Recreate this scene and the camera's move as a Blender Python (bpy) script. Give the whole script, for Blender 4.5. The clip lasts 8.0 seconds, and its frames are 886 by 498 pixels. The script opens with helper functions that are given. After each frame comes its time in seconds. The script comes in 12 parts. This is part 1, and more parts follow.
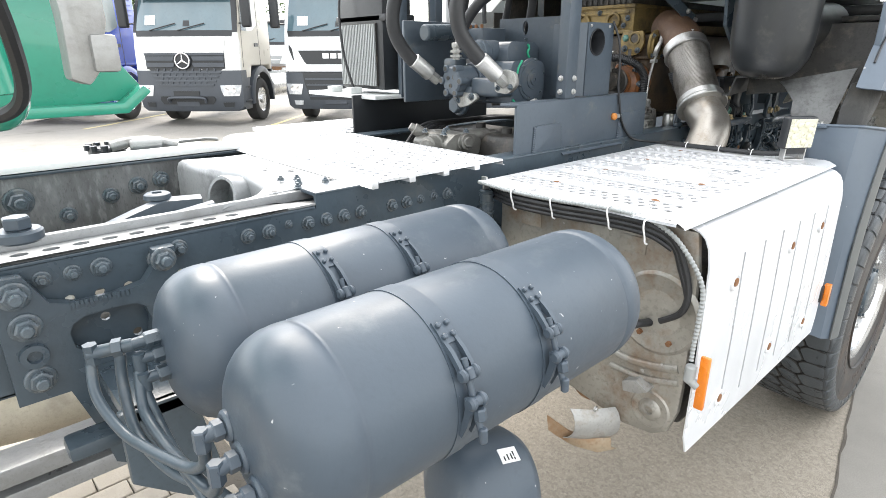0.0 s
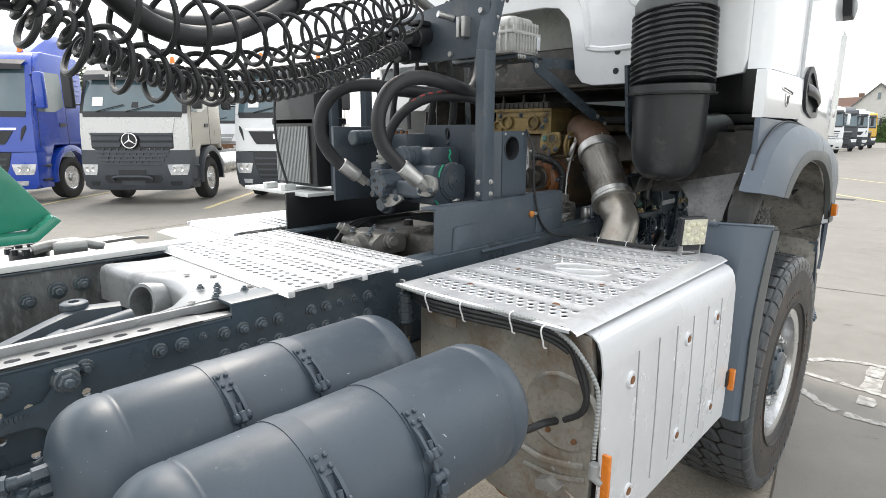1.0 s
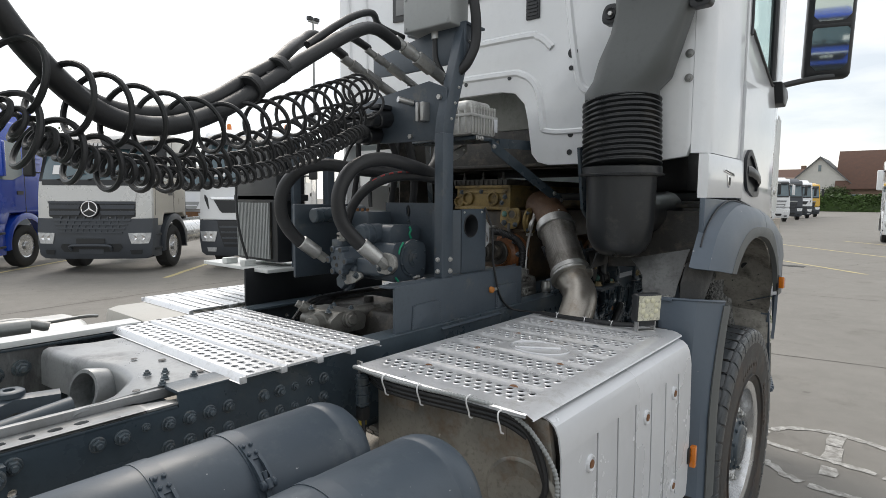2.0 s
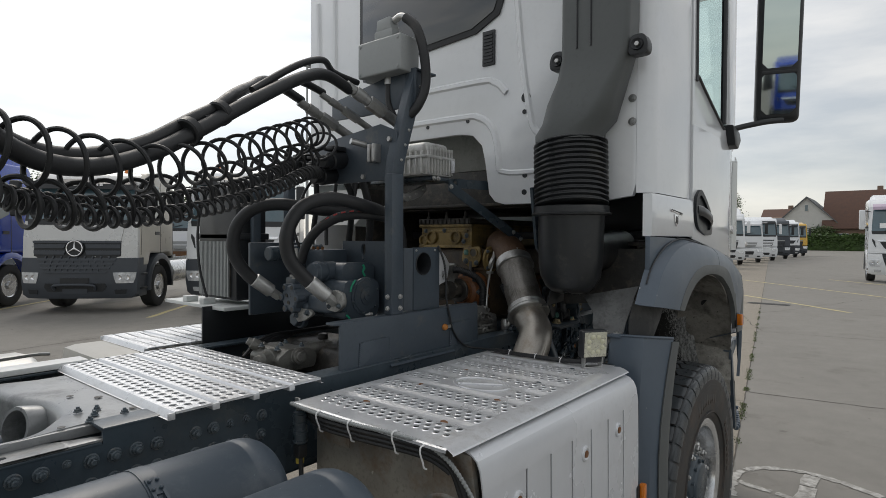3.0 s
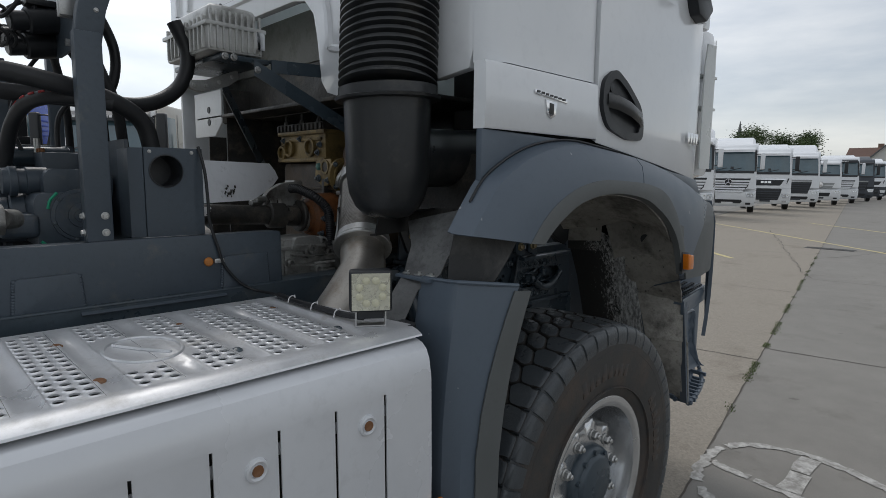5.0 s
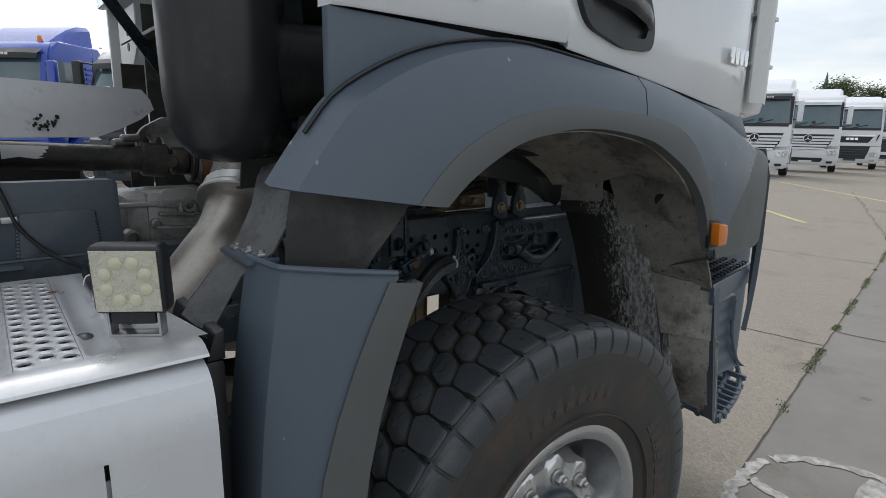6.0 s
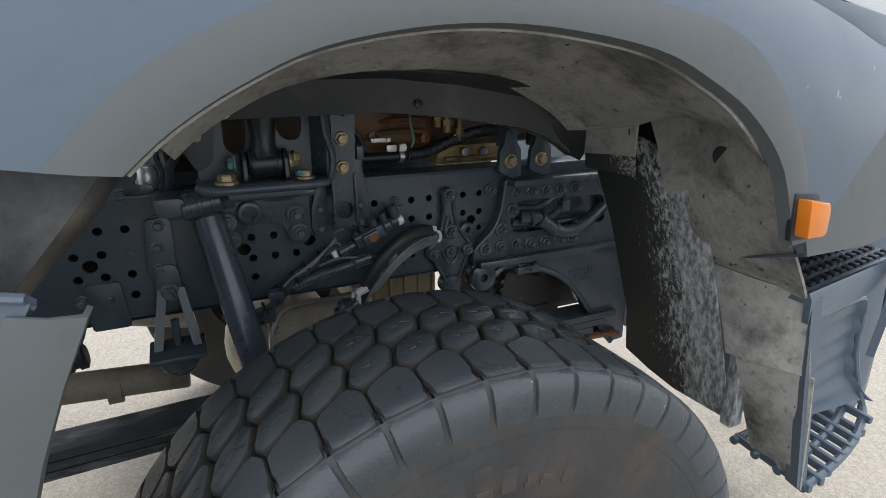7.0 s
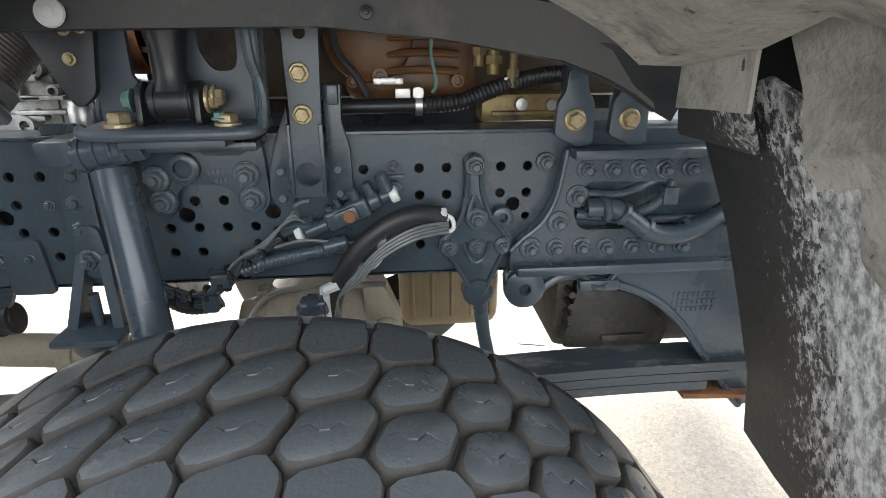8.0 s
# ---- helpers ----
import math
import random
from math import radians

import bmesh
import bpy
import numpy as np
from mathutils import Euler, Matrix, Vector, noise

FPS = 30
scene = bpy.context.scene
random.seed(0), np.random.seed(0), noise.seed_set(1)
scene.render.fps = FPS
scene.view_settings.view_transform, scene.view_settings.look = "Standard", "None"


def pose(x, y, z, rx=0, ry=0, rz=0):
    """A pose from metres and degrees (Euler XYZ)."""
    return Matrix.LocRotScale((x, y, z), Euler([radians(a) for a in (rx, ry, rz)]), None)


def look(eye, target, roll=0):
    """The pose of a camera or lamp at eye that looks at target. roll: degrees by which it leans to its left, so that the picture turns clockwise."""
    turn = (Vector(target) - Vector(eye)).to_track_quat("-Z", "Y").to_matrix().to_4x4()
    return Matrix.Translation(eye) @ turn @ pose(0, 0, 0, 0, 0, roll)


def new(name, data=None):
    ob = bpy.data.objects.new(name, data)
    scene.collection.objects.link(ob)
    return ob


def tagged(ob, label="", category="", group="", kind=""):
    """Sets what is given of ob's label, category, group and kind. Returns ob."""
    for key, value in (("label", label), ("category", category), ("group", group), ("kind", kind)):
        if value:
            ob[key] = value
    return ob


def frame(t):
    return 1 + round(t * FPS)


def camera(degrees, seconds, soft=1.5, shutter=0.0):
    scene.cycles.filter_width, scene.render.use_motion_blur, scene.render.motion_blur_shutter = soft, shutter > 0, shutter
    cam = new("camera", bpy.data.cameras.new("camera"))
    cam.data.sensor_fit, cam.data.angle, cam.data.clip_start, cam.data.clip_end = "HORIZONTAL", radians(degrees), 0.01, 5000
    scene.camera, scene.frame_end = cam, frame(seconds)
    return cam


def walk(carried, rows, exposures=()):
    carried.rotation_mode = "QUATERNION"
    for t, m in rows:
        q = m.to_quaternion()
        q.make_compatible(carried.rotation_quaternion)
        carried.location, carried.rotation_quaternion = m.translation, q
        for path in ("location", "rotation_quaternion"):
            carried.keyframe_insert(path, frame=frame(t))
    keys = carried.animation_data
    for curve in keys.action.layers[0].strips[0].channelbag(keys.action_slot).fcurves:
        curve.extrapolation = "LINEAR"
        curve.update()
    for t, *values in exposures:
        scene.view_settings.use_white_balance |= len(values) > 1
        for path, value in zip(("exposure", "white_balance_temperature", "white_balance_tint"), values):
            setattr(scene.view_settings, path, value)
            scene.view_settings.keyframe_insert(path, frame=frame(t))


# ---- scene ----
cam = camera(76.3, 8.0, soft=0.8)
PATH = [
    (0.0, (-3.179, -1.599, 1.580), (-1.913, -0.196, 0.926), -0.2),
    (0.5, (-3.144, -1.672, 1.648), (-1.791, -0.296, 1.121), -0.1),
    (1.0, (-3.137, -1.707, 1.685), (-1.710, -0.368, 1.274), 0.1),
    (1.5, (-3.125, -1.721, 1.709), (-1.639, -0.418, 1.407), 0.2),
    (2.8, (-3.103, -1.824, 1.738), (-1.552, -0.562, 1.694), 0.3),
    (3.0, (-3.045, -1.882, 1.723), (-1.496, -0.617, 1.684), 0.3),
    (3.5, (-2.855, -2.057, 1.729), (-1.314, -0.785, 1.665), 0.4),
    (4.0, (-2.587, -2.111, 1.649), (-1.064, -0.820, 1.521), 0.4),
    (4.2, (-2.444, -2.102, 1.621), (-0.940, -0.793, 1.473), 0.4),
    (5.3, (-1.708, -2.053, 1.603), (-0.350, -0.616, 1.303), 0.7),
    (5.5, (-1.577, -2.026, 1.594), (-0.247, -0.571, 1.261), 0.8),
    (6.0, (-1.224, -1.907, 1.553), (0.013, -0.388, 1.145), 1.0),
    (6.5, (-0.906, -1.806, 1.541), (0.161, -0.190, 1.038), 0.5),
    (7.0, (-0.593, -1.737, 1.515), (0.234, -0.018, 0.915), 0.0),
    (7.5, (-0.344, -1.591, 1.452), (0.205, 0.212, 0.780), -0.2),
    (8.0, (-0.101, -1.427, 1.425), (0.073, 0.436, 0.716), -0.15),
]
EXPOSURES = [(0.0, 2.08, 6750, 10), (0.5, 1.70, 6750, 10), (1.0, 1.23, 6800, 10), (1.5, 0.77, 6760, 10), (2.8, -0.1, 6740, 10), (3.5, -0.38, 6800, 10), (4.2, -0.5, 6700, 10),
             (5.3, -0.22, 6330, 10), (6.0, 0.08, 6420, 10), (6.5, 0.6, 6180, 10), (7.0, 1.36, 6360, 10), (7.5, 2.12, 6280, 10), (8.0, 2.84, 6650, 10)]
walk(cam, [(t, look(eye, target, roll)) for t, eye, target, roll in PATH], EXPOSURES)

# ---- world and sun: a bright, thinly clouded sky ----
SUN_EL, SUN_AZ = radians(48), radians(20)      # azimuth counted from +y towards +x
world = bpy.data.worlds.new("sky")
scene.world = world
world.use_nodes = True
wn, wl = world.node_tree.nodes, world.node_tree.links
wn.clear()
w_out = wn.new("ShaderNodeOutputWorld")
w_bg = wn.new("ShaderNodeBackground")
w_sky = wn.new("ShaderNodeTexSky")
w_sky.sky_type = "NISHITA"
w_sky.sun_disc = False
w_sky.sun_elevation, w_sky.sun_rotation = SUN_EL, SUN_AZ
w_dim = wn.new("ShaderNodeVectorMath")
w_dim.operation = "SCALE"
w_dim.inputs["Scale"].default_value = 0.12
wl.new(w_sky.outputs["Color"], w_dim.inputs[0])
w_co = wn.new("ShaderNodeTexCoord")
w_map = wn.new("ShaderNodeMapping")
w_map.inputs["Scale"].default_value = (1.0, 1.0, 4.5)
wl.new(w_co.outputs["Generated"], w_map.inputs["Vector"])
w_noise = wn.new("ShaderNodeTexNoise")
w_noise.inputs["Scale"].default_value = 2.6
w_noise.inputs["Detail"].default_value = 7
w_noise.inputs["Roughness"].default_value = 0.55
wl.new(w_map.outputs["Vector"], w_noise.inputs["Vector"])
w_ramp = wn.new("ShaderNodeValToRGB")
w_ramp.color_ramp.elements[0].position, w_ramp.color_ramp.elements[1].position = 0.36, 0.66
w_ramp.color_ramp.elements[0].color = (0.62, 0.66, 0.70, 1)
w_ramp.color_ramp.elements[1].color = (1.0, 0.99, 0.96, 1)
wl.new(w_noise.outputs["Fac"], w_ramp.inputs["Fac"])
w_mix = wn.new("ShaderNodeMix")
w_mix.data_type = "RGBA"
w_mix.inputs["Factor"].default_value = 0.75
wl.new(w_dim.outputs["Vector"], w_mix.inputs["A"])
wl.new(w_ramp.outputs["Color"], w_mix.inputs["B"])
# the veil of cloud is brighter towards the sun
w_dot = wn.new("ShaderNodeVectorMath")
w_dot.operation = "DOT_PRODUCT"
w_dot.inputs[1].default_value = (math.sin(SUN_AZ) * math.cos(SUN_EL), math.cos(SUN_AZ) * math.cos(SUN_EL), math.sin(SUN_EL))
wl.new(w_co.outputs["Generated"], w_dot.inputs[0])
w_pos = wn.new("ShaderNodeMath")
w_pos.operation = "MAXIMUM"
w_pos.inputs[1].default_value = 0.0
wl.new(w_dot.outputs["Value"], w_pos.inputs[0])
w_pow = wn.new("ShaderNodeMath")
w_pow.operation = "POWER"
w_pow.inputs[1].default_value = 3.0
wl.new(w_pos.outputs[0], w_pow.inputs[0])
w_gain = wn.new("ShaderNodeMath")
w_gain.operation = "MULTIPLY_ADD"
w_gain.inputs[1].default_value, w_gain.inputs[2].default_value = 0.75, 0.90
wl.new(w_pow.outputs[0], w_gain.inputs[0])
w_lit = wn.new("ShaderNodeVectorMath")
w_lit.operation = "SCALE"
wl.new(w_mix.outputs["Result"], w_lit.inputs[0])
wl.new(w_gain.outputs[0], w_lit.inputs["Scale"])
wl.new(w_lit.outputs["Vector"], w_bg.inputs["Color"])
w_bg.inputs["Strength"].default_value = 1.15
wl.new(w_bg.outputs["Background"], w_out.inputs["Surface"])

sun = new("sun", bpy.data.lights.new("sun", "SUN"))
sun.data.energy, sun.data.angle, sun.data.color = 1.0, radians(25), (1.0, 0.95, 0.88)
sun_dir = Vector((math.sin(SUN_AZ) * math.cos(SUN_EL), math.cos(SUN_AZ) * math.cos(SUN_EL), math.sin(SUN_EL)))
sun.matrix_world = look(sun_dir * 30, (0, 0, 0))

# ---- materials ----
def material(name, col, rough=0.5, metal=0.0, var=0.12, scale=6.0, bump=0.0, bscale=60.0, dirt=None, dirt_amount=0.0,
             dirt_scale=3.0, coat=0.0, stretch=(1, 1, 1), rvar=0.1, fleck=None, fleck_amount=0.0, fleck_scale=40.0, per_object=0.0, apart=False):
    """Paint, metal, plastic or stone: a base colour that varies at two scales, stains, flecks and fine relief."""
    m = bpy.data.materials.new(name)
    m.use_nodes = True
    n, l = m.node_tree.nodes, m.node_tree.links
    p = n["Principled BSDF"]
    co = n.new("ShaderNodeTexCoord")
    mp = n.new("ShaderNodeMapping")
    mp.inputs["Scale"].default_value = stretch
    l.new(co.outputs["Object"], mp.inputs["Vector"])
    if apart:
        own = n.new("ShaderNodeObjectInfo")
        away = n.new("ShaderNodeMath")
        away.operation = "MULTIPLY"
        away.inputs[1].default_value = 40.0
        l.new(own.outputs["Random"], away.inputs[0])
        l.new(away.outputs[0], mp.inputs["Location"])

    def noise_tex(s, detail=5, rough_=0.6):
        t = n.new("ShaderNodeTexNoise")
        t.inputs["Scale"].default_value, t.inputs["Detail"].default_value, t.inputs["Roughness"].default_value = s, detail, rough_
        l.new(mp.outputs["Vector"], t.inputs["Vector"])
        return t

    def ramp(src, a, b, c0=(0, 0, 0, 1), c1=(1, 1, 1, 1)):
        r = n.new("ShaderNodeValToRGB")
        r.color_ramp.elements[0].position, r.color_ramp.elements[1].position = a, b
        r.color_ramp.elements[0].color, r.color_ramp.elements[1].color = c0, c1
        l.new(src, r.inputs["Fac"])
        return r

    def mix(a, b, fac):
        x = n.new("ShaderNodeMix")
        x.data_type = "RGBA"
        for key, v in (("A", a), ("B", b), ("Factor", fac)):
            if isinstance(v, (tuple, float, int)):
                x.inputs[key].default_value = v if not isinstance(v, tuple) else (*v[:3], 1)
            else:
                l.new(v, x.inputs[key])
        return x.outputs["Result"]

    lo = tuple(c * (1 - var) for c in col)
    hi = tuple(min(1, c * (1 + var)) for c in col)
    big = noise_tex(scale)
    colour = ramp(big.outputs["Fac"], 0.3, 0.7, (*lo, 1), (*hi, 1)).outputs["Color"]
    fine = noise_tex(scale * 13, 3)
    colour = mix(colour, tuple(c * (1 - var * 1.3) for c in col), ramp(fine.outputs["Fac"], 0.52, 0.78).outputs["Color"])
    if dirt:
        stain = noise_tex(dirt_scale, 8, 0.68)
        colour = mix(colour, dirt, ramp(stain.outputs["Fac"], 0.62 - 0.3 * dirt_amount, 0.86 - 0.3 * dirt_amount).outputs["Color"])
    if fleck:
        spot = noise_tex(fleck_scale, 2, 0.5)
        colour = mix(colour, fleck, ramp(spot.outputs["Fac"], 0.72 - 0.2 * fleck_amount, 0.76 - 0.2 * fleck_amount).outputs["Color"])
    if per_object:
        info = n.new("ShaderNodeObjectInfo")
        colour = mix(colour, tuple(c * (1 - per_object) for c in col), info.outputs["Random"])
    l.new(colour, p.inputs["Base Color"])
    rr = ramp(big.outputs["Fac"], 0.3, 0.7, (max(0.02, rough - rvar),) * 3 + (1,), (min(1, rough + rvar),) * 3 + (1,))
    l.new(rr.outputs["Color"], p.inputs["Roughness"])
    p.inputs["Metallic"].default_value = metal
    p.inputs["Coat Weight"].default_value = coat
    p.inputs["Coat Roughness"].default_value = 0.06
    if bump:
        bn = n.new("ShaderNodeBump")
        bn.inputs["Strength"].default_value, bn.inputs["Distance"].default_value = bump, 0.01
        l.new(noise_tex(bscale, 6).outputs["Fac"], bn.inputs["Height"])
        l.new(bn.outputs["Normal"], p.inputs["Normal"])
    return m


def glass_material(name, col=(0.8, 0.9, 0.88), rough=0.02):
    m = bpy.data.materials.new(name)
    m.use_nodes = True
    p = m.node_tree.nodes["Principled BSDF"]
    p.inputs["Base Color"].default_value = (*col, 1)
    p.inputs["Roughness"].default_value = rough
    p.inputs["Transmission Weight"].default_value = 1.0
    p.inputs["IOR"].default_value = 1.1
    p.inputs["Specular IOR Level"].default_value = 1.0
    return m


CHASSIS = material("chassis_paint", (0.046, 0.064, 0.080), 0.30, var=0.15, scale=5, bump=0.06, bscale=90, dirt=(0.10, 0.105, 0.10), dirt_amount=0.15, dirt_scale=7)
TANK = material("tank_paint", (0.053, 0.071, 0.092), 0.43, var=0.07, scale=5, bump=0.03, bscale=140, fleck=(0.42, 0.43, 0.44), fleck_amount=-0.16, fleck_scale=85, dirt=(0.12, 0.14, 0.155), dirt_amount=0.12, dirt_scale=9)
WHITE = material("white_paint", (0.74, 0.76, 0.78), 0.22, var=0.03, scale=2, coat=0.8, rvar=0.04)
WHITE_DULL = material("white_dull_paint", (0.70, 0.71, 0.71), 0.40, var=0.05, scale=3, dirt=(0.45, 0.43, 0.40), dirt_amount=0.1)
PANEL = material("silver_white_panel", (0.66, 0.675, 0.70), 0.30, metal=0.15, var=0.04, scale=3, bump=0.015, bscale=220, dirt=(0.5, 0.5, 0.5), dirt_amount=0.05, dirt_scale=5)
ALU = material("aluminium_tread", (0.70, 0.71, 0.73), 0.34, metal=0.45, var=0.08, scale=9, bump=0.05, bscale=120, dirt=(0.38, 0.37, 0.35), dirt_amount=0.25, dirt_scale=9)
STEEL = material("zinc_steel", (0.50, 0.50, 0.49), 0.38, metal=0.85, var=0.15, scale=20, dirt=(0.25, 0.22, 0.18), dirt_amount=0.2, dirt_scale=20)
STAINLESS = material("exhaust_steel", (0.40, 0.375, 0.34), 0.40, metal=0.8, var=0.15, scale=8, dirt=(0.22, 0.17, 0.12), dirt_amount=0.3, dirt_scale=6)
RUST = material("rusty_steel", (0.19, 0.085, 0.035), 0.8, var=0.35, scale=18, bump=0.3, bscale=70, dirt=(0.30, 0.22, 0.15), dirt_amount=0.3, dirt_scale=14)
CAST = material("cast_aluminium", (0.36, 0.36, 0.345), 0.5, metal=0.6, var=0.15, scale=12, bump=0.12, bscale=120, dirt=(0.10, 0.09, 0.08), dirt_amount=0.5, dirt_scale=10)
GOLD = material("engine_gold_paint", (0.26, 0.185, 0.07), 0.42, metal=0.30, var=0.22, scale=14, bump=0.1, bscale=80, dirt=(0.04, 0.032, 0.022), dirt_amount=0.55, dirt_scale=14)
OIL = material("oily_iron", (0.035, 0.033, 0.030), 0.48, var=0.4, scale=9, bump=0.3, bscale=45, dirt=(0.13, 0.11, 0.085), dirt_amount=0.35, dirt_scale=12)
BRACKET = material("bracket_paint", (0.056, 0.073, 0.092), 0.40, var=0.12, scale=5, bump=0.05, bscale=60, dirt=(0.16, 0.15, 0.12), dirt_amount=0.12, dirt_scale=6)
FENDER = material("fender_plastic", (0.090, 0.116, 0.148), 0.36, var=0.05, scale=3, bump=0.02, bscale=260, fleck=(0.35, 0.36, 0.37), fleck_amount=-0.12, fleck_scale=30)
TRIM = material("arch_trim_plastic", (0.100, 0.108, 0.108), 0.55, var=0.07, scale=4, bump=0.05, bscale=300)
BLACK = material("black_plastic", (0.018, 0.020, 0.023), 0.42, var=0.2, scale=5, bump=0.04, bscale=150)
HOSE = material("black_hose_rubber", (0.017, 0.018, 0.020), 0.50, var=0.25, scale=10, bump=0.06, bscale=160, dirt=(0.06, 0.055, 0.05), dirt_amount=0.2)
TYRE = material("tyre_rubber", (0.052, 0.060, 0.067), 0.33, var=0.18, scale=9, bump=0.2, bscale=150, dirt=(0.10, 0.095, 0.088), dirt_amount=0.15, dirt_scale=9, fleck=(0.34, 0.33, 0.31), fleck_amount=-0.12, fleck_scale=150, apart=True, per_object=0.12)
# tread rubber darkened for the shade in the grooves, with faint brownish patches
TYRE_GROOVE_SHADE = material("dusty_tyre_groove", (0.024, 0.022, 0.020), 0.85, var=0.25, scale=14, bump=0.2, bscale=120, dirt=(0.05, 0.047, 0.045), dirt_amount=0.3, dirt_scale=12)
SIDEWALL = material("tyre_sidewall", (0.036, 0.037, 0.038), 0.55, var=0.25, scale=9, bump=0.10, bscale=110, dirt=(0.090, 0.060, 0.042), dirt_amount=0.55, dirt_scale=5)
WHEEL = material("wheel_silver_paint", (0.66, 0.67, 0.68), 0.20, metal=0.88, var=0.05, scale=8, bump=0.02, bscale=150, dirt=(0.32, 0.31, 0.29), dirt_amount=0.05, dirt_scale=10)
LINER = material("muddy_wheel_liner", (0.325, 0.312, 0.282), 0.85, var=0.28, scale=4, bump=0.45, bscale=55, dirt=(0.050, 0.048, 0.044), dirt_amount=0.48, dirt_scale=7.5, fleck=(0.060, 0.058, 0.054), fleck_amount=0.10, fleck_scale=60)


def worn_sidewall():
    """Dusty sidewall rubber that is rubbed bare towards the shoulder of the front wheels."""
    m = material("worn_tyre_sidewall", (0.040, 0.039, 0.038), 0.62, var=0.25, scale=9, bump=0.10, bscale=110, dirt=(0.085, 0.060, 0.044), dirt_amount=0.5, dirt_scale=5)
    n, l = m.node_tree.nodes, m.node_tree.links
    p = n["Principled BSDF"]
    co = n.new("ShaderNodeTexCoord")
    mp = n.new("ShaderNodeMapping")
    mp.inputs["Location"].default_value = (0.241, 0.0, -0.573)
    l.new(co.outputs["Object"], mp.inputs["Vector"])
    flat = n.new("ShaderNodeVectorMath")
    flat.operation = "MULTIPLY"
    flat.inputs[1].default_value = (1, 0, 1)
    l.new(mp.outputs["Vector"], flat.inputs[0])
    reach = n.new("ShaderNodeVectorMath")
    reach.operation = "LENGTH"
    l.new(flat.outputs["Vector"], reach.inputs[0])
    rough_edge = n.new("ShaderNodeTexNoise")
    rough_edge.inputs["Scale"].default_value, rough_edge.inputs["Detail"].default_value = 14, 6
    l.new(co.outputs["Object"], rough_edge.inputs["Vector"])
    wob = n.new("ShaderNodeMath")
    wob.operation = "MULTIPLY_ADD"
    wob.inputs[1].default_value = 0.07
    l.new(rough_edge.outputs["Fac"], wob.inputs[0]), l.new(reach.outputs["Value"], wob.inputs[2])
    fade = n.new("ShaderNodeMapRange")
    fade.interpolation_type = "SMOOTHSTEP"
    fade.inputs["From Min"].default_value, fade.inputs["From Max"].default_value = 0.520, 0.590
    l.new(wob.outputs[0], fade.inputs["Value"])
    mx = n.new("ShaderNodeMix")
    mx.data_type = "RGBA"
    l.new(p.inputs["Base Color"].links[0].from_socket, mx.inputs["A"])
    mx.inputs["B"].default_value = (0.036, 0.041, 0.045, 1)
    l.new(fade.outputs["Result"], mx.inputs["Factor"])
    l.new(mx.outputs["Result"], p.inputs["Base Color"])
    return m


SIDEWALL_WORN = worn_sidewall()


def splash_material():
    """Black plastic under flaking pale mud, thicker towards the outer side."""
    m = material("splashed_liner", (0.022, 0.023, 0.023), 0.6, var=0.3, scale=6, bump=0.2, bscale=60)
    n, l = m.node_tree.nodes, m.node_tree.links
    p = n["Principled BSDF"]
    co = n.new("ShaderNodeTexCoord")
    mp = n.new("ShaderNodeMapping")
    mp.inputs["Scale"].default_value = (1, 1, 0.42)
    l.new(co.outputs["Object"], mp.inputs["Vector"])
    spots = n.new("ShaderNodeTexNoise")
    spots.inputs["Scale"].default_value, spots.inputs["Detail"].default_value, spots.inputs["Roughness"].default_value = 120, 8, 0.74
    l.new(mp.outputs["Vector"], spots.inputs["Vector"])
    broad = n.new("ShaderNodeTexNoise")
    broad.inputs["Scale"].default_value, broad.inputs["Detail"].default_value = 9, 3
    l.new(mp.outputs["Vector"], broad.inputs["Vector"])
    sep = n.new("ShaderNodeSeparateXYZ")
    l.new(co.outputs["Object"], sep.inputs["Vector"])
    slope = n.new("ShaderNodeMath")
    slope.operation = "MULTIPLY_ADD"
    slope.inputs[1].default_value, slope.inputs[2].default_value = -2.2, -1.74
    l.new(sep.outputs["Y"], slope.inputs[0])
    total = n.new("ShaderNodeMath")
    total.operation = "ADD"
    l.new(slope.outputs[0], total.inputs[0]), l.new(spots.outputs["Fac"], total.inputs[1])
    more = n.new("ShaderNodeMath")
    more.operation = "MULTIPLY_ADD"
    more.inputs[1].default_value = 0.55
    l.new(broad.outputs["Fac"], more.inputs[0]), l.new(total.outputs[0], more.inputs[2])
    cut = n.new("ShaderNodeValToRGB")
    cut.color_ramp.elements[0].position, cut.color_ramp.elements[1].position = 0.81, 0.86
    l.new(more.outputs[0], cut.inputs["Fac"])
    mx = n.new("ShaderNodeMix")
    mx.data_type = "RGBA"
    tone = n.new("ShaderNodeTexNoise")
    tone.inputs["Scale"].default_value, tone.inputs["Detail"].default_value, tone.inputs["Roughness"].default_value = 85, 9, 0.72
    runs = n.new("ShaderNodeMapping")
    runs.inputs["Scale"].default_value = (1, 1, 0.30)
    l.new(co.outputs["Object"], runs.inputs["Vector"])
    l.new(runs.outputs["Vector"], tone.inputs["Vector"])
    pale = n.new("ShaderNodeValToRGB")
    pale.color_ramp.elements[0].position, pale.color_ramp.elements[1].position = 0.42, 0.60
    pale.color_ramp.elements[0].color, pale.color_ramp.elements[1].color = (0.12, 0.124, 0.124, 1), (0.46, 0.465, 0.46, 1)
    l.new(tone.outputs["Fac"], pale.inputs["Fac"])
    l.new(pale.outputs["Color"], mx.inputs["B"])
    l.new(p.inputs["Base Color"].links[0].from_socket, mx.inputs["A"])
    l.new(cut.outputs["Color"], mx.inputs["Factor"])
    l.new(mx.outputs["Result"], p.inputs["Base Color"])
    return m


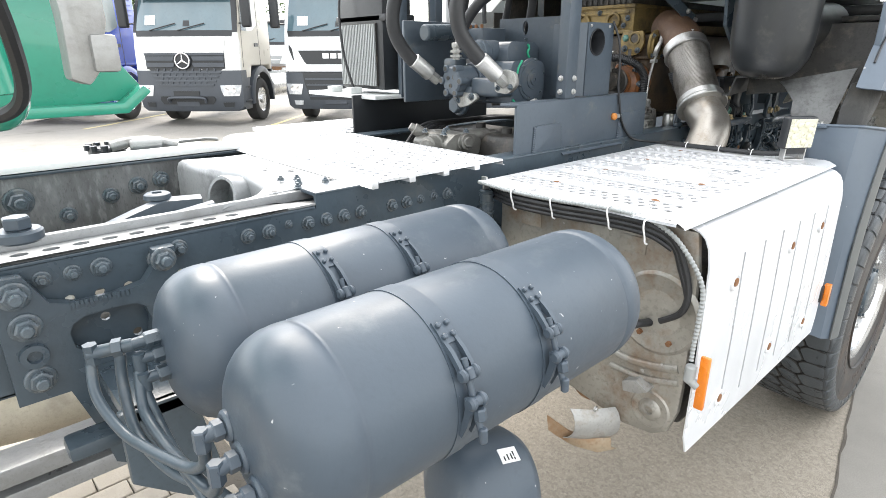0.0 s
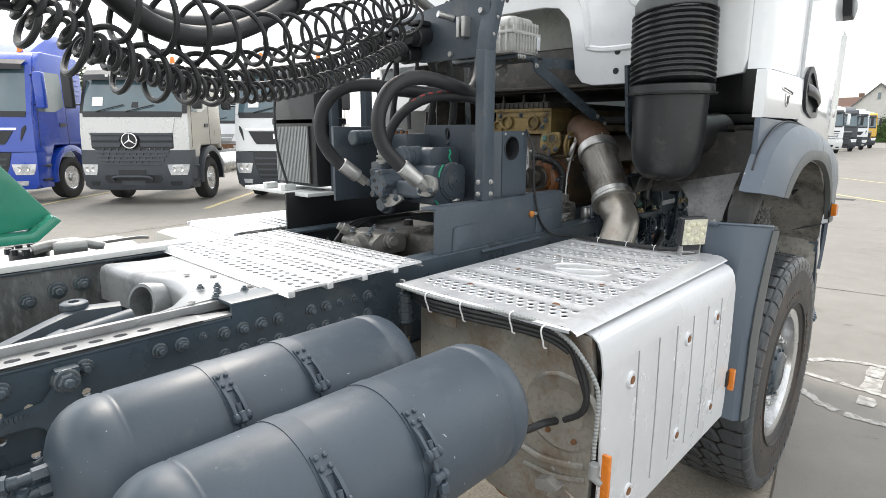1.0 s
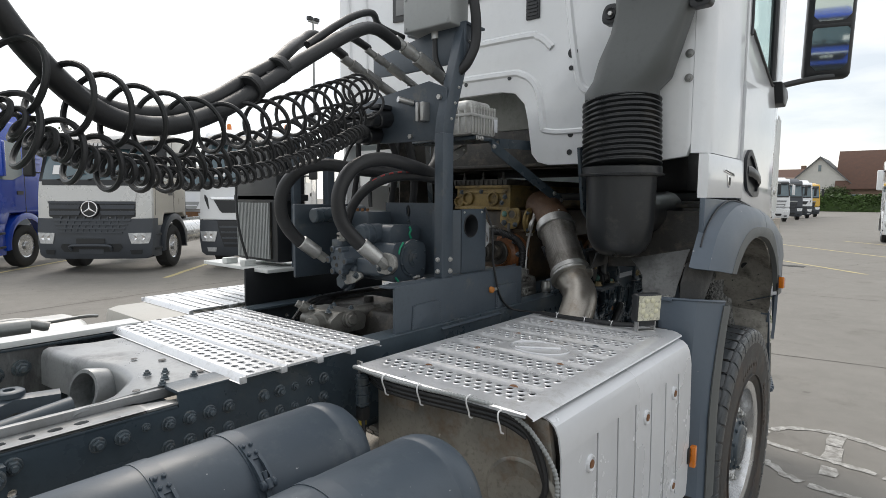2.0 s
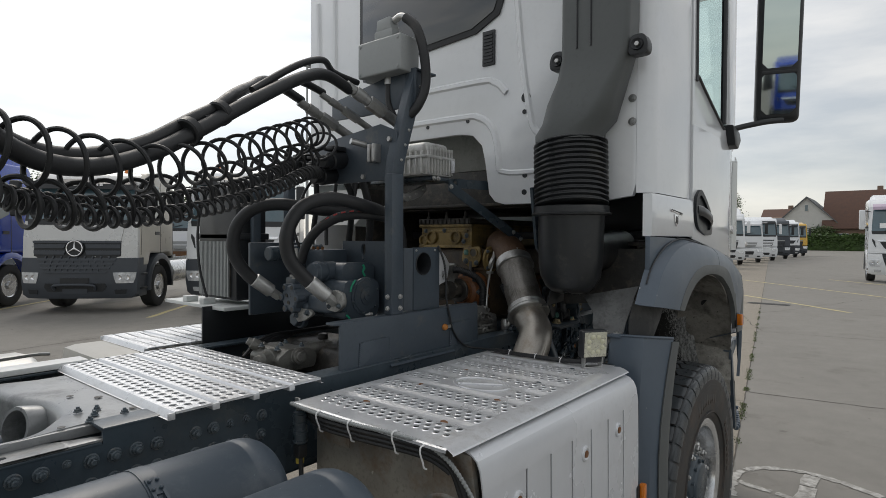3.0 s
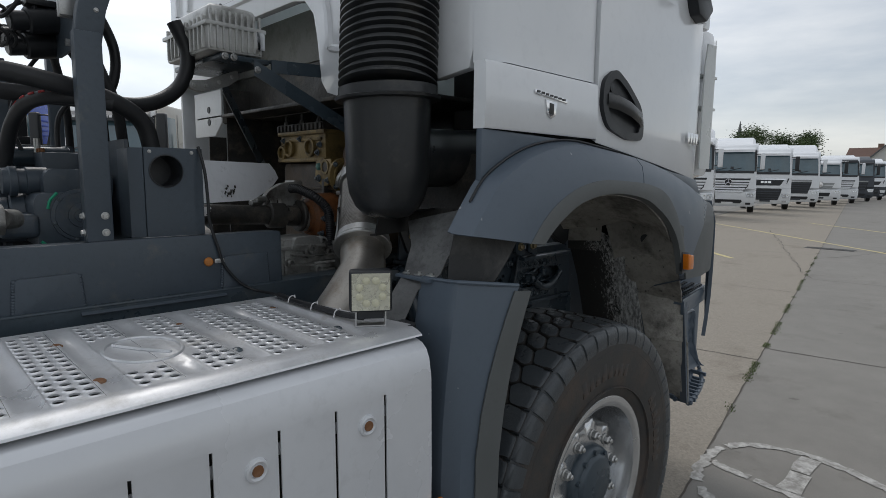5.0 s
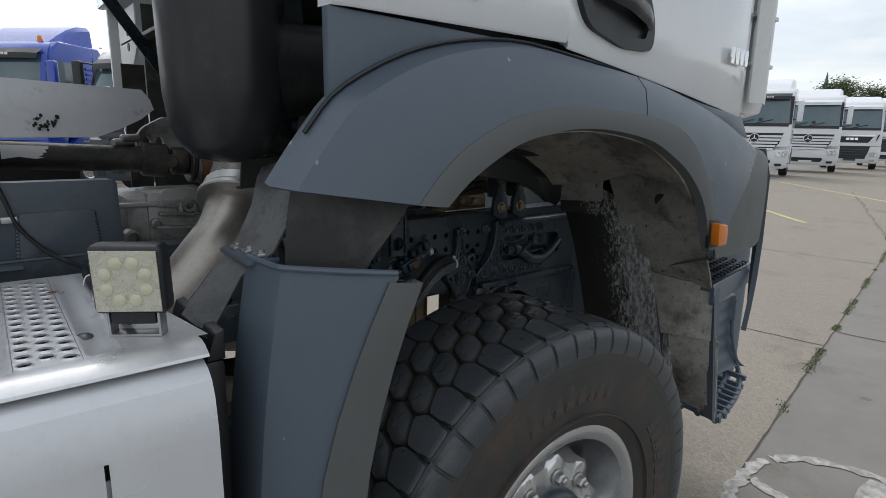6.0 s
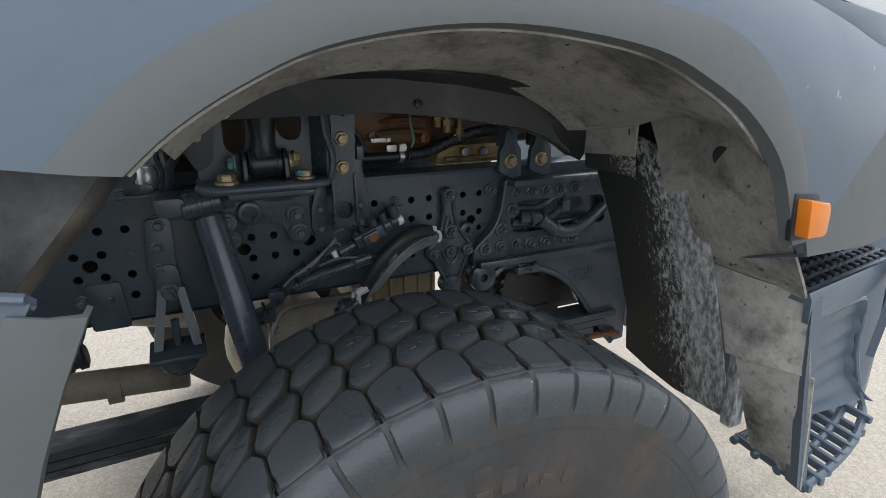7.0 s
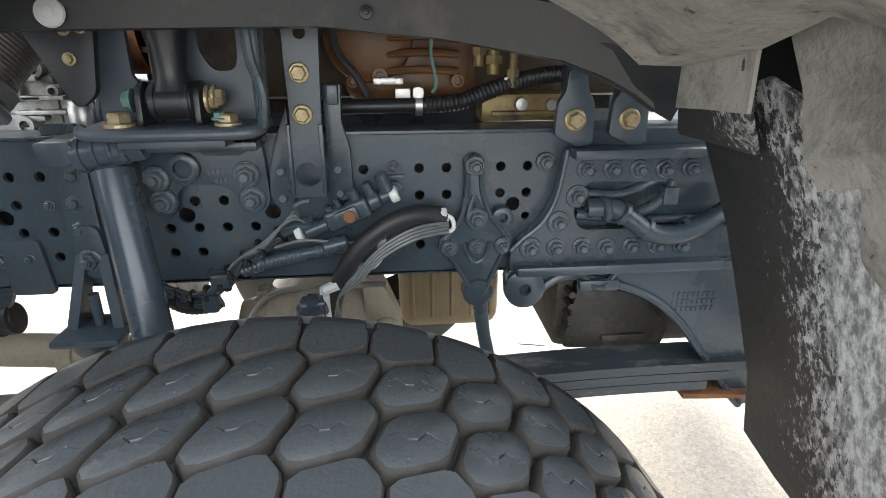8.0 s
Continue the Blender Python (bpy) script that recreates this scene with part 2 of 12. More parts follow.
LINER_SPLASH = splash_material()
RUBBER_SHEET = material("scuffed_rubber", (0.040, 0.041, 0.042), 0.6, var=0.2, scale=6, bump=0.12, bscale=80, dirt=(0.12, 0.118, 0.112), dirt_amount=0.25, dirt_scale=5, fleck=(0.5, 0.5, 0.48), fleck_amount=-0.15, fleck_scale=45)
BEIGE = material("weathered_inner_panel", (0.33, 0.318, 0.288), 0.46, metal=0.55, var=0.25, scale=6, bump=0.10, bscale=40, dirt=(0.20, 0.105, 0.045), dirt_amount=0.36, dirt_scale=6.5, fleck=(0.50, 0.49, 0.46), fleck_amount=-0.06, fleck_scale=34)
RUSTSTAIN = material("rust_stained_panel", (0.34, 0.29, 0.215), 0.55, metal=0.35, var=0.2, scale=6, bump=0.1, bscale=50, dirt=(0.23, 0.105, 0.035), dirt_amount=0.55, dirt_scale=7)
AMBER = material("amber_plastic", (0.72, 0.20, 0.014), 0.22, var=0.08, scale=20, coat=0.6)
ORANGE = material("orange_engine_part", (0.13, 0.055, 0.014), 0.45, var=0.3, scale=10, bump=0.1, bscale=60, dirt=(0.08, 0.05, 0.03), dirt_amount=0.4, dirt_scale=8)
TEAL = material("teal_cap", (0.09, 0.20, 0.17), 0.5)
GREEN = material("green_machine_paint", (0.018, 0.235, 0.155), 0.28, var=0.08, scale=5, coat=0.4, fleck=(0.3, 0.4, 0.36), fleck_amount=-0.1, fleck_scale=25)
GREYBOX = material("grey_enclosure", (0.30, 0.315, 0.315), 0.5, var=0.06, scale=6, dirt=(0.18, 0.18, 0.17), dirt_amount=0.1)
ZINC = material("worn_grey_casting", (0.30, 0.305, 0.30), 0.42, metal=0.6, var=0.12, scale=14, bump=0.1, bscale=60, dirt=(0.16, 0.15, 0.14), dirt_amount=0.35, dirt_scale=14)
MIRROR = material("mirror_silver", (0.50, 0.56, 0.54), 0.03, metal=1.0, var=0.0, rvar=0.0)
CHROME = material("chrome", (0.80, 0.80, 0.81), 0.12, metal=1.0, var=0.05, rvar=0.04)
LENS = material("lamp_reflector", (0.62, 0.61, 0.50), 0.3, metal=0.35, var=0.12, scale=60, bump=0.3, bscale=130)
LED = material("led_lens", (0.62, 0.60, 0.44), 0.28, var=0.05, scale=40, coat=0.5)
DARKGLASS = material("dark_glass", (0.075, 0.125, 0.15), 0.06, var=0.1, scale=1.5, coat=1.0, rvar=0.02)
GLASS = glass_material("window_glass")
LABEL = material("white_sticker", (0.8, 0.8, 0.8), 0.5, var=0.02)
INK = material("black_ink", (0.03, 0.03, 0.03), 0.5)
GALV = material("dull_galvanised", (0.36, 0.36, 0.35), 0.5, metal=0.5, var=0.2, scale=12, bump=0.08, bscale=90, dirt=(0.22, 0.18, 0.13), dirt_amount=0.3, dirt_scale=12)
# pale grey that carries grazing sky sheen on the rail top; also the worn spring
WORN_SHEEN = material("worn_pale_flange", (0.27, 0.275, 0.28), 0.35, metal=0.3, var=0.15, scale=9, bump=0.06, bscale=110, dirt=(0.20, 0.20, 0.19), dirt_amount=0.25, dirt_scale=12)
GREASE = material("greasy_scraped_plate", (0.11, 0.113, 0.116), 0.45, var=0.4, scale=16, bump=0.3, bscale=60, dirt=(0.34, 0.35, 0.36), dirt_amount=0.32, dirt_scale=26, stretch=(1, 1, 0.35))
BRIGHT_CAST = material("bright_cast_aluminium", (0.58, 0.58, 0.56), 0.42, metal=0.45, var=0.15, scale=14, bump=0.12, bscale=120, dirt=(0.20, 0.19, 0.17), dirt_amount=0.3, dirt_scale=12)
LEAF_PAINT = material("worn_spring_paint", (0.040, 0.052, 0.062), 0.42, var=0.2, scale=6, bump=0.12, bscale=60, dirt=(0.30, 0.30, 0.29), dirt_amount=0.28, dirt_scale=16, stretch=(0.4, 1, 2))
# near-white base stands in for the sky reflected in the polished plate
SKY_SHEEN = material("polished_plate", (0.80, 0.82, 0.85), 0.32, metal=0.12, var=0.05, scale=4, bump=0.02, bscale=90, dirt=(0.06, 0.045, 0.03), dirt_amount=-0.05, dirt_scale=14)
LINE_GREY = material("grey_air_line", (0.13, 0.14, 0.145), 0.4, var=0.1)
SHOCK = material("shock_paint", (0.048, 0.066, 0.085), 0.27, var=0.12, scale=6, bump=0.05, bscale=70, rvar=0.08, dirt=(0.12, 0.12, 0.11), dirt_amount=0.15, dirt_scale=9)
YELLOW_ZINC = material("yellow_zinc", (0.42, 0.36, 0.22), 0.45, metal=0.6, var=0.3, scale=40, dirt=(0.20, 0.11, 0.055), dirt_amount=0.45, dirt_scale=30)
INTAKE = material("intake_plastic", (0.022, 0.024, 0.026), 0.34, var=0.12, scale=4, bump=0.03, bscale=120, dirt=(0.085, 0.080, 0.070), dirt_amount=0.2, dirt_scale=6)
# chassis colour lightened to carry the bolts' highlights, with dusty patches
HIGHLIT_BOLT = material("painted_bolt", (0.072, 0.092, 0.108), 0.30, var=0.3, scale=40, dirt=(0.20, 0.19, 0.17), dirt_amount=0.25, dirt_scale=60, apart=True)
CLEAR = material("milky_plastic", (0.62, 0.64, 0.63), 0.35, var=0.08, scale=8)

# ---- building tools ----
def part(name, bm, mat, parent, label="", angle=38):
    """Links a bmesh as one mesh object under a thing or a part."""
    me = bpy.data.meshes.new(name)
    bm.normal_update()
    bm.to_mesh(me)
    bm.free()
    for f in me.polygons:
        f.use_smooth = True
    me.set_sharp_from_angle(angle=radians(angle))
    me.materials.append(mat)
    ob = new(name, me)
    ob.parent = parent
    if label:
        ob["label"] = label
    return ob


def again(ob, m, parent=None):
    """Another piece on the same mesh, at the pose m."""
    o = new(ob.name.split(".")[0], ob.data)
    o.parent = parent or ob.parent
    o.matrix_basis = m
    return o


def thing(name, label, category, group="", kind="", at=(0, 0, 0)):
    e = new(name)
    e.empty_display_size = 0.2
    e.location = at
    return tagged(e, label, category, group, kind)


def B():
    return bmesh.new()


def join(bm, other):
    me = bpy.data.meshes.new("joined")
    other.to_mesh(me)
    other.free()
    bm.from_mesh(me)
    bpy.data.meshes.remove(me)
    return bm


def bevel(bm, w, seg=2):
    if w > 0:
        bmesh.ops.bevel(bm, geom=bm.edges[:], offset=w, segments=seg, affect="EDGES", profile=0.6, clamp_overlap=True)
    return bm


def box(bm, x0, x1, y0, y1, z0, z1, bev=0.0, seg=2, m=None):
    t = bmesh.new()
    bmesh.ops.create_cube(t, size=1)
    for v in t.verts:
        v.co = Vector((x0 + (v.co.x + 0.5) * (x1 - x0), y0 + (v.co.y + 0.5) * (y1 - y0), z0 + (v.co.z + 0.5) * (z1 - z0)))
    bevel(t, bev, seg)
    if m is not None:
        bmesh.ops.transform(t, matrix=m, verts=t.verts)
    return join(bm, t)


def frame_of(d):
    d = Vector(d).normalized()
    a = Vector((0, 0, 1)) if abs(d.z) < 0.9 else Vector((1, 0, 0))
    u = d.cross(a).normalized()
    return d, u, d.cross(u)


def loft(bm, rings, caps=True, loop=True):
    vs = [[bm.verts.new(p) for p in r] for r in rings]
    n = len(vs[0])
    for a, b in zip(vs, vs[1:]):
        for i in range(n if loop else n - 1):
            j = (i + 1) % n
            bm.faces.new((a[i], a[j], b[j], b[i]))
    if caps and loop:
        bm.faces.new(vs[0][::-1])
        bm.faces.new(vs[-1])
    return bm


def turned(bm, o, axis, prof, seg=32, caps=True):
    """A turned body: prof holds (way along the axis, radius)."""
    d, u, w = frame_of(axis)
    o = Vector(o)
    t = bmesh.new()
    rings = [[o + d * a + (u * math.cos(2 * math.pi * i / seg) + w * math.sin(2 * math.pi * i / seg)) * max(r, 1e-4) for i in range(seg)] for a, r in prof]
    loft(t, rings, caps)
    bmesh.ops.recalc_face_normals(t, faces=t.faces)
    return join(bm, t)


def rod(bm, p0, p1, r, seg=16, r2=None, chamfer=0.0):
    p0, p1 = Vector(p0), Vector(p1)
    n = (p1 - p0).length
    r2 = r if r2 is None else r2
    prof = [(0, r), (n, r2)]
    if chamfer:
        prof = [(0, r - chamfer), (chamfer, r), (n - chamfer, r2), (n, r2 - chamfer)]
    return turned(bm, p0, p1 - p0, prof, seg)


def spline(pts, n=8):
    pts = [Vector(p) for p in pts]
    out = []
    for i in range(len(pts) - 1):
        p0, p1, p2, p3 = pts[max(i - 1, 0)], pts[i], pts[i + 1], pts[min(i + 2, len(pts) - 1)]
        for k in range(n):
            t = k / n
            out.append(0.5 * ((2 * p1) + (p2 - p0) * t + (2 * p0 - 5 * p1 + 4 * p2 - p3) * t * t + (3 * p1 - p0 - 3 * p2 + p3) * t ** 3))
    out.append(pts[-1])
    return out


def carried_frames(path):
    d0, u, _ = frame_of(path[1] - path[0])
    frames = []
    for i, p in enumerate(path):
        d = (path[min(i + 1, len(path) - 1)] - path[max(i - 1, 0)]).normalized()
        u = (u - d * u.dot(d)).normalized()
        frames.append((p, d, u, d.cross(u)))
    return frames


def tube(bm, pts, r, seg=10, n=8, radii=None):
    path = spline(pts, n) if n > 1 else [Vector(p) for p in pts]
    t = bmesh.new()
    rings = []
    for k, (p, d, u, w) in enumerate(carried_frames(path)):
        rr = radii(k / (len(path) - 1)) if radii else r
        rings.append([p + (u * math.cos(2 * math.pi * i / seg) + w * math.sin(2 * math.pi * i / seg)) * rr for i in range(seg)])
    loft(t, rings)
    bmesh.ops.recalc_face_normals(t, faces=t.faces)
    return join(bm, t)


def ribbed(bm, pts, r, pitch=0.008, depth=0.12, seg=10):
    """A corrugated conduit along pts."""
    path = spline(pts, 24)
    length = sum((b - a).length for a, b in zip(path, path[1:]))
    count = max(4, int(length / pitch) * 2)
    dist, marks = 0.0, [0.0]
    for a, b in zip(path, path[1:]):
        dist += (b - a).length
        marks.append(dist)
    out, j = [], 0
    for k in range(count + 1):
        s = length * k / count
        while j < len(marks) - 2 and marks[j + 1] < s:
            j += 1
        f = (s - marks[j]) / max(marks[j + 1] - marks[j], 1e-9)
        out.append(path[j].lerp(path[j + 1], f))
    t = bmesh.new()
    rings = []
    for k, (p, d, u, w) in enumerate(carried_frames(out)):
        rr = r * (1 - depth * (k % 2))
        rings.append([p + (u * math.cos(2 * math.pi * i / seg) + w * math.sin(2 * math.pi * i / seg)) * rr for i in range(seg)])
    loft(t, rings)
    bmesh.ops.recalc_face_normals(t, faces=t.faces)
    return join(bm, t)


def coil(bm, pts, radius, turns, r, seg=8, per=28, lead=0.04, wobble=0.0, seed=1):
    """A coiled cable along pts, hanging a little unevenly."""
    rnd = random.Random(seed)
    path = spline(pts, 40)
    fr = carried_frames(path)
    total = turns * per
    out = []
    phase = [rnd.uniform(-wobble, wobble) for _ in range(turns + 3)]
    for k in range(total + 1):
        s = k / total * (len(fr) - 1)
        i = min(int(s), len(fr) - 2)
        p = fr[i][0].lerp(fr[i + 1][0], s - i)
        d, u, w = fr[i][1:]
        a = 2 * math.pi * k / per
        q = k / per
        j = int(q)
        bend = phase[j] * (1 - (q - j)) + phase[j + 1] * (q - j)
        edge = min(1.0, k / per, (total - k) / per)
        rr = radius * (1 + 0.6 * bend) * edge
        out.append(p + u * math.cos(a) * rr + w * math.sin(a) * rr + d * bend * radius * 0.9)
    return tube(bm, out, r, seg, 1)


def prism(bm, pts, axis, a0, a1, bev=0.0, seg=2):
    """A flat outline drawn out along an axis: for 'x' the points are (y, z), for 'y' (x, z), for 'z' (x, y)."""
    t = bmesh.new()

    def place(p, a):
        return {"x": (a, p[0], p[1]), "y": (p[0], a, p[1]), "z": (p[0], p[1], a)}[axis]
    lo = [t.verts.new(place(p, a0)) for p in pts]
    hi = [t.verts.new(place(p, a1)) for p in pts]
    n = len(pts)
    t.faces.new(lo[::-1])
    t.faces.new(hi)
    for i in range(n):
        j = (i + 1) % n
        t.faces.new((lo[i], lo[j], hi[j], hi[i]))
    bmesh.ops.recalc_face_normals(t, faces=t.faces)
    bevel(t, bev, seg)
    return join(bm, t)


def pierced(bm, cells, place, depth, seg=8, lip=0.0):
    """A sheet of rectangular cells (u0, u1, v0, v1, hole radius or 0, half slot length); place(u, v, w) puts it into the world; w runs into the sheet."""
    t = bmesh.new()
    for u0, u1, v0, v1, r, sl in cells:
        cu, cv = (u0 + u1) / 2, (v0 + v1) / 2
        rim = [(u0, v0), (cu, v0), (u1, v0), (u1, cv), (u1, v1), (cu, v1), (u0, v1), (u0, cv)]
        if not r:
            for w in (0, depth):
                t.faces.new([t.verts.new(place(*p, w)) for p in rim])
            continue
        angs = [math.radians(225 + 45 * i) for i in range(8)]
        hole = []
        for a in angs:
            du = r * math.cos(a)
            hole.append((cu + du + (sl if math.cos(a) > 0.1 else -sl if math.cos(a) < -0.1 else 0), cv + r * math.sin(a)))
        tops = [t.verts.new(place(*p, 0)) for p in rim]
        bots = [t.verts.new(place(*p, depth)) for p in rim]
        if lip:
            ring = [t.verts.new(place(cu + (p[0] - cu) * 1.35, cv + (p[1] - cv) * 1.35, 0)) for p in hole]
        h0 = [t.verts.new(place(*p, -lip)) for p in hole]
        h1 = [t.verts.new(place(*p, depth)) for p in hole]
        for i in range(8):
            j = (i + 1) % 8
            if lip:
                t.faces.new((tops[i], tops[j], ring[j], ring[i]))
                t.faces.new((ring[i], ring[j], h0[j], h0[i]))
            else:
                t.faces.new((tops[i], tops[j], h0[j], h0[i]))
            t.faces.new((h0[i], h0[j], h1[j], h1[i]))
            t.faces.new((bots[j], bots[i], h1[i], h1[j]))
    bmesh.ops.remove_doubles(t, verts=t.verts, dist=1e-5)
    bmesh.ops.recalc_face_normals(t, faces=t.faces)
    return join(bm, t)


def sheet(bm, rows, t):
    """A curved sheet through rows of points, with thickness t along its normals."""
    s = bmesh.new()
    loft(s, rows, caps=False, loop=False)
    bmesh.ops.recalc_face_normals(s, faces=s.faces)
    bmesh.ops.solidify(s, geom=s.faces[:], thickness=t)
    return join(bm, s)


def holed(bm, outer, inners, y0, y1):
    """A plate in the x and z plane between y0 and y1, with openings cut through it."""
    t = bmesh.new()
    edges = []
    for lp in [outer] + inners:
        v = [t.verts.new((p[0], y0, p[1])) for p in lp]
        edges += [t.edges.new((v[i], v[(i + 1) % len(v)])) for i in range(len(v))]
    bmesh.ops.triangle_fill(t, edges=edges, use_beauty=True)
    ret = bmesh.ops.extrude_face_region(t, geom=t.faces[:])
    bmesh.ops.translate(t, verts=[g for g in ret["geom"] if isinstance(g, bmesh.types.BMVert)], vec=(0, y1 - y0, 0))
    bmesh.ops.recalc_face_normals(t, faces=t.faces)
    return join(bm, t)


def fillet(pts, r, n=4):
    """An outline with its corners rounded by about r."""
    out, k = [], len(pts)
    for i, p in enumerate(pts):
        p, a, b = Vector(p), Vector(pts[i - 1]), Vector(pts[(i + 1) % k])
        q = min(r, (a - p).length * 0.48, (b - p).length * 0.48)
        p0, p1 = p + (a - p).normalized() * q, p + (b - p).normalized() * q
        for j in range(n + 1):
            t = j / n
            v = p0 * (1 - t) ** 2 + p * (2 * t * (1 - t)) + p1 * t * t
            out.append((v.x, v.y))
    return out


def disc_points(cx, cz, r, n=12):
    return [(cx + r * math.cos(2 * math.pi * i / n), cz + r * math.sin(2 * math.pi * i / n)) for i in range(n)]


def bolt_mesh(r=0.013, h=0.010, washer=True, stud=True):
    """A flanged hexagon nut on its stud, pointing along -y."""
    bm = B()
    if washer:
        turned(bm, (0, 0, 0), (0, -1, 0), [(0, r * 1.35), (h * 0.28, r * 1.32), (h * 0.40, r * 1.15)], 18)
    a = bmesh.new()
    ring = [[(r * math.cos(math.pi * i / 3) * k, -z, r * math.sin(math.pi * i / 3) * k) for i in range(6)] for z, k in ((0.0, 1), (h * 1.1, 1), (h * 1.3, 0.82))]
    loft(a, ring)
    bmesh.ops.recalc_face_normals(a, faces=a.faces)
    join(bm, a)
    if stud:
        turned(bm, (0, 0, 0), (0, -1, 0), [(0, r * 0.56), (h * 1.9, r * 0.56), (h * 2.1, r * 0.42)], 12)
    return bm


# ---- the yard ----
def seam_y(x):
    """The long joint between the old rough concrete and the newer smooth one."""
    return -1.165 + 0.158 * x


def concrete_material():
    m = bpy.data.materials.new("yard_concrete")
    m.use_nodes = True
    n, l = m.node_tree.nodes, m.node_tree.links
    p = n["Principled BSDF"]
    co = n.new("ShaderNodeTexCoord")

    def tex(s, detail=6, rough=0.6):
        t = n.new("ShaderNodeTexNoise")
        t.inputs["Scale"].default_value, t.inputs["Detail"].default_value, t.inputs["Roughness"].default_value = s, detail, rough
        l.new(co.outputs["Object"], t.inputs["Vector"])
        return t.outputs["Fac"]

    def ramp(src, a, b, c0, c1):
        r = n.new("ShaderNodeValToRGB")
        r.color_ramp.elements[0].position, r.color_ramp.elements[1].position = a, b
        r.color_ramp.elements[0].color, r.color_ramp.elements[1].color = (*c0, 1), (*c1, 1)
        l.new(src, r.inputs["Fac"])
        return r.outputs["Color"]

    def mix(a, b, f, mode="MIX"):
        x = n.new("ShaderNodeMix")
        x.data_type, x.blend_type = "RGBA", mode
        l.new(a, x.inputs["A"]), l.new(b, x.inputs["B"])
        if isinstance(f, float):
            x.inputs["Factor"].default_value = f
        else:
            l.new(f, x.inputs["Factor"])
        return x.outputs["Result"]

    smooth = ramp(tex(0.35), 0.3, 0.7, (0.190, 0.180, 0.162), (0.250, 0.237, 0.214))
    smooth = mix(smooth, ramp(tex(3.0, 8, 0.7), 0.35, 0.7, (0.15, 0.142, 0.128), (0.27, 0.256, 0.232)), 0.45)
    smooth = mix(smooth, ramp(tex(180, 4, 0.7), 0.40, 0.66, (0.165, 0.156, 0.141), (0.265, 0.252, 0.228)), 0.35)
    old = ramp(tex(0.5), 0.3, 0.7, (0.25, 0.207, 0.156), (0.335, 0.281, 0.214))
    pebble = n.new("ShaderNodeTexVoronoi")
    pebble.inputs["Scale"].default_value = 95
    l.new(co.outputs["Object"], pebble.inputs["Vector"])
    old = mix(old, ramp(pebble.outputs["Color"], 0.1, 0.95, (0.08, 0.068, 0.054), (0.56, 0.50, 0.42)), 0.55)
    grit = n.new("ShaderNodeTexVoronoi")
    grit.inputs["Scale"].default_value = 46
    l.new(co.outputs["Object"], grit.inputs["Vector"])
    old = mix(old, ramp(grit.outputs["Distance"], 0.10, 0.17, (0.62, 0.58, 0.52), (0.25, 0.225, 0.185)), 0.38)
    old = mix(old, ramp(tex(260, 3, 0.6), 0.42, 0.62, (0.14, 0.125, 0.105), (0.36, 0.33, 0.28)), 0.42)
    sep = n.new("ShaderNodeSeparateXYZ")
    l.new(co.outputs["Object"], sep.inputs["Vector"])
    line = n.new("ShaderNodeMath")
    line.operation = "MULTIPLY_ADD"
    l.new(sep.outputs["X"], line.inputs[0])
    line.inputs[1].default_value, line.inputs[2].default_value = -0.158, 1.165
    side = n.new("ShaderNodeMath")
    side.operation = "ADD"
    l.new(sep.outputs["Y"], side.inputs[0]), l.new(line.outputs[0], side.inputs[1])
    step = n.new("ShaderNodeMath")
    step.operation = "GREATER_THAN"
    step.inputs[1].default_value = 0.0
    l.new(side.outputs[0], step.inputs[0])
    far = n.new("ShaderNodeMath")
    far.operation = "LESS_THAN"
    far.inputs[1].default_value = 4.6
    l.new(side.outputs[0], far.inputs[0])
    both = n.new("ShaderNodeMath")
    both.operation = "MULTIPLY"
    l.new(step.outputs[0], both.inputs[0]), l.new(far.outputs[0], both.inputs[1])
    base = mix(smooth, old, both.outputs[0])
    stain = ramp(tex(0.9, 9, 0.72), 0.56, 0.72, (1, 1, 1), (0.68, 0.66, 0.63))
    base = mix(base, stain, 1.0, "MULTIPLY")
    spot = ramp(tex(7, 3, 0.5), 0.70, 0.74, (1, 1, 1), (0.45, 0.43, 0.40))
    base = mix(base, spot, 0.6, "MULTIPLY")
    l.new(base, p.inputs["Base Color"])
    p.inputs["Roughness"].default_value = 0.82
    b = n.new("ShaderNodeBump")
    b.inputs["Strength"].default_value, b.inputs["Distance"].default_value = 0.35, 0.006
    l.new(tex(140, 4, 0.7), b.inputs["Height"])
    l.new(b.outputs["Normal"], p.inputs["Normal"])
    return m


CONCRETE = concrete_material()
JOINT = material("joint_dirt", (0.085, 0.075, 0.062), 0.9, var=0.3, scale=10, bump=0.3, bscale=60)
PAINTLINE = material("worn_road_paint", (0.52, 0.51, 0.485), 0.75, var=0.2, scale=22, bump=0.15, bscale=120, dirt=(0.245, 0.235, 0.215), dirt_amount=0.85, dirt_scale=16)
YELLOWLINE = material("yellow_line_paint", (0.55, 0.47, 0.22), 0.7, var=0.1, scale=6, dirt=(0.25, 0.235, 0.20), dirt_amount=0.5, dirt_scale=5)
GRASS = material("joint_grass", (0.085, 0.125, 0.030), 0.7, var=0.4, scale=9)

g = B()
bmesh.ops.create_grid(g, x_segments=40, y_segments=40, size=700)
ground = part("ground", g, CONCRETE, None)
tagged(ground, "pale grey concrete truck yard, rough and smooth slabs", "ground", kind="structure")


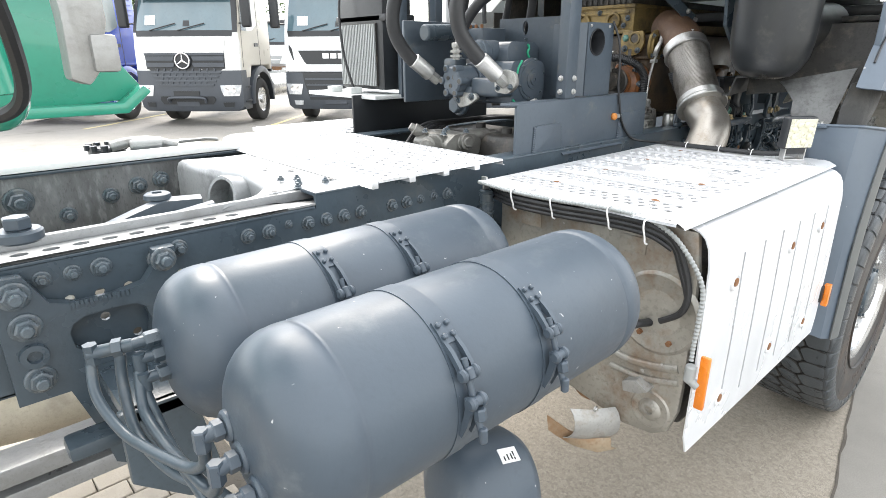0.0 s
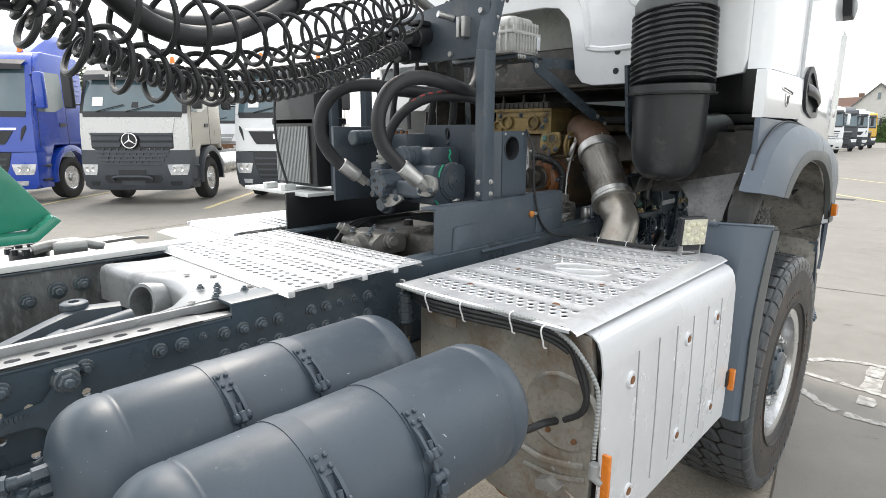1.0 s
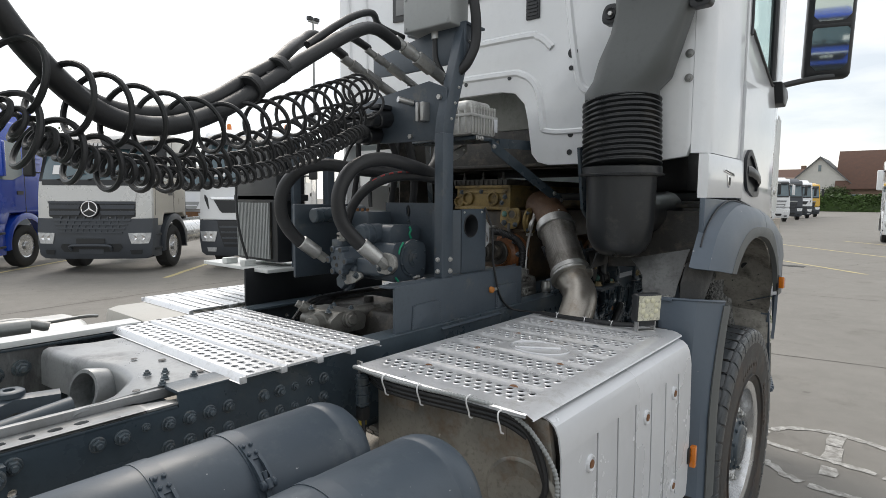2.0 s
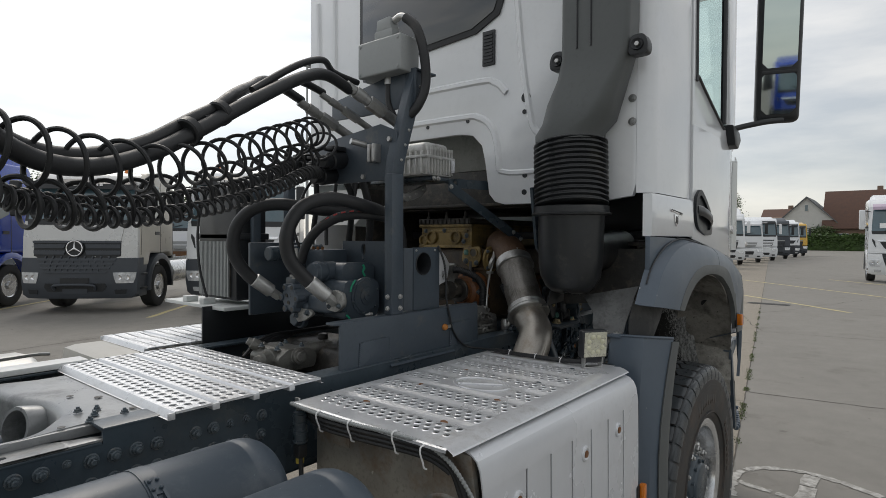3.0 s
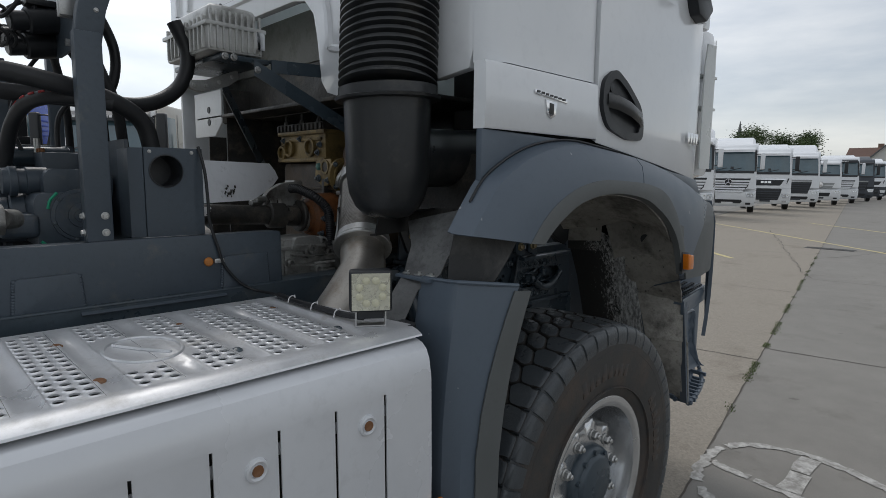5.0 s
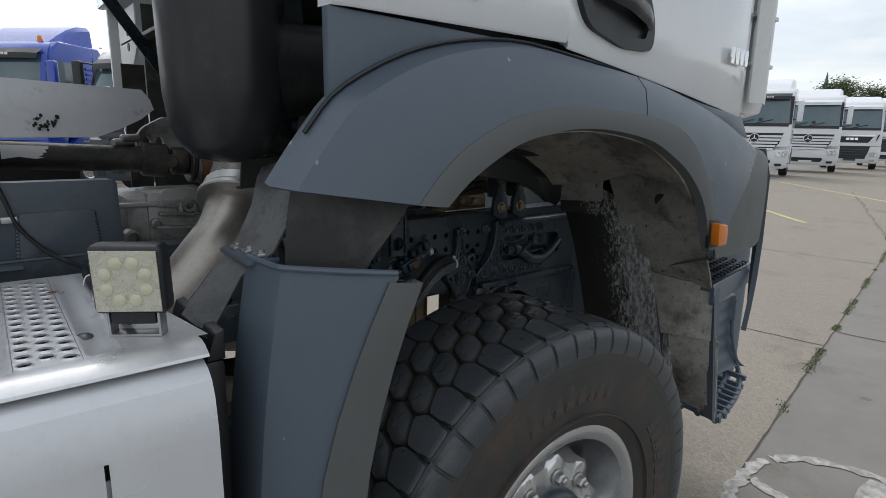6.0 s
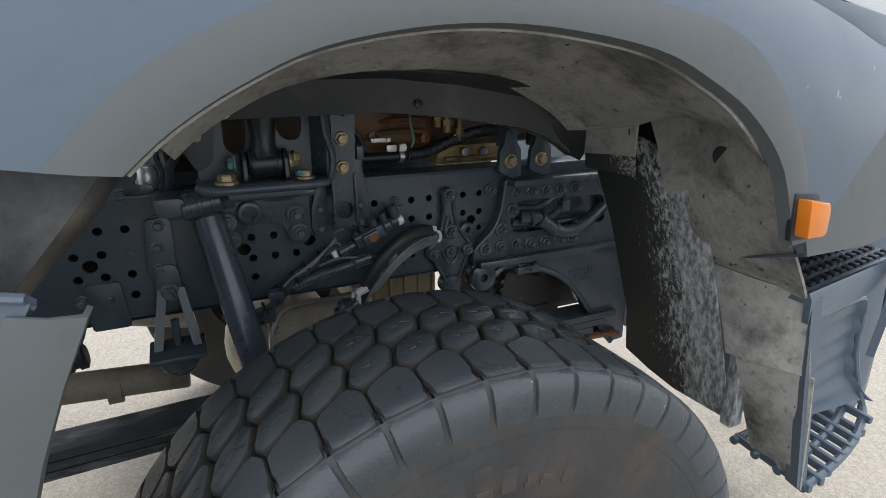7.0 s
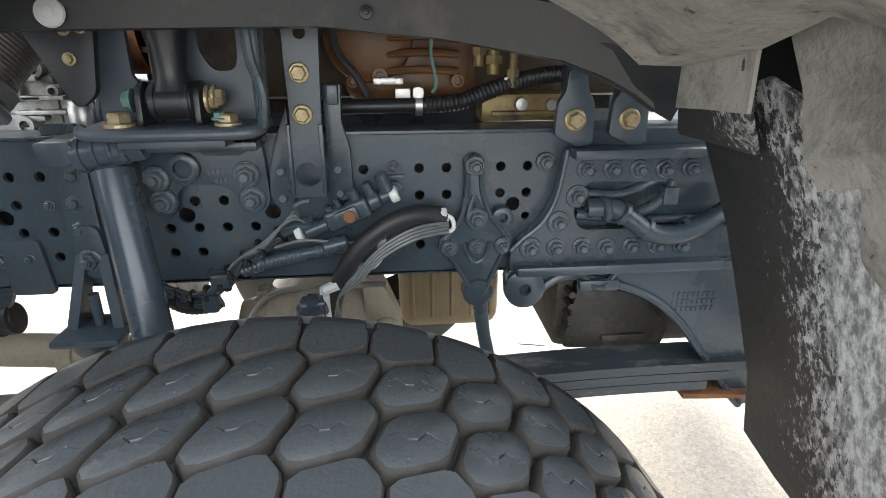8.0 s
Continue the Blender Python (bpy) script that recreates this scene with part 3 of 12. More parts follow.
def ribbon(bm, pts, w, z=0.004, wav=0.0, seed=3):
    """A flat strip on the ground along pts, its edges a little uneven."""
    rnd = random.Random(seed)
    path = [Vector((p[0], p[1], 0)) for p in pts]
    rows = []
    for i, p in enumerate(path):
        d = (path[min(i + 1, len(path) - 1)] - path[max(i - 1, 0)]).normalized()
        s = Vector((-d.y, d.x, 0)) * w / 2
        rows.append([p + s * (1 + rnd.uniform(-wav, wav)) + Vector((0, 0, z)), p - s * (1 + rnd.uniform(-wav, wav)) + Vector((0, 0, z))])
    return loft(bm, rows, caps=False, loop=False)


def wavy(p0, p1, n, amp, seed):
    rnd = random.Random(seed)
    p0, p1 = Vector(p0), Vector(p1)
    d = (p1 - p0)
    s = Vector((-d.y, d.x)).normalized()
    return [p0 + d * i / n + s * rnd.uniform(-amp, amp) for i in range(n + 1)]


jb = B()
ribbon(jb, wavy((-8, seam_y(-8)), (45, seam_y(45)), 700, 0.0035, 5), 0.010, 0.003, 0.5, 6)
ax = Vector((1, 0.158)).normalized()
side = Vector((-ax.y, ax.x))
for k, s in enumerate((-9.2, -4.4, 0.4, 3.62, 7.45, 12.6, 17.5, 22.5, 28, 34)):
    o = Vector((s, seam_y(s)))
    ribbon(jb, wavy(o, o + side * 4.6, 40, 0.006, 20 + k), 0.010, 0.003, 0.6, 30 + k)
for k, s in enumerate((-7.0, -2.1, 4.05, 8.9, 14.0, 19.5, 26.0)):
    o = Vector((s, seam_y(s)))
    ribbon(jb, wavy(o, o - side * 14, 90, 0.010, 50 + k), 0.012, 0.003, 0.6, 60 + k)
for k in range(1, 4):
    ribbon(jb, wavy(Vector((-8, seam_y(-8))) + side * (4.6 + 5 * (k - 1)), Vector((40, seam_y(40))) + side * (4.6 + 5 * (k - 1)), 160, 0.01, 70 + k), 0.018, 0.003, 0.6, 80 + k)
ribbon(jb, wavy((9.0, 0.2), (19, 3.5), 60, 0.05, 91), 0.012, 0.0035, 0.8, 92)
ribbon(jb, wavy((11.9, 0.7), (21.5, -2.5), 60, 0.06, 93), 0.012, 0.0035, 0.8, 94)
tagged(part("ground_joint", jb, JOINT, None), "dark dirt-filled joints and cracks between slabs", "ground joint", kind="structure")

# worn white marking beside the front wheel: a flattened loop with short bars inside it
pb = B()
ribbon(pb, spline([(1.10, -1.02, 0), (1.26, -0.975, 0), (1.53, -0.965, 0), (1.60, -0.985, 0)], 6), 0.060, 0.004, 0.45, 1)
ribbon(pb, spline([(1.63, -0.998, 0), (1.76, -1.09, 0), (1.855, -1.30, 0), (1.855, -1.45, 0), (1.80, -1.63, 0), (1.72, -1.80, 0)], 6), 0.058, 0.004, 0.45, 2)
ribbon(pb, spline([(1.69, -1.85, 0), (1.55, -2.02, 0), (1.30, -2.10, 0), (1.05, -2.0, 0)], 6), 0.060, 0.004, 0.45, 3)
ribbon(pb, spline([(1.05, -1.06, 0), (0.92, -1.17, 0), (0.85, -1.29, 0)], 6), 0.060, 0.004, 0.5, 4)
ribbon(pb, spline([(0.84, -1.33, 0), (0.83, -1.55, 0), (0.90, -1.80, 0), (1.02, -1.97, 0)], 6), 0.055, 0.004, 0.5, 5)
ribbon(pb, spline([(1.38, -1.00, 0), (1.35, -1.10, 0), (1.335, -1.21, 0)], 5), 0.055, 0.004, 0.4, 6)
ribbon(pb, spline([(1.325, -1.235, 0), (1.31, -1.42, 0), (1.27, -1.64, 0)], 6), 0.060, 0.004, 0.4, 7)
ribbon(pb, [(1.26, -1.68), (1.23, -1.78), (1.20, -1.90)], 0.060, 0.004, 0.4, 8)
ribbon(pb, [(1.82, -1.395), (1.70, -1.395), (1.60, -1.395)], 0.105, 0.004, 0.25, 9)
ribbon(pb, [(1.585, -1.395), (1.45, -1.395), (1.33, -1.395)], 0.105, 0.004, 0.25, 10)
ribbon(pb, [(1.20, -1.40), (1.12, -1.40), (1.05, -1.405)], 0.085, 0.004, 0.5, 11)
tagged(part("road_marking", pb, PAINTLINE, None), "worn white painted loop with bars on concrete", "road marking", kind="structure")
wb = B()
ribbon(wb, wavy((0.55, 0.95), (0.95, 2.35), 20, 0.01, 12), 0.13, 0.004, 0.2, 13)
tagged(part("road_marking", wb, PAINTLINE, None), "short worn white painted line under the truck", "road marking", kind="structure")
yb = B()
for k in range(-3, 8):
    o = Vector((0.55, 14.4)) + Vector((0.695, -0.715)) * 4.0 * k
    ribbon(yb, wavy(o - Vector((0.72, 0.69)) * 1.5, o + Vector((0.72, 0.69)) * 9, 30, 0.01, 40 + k), 0.12, 0.004, 0.1, 50 + k)
tagged(part("parking_line", yb, YELLOWLINE, None), "faded yellow diagonal parking bay lines", "parking line", kind="structure")

# ---- the dark grey and white tractor truck ----
truck = thing("truck", "white cab truck with dark grey chassis, air tanks and step box", "truck")

RAIL_TOP, RAIL_BOT = 1.268, 0.992
WX, WZ, WR = -0.241, 0.573, 0.560          # front axle


# -- frame rails --
def rail(sign, x0, x1, holes, top=None):
    """A channel rail whose web carries holes on a 50 mm grid; holes maps a height to the places along x."""
    y = 0.42 * sign
    top = top or RAIL_TOP
    rows = ((RAIL_BOT + 0.004, 1.025, None), (1.025, 1.075, 1.05), (1.075, 1.125, 1.10), (1.125, 1.175, 1.15), (1.175, 1.225, 1.20), (1.225, top - 0.006, None))
    cells = []
    for i in range(round((x1 - x0) / 0.05)):
        u = x0 + i * 0.05
        for v0, v1, zc in rows:
            r = 0.0092 if zc and any(abs(u + 0.025 - h) < 0.01 for h in holes.get(zc, ())) else 0
            cells.append((u, u + 0.05, v0, v1, r, 0))
    bm = B()
    pierced(bm, cells, lambda u, v, w: (u, y - sign * w, v), 0.009)
    for z0, z1 in ((RAIL_BOT, RAIL_BOT + 0.010), (top - 0.010, top)):
        box(bm, x0, x1, min(y, y - sign * 0.085), max(y, y - sign * 0.085), z0, z1, 0.003)
    return bm


def holed_rail(x0, x1, holes):
    """The channel rail near the front wheel, its web pierced by round holes (x, z, radius)."""
    bm = B()
    holed(bm, [(x0, RAIL_BOT + 0.004), (x1, RAIL_BOT + 0.004), (x1, RAIL_TOP - 0.006), (x0, RAIL_TOP - 0.006)], [disc_points(x, z, r, 14) for x, z, r in holes], -0.42, -0.411)
    for z0, z1 in ((RAIL_BOT, RAIL_BOT + 0.010), (RAIL_TOP - 0.010, RAIL_TOP)):
        box(bm, x0, x1, -0.42, -0.335, z0, z1, 0.003)
    return bm


WEB_ROWS = {1.20: (-0.80, -0.75, -0.70, -0.15, -0.05, 0.0, 0.10, 0.15), 1.15: (-0.80, -0.75, -0.45, -0.40, -0.05, 0.0, 0.10, 0.15), 1.10: (-0.80, -0.75, -0.70, -0.50, -0.45, -0.40, -0.35), 1.053: (-0.70, -0.50, -0.45, -0.10, -0.05, -1.75)}
WEB_HOLES = [(x, z, 0.0092) for z, xs in WEB_ROWS.items() for x in xs] + [(-0.774, 1.127, 0.0145), (-0.468, 1.124, 0.0145), (-0.317, 1.127, 0.0145), (0.125, 1.128, 0.0135), (0.15, 1.104, 0.008)]
rnd = random.Random(11)
RIGHT_HOLES = {1.20: (-0.75, -0.70, -0.15, -0.05, 0.0, 0.10, 0.15, -3.15), 1.15: (-0.75, -0.55, -0.45, -0.40, -0.05, 0.0, 0.10, 0.15, -2.95, -3.0, -3.05, -3.1, -2.85),
               1.10: (-0.70, -0.75, -0.50, -0.45, -0.40, -0.35, 0.10, 0.15, -0.60, -3.0, -2.9), 1.05: (-0.45, -0.50, -0.10, -0.05, -0.70, -2.95, -1.75)}
LEFT_HOLES = {1.20: tuple(-3.3 + 0.15 * k for k in range(12)), 1.10: tuple(-3.25 + 0.2 * k for k in range(10))}
right_rail = part("frame_rail", holed_rail(-2.525, 0.675, WEB_HOLES), CHASSIS, truck, "dark blue-grey painted steel frame rail with bolts")
part("frame_rail", rail(-1, -5.025, -2.5265, RIGHT_HOLES, 1.236), CHASSIS, truck, "dark rear section of the frame rail")
part("frame_rail", rail(1, -5.025, 0.675, LEFT_HOLES), CHASSIS, truck)

BOLT = bpy.data.meshes.new("bolt")
b_ = bolt_mesh()
b_.to_mesh(BOLT)
b_.free()
BOLT.materials.append(HIGHLIT_BOLT)
HEAD = bpy.data.meshes.new("bolt_head")
b_ = bolt_mesh(0.010, 0.009, True, False)
b_.to_mesh(HEAD)
b_.free()
HEAD.materials.append(STEEL)


def bolt(parent, x, y, z, s=1.0, data=None, turn=(0, 0, 0), name="bolt"):
    o = new(name, data or BOLT)
    o.parent = parent
    o.matrix_basis = pose(x, y, z, *turn) @ Matrix.Rotation(rnd.uniform(0, 1), 4, "Y") @ Matrix.Scale(s, 4)
    return o


for x in (-2.70, -2.65, -2.55, -2.50, -2.45, -2.40, -2.30, -2.25, -2.20, -2.15, -2.10):
    bolt(right_rail, x, -0.42, 1.198, 0.72 if -2.22 < x < -2.12 else 1.0)
    if x > -2.6:
        bolt(right_rail, x - 0.002, -0.42, 1.143, 0.72 if -2.22 < x < -2.12 else 0.95)
for x, z, s in ((-2.885, 1.192, 1.5), (-2.848, 1.205, 1.05), (-2.99, 1.20, 1.1), (-3.037, 1.20, 0.9), (-3.085, 1.20, 0.9), (-3.20, 1.20, 1.1), (-3.30, 1.20, 1.1), (-2.60, 1.205, 0.6)):
    bolt(right_rail, x, -0.42, z, s)

# -- top flange with holes on the rear section, paled for sky sheen, and the thin bar behind it --
cells = []
x = -4.73
while x < -2.60:
    cells.append((x, x + 0.0485, -0.419, -0.355, 0.0105 if x < -2.72 else 0, 0.004))
    x += 0.0485
st = B()
pierced(st, cells, lambda u, v, w: (u, v, 1.243 - w), 0.006)
prism(st, [(x, -0.419), (-2.465, -0.419), (-2.462, -0.412), (-2.58, -0.372), (-2.62, -0.355), (x, -0.355)], "z", 1.237, 1.243, 0.001)
part("top_flange", st, WORN_SHEEN, truck, "top flange of the rail, pale with painted sky sheen, with a row of holes")
st = B()
box(st, -4.7, -2.44, -0.352, -0.336, 1.238, 1.262, 0.003)
part("edge_bar", st, WORN_SHEEN, truck, "bar along the rail top, pale with painted sky sheen")
st = B()
box(st, -4.7, -2.30, 0.335, 0.42, 1.270, 1.290, 0.004)
part("flat_bar", st, WHITE_DULL, truck, "pale worn flat bar on the far frame rail")

# -- inner crossmember behind the deck --
# bracket grey lightened so that the colour carries a grazing sheen
PRESSING_SHEEN = material("worn_grey_pressing", (0.27, 0.278, 0.285), 0.34, metal=0.2, var=0.14, scale=8, bump=0.05, bscale=90, dirt=(0.075, 0.078, 0.08), dirt_amount=0.35, dirt_scale=7)
inner_edge = spline([(-2.60, 0.30, 0), (-2.585, 0.16, 0), (-2.565, 0.053, 0), (-2.531, -0.05, 0), (-2.540, -0.172, 0), (-2.572, -0.241, 0), (-2.640, -0.318, 0), (-2.72, -0.348, 0)], 4)
cm = B()
sheet(cm, [[(p.x - 0.012, p.y + 0.004, 1.150), (p.x - 0.010, p.y + 0.003, 1.235), (p.x - 0.004, p.y, 1.254), (p.x + 0.010, p.y - 0.004, 1.262), (p.x * 0.5 - 1.18, p.y * 0.9 - 0.02, 1.264), (-2.31, p.y * 0.9 - 0.02, 1.264)] for p in inner_edge], 0.007)
crossmember = part("crossmember", cm, PRESSING_SHEEN, truck, "worn pressed crossmember with a curved edge, sheen painted into its grey", angle=50)
for x, y in ((-2.515, -0.226), (-2.477, -0.244), (-2.499, -0.292), (-2.524, -0.335), (-2.440, -0.325)):
    bolt(crossmember, x, y, 1.2665, 0.62, turn=(-90, 0, 0))
# thin dark discs on the surface give the shade of drilled holes
for x, y, r in ((-2.585, -0.335, 0.009), (-2.410, -0.300, 0.010), (-2.478, -0.05, 0.009), (-2.43, -0.12, 0.011)):
    cm = B()
    turned(cm, (x, y, 1.2672), (0, 0, 1), [(0, r), (0.0008, r * 0.95), (0.0009, 0.0005)], 14)
    part("drill_hole", cm, OIL, crossmember, "dark disc standing in for a shaded drilled hole")
cm = B()
turned(cm, (-2.50, -0.01, 1.175), (-0.85, -0.25, 0.22), [(0, 0.062), (0.11, 0.062), (0.116, 0.059), (0.116, 0.050), (0.02, 0.048), (0.02, 0.001)], 32)
part("sleeve_tube", cm, PRESSING_SHEEN, crossmember, "open round sleeve under the crossmember")
fl = B()
box(fl, -4.6, -2.55, 0.35, 0.40, 1.0, 1.268, 0.01)
inner_plate = part("inner_plate", fl, GREASE, truck, "greasy scraped inner frame plate")
for x, z, s_ in ((-3.42, 1.17, 2.2), (-3.30, 1.19, 1.6), (-3.17, 1.19, 1.8), (-3.03, 1.19, 2.2), (-2.92, 1.13, 1.4), (-2.80, 1.17, 1.4), (-2.72, 1.19, 1.6), (-2.65, 1.20, 1.5)):
    bolt(inner_plate, x, 0.35, z, s_)
fl = B()
bar = [(-2.98, -0.02, 1.135), (-2.82, 0.02, 1.175), (-2.74, 0.045, 1.190), (-2.64, 0.03, 1.185)]
loft(fl, [[(x + dx, y + dy, z + dz) for dx, dy, dz in ((-0.006, -0.030, -0.020), (-0.004, -0.024, 0.012), (0.0, 0.0, 0.020), (0.004, 0.026, 0.012), (0.006, 0.030, -0.020))] for x, y, z in bar])
bmesh.ops.recalc_face_normals(fl, faces=fl.faces)
act = part("brake_actuator", fl, BRACKET, truck, "grey actuator between the rails", angle=40)
fl = B()
turned(fl, (-2.745, 0.060, 1.205), (0, 0, 1), [(0, 0.036), (0.012, 0.034), (0.016, 0.028), (0.016, 0.014), (0.006, 0.013), (0.006, 0.001)], 24)
part("actuator_boss", fl, BRACKET, act)
fl = B()
loft(fl, [[(x, y + 0.030 * math.cos(a), z + 0.030 * math.sin(a)) for a in [2 * math.pi * k / 14 for k in range(14)]] for x, y, z in ((-2.97, -0.13, 1.125), (-2.80, -0.085, 1.160), (-2.66, -0.075, 1.175), (-2.645, -0.075, 1.177))])
rod(fl, (-2.84, -0.095, 1.152), (-2.80, -0.085, 1.160), 0.036, 20, chamfer=0.004)
bmesh.ops.recalc_face_normals(fl, faces=fl.faces)
push = part("push_rod", fl, BRACKET, truck, "dark push rod with its collar")
fl = B()
box(fl, -3.02, -2.95, -0.22, -0.02, 1.08, 1.15, 0.014, 3)
part("rod_bracket", fl, BRACKET, push)
fl = B()
rod(fl, (-4.9, 0, 0.86), (-1.3, 0, 0.95), 0.055, 24)
part("prop_shaft", fl, OIL, truck, "dark propeller shaft under the frame")


# -- air tanks --
def air_tank(x0, x1, y, z, r, straps, label):
    n = x1 - x0
    k = 0.075
    prof = [(0.0, 0.012)]
    for i in range(1, 9):
        a = math.radians(90 * i / 8)
        prof.append((k * (1 - math.cos(a)) * 1.0, r * (math.sin(a) ** 0.62)))
    prof += [(k + 0.012, r), (k + 0.014, r - 0.0015), (k + 0.020, r - 0.0015), (k + 0.022, r)]
    back = [(n - a, q) for a, q in prof[::-1]]
    bm = B()
    turned(bm, (x0, y, z), (1, 0, 0), prof + back, 64)
    tank = part("air_tank", bm, TANK, truck, label, angle=50)
    for sx in straps:
        s = B()
        seg, wdt = 56, 0.016
        rings = []
        for i in range(seg + 1):
            a = math.radians(-85 + 358 * i / seg)
            c, d = -math.cos(a), math.sin(a)
            rings.append([(sx - wdt, y + c * (r + 0.0005), z + d * (r + 0.0005)), (sx - wdt, y + c * (r + 0.0016), z + d * (r + 0.0016)),
                          (sx + wdt, y + c * (r + 0.0016), z + d * (r + 0.0016)), (sx + wdt, y + c * (r + 0.0005), z + d * (r + 0.0005))])
        loft(s, rings)
        bmesh.ops.recalc_face_normals(s, faces=s.faces)
        strap = part("strap", s, TANK, tank, "thin steel tank strap")
        # clasp with hinge pins and tension bolt on the side towards the yard
        c = B()

        def at(a, out, dx=0.0):
            a = math.radians(57 + 0.80 * (a - 71) if y < -0.9 else a)
            return (sx + dx * 0.64, y - math.cos(a) * (r + out), z + math.sin(a) * (r + out))
        sheet(c, [[at(a, 0.0050, dx) for dx in (-0.019, 0.019)] for a in (71, 62, 53)], 0.004)
        for s_ in (-1, 1):
            sheet(c, [[at(a, o_, s_ * 0.0195), at(a, o_, s_ * 0.0105)] for a, o_ in ((56, 0.006), (46, 0.011), (36, 0.015), (28, 0.016))], 0.008)
            sheet(c, [[at(a, o_, s_ * 0.018), at(a, o_, s_ * 0.0085)] for a, o_ in ((15, 0.018), (6, 0.018), (-6, 0.012), (-18, 0.006))], 0.010)
            rod(c, at(30, 0.014, s_ * 0.009), at(30, 0.014, s_ * 0.023), 0.0090, 16, chamfer=0.003)
            rod(c, at(12, 0.018, s_ * 0.006), at(12, 0.018, s_ * 0.022), 0.0090, 16, chamfer=0.003)
            for a in (67, 58):
                rod(c, at(a, 0.001, s_ * 0.011), at(a, 0.0105, s_ * 0.011), 0.0038, 10, chamfer=0.0012)
        rod(c, at(30, 0.014, -0.018), at(30, 0.014, 0.018), 0.0058, 12)
        rod(c, at(12, 0.018, -0.018), at(12, 0.018, 0.018), 0.0066, 12)
        rod(c, at(40, 0.014), at(-12, 0.030), 0.0045, 12)
        rod(c, at(34, 0.015), at(26, 0.017), 0.0066, 12, chamfer=0.002)
        rod(c, at(8, 0.022), at(0, 0.024), 0.0082, 6, chamfer=0.002)
        rod(c, at(-4, 0.028), at(-14, 0.031), 0.0058, 12, chamfer=0.002)
        part("clasp", c, TANK, strap, "bolted strap clasp")
    return tank


tank_b = air_tank(-2.993, -2.288, -1.052, 1.158, 0.1235, (-2.757, -2.592), "dark grey painted cylindrical air tank with two straps")
tank_a = air_tank(-2.988, -2.290, -0.758, 1.150, 0.1235, (-2.737, -2.579), "dark grey painted cylindrical air tank beside the frame rail")
sm = B()
prof = [(0.0, 0.01), (0.004, 0.05), (0.02, 0.095), (0.045, 0.112), (0.16, 0.112), (0.185, 0.095), (0.20, 0.05), (0.204, 0.01)]
turned(sm, (-2.60, -0.93, 0.76), (0.85, -0.25, -0.12), prof, 48)
small_tank = part("air_tank", sm, TANK, truck, "small round dark grey air tank hanging low")

# -- step box with tread deck --
SLOTS = (-1.145, -1.274, -1.402, -1.532, -1.660, -1.790)


def box_skin():
    """Folded outer skin with upright slots: a rounded shoulder from the deck down the side; each panel is set back a little towards its slot."""
    prof = [(-1.070, 1.222), (-1.088, 1.2205), (-1.108, 1.2145), (-1.123, 1.202), (-1.133, 1.180), (-1.138, 1.150), (-1.140, 1.136), (-1.1405, 1.130), (-1.144, 0.90), (-1.143, 0.70), (-1.140, 0.640)]
    xs = [-1.985, -1.97]
    for s in reversed(SLOTS):
        xs += [s - 0.088, s - 0.045, s - 0.0030, s + 0.0026, s + 0.012]
    xs += [-1.02, -1.005]
    bm = B()
    rows = []
    for x in xs:
        row = []
        for k, (y, z) in enumerate(prof):
            press = 0.0
            if 7 <= k <= 9:
                for s in SLOTS:
                    press = 0.0016 if abs(x - (s - 0.0030)) < 0.001 else 0.0008 if abs(x - (s - 0.045)) < 0.001 else press
            row.append(bm.verts.new((x + (0.03 * (0.70 - z) / 0.06 if z < 0.70 and x < -1.9 else 0.0), y + press, z)))
        rows.append(row)
    for i in range(len(xs) - 1):
        for k in range(len(prof) - 1):
            if 7 <= k <= 8 and any(abs((xs[i] + xs[i + 1]) / 2 - (s - 0.0002)) < 0.001 for s in SLOTS):
                continue
            bm.faces.new((rows[i][k], rows[i + 1][k], rows[i + 1][k + 1], rows[i][k + 1]))
    bmesh.ops.recalc_face_normals(bm, faces=bm.faces)
    bmesh.ops.solidify(bm, geom=bm.faces[:], thickness=0.004)
    return bm


step_box = part("step_box", box_skin(), PANEL, truck, "silver-white folded side cover of the step box", angle=24)
for sx in SLOTS:                                  # bright tabs of the inner frame seen in the slots
    tb_ = B()
    box(tb_, sx - 0.012, sx + 0.010, -1.128, -1.124, 1.075, 1.100, 0.001)
    part("slot_tab", tb_, PANEL, step_box)


# -- front wheel --
def tyre_profile(r, w, rim):
    h = w / 2
    return [(-h * 0.80, rim), (-h * 0.97, rim + 0.03), (-h, rim + (r - rim) * 0.40), (-h * 0.985, rim + (r - rim) * 0.70), (-h * 0.92, r - 0.035), (-h * 0.84, r - 0.016),
            (0, r - 0.013), (h * 0.84, r - 0.016), (h * 0.92, r - 0.035), (h * 0.985, rim + (r - rim) * 0.70), (h, rim + (r - rim) * 0.40), (h * 0.97, rim + 0.03), (h * 0.80, rim)]


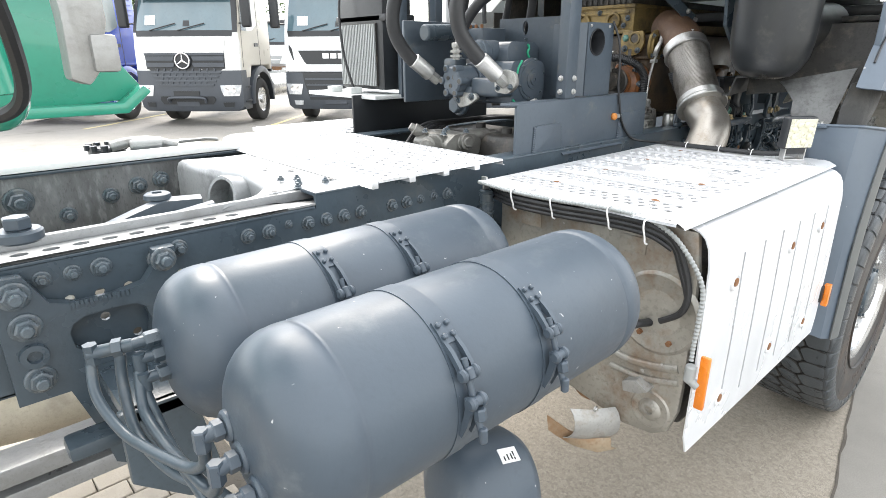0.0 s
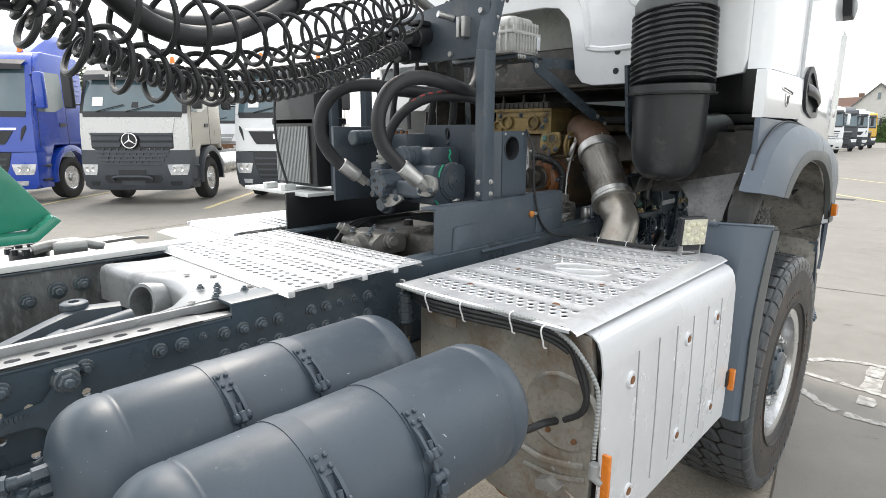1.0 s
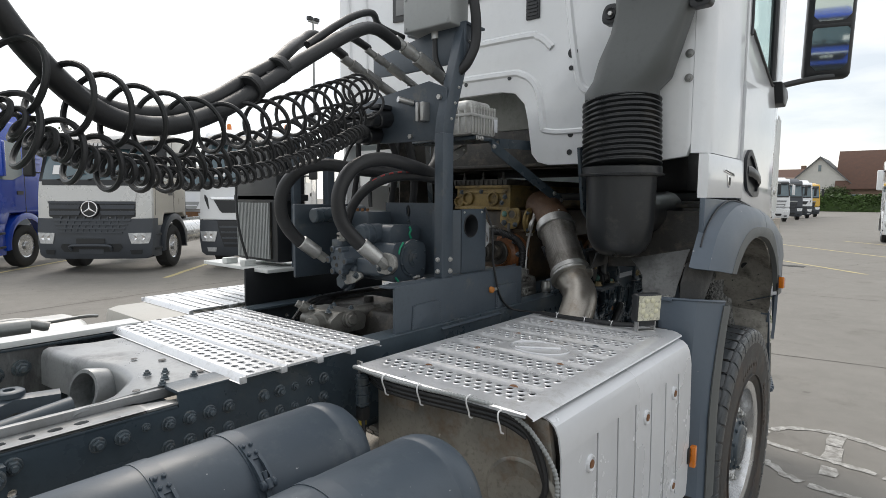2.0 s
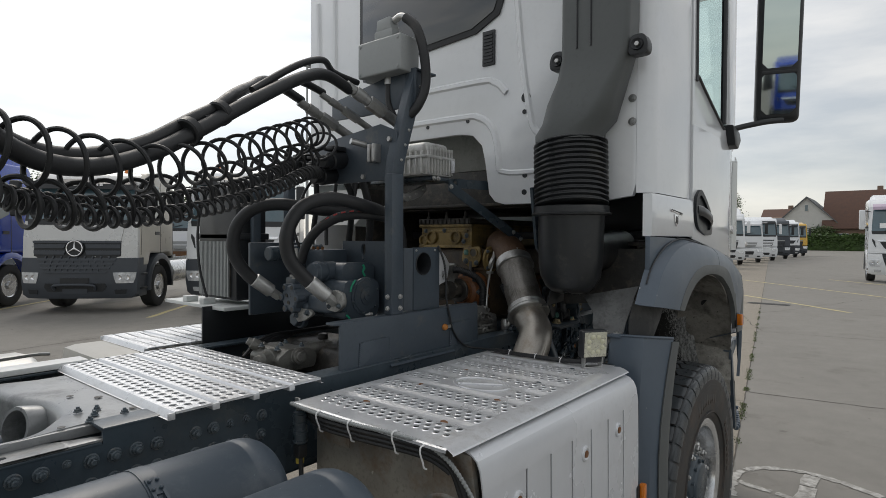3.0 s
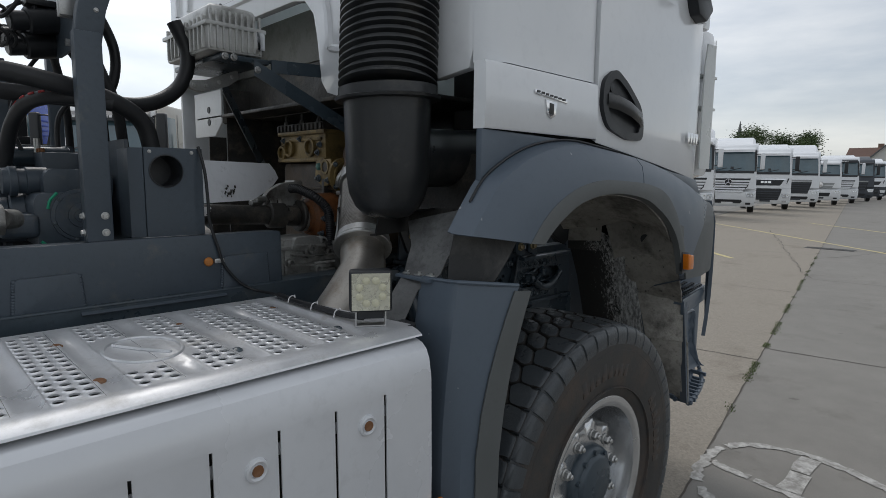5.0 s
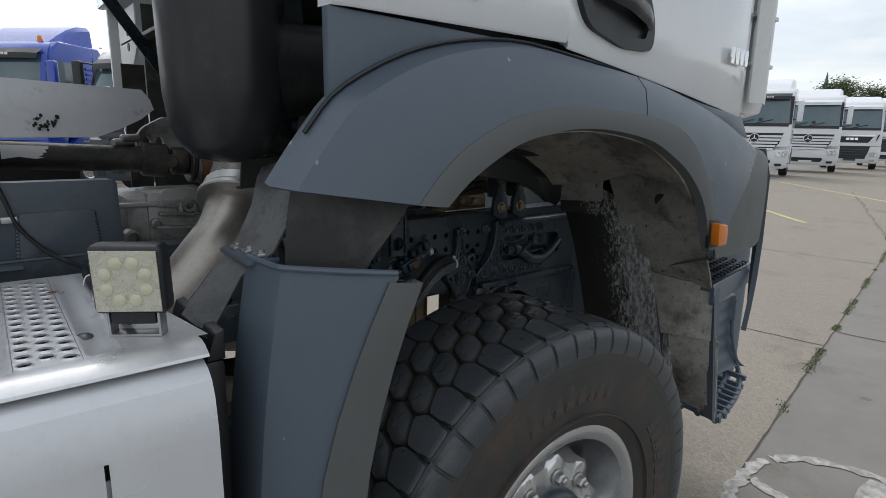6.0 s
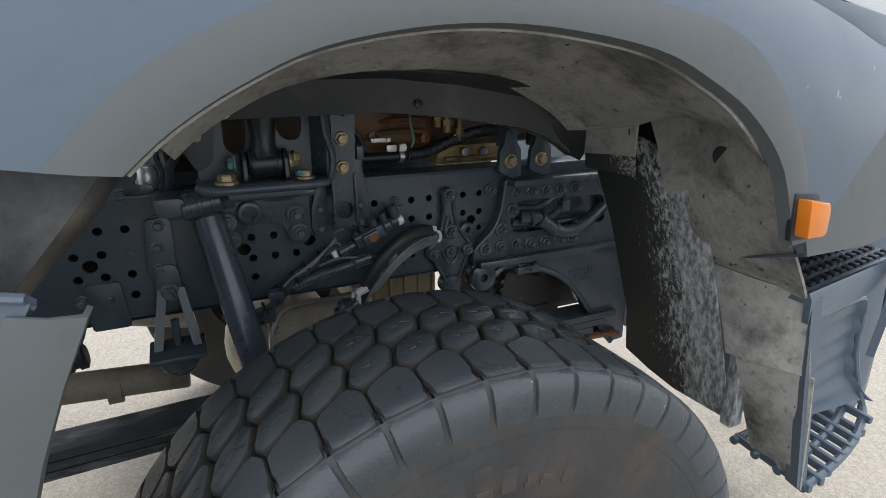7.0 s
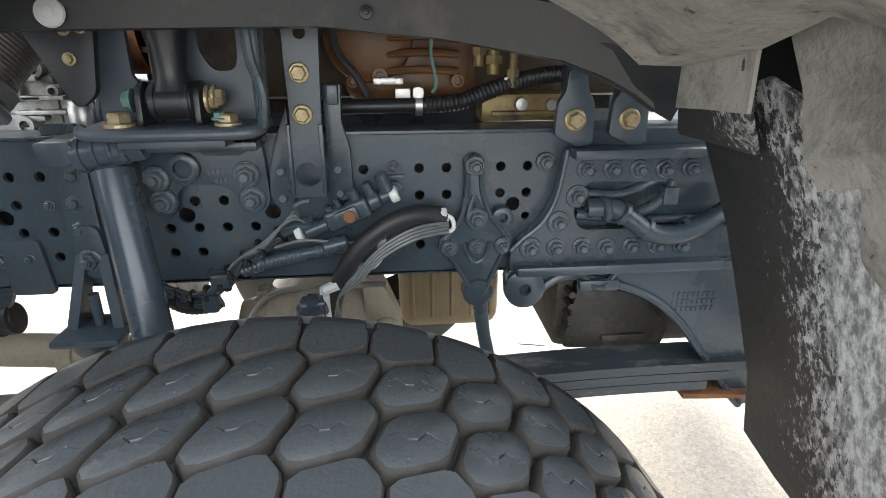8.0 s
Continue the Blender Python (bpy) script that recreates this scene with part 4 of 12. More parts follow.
def front_wheel(cx, cy, cz, side, detailed):
    bm = B()
    edge = [(0.164, 0.006), (0.170, 0.010), (0.177, 0.020), (0.182, 0.038), (0.185, 0.060), (0.187, 0.090), (0.1875, 0.150), (0.182, 0.215), (0.172, 0.250), (0.150, 0.269)]
    own_profile = [(-y, WR - d) for y, d in edge[::-1]] + [(-0.161, WR - 0.014), (0.161, WR - 0.014)] + [(y, WR - d) for y, d in edge]
    turned(bm, (cx, cy, cz), (0, side, 0), own_profile, 120, caps=False)
    wheel = part("wheel", bm, SIDEWALL_WORN, truck, "large worn off-road tyre on a silver steel rim", angle=60)
    # tread: two centre rows of six-sided blocks with a sipe, and broad shoulder blocks beside them
    count = 48
    step_a = 2 * math.pi / count
    row_y = 0.078
    hexa = [(0.0, 0.0), (0.75, 0.026), (1.0, 0.0), (0.75, -0.052), (0.0, -0.078), (-0.25, -0.052)]
    outer_shoulder = [(0.0, 0.0), (0.75, 0.026), (1.0, 0.0), (0.985, -0.040), (0.93, -0.048), (0.93, -0.074), (0.03, -0.074), (0.03, -0.048), (-0.015, -0.040)]
    inner_shoulder = [(-u + 0.75, -v - 0.052) for u, v in outer_shoulder]
    for shape, y0, gap, sipe in ((hexa, row_y, 0.0034, True), (hexa, 0.0, 0.0034, True), (outer_shoulder, -row_y, 0.0010, False), (inner_shoulder, 2 * row_y, 0.0010, False)):
        t = bmesh.new()
        flat = [Vector((u * step_a * WR, v)) for u, v in shape]
        mid = sum(flat, Vector((0, 0))) / len(flat)

        def ringed(inset, depth):
            out = []
            for i, q in enumerate(flat):
                e0, e1 = (q - flat[i - 1]).normalized(), (flat[(i + 1) % len(flat)] - q).normalized()
                n0, n1 = Vector((-e0.y, e0.x)), Vector((-e1.y, e1.x))
                nn = (n0 + n1).normalized()
                if nn.dot(mid - q) < 0:
                    nn = -nn
                w = q + nn * inset / max(0.5, abs(nn.dot(n0)))
                for mixed in ((w * 0.86 + (w + (flat[i - 1] - q) * 0.999) * 0.14), (w * 0.86 + (w + (flat[(i + 1) % len(flat)] - q) * 0.999) * 0.14)):
                    yy = y0 + mixed.y - 0.012
                    round_off = 0.30 * max(0.0, abs(yy) - 0.095) ** 1.5
                    ang, rr = mixed.x / WR, WR - depth - round_off
                    out.append(t.verts.new((rr * math.sin(ang), -side * yy, rr * math.cos(ang))))
            return out

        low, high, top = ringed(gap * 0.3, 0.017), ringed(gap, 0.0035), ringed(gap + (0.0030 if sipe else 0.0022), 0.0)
        # block flanks take the darker colour that carries the groove shade
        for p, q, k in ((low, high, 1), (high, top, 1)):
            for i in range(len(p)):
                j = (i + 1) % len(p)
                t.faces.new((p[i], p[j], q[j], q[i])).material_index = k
        edges = [t.edges.get((top[i], top[(i + 1) % len(top)])) for i in range(len(top))]
        if sipe:
            up, dn = [], []
            for i in range(7):
                u = 0.02 + 0.70 * i / 6
                v = y0 - 0.012 - 0.026 + 0.006 * math.sin(i * 1.9) + 0.012 * (u - 0.35)
                w = 0.0016 * math.sin(math.pi * (i + 0.4) / 6.8)
                for lst, dv in ((up, w), (dn, -w)):
                    lst.append(t.verts.new((WR * math.sin(u * step_a), -side * (v + dv), WR * math.cos(u * step_a))))
            loop = up + dn[::-1]
            edges += [t.edges.new((loop[i], loop[(i + 1) % len(loop)])) for i in range(len(loop))]
            for i in range(6):
                a0, a1, b0, b1 = up[i], up[i + 1], dn[i], dn[i + 1]
                m0 = t.verts.new((a0.co + b0.co) * 0.5 - Vector((0, 0, 0.003)))
                m1 = t.verts.new((a1.co + b1.co) * 0.5 - Vector((0, 0, 0.003)))
                t.faces.new((a0, a1, m1, m0))
                t.faces.new((b1, b0, m0, m1))
        bmesh.ops.triangle_fill(t, edges=edges, use_beauty=True)
        bmesh.ops.recalc_face_normals(t, faces=t.faces)
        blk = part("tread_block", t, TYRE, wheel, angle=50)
        blk.data.materials.append(TYRE_GROOVE_SHADE)
        for i in range(count):
            m = pose(cx, cy, cz) @ Matrix.Rotation(step_a * (i - 0.23), 4, "Y")
            if i == 0:
                blk.matrix_basis = m
            else:
                again(blk, m, wheel)
    # side faces of the shoulder lugs
    lug = bmesh.new()
    rings = []
    for rr, yy, half in ((0.5470, 0.1480, 0.0330), (0.5530, 0.1630, 0.0330), (0.5495, 0.1725, 0.0330), (0.5430, 0.1800, 0.0328), (0.5260, 0.1865, 0.0318), (0.5060, 0.1880, 0.0300), (0.4860, 0.1852, 0.0270)):
        rings.append([(-half - 0.001, side * (yy - 0.008), rr), (-half + 0.002, side * yy, rr), (half - 0.002, side * yy, rr), (half + 0.001, side * (yy - 0.008), rr)])
    loft(lug, rings, caps=True, loop=True)
    bmesh.ops.recalc_face_normals(lug, faces=lug.faces)
    lug_ob = part("shoulder_lug", lug, TYRE, wheel, angle=60)
    for i in range(count):
        m = pose(cx, cy, cz) @ Matrix.Rotation(step_a * (i + 0.25), 4, "Y")
        if i == 0:
            lug_ob.matrix_basis = m
        else:
            again(lug_ob, m, wheel)
    if not detailed:
        return wheel
    # plain raised shapes where lettering stands
    glyph_w = [0.030, 0.026, 0.028, 0.030, 0.026, 0.020, 0.028, 0.024]
    for start in (-21, 57, 150, 228):
        a = radians(start)
        for k, w in enumerate(glyph_w):
            g = B()
            hgt = 0.058 if k in (0, 3) else 0.044
            box(g, -w / 2, w / 2, -0.003, 0.003, -0.026, hgt - 0.026, 0.005)
            if k % 3 != 1:
                box(g, -w / 2 + 0.002, w / 2 - 0.008, -0.0045, 0.0045, -0.016, -0.006, 0.002)
            m = Matrix.Translation((cx, cy, cz)) @ Matrix.Rotation(a, 4, "Y") @ Matrix.Translation((0, side * 0.1848, 0.405))
            part("raised_mark", g, SIDEWALL, wheel).matrix_basis = m
            a += (w + 0.012) / 0.405
    for rr in (0.340, 0.468, 0.482, 0.492):
        ring = B()
        turned(ring, (cx, cy, cz), (0, side, 0), [(0.180, rr - 0.003), (0.1885 - 0.9 * max(0, rr - 0.46) ** 1.4, rr - 0.0015), (0.1885 - 0.9 * max(0, rr - 0.46) ** 1.4, rr + 0.0015), (0.180, rr + 0.003)], 96, caps=False)
        part("sidewall_ring", ring, SIDEWALL, wheel)
    # rim: flange, well and conical disc with hand holes suggested by real cut-outs
    rim = B()
    yo = 0.148
    turned(rim, (cx, cy, cz), (0, side, 0), [(yo + 0.012, 0.268), (yo + 0.018, 0.280), (yo + 0.024, 0.297), (yo + 0.020, 0.306), (yo + 0.010, 0.304), (yo, 0.292)], 96, caps=False)
    turned(rim, (cx, cy, cz), (0, side, 0), [(yo + 0.012, 0.268), (yo - 0.02, 0.262), (yo - 0.10, 0.252), (yo - 0.17, 0.240)], 96, caps=False)
    part("rim", rim, WHEEL, wheel, "silver painted steel wheel rim", angle=50)
    disc = B()
    yo -= 0.030
    nh, seg = 10, 80
    prof = [(yo - 0.145, 0.246), (yo - 0.125, 0.236), (yo - 0.085, 0.226), (yo - 0.030, 0.212), (yo - 0.004, 0.196), (yo + 0.003, 0.184), (yo + 0.003, 0.120), (yo - 0.002, 0.110)]
    rings = []
    for k, (a, r) in enumerate(prof):
        rg = []
        for i in range(seg):
            th = 2 * math.pi * i / seg
            scal = 0.5 + 0.5 * math.cos(th * nh - math.pi / 2)
            rr = r + (0.016 * scal if k in (4, 5) else 0)
            aa = a - (0.026 * (1 - scal) if k in (3, 4) else 0.010 * (1 - scal) if k == 5 else 0)
            rg.append((cx + rr * math.cos(th), cy + side * aa, cz + rr * math.sin(th)))
        rings.append(rg)
    quads = [[disc.verts.new(p) for p in r] for r in rings]
    for k in range(len(quads) - 1):
        for i in range(seg):
            if k in (1,) and (i % 8) in (3, 4):
                continue
            j = (i + 1) % seg
            disc.faces.new((quads[k][i], quads[k][j], quads[k + 1][j], quads[k + 1][i]))
    bmesh.ops.recalc_face_normals(disc, faces=disc.faces)
    part("wheel_disc", disc, WHEEL, wheel, "silver dished wheel disc", angle=45)
    hub = B()
    turned(hub, (cx, cy, cz), (0, side, 0), [(0.05, 0.128), (yo + 0.006, 0.126), (yo + 0.022, 0.122), (yo + 0.030, 0.112), (yo + 0.032, 0.100), (yo + 0.042, 0.094), (yo + 0.046, 0.084), (yo + 0.047, 0.012)], 48)
    for i in range(10):
        a = 2 * math.pi * (i + 0.5) / 10
        rod(hub, (cx + 0.108 * math.cos(a), cy + side * (yo + 0.02), cz + 0.108 * math.sin(a)), (cx + 0.108 * math.cos(a), cy + side * (yo + 0.040), cz + 0.108 * math.sin(a)), 0.008, 8)
    part("hub", hub, CHASSIS, wheel, "dark grey painted planetary hub")
    nut = bmesh.new()
    loft(nut, [[(r * math.cos(math.pi * i / 3), side * z, r * math.sin(math.pi * i / 3)) for i in range(6)] for z, r in ((0, 0.016), (0.020, 0.016), (0.024, 0.012))])
    bmesh.ops.recalc_face_normals(nut, faces=nut.faces)
    turned(nut, (0, 0, 0), (0, side, 0), [(0, 0.021), (0.005, 0.020), (0.007, 0.017)], 16)
    turned(nut, (0, 0, 0), (0, side, 0), [(0.0, 0.009), (0.030, 0.009), (0.033, 0.006)], 12)
    first = part("wheel_nut", nut, STEEL, wheel, "bright steel wheel nut")
    for i in range(10):
        a = 2 * math.pi * (i + 0.25) / 10
        m = pose(cx + 0.158 * math.cos(a), cy + side * (yo + 0.002), cz + 0.158 * math.sin(a))
        if i == 0:
            first.matrix_basis = m
        else:
            again(first, m, wheel)
    return wheel


front_wheel(WX, -1.004, WZ, -1, True)
front_wheel(WX, 1.004, WZ, 1, False)


# -- cab --
CABX0 = -0.755


# rear wall, with the raised arch over the engine
rw = B()
out = [(1.10, 2.05), (0.62, 2.05), (0.60, 2.18), (0.54, 2.235), (0.45, 2.25), (-0.12, 2.25), (-0.20, 2.235), (-0.255, 2.18), (-0.275, 2.10), (-0.30, 1.94), (-0.335, 1.90), (-0.39, 1.885), (-0.90, 1.885), (-1.015, 1.90), (-1.03, 1.95), (-1.03, 3.30), (1.10, 3.30)]
prism(rw, out, "x", CABX0, CABX0 + 0.035, 0.008)
cab_rear = part("cab_rear_wall", rw, WHITE, truck, "white painted cab rear wall with pressed ribs")
rib = B()


def pressing(bm, pts, x, w=0.018, h=0.010):
    """A raised rib along a line on the rear wall; pts are (y, z)."""
    path = spline([(x, p[0], p[1]) for p in pts], 6)
    rows = []
    for p, d, u, v in carried_frames(path):
        nrm = Vector((-1, 0, 0))
        s = d.cross(nrm).normalized()
        rows.append([p - s * w, p - s * w * 0.5 + nrm * h, p + s * w * 0.5 + nrm * h, p + s * w])
    loft(bm, rows, caps=False, loop=False)


pressing(rib, [(0.60, 2.50), (-0.20, 2.50), (-0.33, 2.48), (-0.40, 2.42)], CABX0)
pressing(rib, [(0.52, 2.34), (-0.12, 2.335), (-0.24, 2.32), (-0.31, 2.27), (-0.345, 2.18), (-0.36, 2.05)], CABX0)
pressing(rib, [(-0.43, 3.2), (-0.47, 2.70), (-0.52, 2.35), (-0.56, 2.22), (-0.64, 2.20), (-0.70, 2.22)], CABX0)
pressing(rib, [(-0.36, 2.05), (-0.44, 2.035), (-0.62, 2.035)], CABX0, 0.014, 0.008)
pressing(rib, [(1.02, 3.2), (1.00, 2.6), (1.0, 2.4)], CABX0)
pressing(rib, [(0.86, 3.2), (0.85, 2.55), (0.86, 2.4)], CABX0)
part("pressed_rib", rib, WHITE, cab_rear)
for y, z, r in ((-0.508, 2.381, 0.024), (-0.50, 2.315, 0.011), (-0.17, 2.312, 0.010), (0.096, 2.312, 0.010), (0.50, 2.352, 0.016), (-0.505, 2.02, 0.013), (-0.502, 1.940, 0.013)):
    h = B()
    turned(h, (CABX0 - 0.0035, y, z), (1, 0, 0), [(0, r), (0.004, r), (0.004, 0.001)], 24)
    part("plug", h, BLACK, cab_rear)
# rear window and vent
wn_ = B()
prism(wn_, [(0.62, 2.72), (0.30, 2.70), (-0.22, 2.735), (-0.36, 2.80), (-0.42, 2.95), (-0.42, 3.25), (0.62, 3.25)], "x", CABX0 - 0.012, CABX0 - 0.001, 0.003)
part("rear_window_seal", wn_, BLACK, cab_rear)
wn_ = B()
prism(wn_, [(0.59, 2.75), (0.30, 2.73), (-0.20, 2.762), (-0.33, 2.82), (-0.385, 2.95), (-0.385, 3.25), (0.59, 3.25)], "x", CABX0 - 0.017, CABX0 - 0.013, 0.001)
part("rear_window", wn_, material("dark_rear_glass", (0.05, 0.055, 0.06), 0.05, var=0.0, rvar=0.0, coat=1.0), cab_rear, "dark tinted cab rear window")
vt = B()
box(vt, CABX0 - 0.010, CABX0, -0.335, -0.262, 2.565, 2.735, 0.008)
for i in range(9):
    box(vt, CABX0 - 0.014, CABX0 - 0.008, -0.325, -0.272, 2.580 + i * 0.0165, 2.589 + i * 0.0165, 0.0)
part("vent", vt, BLACK, cab_rear, "black louvred cab vent")

# side shell: rear quarter, lower panel, door
sb = B()
sheet(sb, [[(-0.755, -1.03, z), (-0.748, -1.062, z), (-0.728, -1.086, z), (-0.69, -1.098, z), (-0.262, -1.100, z)] for z in (1.912, 2.3, 2.8, 3.3)], 0.02)
part("cab_side_panel", sb, WHITE, truck, "glossy white cab side panel behind the door")
lp = B()
sheet(lp, [[(-0.800, -1.075, z), (-0.795, -1.106 + d, z), (-0.76, -1.112 + d, z), (-0.262, -1.114 + d, z)] for z, d in ((1.735, 0.0), (1.74, -0.004), (1.82, -0.006), (1.895, -0.004), (1.905, 0.0))], 0.02)
lower = part("cab_lower_panel", lp, WHITE, truck, "glossy white lower cab panel with small chrome badge")
dr = B()


def door_bottom(x):
    return 1.725 - 0.115 * (x + 0.25) / 0.85


cols = []
for x, y in ((-0.254, -1.112), (-0.10, -1.116), (0.20, -1.116), (0.45, -1.108), (0.60, -1.092), (0.68, -1.065), (0.72, -1.03)):
    zs = [door_bottom(x), door_bottom(x) + 0.004, 1.80, 2.05, 2.26]
    cols.append([(x, y + (0.003 if k == 0 else 0), z) for k, z in enumerate(zs)])
sheet(dr, cols, 0.025)
# upper door round the window
prism(dr, [(-0.254, 2.255), (-0.254, 3.30), (-0.21, 3.30), (-0.20, 2.52), (0.28, 2.335), (0.40, 2.33), (0.41, 3.3), (0.60, 3.3), (0.60, 2.255)], "y", -1.108, -1.085, 0.004)
door = part("cab_door", dr, WHITE, truck, "glossy white cab door reflecting the yard")
gl = B()
prism(gl, [(-0.213, 3.30), (-0.203, 2.518), (0.282, 2.333), (0.402, 2.328), (0.412, 3.3)], "y", -1.100, -1.095)
pane = part("door_window", gl, GLASS, door, "clear side window glass")
pane.visible_shadow = False
sl = B()
tube(sl, [(-0.21, -1.110, 3.3), (-0.20, -1.110, 2.53), (-0.17, -1.110, 2.50), (0.26, -1.110, 2.345), (0.33, -1.110, 2.33)], 0.008, 8, 4)
tube(sl, [(0.30, -1.112, 3.3), (0.30, -1.112, 2.35)], 0.016, 8, 2)
part("window_seal", sl, BLACK, door, "black rubber window seal")
# handle
hd = B()
HANDLE = fillet([(-0.238, 1.925), (-0.165, 1.968), (-0.080, 1.930), (0.020, 1.862), (0.045, 1.800), (0.040, 1.745), (-0.080, 1.742), (-0.205, 1.775), (-0.245, 1.840)], 0.030, 5)
inner_h = fillet([(-0.205, 1.915), (-0.160, 1.940), (-0.085, 1.905), (-0.005, 1.850), (0.015, 1.800), (0.010, 1.770), (-0.080, 1.768), (-0.185, 1.798), (-0.212, 1.845)], 0.026, 5)
holed(hd, HANDLE, [inner_h], -1.127, -1.112)
handle = part("door_handle", hd, BLACK, door, "black recessed door handle", angle=30)
hd = B()
loft(hd, [[(x, -1.122 - o * 0.016, z + 0.026), (x, -1.130 - o * 0.016, z + 0.018), (x, -1.132 - o * 0.016, z - 0.010), (x, -1.124 - o * 0.016, z - 0.022)] for x, z, o in ((-0.215, 1.862, 0.0), (-0.16, 1.856, 0.8), (-0.08, 1.842, 1.0), (-0.01, 1.822, 0.8), (0.028, 1.808, 0.0))])
bmesh.ops.recalc_face_normals(hd, faces=hd.faces)
part("grip", hd, INTAKE, handle, angle=60)
hd = B()
prism(hd, inner_h, "y", -1.1165, -1.1145)
part("handle_recess", hd, BLACK, handle)
hd = B()
turned(hd, (-0.182, -1.1165, 1.905), (0, -1, 0), [(0, 0.014), (0.006, 0.013), (0.007, 0.001)], 18)
part("lock", hd, BLACK, handle)
# interior, floor, front and roof close the cab
inn = B()
box(inn, -0.30, 0.70, -1.06, 1.06, 1.72, 1.76, 0.01)
box(inn, -0.15, 0.35, -0.85, -0.35, 1.76, 2.15, 0.05)
box(inn, -0.22, -0.08, -0.85, -0.35, 2.1, 2.85, 0.05)
part("seat", inn, BLACK, truck, "dark cab seat seen through the side window")
fr = B()
box(fr, 0.72, 0.98, -1.02, 1.02, 1.62, 2.30, 0.05)
box(fr, -0.74, 0.95, -1.08, 1.08, 3.28, 3.40, 0.05)
box(fr, -0.72, 0.72, 1.09, 1.115, 1.62, 3.3, 0.01)
box(fr, 0.62, 0.72, -1.08, -1.02, 2.25, 3.3, 0.02)
box(fr, 0.62, 0.72, 1.02, 1.08, 2.25, 3.3, 0.02)
part("cab_front", fr, WHITE, truck, "white cab front, roof and far side")
ws = B()
box(ws, 0.735, 0.745, -1.02, 1.02, 2.28, 3.3, 0.0)
ws_ob = part("windscreen", ws, GLASS, truck, "clear windscreen glass")
ws_ob.visible_shadow = False
df = B()
sheet(df, [[(0.70, -1.075, z0), (0.78, -1.085, z0), (0.86, -1.06, z0)] for z0 in (1.66, 1.9, 2.1)] + [[(0.72, -1.075, 2.20), (0.79, -1.083, 2.20), (0.86, -1.058, 2.24)]], 0.006)
for z in (1.78, 1.93, 2.07):
    box(df, 0.72, 0.86, -1.07, -1.03, z - 0.006, z + 0.006, 0.002)
part("side_deflector", df, CLEAR, truck, "pale side wind deflector at the cab corner")

# mirror on its arm
mr = B()
tube(mr, [(0.40, -1.10, 2.30), (0.47, -1.12, 2.345), (0.60, -1.25, 2.39), (0.68, -1.335, 2.405)], 0.016, 10, 6)
prism(mr, [(0.36, 2.355), (0.52, 2.335), (0.56, 2.29), (0.50, 2.235), (0.42, 2.25)], "y", -1.15, -1.085, 0.012)
part("mirror_arm", mr, BLACK, truck, "black mirror arm")
mm = look((0.70, -1.31, 2.78), (0.70 - 1, -1.31 - 0.35, 2.78 - 0.13))
ms = B()
box(ms, -0.115, 0.115, -0.38, 0.40, -0.028, 0.07, 0.045, 4, m=mm)
box(ms, -0.090, 0.090, -0.105, -0.085, -0.034, -0.02, 0.004, m=mm)
mirror = part("mirror", ms, BLACK, truck, "tall black mirror housing with two glasses")
for y0, y1 in ((-0.33, -0.10), (-0.07, 0.35)):
    ms = B()
    prism(ms, [(-0.088, y0 + 0.03), (-0.06, y0), (0.06, y0), (0.088, y0 + 0.03), (0.088, y1 - 0.02), (0.07, y1), (-0.07, y1), (-0.088, y1 - 0.02)], "z", -0.0315, -0.0290)
    bmesh.ops.transform(ms, matrix=mm, verts=ms.verts)
    part("mirror_glass", ms, MIRROR, mirror, "mirror glass")

# -- badges --
bd = B()
prism(bd, [(-0.60, 1.842), (-0.44, 1.828), (-0.44, 1.839), (-0.60, 1.853)], "y", -1.1225, -1.119, 0.001)
prism(bd, [(-0.548, 1.830), (-0.492, 1.825), (-0.500, 1.790), (-0.52, 1.778), (-0.540, 1.792)], "y", -1.1225, -1.119, 0.001)
badge = part("badge", bd, CHROME, lower, "small chrome badge")
bd = B()
for k in range(7):
    box(bd, -0.592 + 0.021 * k, -0.578 + 0.021 * k, -1.1240, -1.1226, 1.8450 - 0.0018 * k, 1.8505 - 0.0018 * k, 0.0)
prism(bd, [(-0.530, 1.822), (-0.510, 1.820), (-0.510, 1.790), (-0.530, 1.792)], "y", -1.1240, -1.1226, 0.0005)
part("badge_mark", bd, INK, badge)
bd = B()
for k in range(4):
    box(bd, -0.072 + 0.037 * k, -0.044 + 0.037 * k, -0.003, 0.0, 0.0, 0.046, 0.004)
bmesh.ops.transform(bd, matrix=pose(0.52, -1.112, 1.755, 0, 0, 6), verts=bd.verts)
part("badge", bd, CHROME, door, "chrome model number marks")


# -- wheel arch --
def arch_shell():
    """The outer arch: an upper edge, a shoulder and the lip round the opening, rear end to front bumper."""
    upper = [(-0.900, 1.470), (-0.845, 1.545), (-0.775, 1.618), (-0.62, 1.690), (-0.42, 1.722), (-0.20, 1.708), (0.00, 1.688), (0.20, 1.655), (0.40, 1.612), (0.56, 1.57), (0.66, 1.545)]
    lip = [(-0.690, 1.437), (-0.640, 1.490), (-0.570, 1.540), (-0.46, 1.585), (-0.33, 1.605), (-0.195, 1.603), (-0.02, 1.592), (0.115, 1.560), (0.215, 1.490), (0.300, 1.380), (0.350, 1.25)]
    return upper, lip


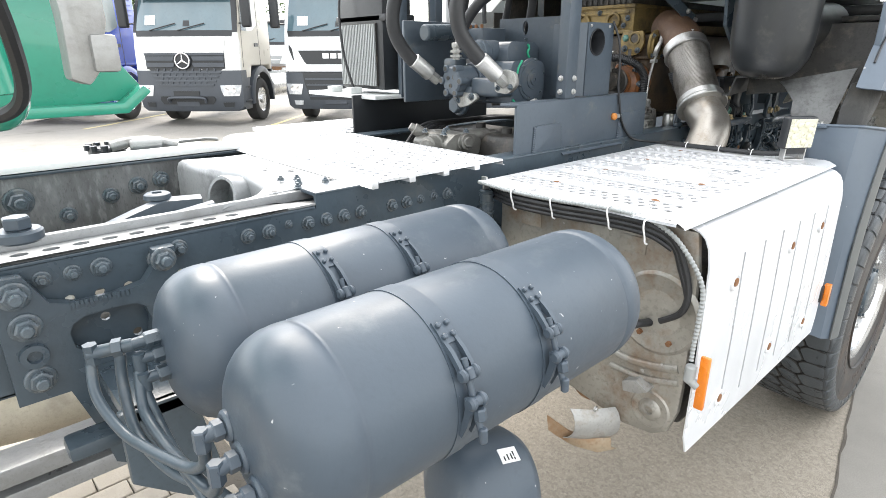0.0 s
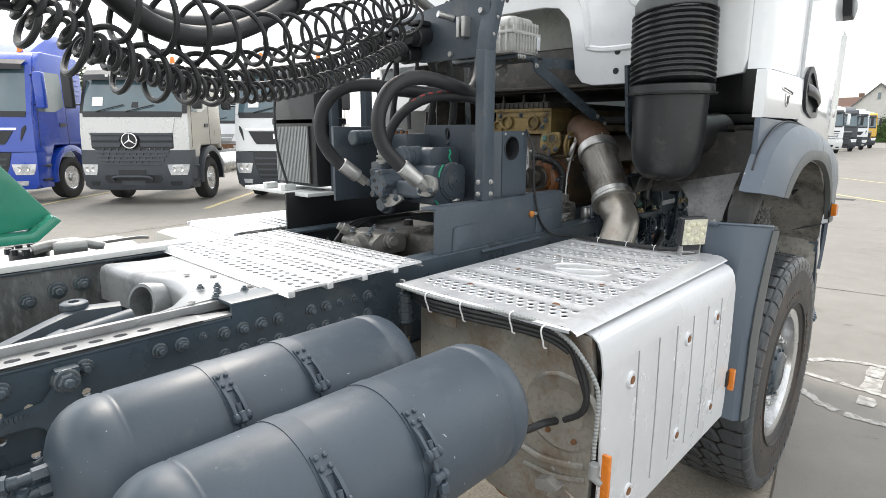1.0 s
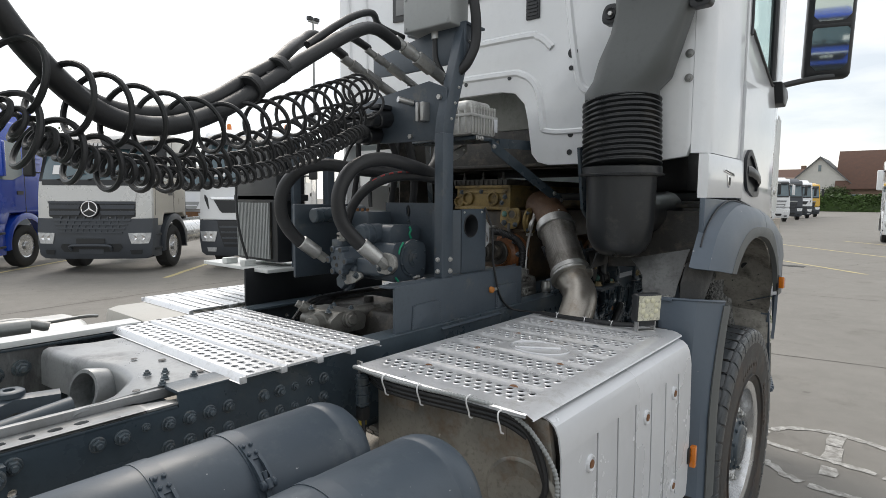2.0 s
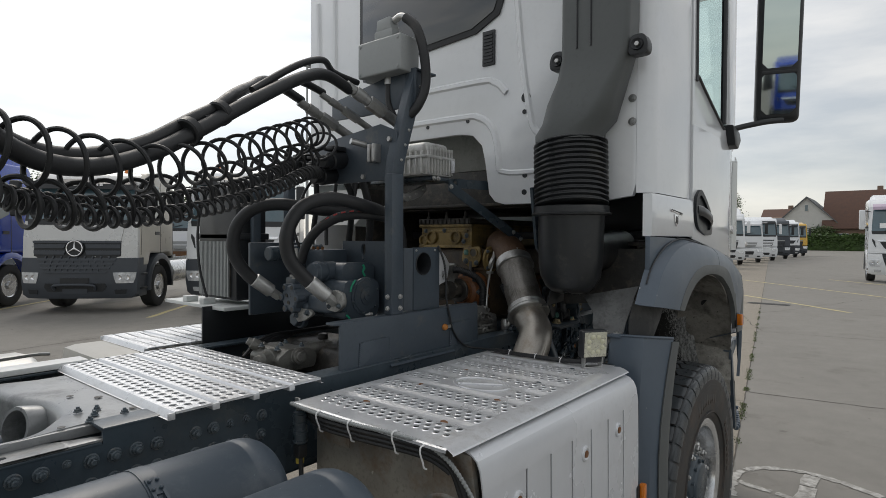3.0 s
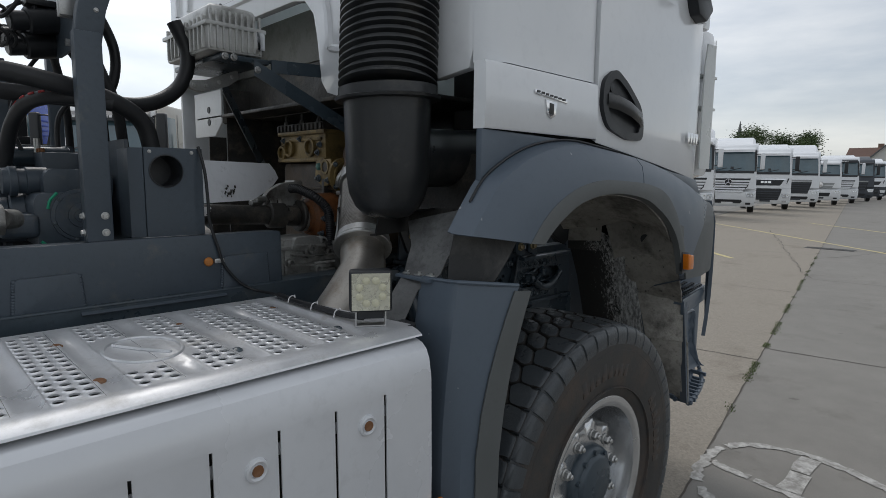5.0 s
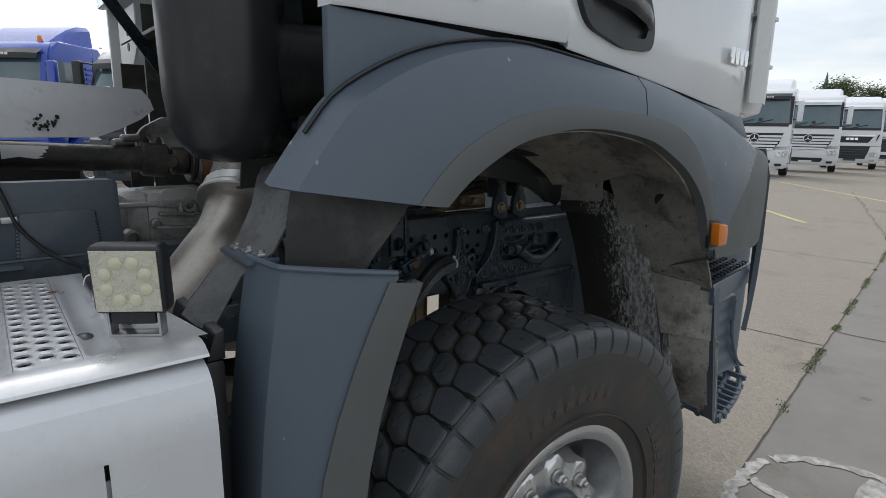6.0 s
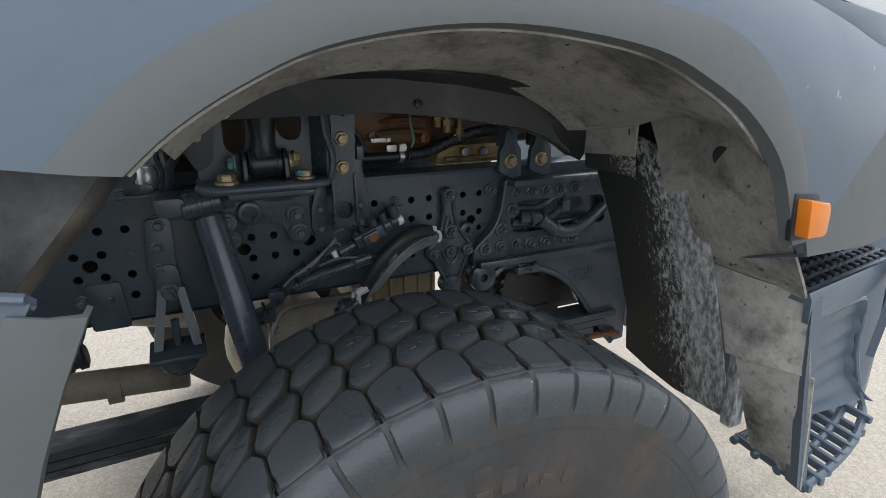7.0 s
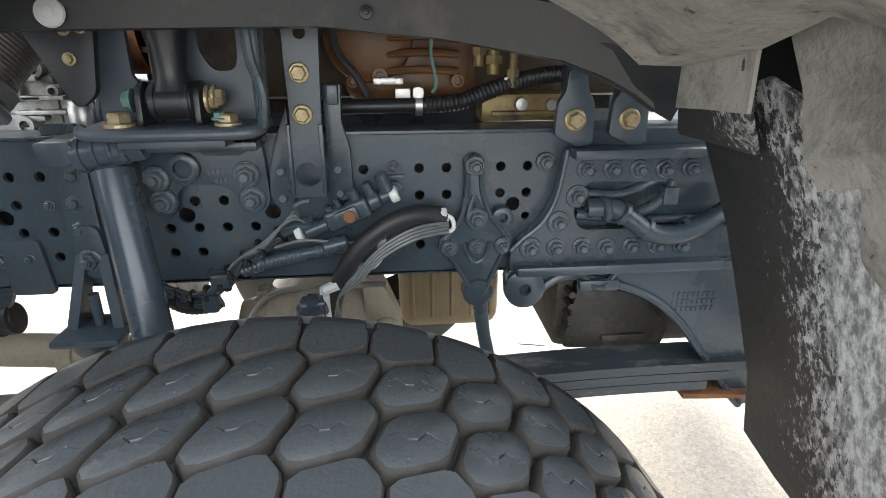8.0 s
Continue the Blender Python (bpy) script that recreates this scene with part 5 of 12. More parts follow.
upper, lip = arch_shell()
ub, lb = spline([(p[0], 0, p[1]) for p in upper], 4), spline([(p[0], 0, p[1]) for p in lip], 4)
rows = []
for a, b in zip(ub, lb):
    mid = a.lerp(b, 0.42)
    low = a.lerp(b, 0.80)
    rows.append([(a.x, -1.085, a.z + 0.004), (a.x, -1.105, a.z), (a.x + (mid.x - a.x) * 0.25, -1.150, a.z + (mid.z - a.z) * 0.3), (mid.x, -1.176, mid.z), (low.x, -1.186, low.z), (b.x, -1.189, b.z)])
ar = B()
sheet(ar, rows[:24], 0.006)
arch = part("wheel_arch", ar, FENDER, truck, "blue-grey plastic wheel arch above the front tyre", angle=30)
ar = B()
sheet(ar, [[(p[0] + 0.004, p[1], p[2]) for p in r] if i == 0 else r for i, r in enumerate(rows[23:])], 0.006)
part("wheel_arch", ar, FENDER, truck, "blue-grey plastic front section of the wheel arch", angle=30)
inner_lip = [(-0.632, 1.430), (-0.590, 1.466), (-0.53, 1.503), (-0.45, 1.538), (-0.33, 1.560), (-0.200, 1.562), (-0.04, 1.541), (0.065, 1.503), (0.160, 1.452), (0.245, 1.370), (0.300, 1.245)]
ib = spline([(p[0], 0, p[1]) for p in inner_lip], 4)
for sl_ in (slice(0, 24), slice(23, None)):
    tr = B()
    sheet(tr, [[(b.x, -1.190, b.z), (b.x * 0.5 + c.x * 0.5, -1.196, b.z * 0.5 + c.z * 0.5), (c.x, -1.193, c.z), (c.x, -1.170, c.z - 0.004)] for b, c in zip(lb[sl_], ib[sl_])], 0.005)
    part("arch_trim", tr, TRIM, truck, "matt grey arch edge trim", angle=40)
# thin black tube that draws the shade in the crease above the arch
am = B()
tube(am, [(p.x, -1.1085, p.z + 0.003) for p in ub[4:24]], 0.0035, 6, 1)
part("arch_seam", am, BLACK, arch, "black line drawn as the shaded crease along the upper arch edge")
# cowl between cab panel and arch
cw = B()
prism(cw, [(-0.80, 1.60), (-0.80, 1.735), (-0.262, 1.722), (0.60, 1.61), (0.66, 1.545), (0.40, 1.60), (-0.05, 1.685), (-0.25, 1.70), (-0.55, 1.70), (-0.68, 1.655)], "y", -1.105, -1.085, 0.004)
part("arch_cowl", cw, FENDER, truck, "blue-grey plastic panel below the cab")
# front corner panel beside the steps
fc = B()
sheet(fc, [[(0.358, -1.186, 1.215), (0.55, -1.172, 1.205), (0.75, -1.132, 1.20), (0.862, -1.098, 1.20)],
           [(0.318, -1.190, 1.30), (0.52, -1.176, 1.30), (0.75, -1.136, 1.30), (0.864, -1.100, 1.30)],
           [(0.262, -1.190, 1.43), (0.50, -1.176, 1.42), (0.75, -1.136, 1.41), (0.862, -1.100, 1.40)],
           [(0.175, -1.176, 1.535), (0.46, -1.168, 1.505), (0.74, -1.128, 1.49), (0.858, -1.094, 1.48)],
           [(0.150, -1.150, 1.562), (0.45, -1.145, 1.535), (0.73, -1.108, 1.515), (0.852, -1.078, 1.505)]], 0.006)
corner = part("corner_panel", fc, TRIM, truck, "grey plastic bumper corner ahead of the wheel")
fc = B()
sheet(fc, [[(0.50, -0.90, 1.095), (0.65, -0.90, 1.095), (0.86, -0.88, 1.093)], [(0.44, -1.00, 1.15), (0.62, -0.99, 1.15), (0.865, -0.96, 1.145)], [(0.37, -1.176, 1.216), (0.58, -1.162, 1.208), (0.862, -1.094, 1.205)]], 0.005)
part("lower_panel", fc, FENDER, corner, "recessed grey panel above the step")
fc = B()
sheet(fc, [[(x, y + 0.012, z), (x + 0.006, y - 0.004, z), (x + 0.014, y + 0.002, z), (x + 0.016, y + 0.03 * min(1.0, max(0.1, (z - 0.84) * 4)), z)] for x, y, z in ((0.846, -1.082, 1.515), (0.862, -1.100, 1.42), (0.868, -1.102, 1.20), (0.862, -1.102, 1.06), (0.850, -1.100, 0.95), (0.836, -1.098, 0.87))], 0.004)
part("bumper_edge", fc, FENDER, truck, "dark bumper edge strip")
fb = B()
box(fb, 1.06, 1.36, -0.90, 0.90, 0.45, 1.53, 0.08)
part("bumper", fb, FENDER, truck, "grey plastic front bumper")
# amber side lamp with its dark base
sd = B()
prism(sd, [(0.285, 1.326), (0.334, 1.318), (0.340, 1.302), (0.340, 1.268), (0.334, 1.262), (0.292, 1.263)], "y", -1.220, -1.196, 0.008)
lamp = part("side_lamp", sd, AMBER, truck, "amber side marker lamp on the arch edge", angle=30)
sd = B()
prism(sd, [(0.278, 1.334), (0.340, 1.326), (0.348, 1.302), (0.348, 1.260), (0.338, 1.253), (0.286, 1.254)], "y", -1.197, -1.186, 0.003)
part("lamp_base", sd, BLACK, lamp)

# rear flap of the arch with its trim, and the rubber sheet above it
def flap_right(z):
    k = max(0.0, z - 0.90) / 0.42
    return -0.880 + 0.135 * k ** 1.7


def trim_right(z):
    k = max(0.0, z - 0.85) / 0.455
    return -0.802 + 0.110 * k ** 1.9


def flap_corner(z):
    return -0.950 + 0.053 * max(0.0, (z - 0.90) / 0.445) ** 1.6


fp = B()
sheet(fp, [[(flap_corner(z) - 0.001, -0.985, z - 0.004), (flap_corner(z) - 0.001, -1.050, z - 0.002), (flap_corner(z), -1.106, z), (flap_corner(z) + 0.004, -1.118, z), (flap_corner(z) + 0.014, -1.126, z),
            (flap_corner(z) * 0.5 + flap_right(z) * 0.5, -1.154, z - 0.012), (flap_right(z) + 0.012, -1.176, z - 0.022)] for z in (1.345, 1.338, 1.27, 1.19, 1.09, 0.98, 0.85, 0.60)], 0.005)
flap = part("mud_flap", fp, FENDER, truck, "blue-grey plastic panel behind the front wheel", angle=25)
fp = B()
sheet(fp, [[(flap_corner(1.345) + 0.012, -1.126, 1.3465), (-0.80, -1.158, 1.336), (-0.724, -1.174, 1.326), (-0.716, -1.172, 1.318)], [(flap_corner(1.345) + 0.012, -1.112, 1.349), (-0.80, -1.140, 1.339), (-0.726, -1.158, 1.328), (-0.718, -1.156, 1.320)]], 0.004)
part("top_flange", fp, FENDER, flap)
fp = B()
tube(fp, [(flap_corner(1.345), -0.99, 1.3435), (flap_corner(1.345) + 0.001, -1.05, 1.3455), (flap_corner(1.345) + 0.003, -1.106, 1.3475), (flap_corner(1.345) + 0.016, -1.127, 1.3475), (-0.80, -1.158, 1.3375), (-0.722, -1.174, 1.3270)], 0.0055, 8, 4)
part("rolled_rim", fp, FENDER, flap)
fp = B()
sheet(fp, [[(flap_right(z) - 0.002, -1.1785, z - 0.020), (flap_right(z) * 0.5 + trim_right(z) * 0.5, -1.188, z - 0.024), (trim_right(z), -1.186, z - 0.028), (trim_right(z) + 0.002, -1.160, z - 0.028)] for z in (1.335, 1.27, 1.20, 1.12, 1.03, 0.92, 0.80, 0.60)], 0.005)
part("flap_trim", fp, TRIM, truck, "matt grey edge trim of the panel")
rs = B()
sheet(rs, [[(-0.858, -1.045, 1.315), (-0.852, -1.045, 1.40), (-0.845, -1.06, 1.48)], [(-0.80, -1.085, 1.31), (-0.78, -1.10, 1.40), (-0.76, -1.10, 1.50)], [(-0.748, -1.10, 1.31), (-0.68, -1.108, 1.39), (-0.62, -1.11, 1.47)]], 0.004)
part("rubber_sheet", rs, RUBBER_SHEET, truck, "scuffed dark rubber sheet under the arch")
# oily inner wing behind the intake
iw = B()
sheet(iw, [[(-0.66, -0.66, 1.42), (-0.65, -0.66, 1.55), (-0.62, -0.66, 1.68)], [(-0.66, -1.05, 1.46), (-0.64, -1.05, 1.56), (-0.62, -1.05, 1.68)]], 0.006)
part("inner_wing", iw, OIL, truck, "oily dark inner wing behind the intake")
iw = B()
sheet(iw, [[(-0.994, -0.935, 1.246), (-0.980, -0.965, 1.232), (-0.962, -0.983, 1.222)], [(-0.966, -0.928, 1.280), (-0.952, -0.962, 1.272), (-0.934, -0.983, 1.266)], [(-0.932, -0.922, 1.315), (-0.920, -0.962, 1.312), (-0.908, -0.984, 1.310)],
           [(-0.897, -0.917, 1.350), (-0.885, -0.965, 1.352), (-0.870, -1.03, 1.354)], [(-0.872, -0.900, 1.380), (-0.858, -0.96, 1.385), (-0.848, -1.03, 1.390)],
           [(-0.850, -0.893, 1.418), (-0.835, -0.96, 1.425), (-0.820, -1.035, 1.432)], [(-0.822, -0.850, 1.462), (-0.805, -0.94, 1.475), (-0.785, -1.04, 1.490)], [(-0.800, -0.822, 1.480), (-0.780, -0.93, 1.505), (-0.755, -1.045, 1.530)]], 0.004)
part("splash_panel", iw, material("stained_splash_panel", (0.115, 0.118, 0.118), 0.5, var=0.25, scale=8, bump=0.2, bscale=60, dirt=(0.03, 0.03, 0.03), dirt_amount=0.45, dirt_scale=9), truck, "mud-stained curved splash panel behind the wheel arch", angle=60)
iw = B()
box(iw, -1.00, -0.955, -1.03, -0.72, 0.62, 1.19, 0.012)
prism(iw, [(-0.985, 1.19), (-0.955, 1.19), (-0.955, 1.24), (-0.97, 1.235)], "y", -1.03, -0.80, 0.003)
tube(iw, [(-1.005, -1.0, 1.02), (-1.02, -1.01, 0.90), (-1.01, -1.0, 0.70)], 0.012, 8, 5)
part("side_bracket", iw, BLACK, truck, "black bracket between the step box and the wing")
fs_ = B()
box(fs_, -0.912, -0.858, -1.03, -0.895, 1.336, 1.3445, 0.002)
part("flap_shelf", fs_, FENDER, flap, "small ledge behind the panel")
# clips on the ledge behind the flap
for x, y in ((-0.885, -0.925), (-0.880, -0.965), (-0.875, -1.005)):
    c = B()
    box(c, x - 0.016, x + 0.010, y - 0.012, y + 0.012, 1.345, 1.351, 0.002)
    rod(c, (x - 0.004, y, 1.349), (x - 0.004, y, 1.356), 0.005, 8)
    part("clip", c, STEEL, truck, "small steel clip")

# liner over the tyre, ending in a downturned flange
ln = B()
roof = []
for c in ib:
    if c.x > 0.20:
        break
    f = min(1.0, max(0.0, (c.x + 0.25) / 0.45))
    yi = -0.78 + 0.09 * f
    roof.append([(c.x, -1.168, c.z - 0.001), (c.x, -1.10, c.z + 0.028), (c.x + 0.005, -0.98, c.z + 0.030), (c.x + 0.02, -0.87, c.z - 0.006), (c.x + 0.04, yi, c.z - 0.040)])
roof.append([(0.262, -1.160, 1.372), (0.268, -1.07, 1.425), (0.272, -0.95, 1.445), (0.281, -0.843, 1.415), (0.287, -0.690, 1.392)])
sheet(ln, roof, 0.006)
part("arch_liner", ln, LINER, truck, "mud-coated inner wheel arch liner")
ln = B()
sheet(ln, [[(0.283, -0.846, 1.414), (0.286, -0.77, 1.405), (0.289, -0.682, 1.394)], [(0.287, -0.842, 1.345), (0.289, -0.76, 1.340), (0.290, -0.679, 1.333)]], 0.005)
part("liner_flange", ln, LINER, truck, "mud-coated end flange of the arch liner")
ln = B()
sheet(ln, [[(0.297, -0.830, 1.346), (0.297, -0.75, 1.340), (0.296, -0.674, 1.335)], [(0.318, -0.815, 1.316), (0.310, -0.74, 1.312), (0.300, -0.672, 1.304)], [(0.339, -0.795, 1.292), (0.325, -0.73, 1.295), (0.303, -0.672, 1.299)]], 0.005)
part("liner_step", ln, LINER_SPLASH, truck, "black step under the liner flange, splashed with mud")
# front wall of the arch: overlapping liner panels, each further forward than the one above
ln = B()
sheet(ln, [[(0.200, -1.165, 1.462), (0.255, -1.06, 1.500), (0.29, -0.94, 1.505), (0.300, -0.830, 1.487)],
           [(0.258, -1.167, 1.385), (0.310, -1.06, 1.40), (0.335, -0.94, 1.39), (0.340, -0.850, 1.372)],
           [(0.285, -1.167, 1.345), (0.315, -1.06, 1.345), (0.330, -0.96, 1.33), (0.335, -0.880, 1.302)],
           [(0.300, -1.167, 1.312), (0.325, -1.06, 1.312), (0.350, -0.96, 1.295), (0.372, -0.862, 1.268)]], 0.006)
panel_1 = part("front_liner", ln, LINER, truck, "mud-coated upper panel of the front wheel liner")
ln = B()
turned(ln, (0.312, -1.03, 1.365), (1, 0, 0.2), [(0, 0.022), (0.003, 0.020), (0.003, 0.001)], 20)
part("rubber_plug", ln, BLACK, panel_1)
ln = B()
sheet(ln, [[(0.315, -1.168, 1.322), (0.338, -1.06, 1.318), (0.362, -0.96, 1.30), (0.385, -0.895, 1.28)],
           [(0.372, -1.150, 1.23), (0.395, -1.06, 1.21), (0.405, -0.96, 1.20), (0.412, -0.90, 1.195)],
           [(0.455, -1.135, 1.135), (0.478, -1.06, 1.12), (0.452, -0.96, 1.135), (0.440, -0.905, 1.145)],
           [(0.500, -1.120, 1.092), (0.532, -1.048, 1.068), (0.475, -0.965, 1.105), (0.447, -0.91, 1.135)]], 0.006)
part("front_liner", ln, LINER, truck, "mud-coated tongue of the front wheel liner")
ln = B()
sheet(ln, [[(0.345, -0.655, 1.305), (0.325, -0.735, 1.36), (0.321, -0.817, 1.383), (0.365, -0.92, 1.33)],
           [(0.405, -0.662, 1.16), (0.400, -0.735, 1.17), (0.402, -0.82, 1.18), (0.425, -0.94, 1.18)],
           [(0.450, -0.665, 1.02), (0.450, -0.735, 1.02), (0.452, -0.82, 1.03), (0.468, -0.95, 1.03)],
           [(0.488, -0.667, 0.895), (0.486, -0.735, 0.89), (0.488, -0.82, 0.89), (0.505, -0.96, 0.89)],
           [(0.520, -0.648, 0.760), (0.524, -0.735, 0.735), (0.530, -0.82, 0.718), (0.549, -0.972, 0.709)]], 0.006)
part("front_liner", ln, LINER_SPLASH, truck, "black liner panel splashed with dried mud")
ln = B()
sheet(ln, [[(0.452, -0.935, 1.115), (0.485, -1.03, 1.10), (0.515, -1.118, 1.095)], [(0.478, -0.955, 1.01), (0.495, -1.04, 1.0), (0.535, -1.124, 1.0)], [(0.503, -0.968, 0.900), (0.492, -1.036, 0.915), (0.552, -1.130, 0.905)]], 0.006)
part("front_liner", ln, LINER, truck, "cracked muddy lower panel of the front wheel liner")
ln = B()
sheet(ln, [[(0.495, -0.995, 0.918), (0.525, -1.07, 0.915), (0.557, -1.135, 0.905)], [(0.545, -0.99, 0.80), (0.555, -1.06, 0.79), (0.575, -1.137, 0.78)], [(0.622, -0.994, 0.622), (0.605, -1.06, 0.640), (0.594, -1.139, 0.612)]], 0.006)
part("front_liner", ln, LINER, truck, "muddy bottom plate beside the step")
ln = B()
box(ln, 0.520, 0.560, -0.995, -0.965, 0.705, 0.930, 0.004)
part("liner_bracket", ln, LINER_SPLASH, truck, "mud-caked bracket of the liner")

# steps
sp = B()
prism(sp, [(0.50, -1.116), (0.98, -1.045), (1.00, -0.84), (0.50, -0.86)], "z", 1.075, 1.092, 0.003)
sheet(sp, [[(0.500, -1.122, 1.100), (0.74, -1.088, 1.100), (0.985, -1.050, 1.098)], [(0.502, -1.128, 1.085), (0.74, -1.094, 1.085), (0.990, -1.056, 1.083)], [(0.515, -1.122, 1.030), (0.74, -1.088, 1.030), (0.985, -1.050, 1.030)]], 0.012)
upper_step = part("upper_step", sp, FENDER, truck, "grey moulded cab step with raised studs")
stud = bmesh.new()
box(stud, -0.010, 0.010, -0.009, 0.009, 0.0, 0.009, 0.002)
first_stud = part("tread_stud", stud, BLACK, upper_step)
for i in range(13):
    for j in range(6):
        m = pose(0.530 + i * 0.035, -1.085 + i * 0.0052 + j * 0.036, 1.091, 0, 0, 8)
        if i + j == 0:
            first_stud.matrix_basis = m
        else:
            again(first_stud, m, upper_step)
sp = B()
sheet(sp, [[(0.525, -1.090, 1.085), (0.512, -1.124, 1.085), (0.545, -1.124, 1.085), (0.548, -1.095, 1.085)], [(0.550, -1.098, 0.88), (0.538, -1.130, 0.88), (0.570, -1.130, 0.88), (0.573, -1.10, 0.88)], [(0.585, -1.105, 0.62), (0.577, -1.138, 0.62), (0.610, -1.138, 0.62), (0.613, -1.11, 0.62)]], 0.005)
lower_step = part("lower_step", sp, FENDER, truck, "grey open cab step with slotted tread")
sp = B()
for k in range(4):
    rows_ = [(0.600 + 0.004 * k, -1.135 + 0.062 * k), (0.74, -1.118 + 0.060 * k), (0.88, -1.085 + 0.058 * k), (0.99, -1.045 + 0.052 * k), (1.03, -1.02 + 0.05 * k)]
    tube(sp, [(x, y, 0.612 + (0.0 if i < 3 else 0.012 * (i - 2))) for i, (x, y) in enumerate(rows_)], 0.011, 8, 3)
part("tread_frame", sp, FENDER, lower_step)
bar = bmesh.new()
box(bar, -0.007, 0.007, -0.105, 0.105, -0.010, 0.010, 0.003)
first_bar = part("tread_bar", bar, FENDER, lower_step)
for i in range(9):
    x = 0.622 + 0.047 * i
    m = pose(x, -1.045 + 0.30 * max(0, x - 0.66) * 0.8, 0.615 + (0.018 if i > 7 else 0), 0, 0, -6)
    if i == 0:
        first_bar.matrix_basis = m
    else:
        again(first_bar, m, lower_step)
sp = B()
rows_ = []
for i in range(25):
    z = 0.66 + 0.29 * i / 24
    bulge = 0.003 * math.sin(i * 1.35)
    low_ = 0.10 * max(0.0, (0.78 - z) / 0.12) ** 2
    rows_.append([(0.62, -1.02 + bulge, z), (0.80, -1.00 + bulge, z), (0.97 + low_ * 0.6, -0.975 + bulge - low_ * 0.4, z), (0.985 + low_ * 0.6, -0.995 + bulge - low_ * 0.4, z)])
sheet(sp, rows_, 0.005)
tube(sp, [(0.62, -1.03, 0.955), (0.95, -0.985, 0.955), (0.985, -0.99, 0.925), (0.985, -0.995, 0.80), (1.02, -1.01, 0.68), (1.03, -1.02, 0.64)], 0.009, 8, 3)
part("step_back", sp, FENDER, lower_step, "ribbed grey panel behind the lower step")


# -- step box: deck, rear panel, cables --
def tread_cells(x0, x1, y0, y1, cols, pitch, r):
    """Cells of one perforated band: rows of holes, every other row shifted by half."""
    cells = []
    w = (x1 - x0) / cols
    n = int((y1 - y0) / pitch)
    for c in range(cols):
        shift = 0.5 * pitch * (c % 2)
        ys = [y0] + [y0 + shift + pitch * k for k in range(n + 1) if y0 < y0 + shift + pitch * k < y1] + [y1]
        for a, b in zip(ys, ys[1:]):
            cells.append((x0 + c * w, x0 + (c + 1) * w, a, b, r if (b - a) > pitch * 0.9 else 0, 0.0))
    return cells


deck_z = 1.243
PITCH = 0.1285
BANDS = [-1.957 + PITCH * k for k in range(7)]          # middles of the perforated bands
CHANNELS = [-1.892 + PITCH * k for k in range(7)]       # and of the pressed channels between them


def deck_end(y):
    """The front end of the deck runs askew."""
    return -1.062 - 0.148 * (y + 0.519)


dk = B()
cells = []
for k, c in enumerate(BANDS):
    a, b = c - 0.0383, c + 0.0383
    if k == 3:
        cells += tread_cells(a, b, -1.045, -0.945, 3, 0.033, 0.0092) + tread_cells(a, b, -0.69, -0.525, 3, 0.033, 0.0092)
        cells.append((a, b, -0.945, -0.69, 0, 0))
    elif k == 4:
        cells += tread_cells(a + 0.0255, b, -1.045, -0.525, 2, 0.033, 0.0092)
        cells += tread_cells(a, a + 0.0255, -1.045, -0.90, 1, 0.033, 0.0092) + tread_cells(a, a + 0.0255, -0.73, -0.525, 1, 0.033, 0.0092)
        cells.append((a, a + 0.0255, -0.90, -0.73, 0, 0))
    else:
        cells += tread_cells(a, b, -1.045, -0.525, 3, 0.033, 0.0092)
pierced(dk, cells, lambda u, v, w: (u, v, deck_z - w), 0.0012, lip=0.0018)
for k, c in enumerate(CHANNELS):
    a, b = c - (PITCH / 2 - 0.0383), c + (PITCH / 2 - 0.0383)
    ends = [(-1.045, 0.0), (-1.036, 0.0), (-1.026, 0.005), (-0.56, 0.005), (-0.55, 0.0), (-0.525, 0.0)]
    if k == 3:
        ends = [(-1.045, 0.0), (-1.036, 0.0), (-1.026, 0.005), (-0.958, 0.005), (-0.948, 0.0), (-0.69, 0.0), (-0.68, 0.005), (-0.56, 0.005), (-0.55, 0.0), (-0.525, 0.0)]
    rows = []
    for y, dz in ends:
        e = min(b, deck_end(y) - 0.004) if k == 6 else b
        rows.append([(a, y, deck_z), (a + 0.006, y, deck_z), (a + 0.011, y, deck_z - dz), (min(b - 0.011, e - 0.002), y, deck_z - dz), (min(b - 0.006, e - 0.001), y, deck_z), (e, y, deck_z)])
    loft(dk, rows, caps=False, loop=False)
ys_ = (-1.045, -0.90, -0.70, -0.525)
loft(dk, [[(CHANNELS[-1] + PITCH / 2 - 0.0383, y, deck_z), (max(deck_end(y), CHANNELS[-1] + 0.027), y, deck_z)] for y in ys_ if deck_end(y) > CHANNELS[-1] + 0.03], caps=False, loop=False)
loft(dk, [[(-2.050, y, deck_z), (BANDS[0] - 0.0383, y, deck_z)] for y in ys_], caps=False, loop=False)
sheet_rows = [[(x, -1.045, deck_z), (x, -1.066, deck_z + 0.002), (x, -1.084, deck_z - 0.002), (x, -1.100, deck_z - 0.010), (x, -1.1025, deck_z - 0.014), (x, -1.098, deck_z - 0.015)] for x in (-2.05, -1.5, -1.0)]
loft(dk, sheet_rows, caps=False, loop=False)
loft(dk, [[(x, -0.525, deck_z), (x, -0.512, deck_z), (x, -0.506, deck_z - 0.012)] for x in (-2.05, -1.5, -1.063)], caps=False, loop=False)
loft(dk, [[(-2.05, y, deck_z), (-2.055, y, deck_z - 0.003), (-2.0555, y, deck_z - 0.010)] for y in (-1.085, -0.8, -0.506)], caps=False, loop=False)
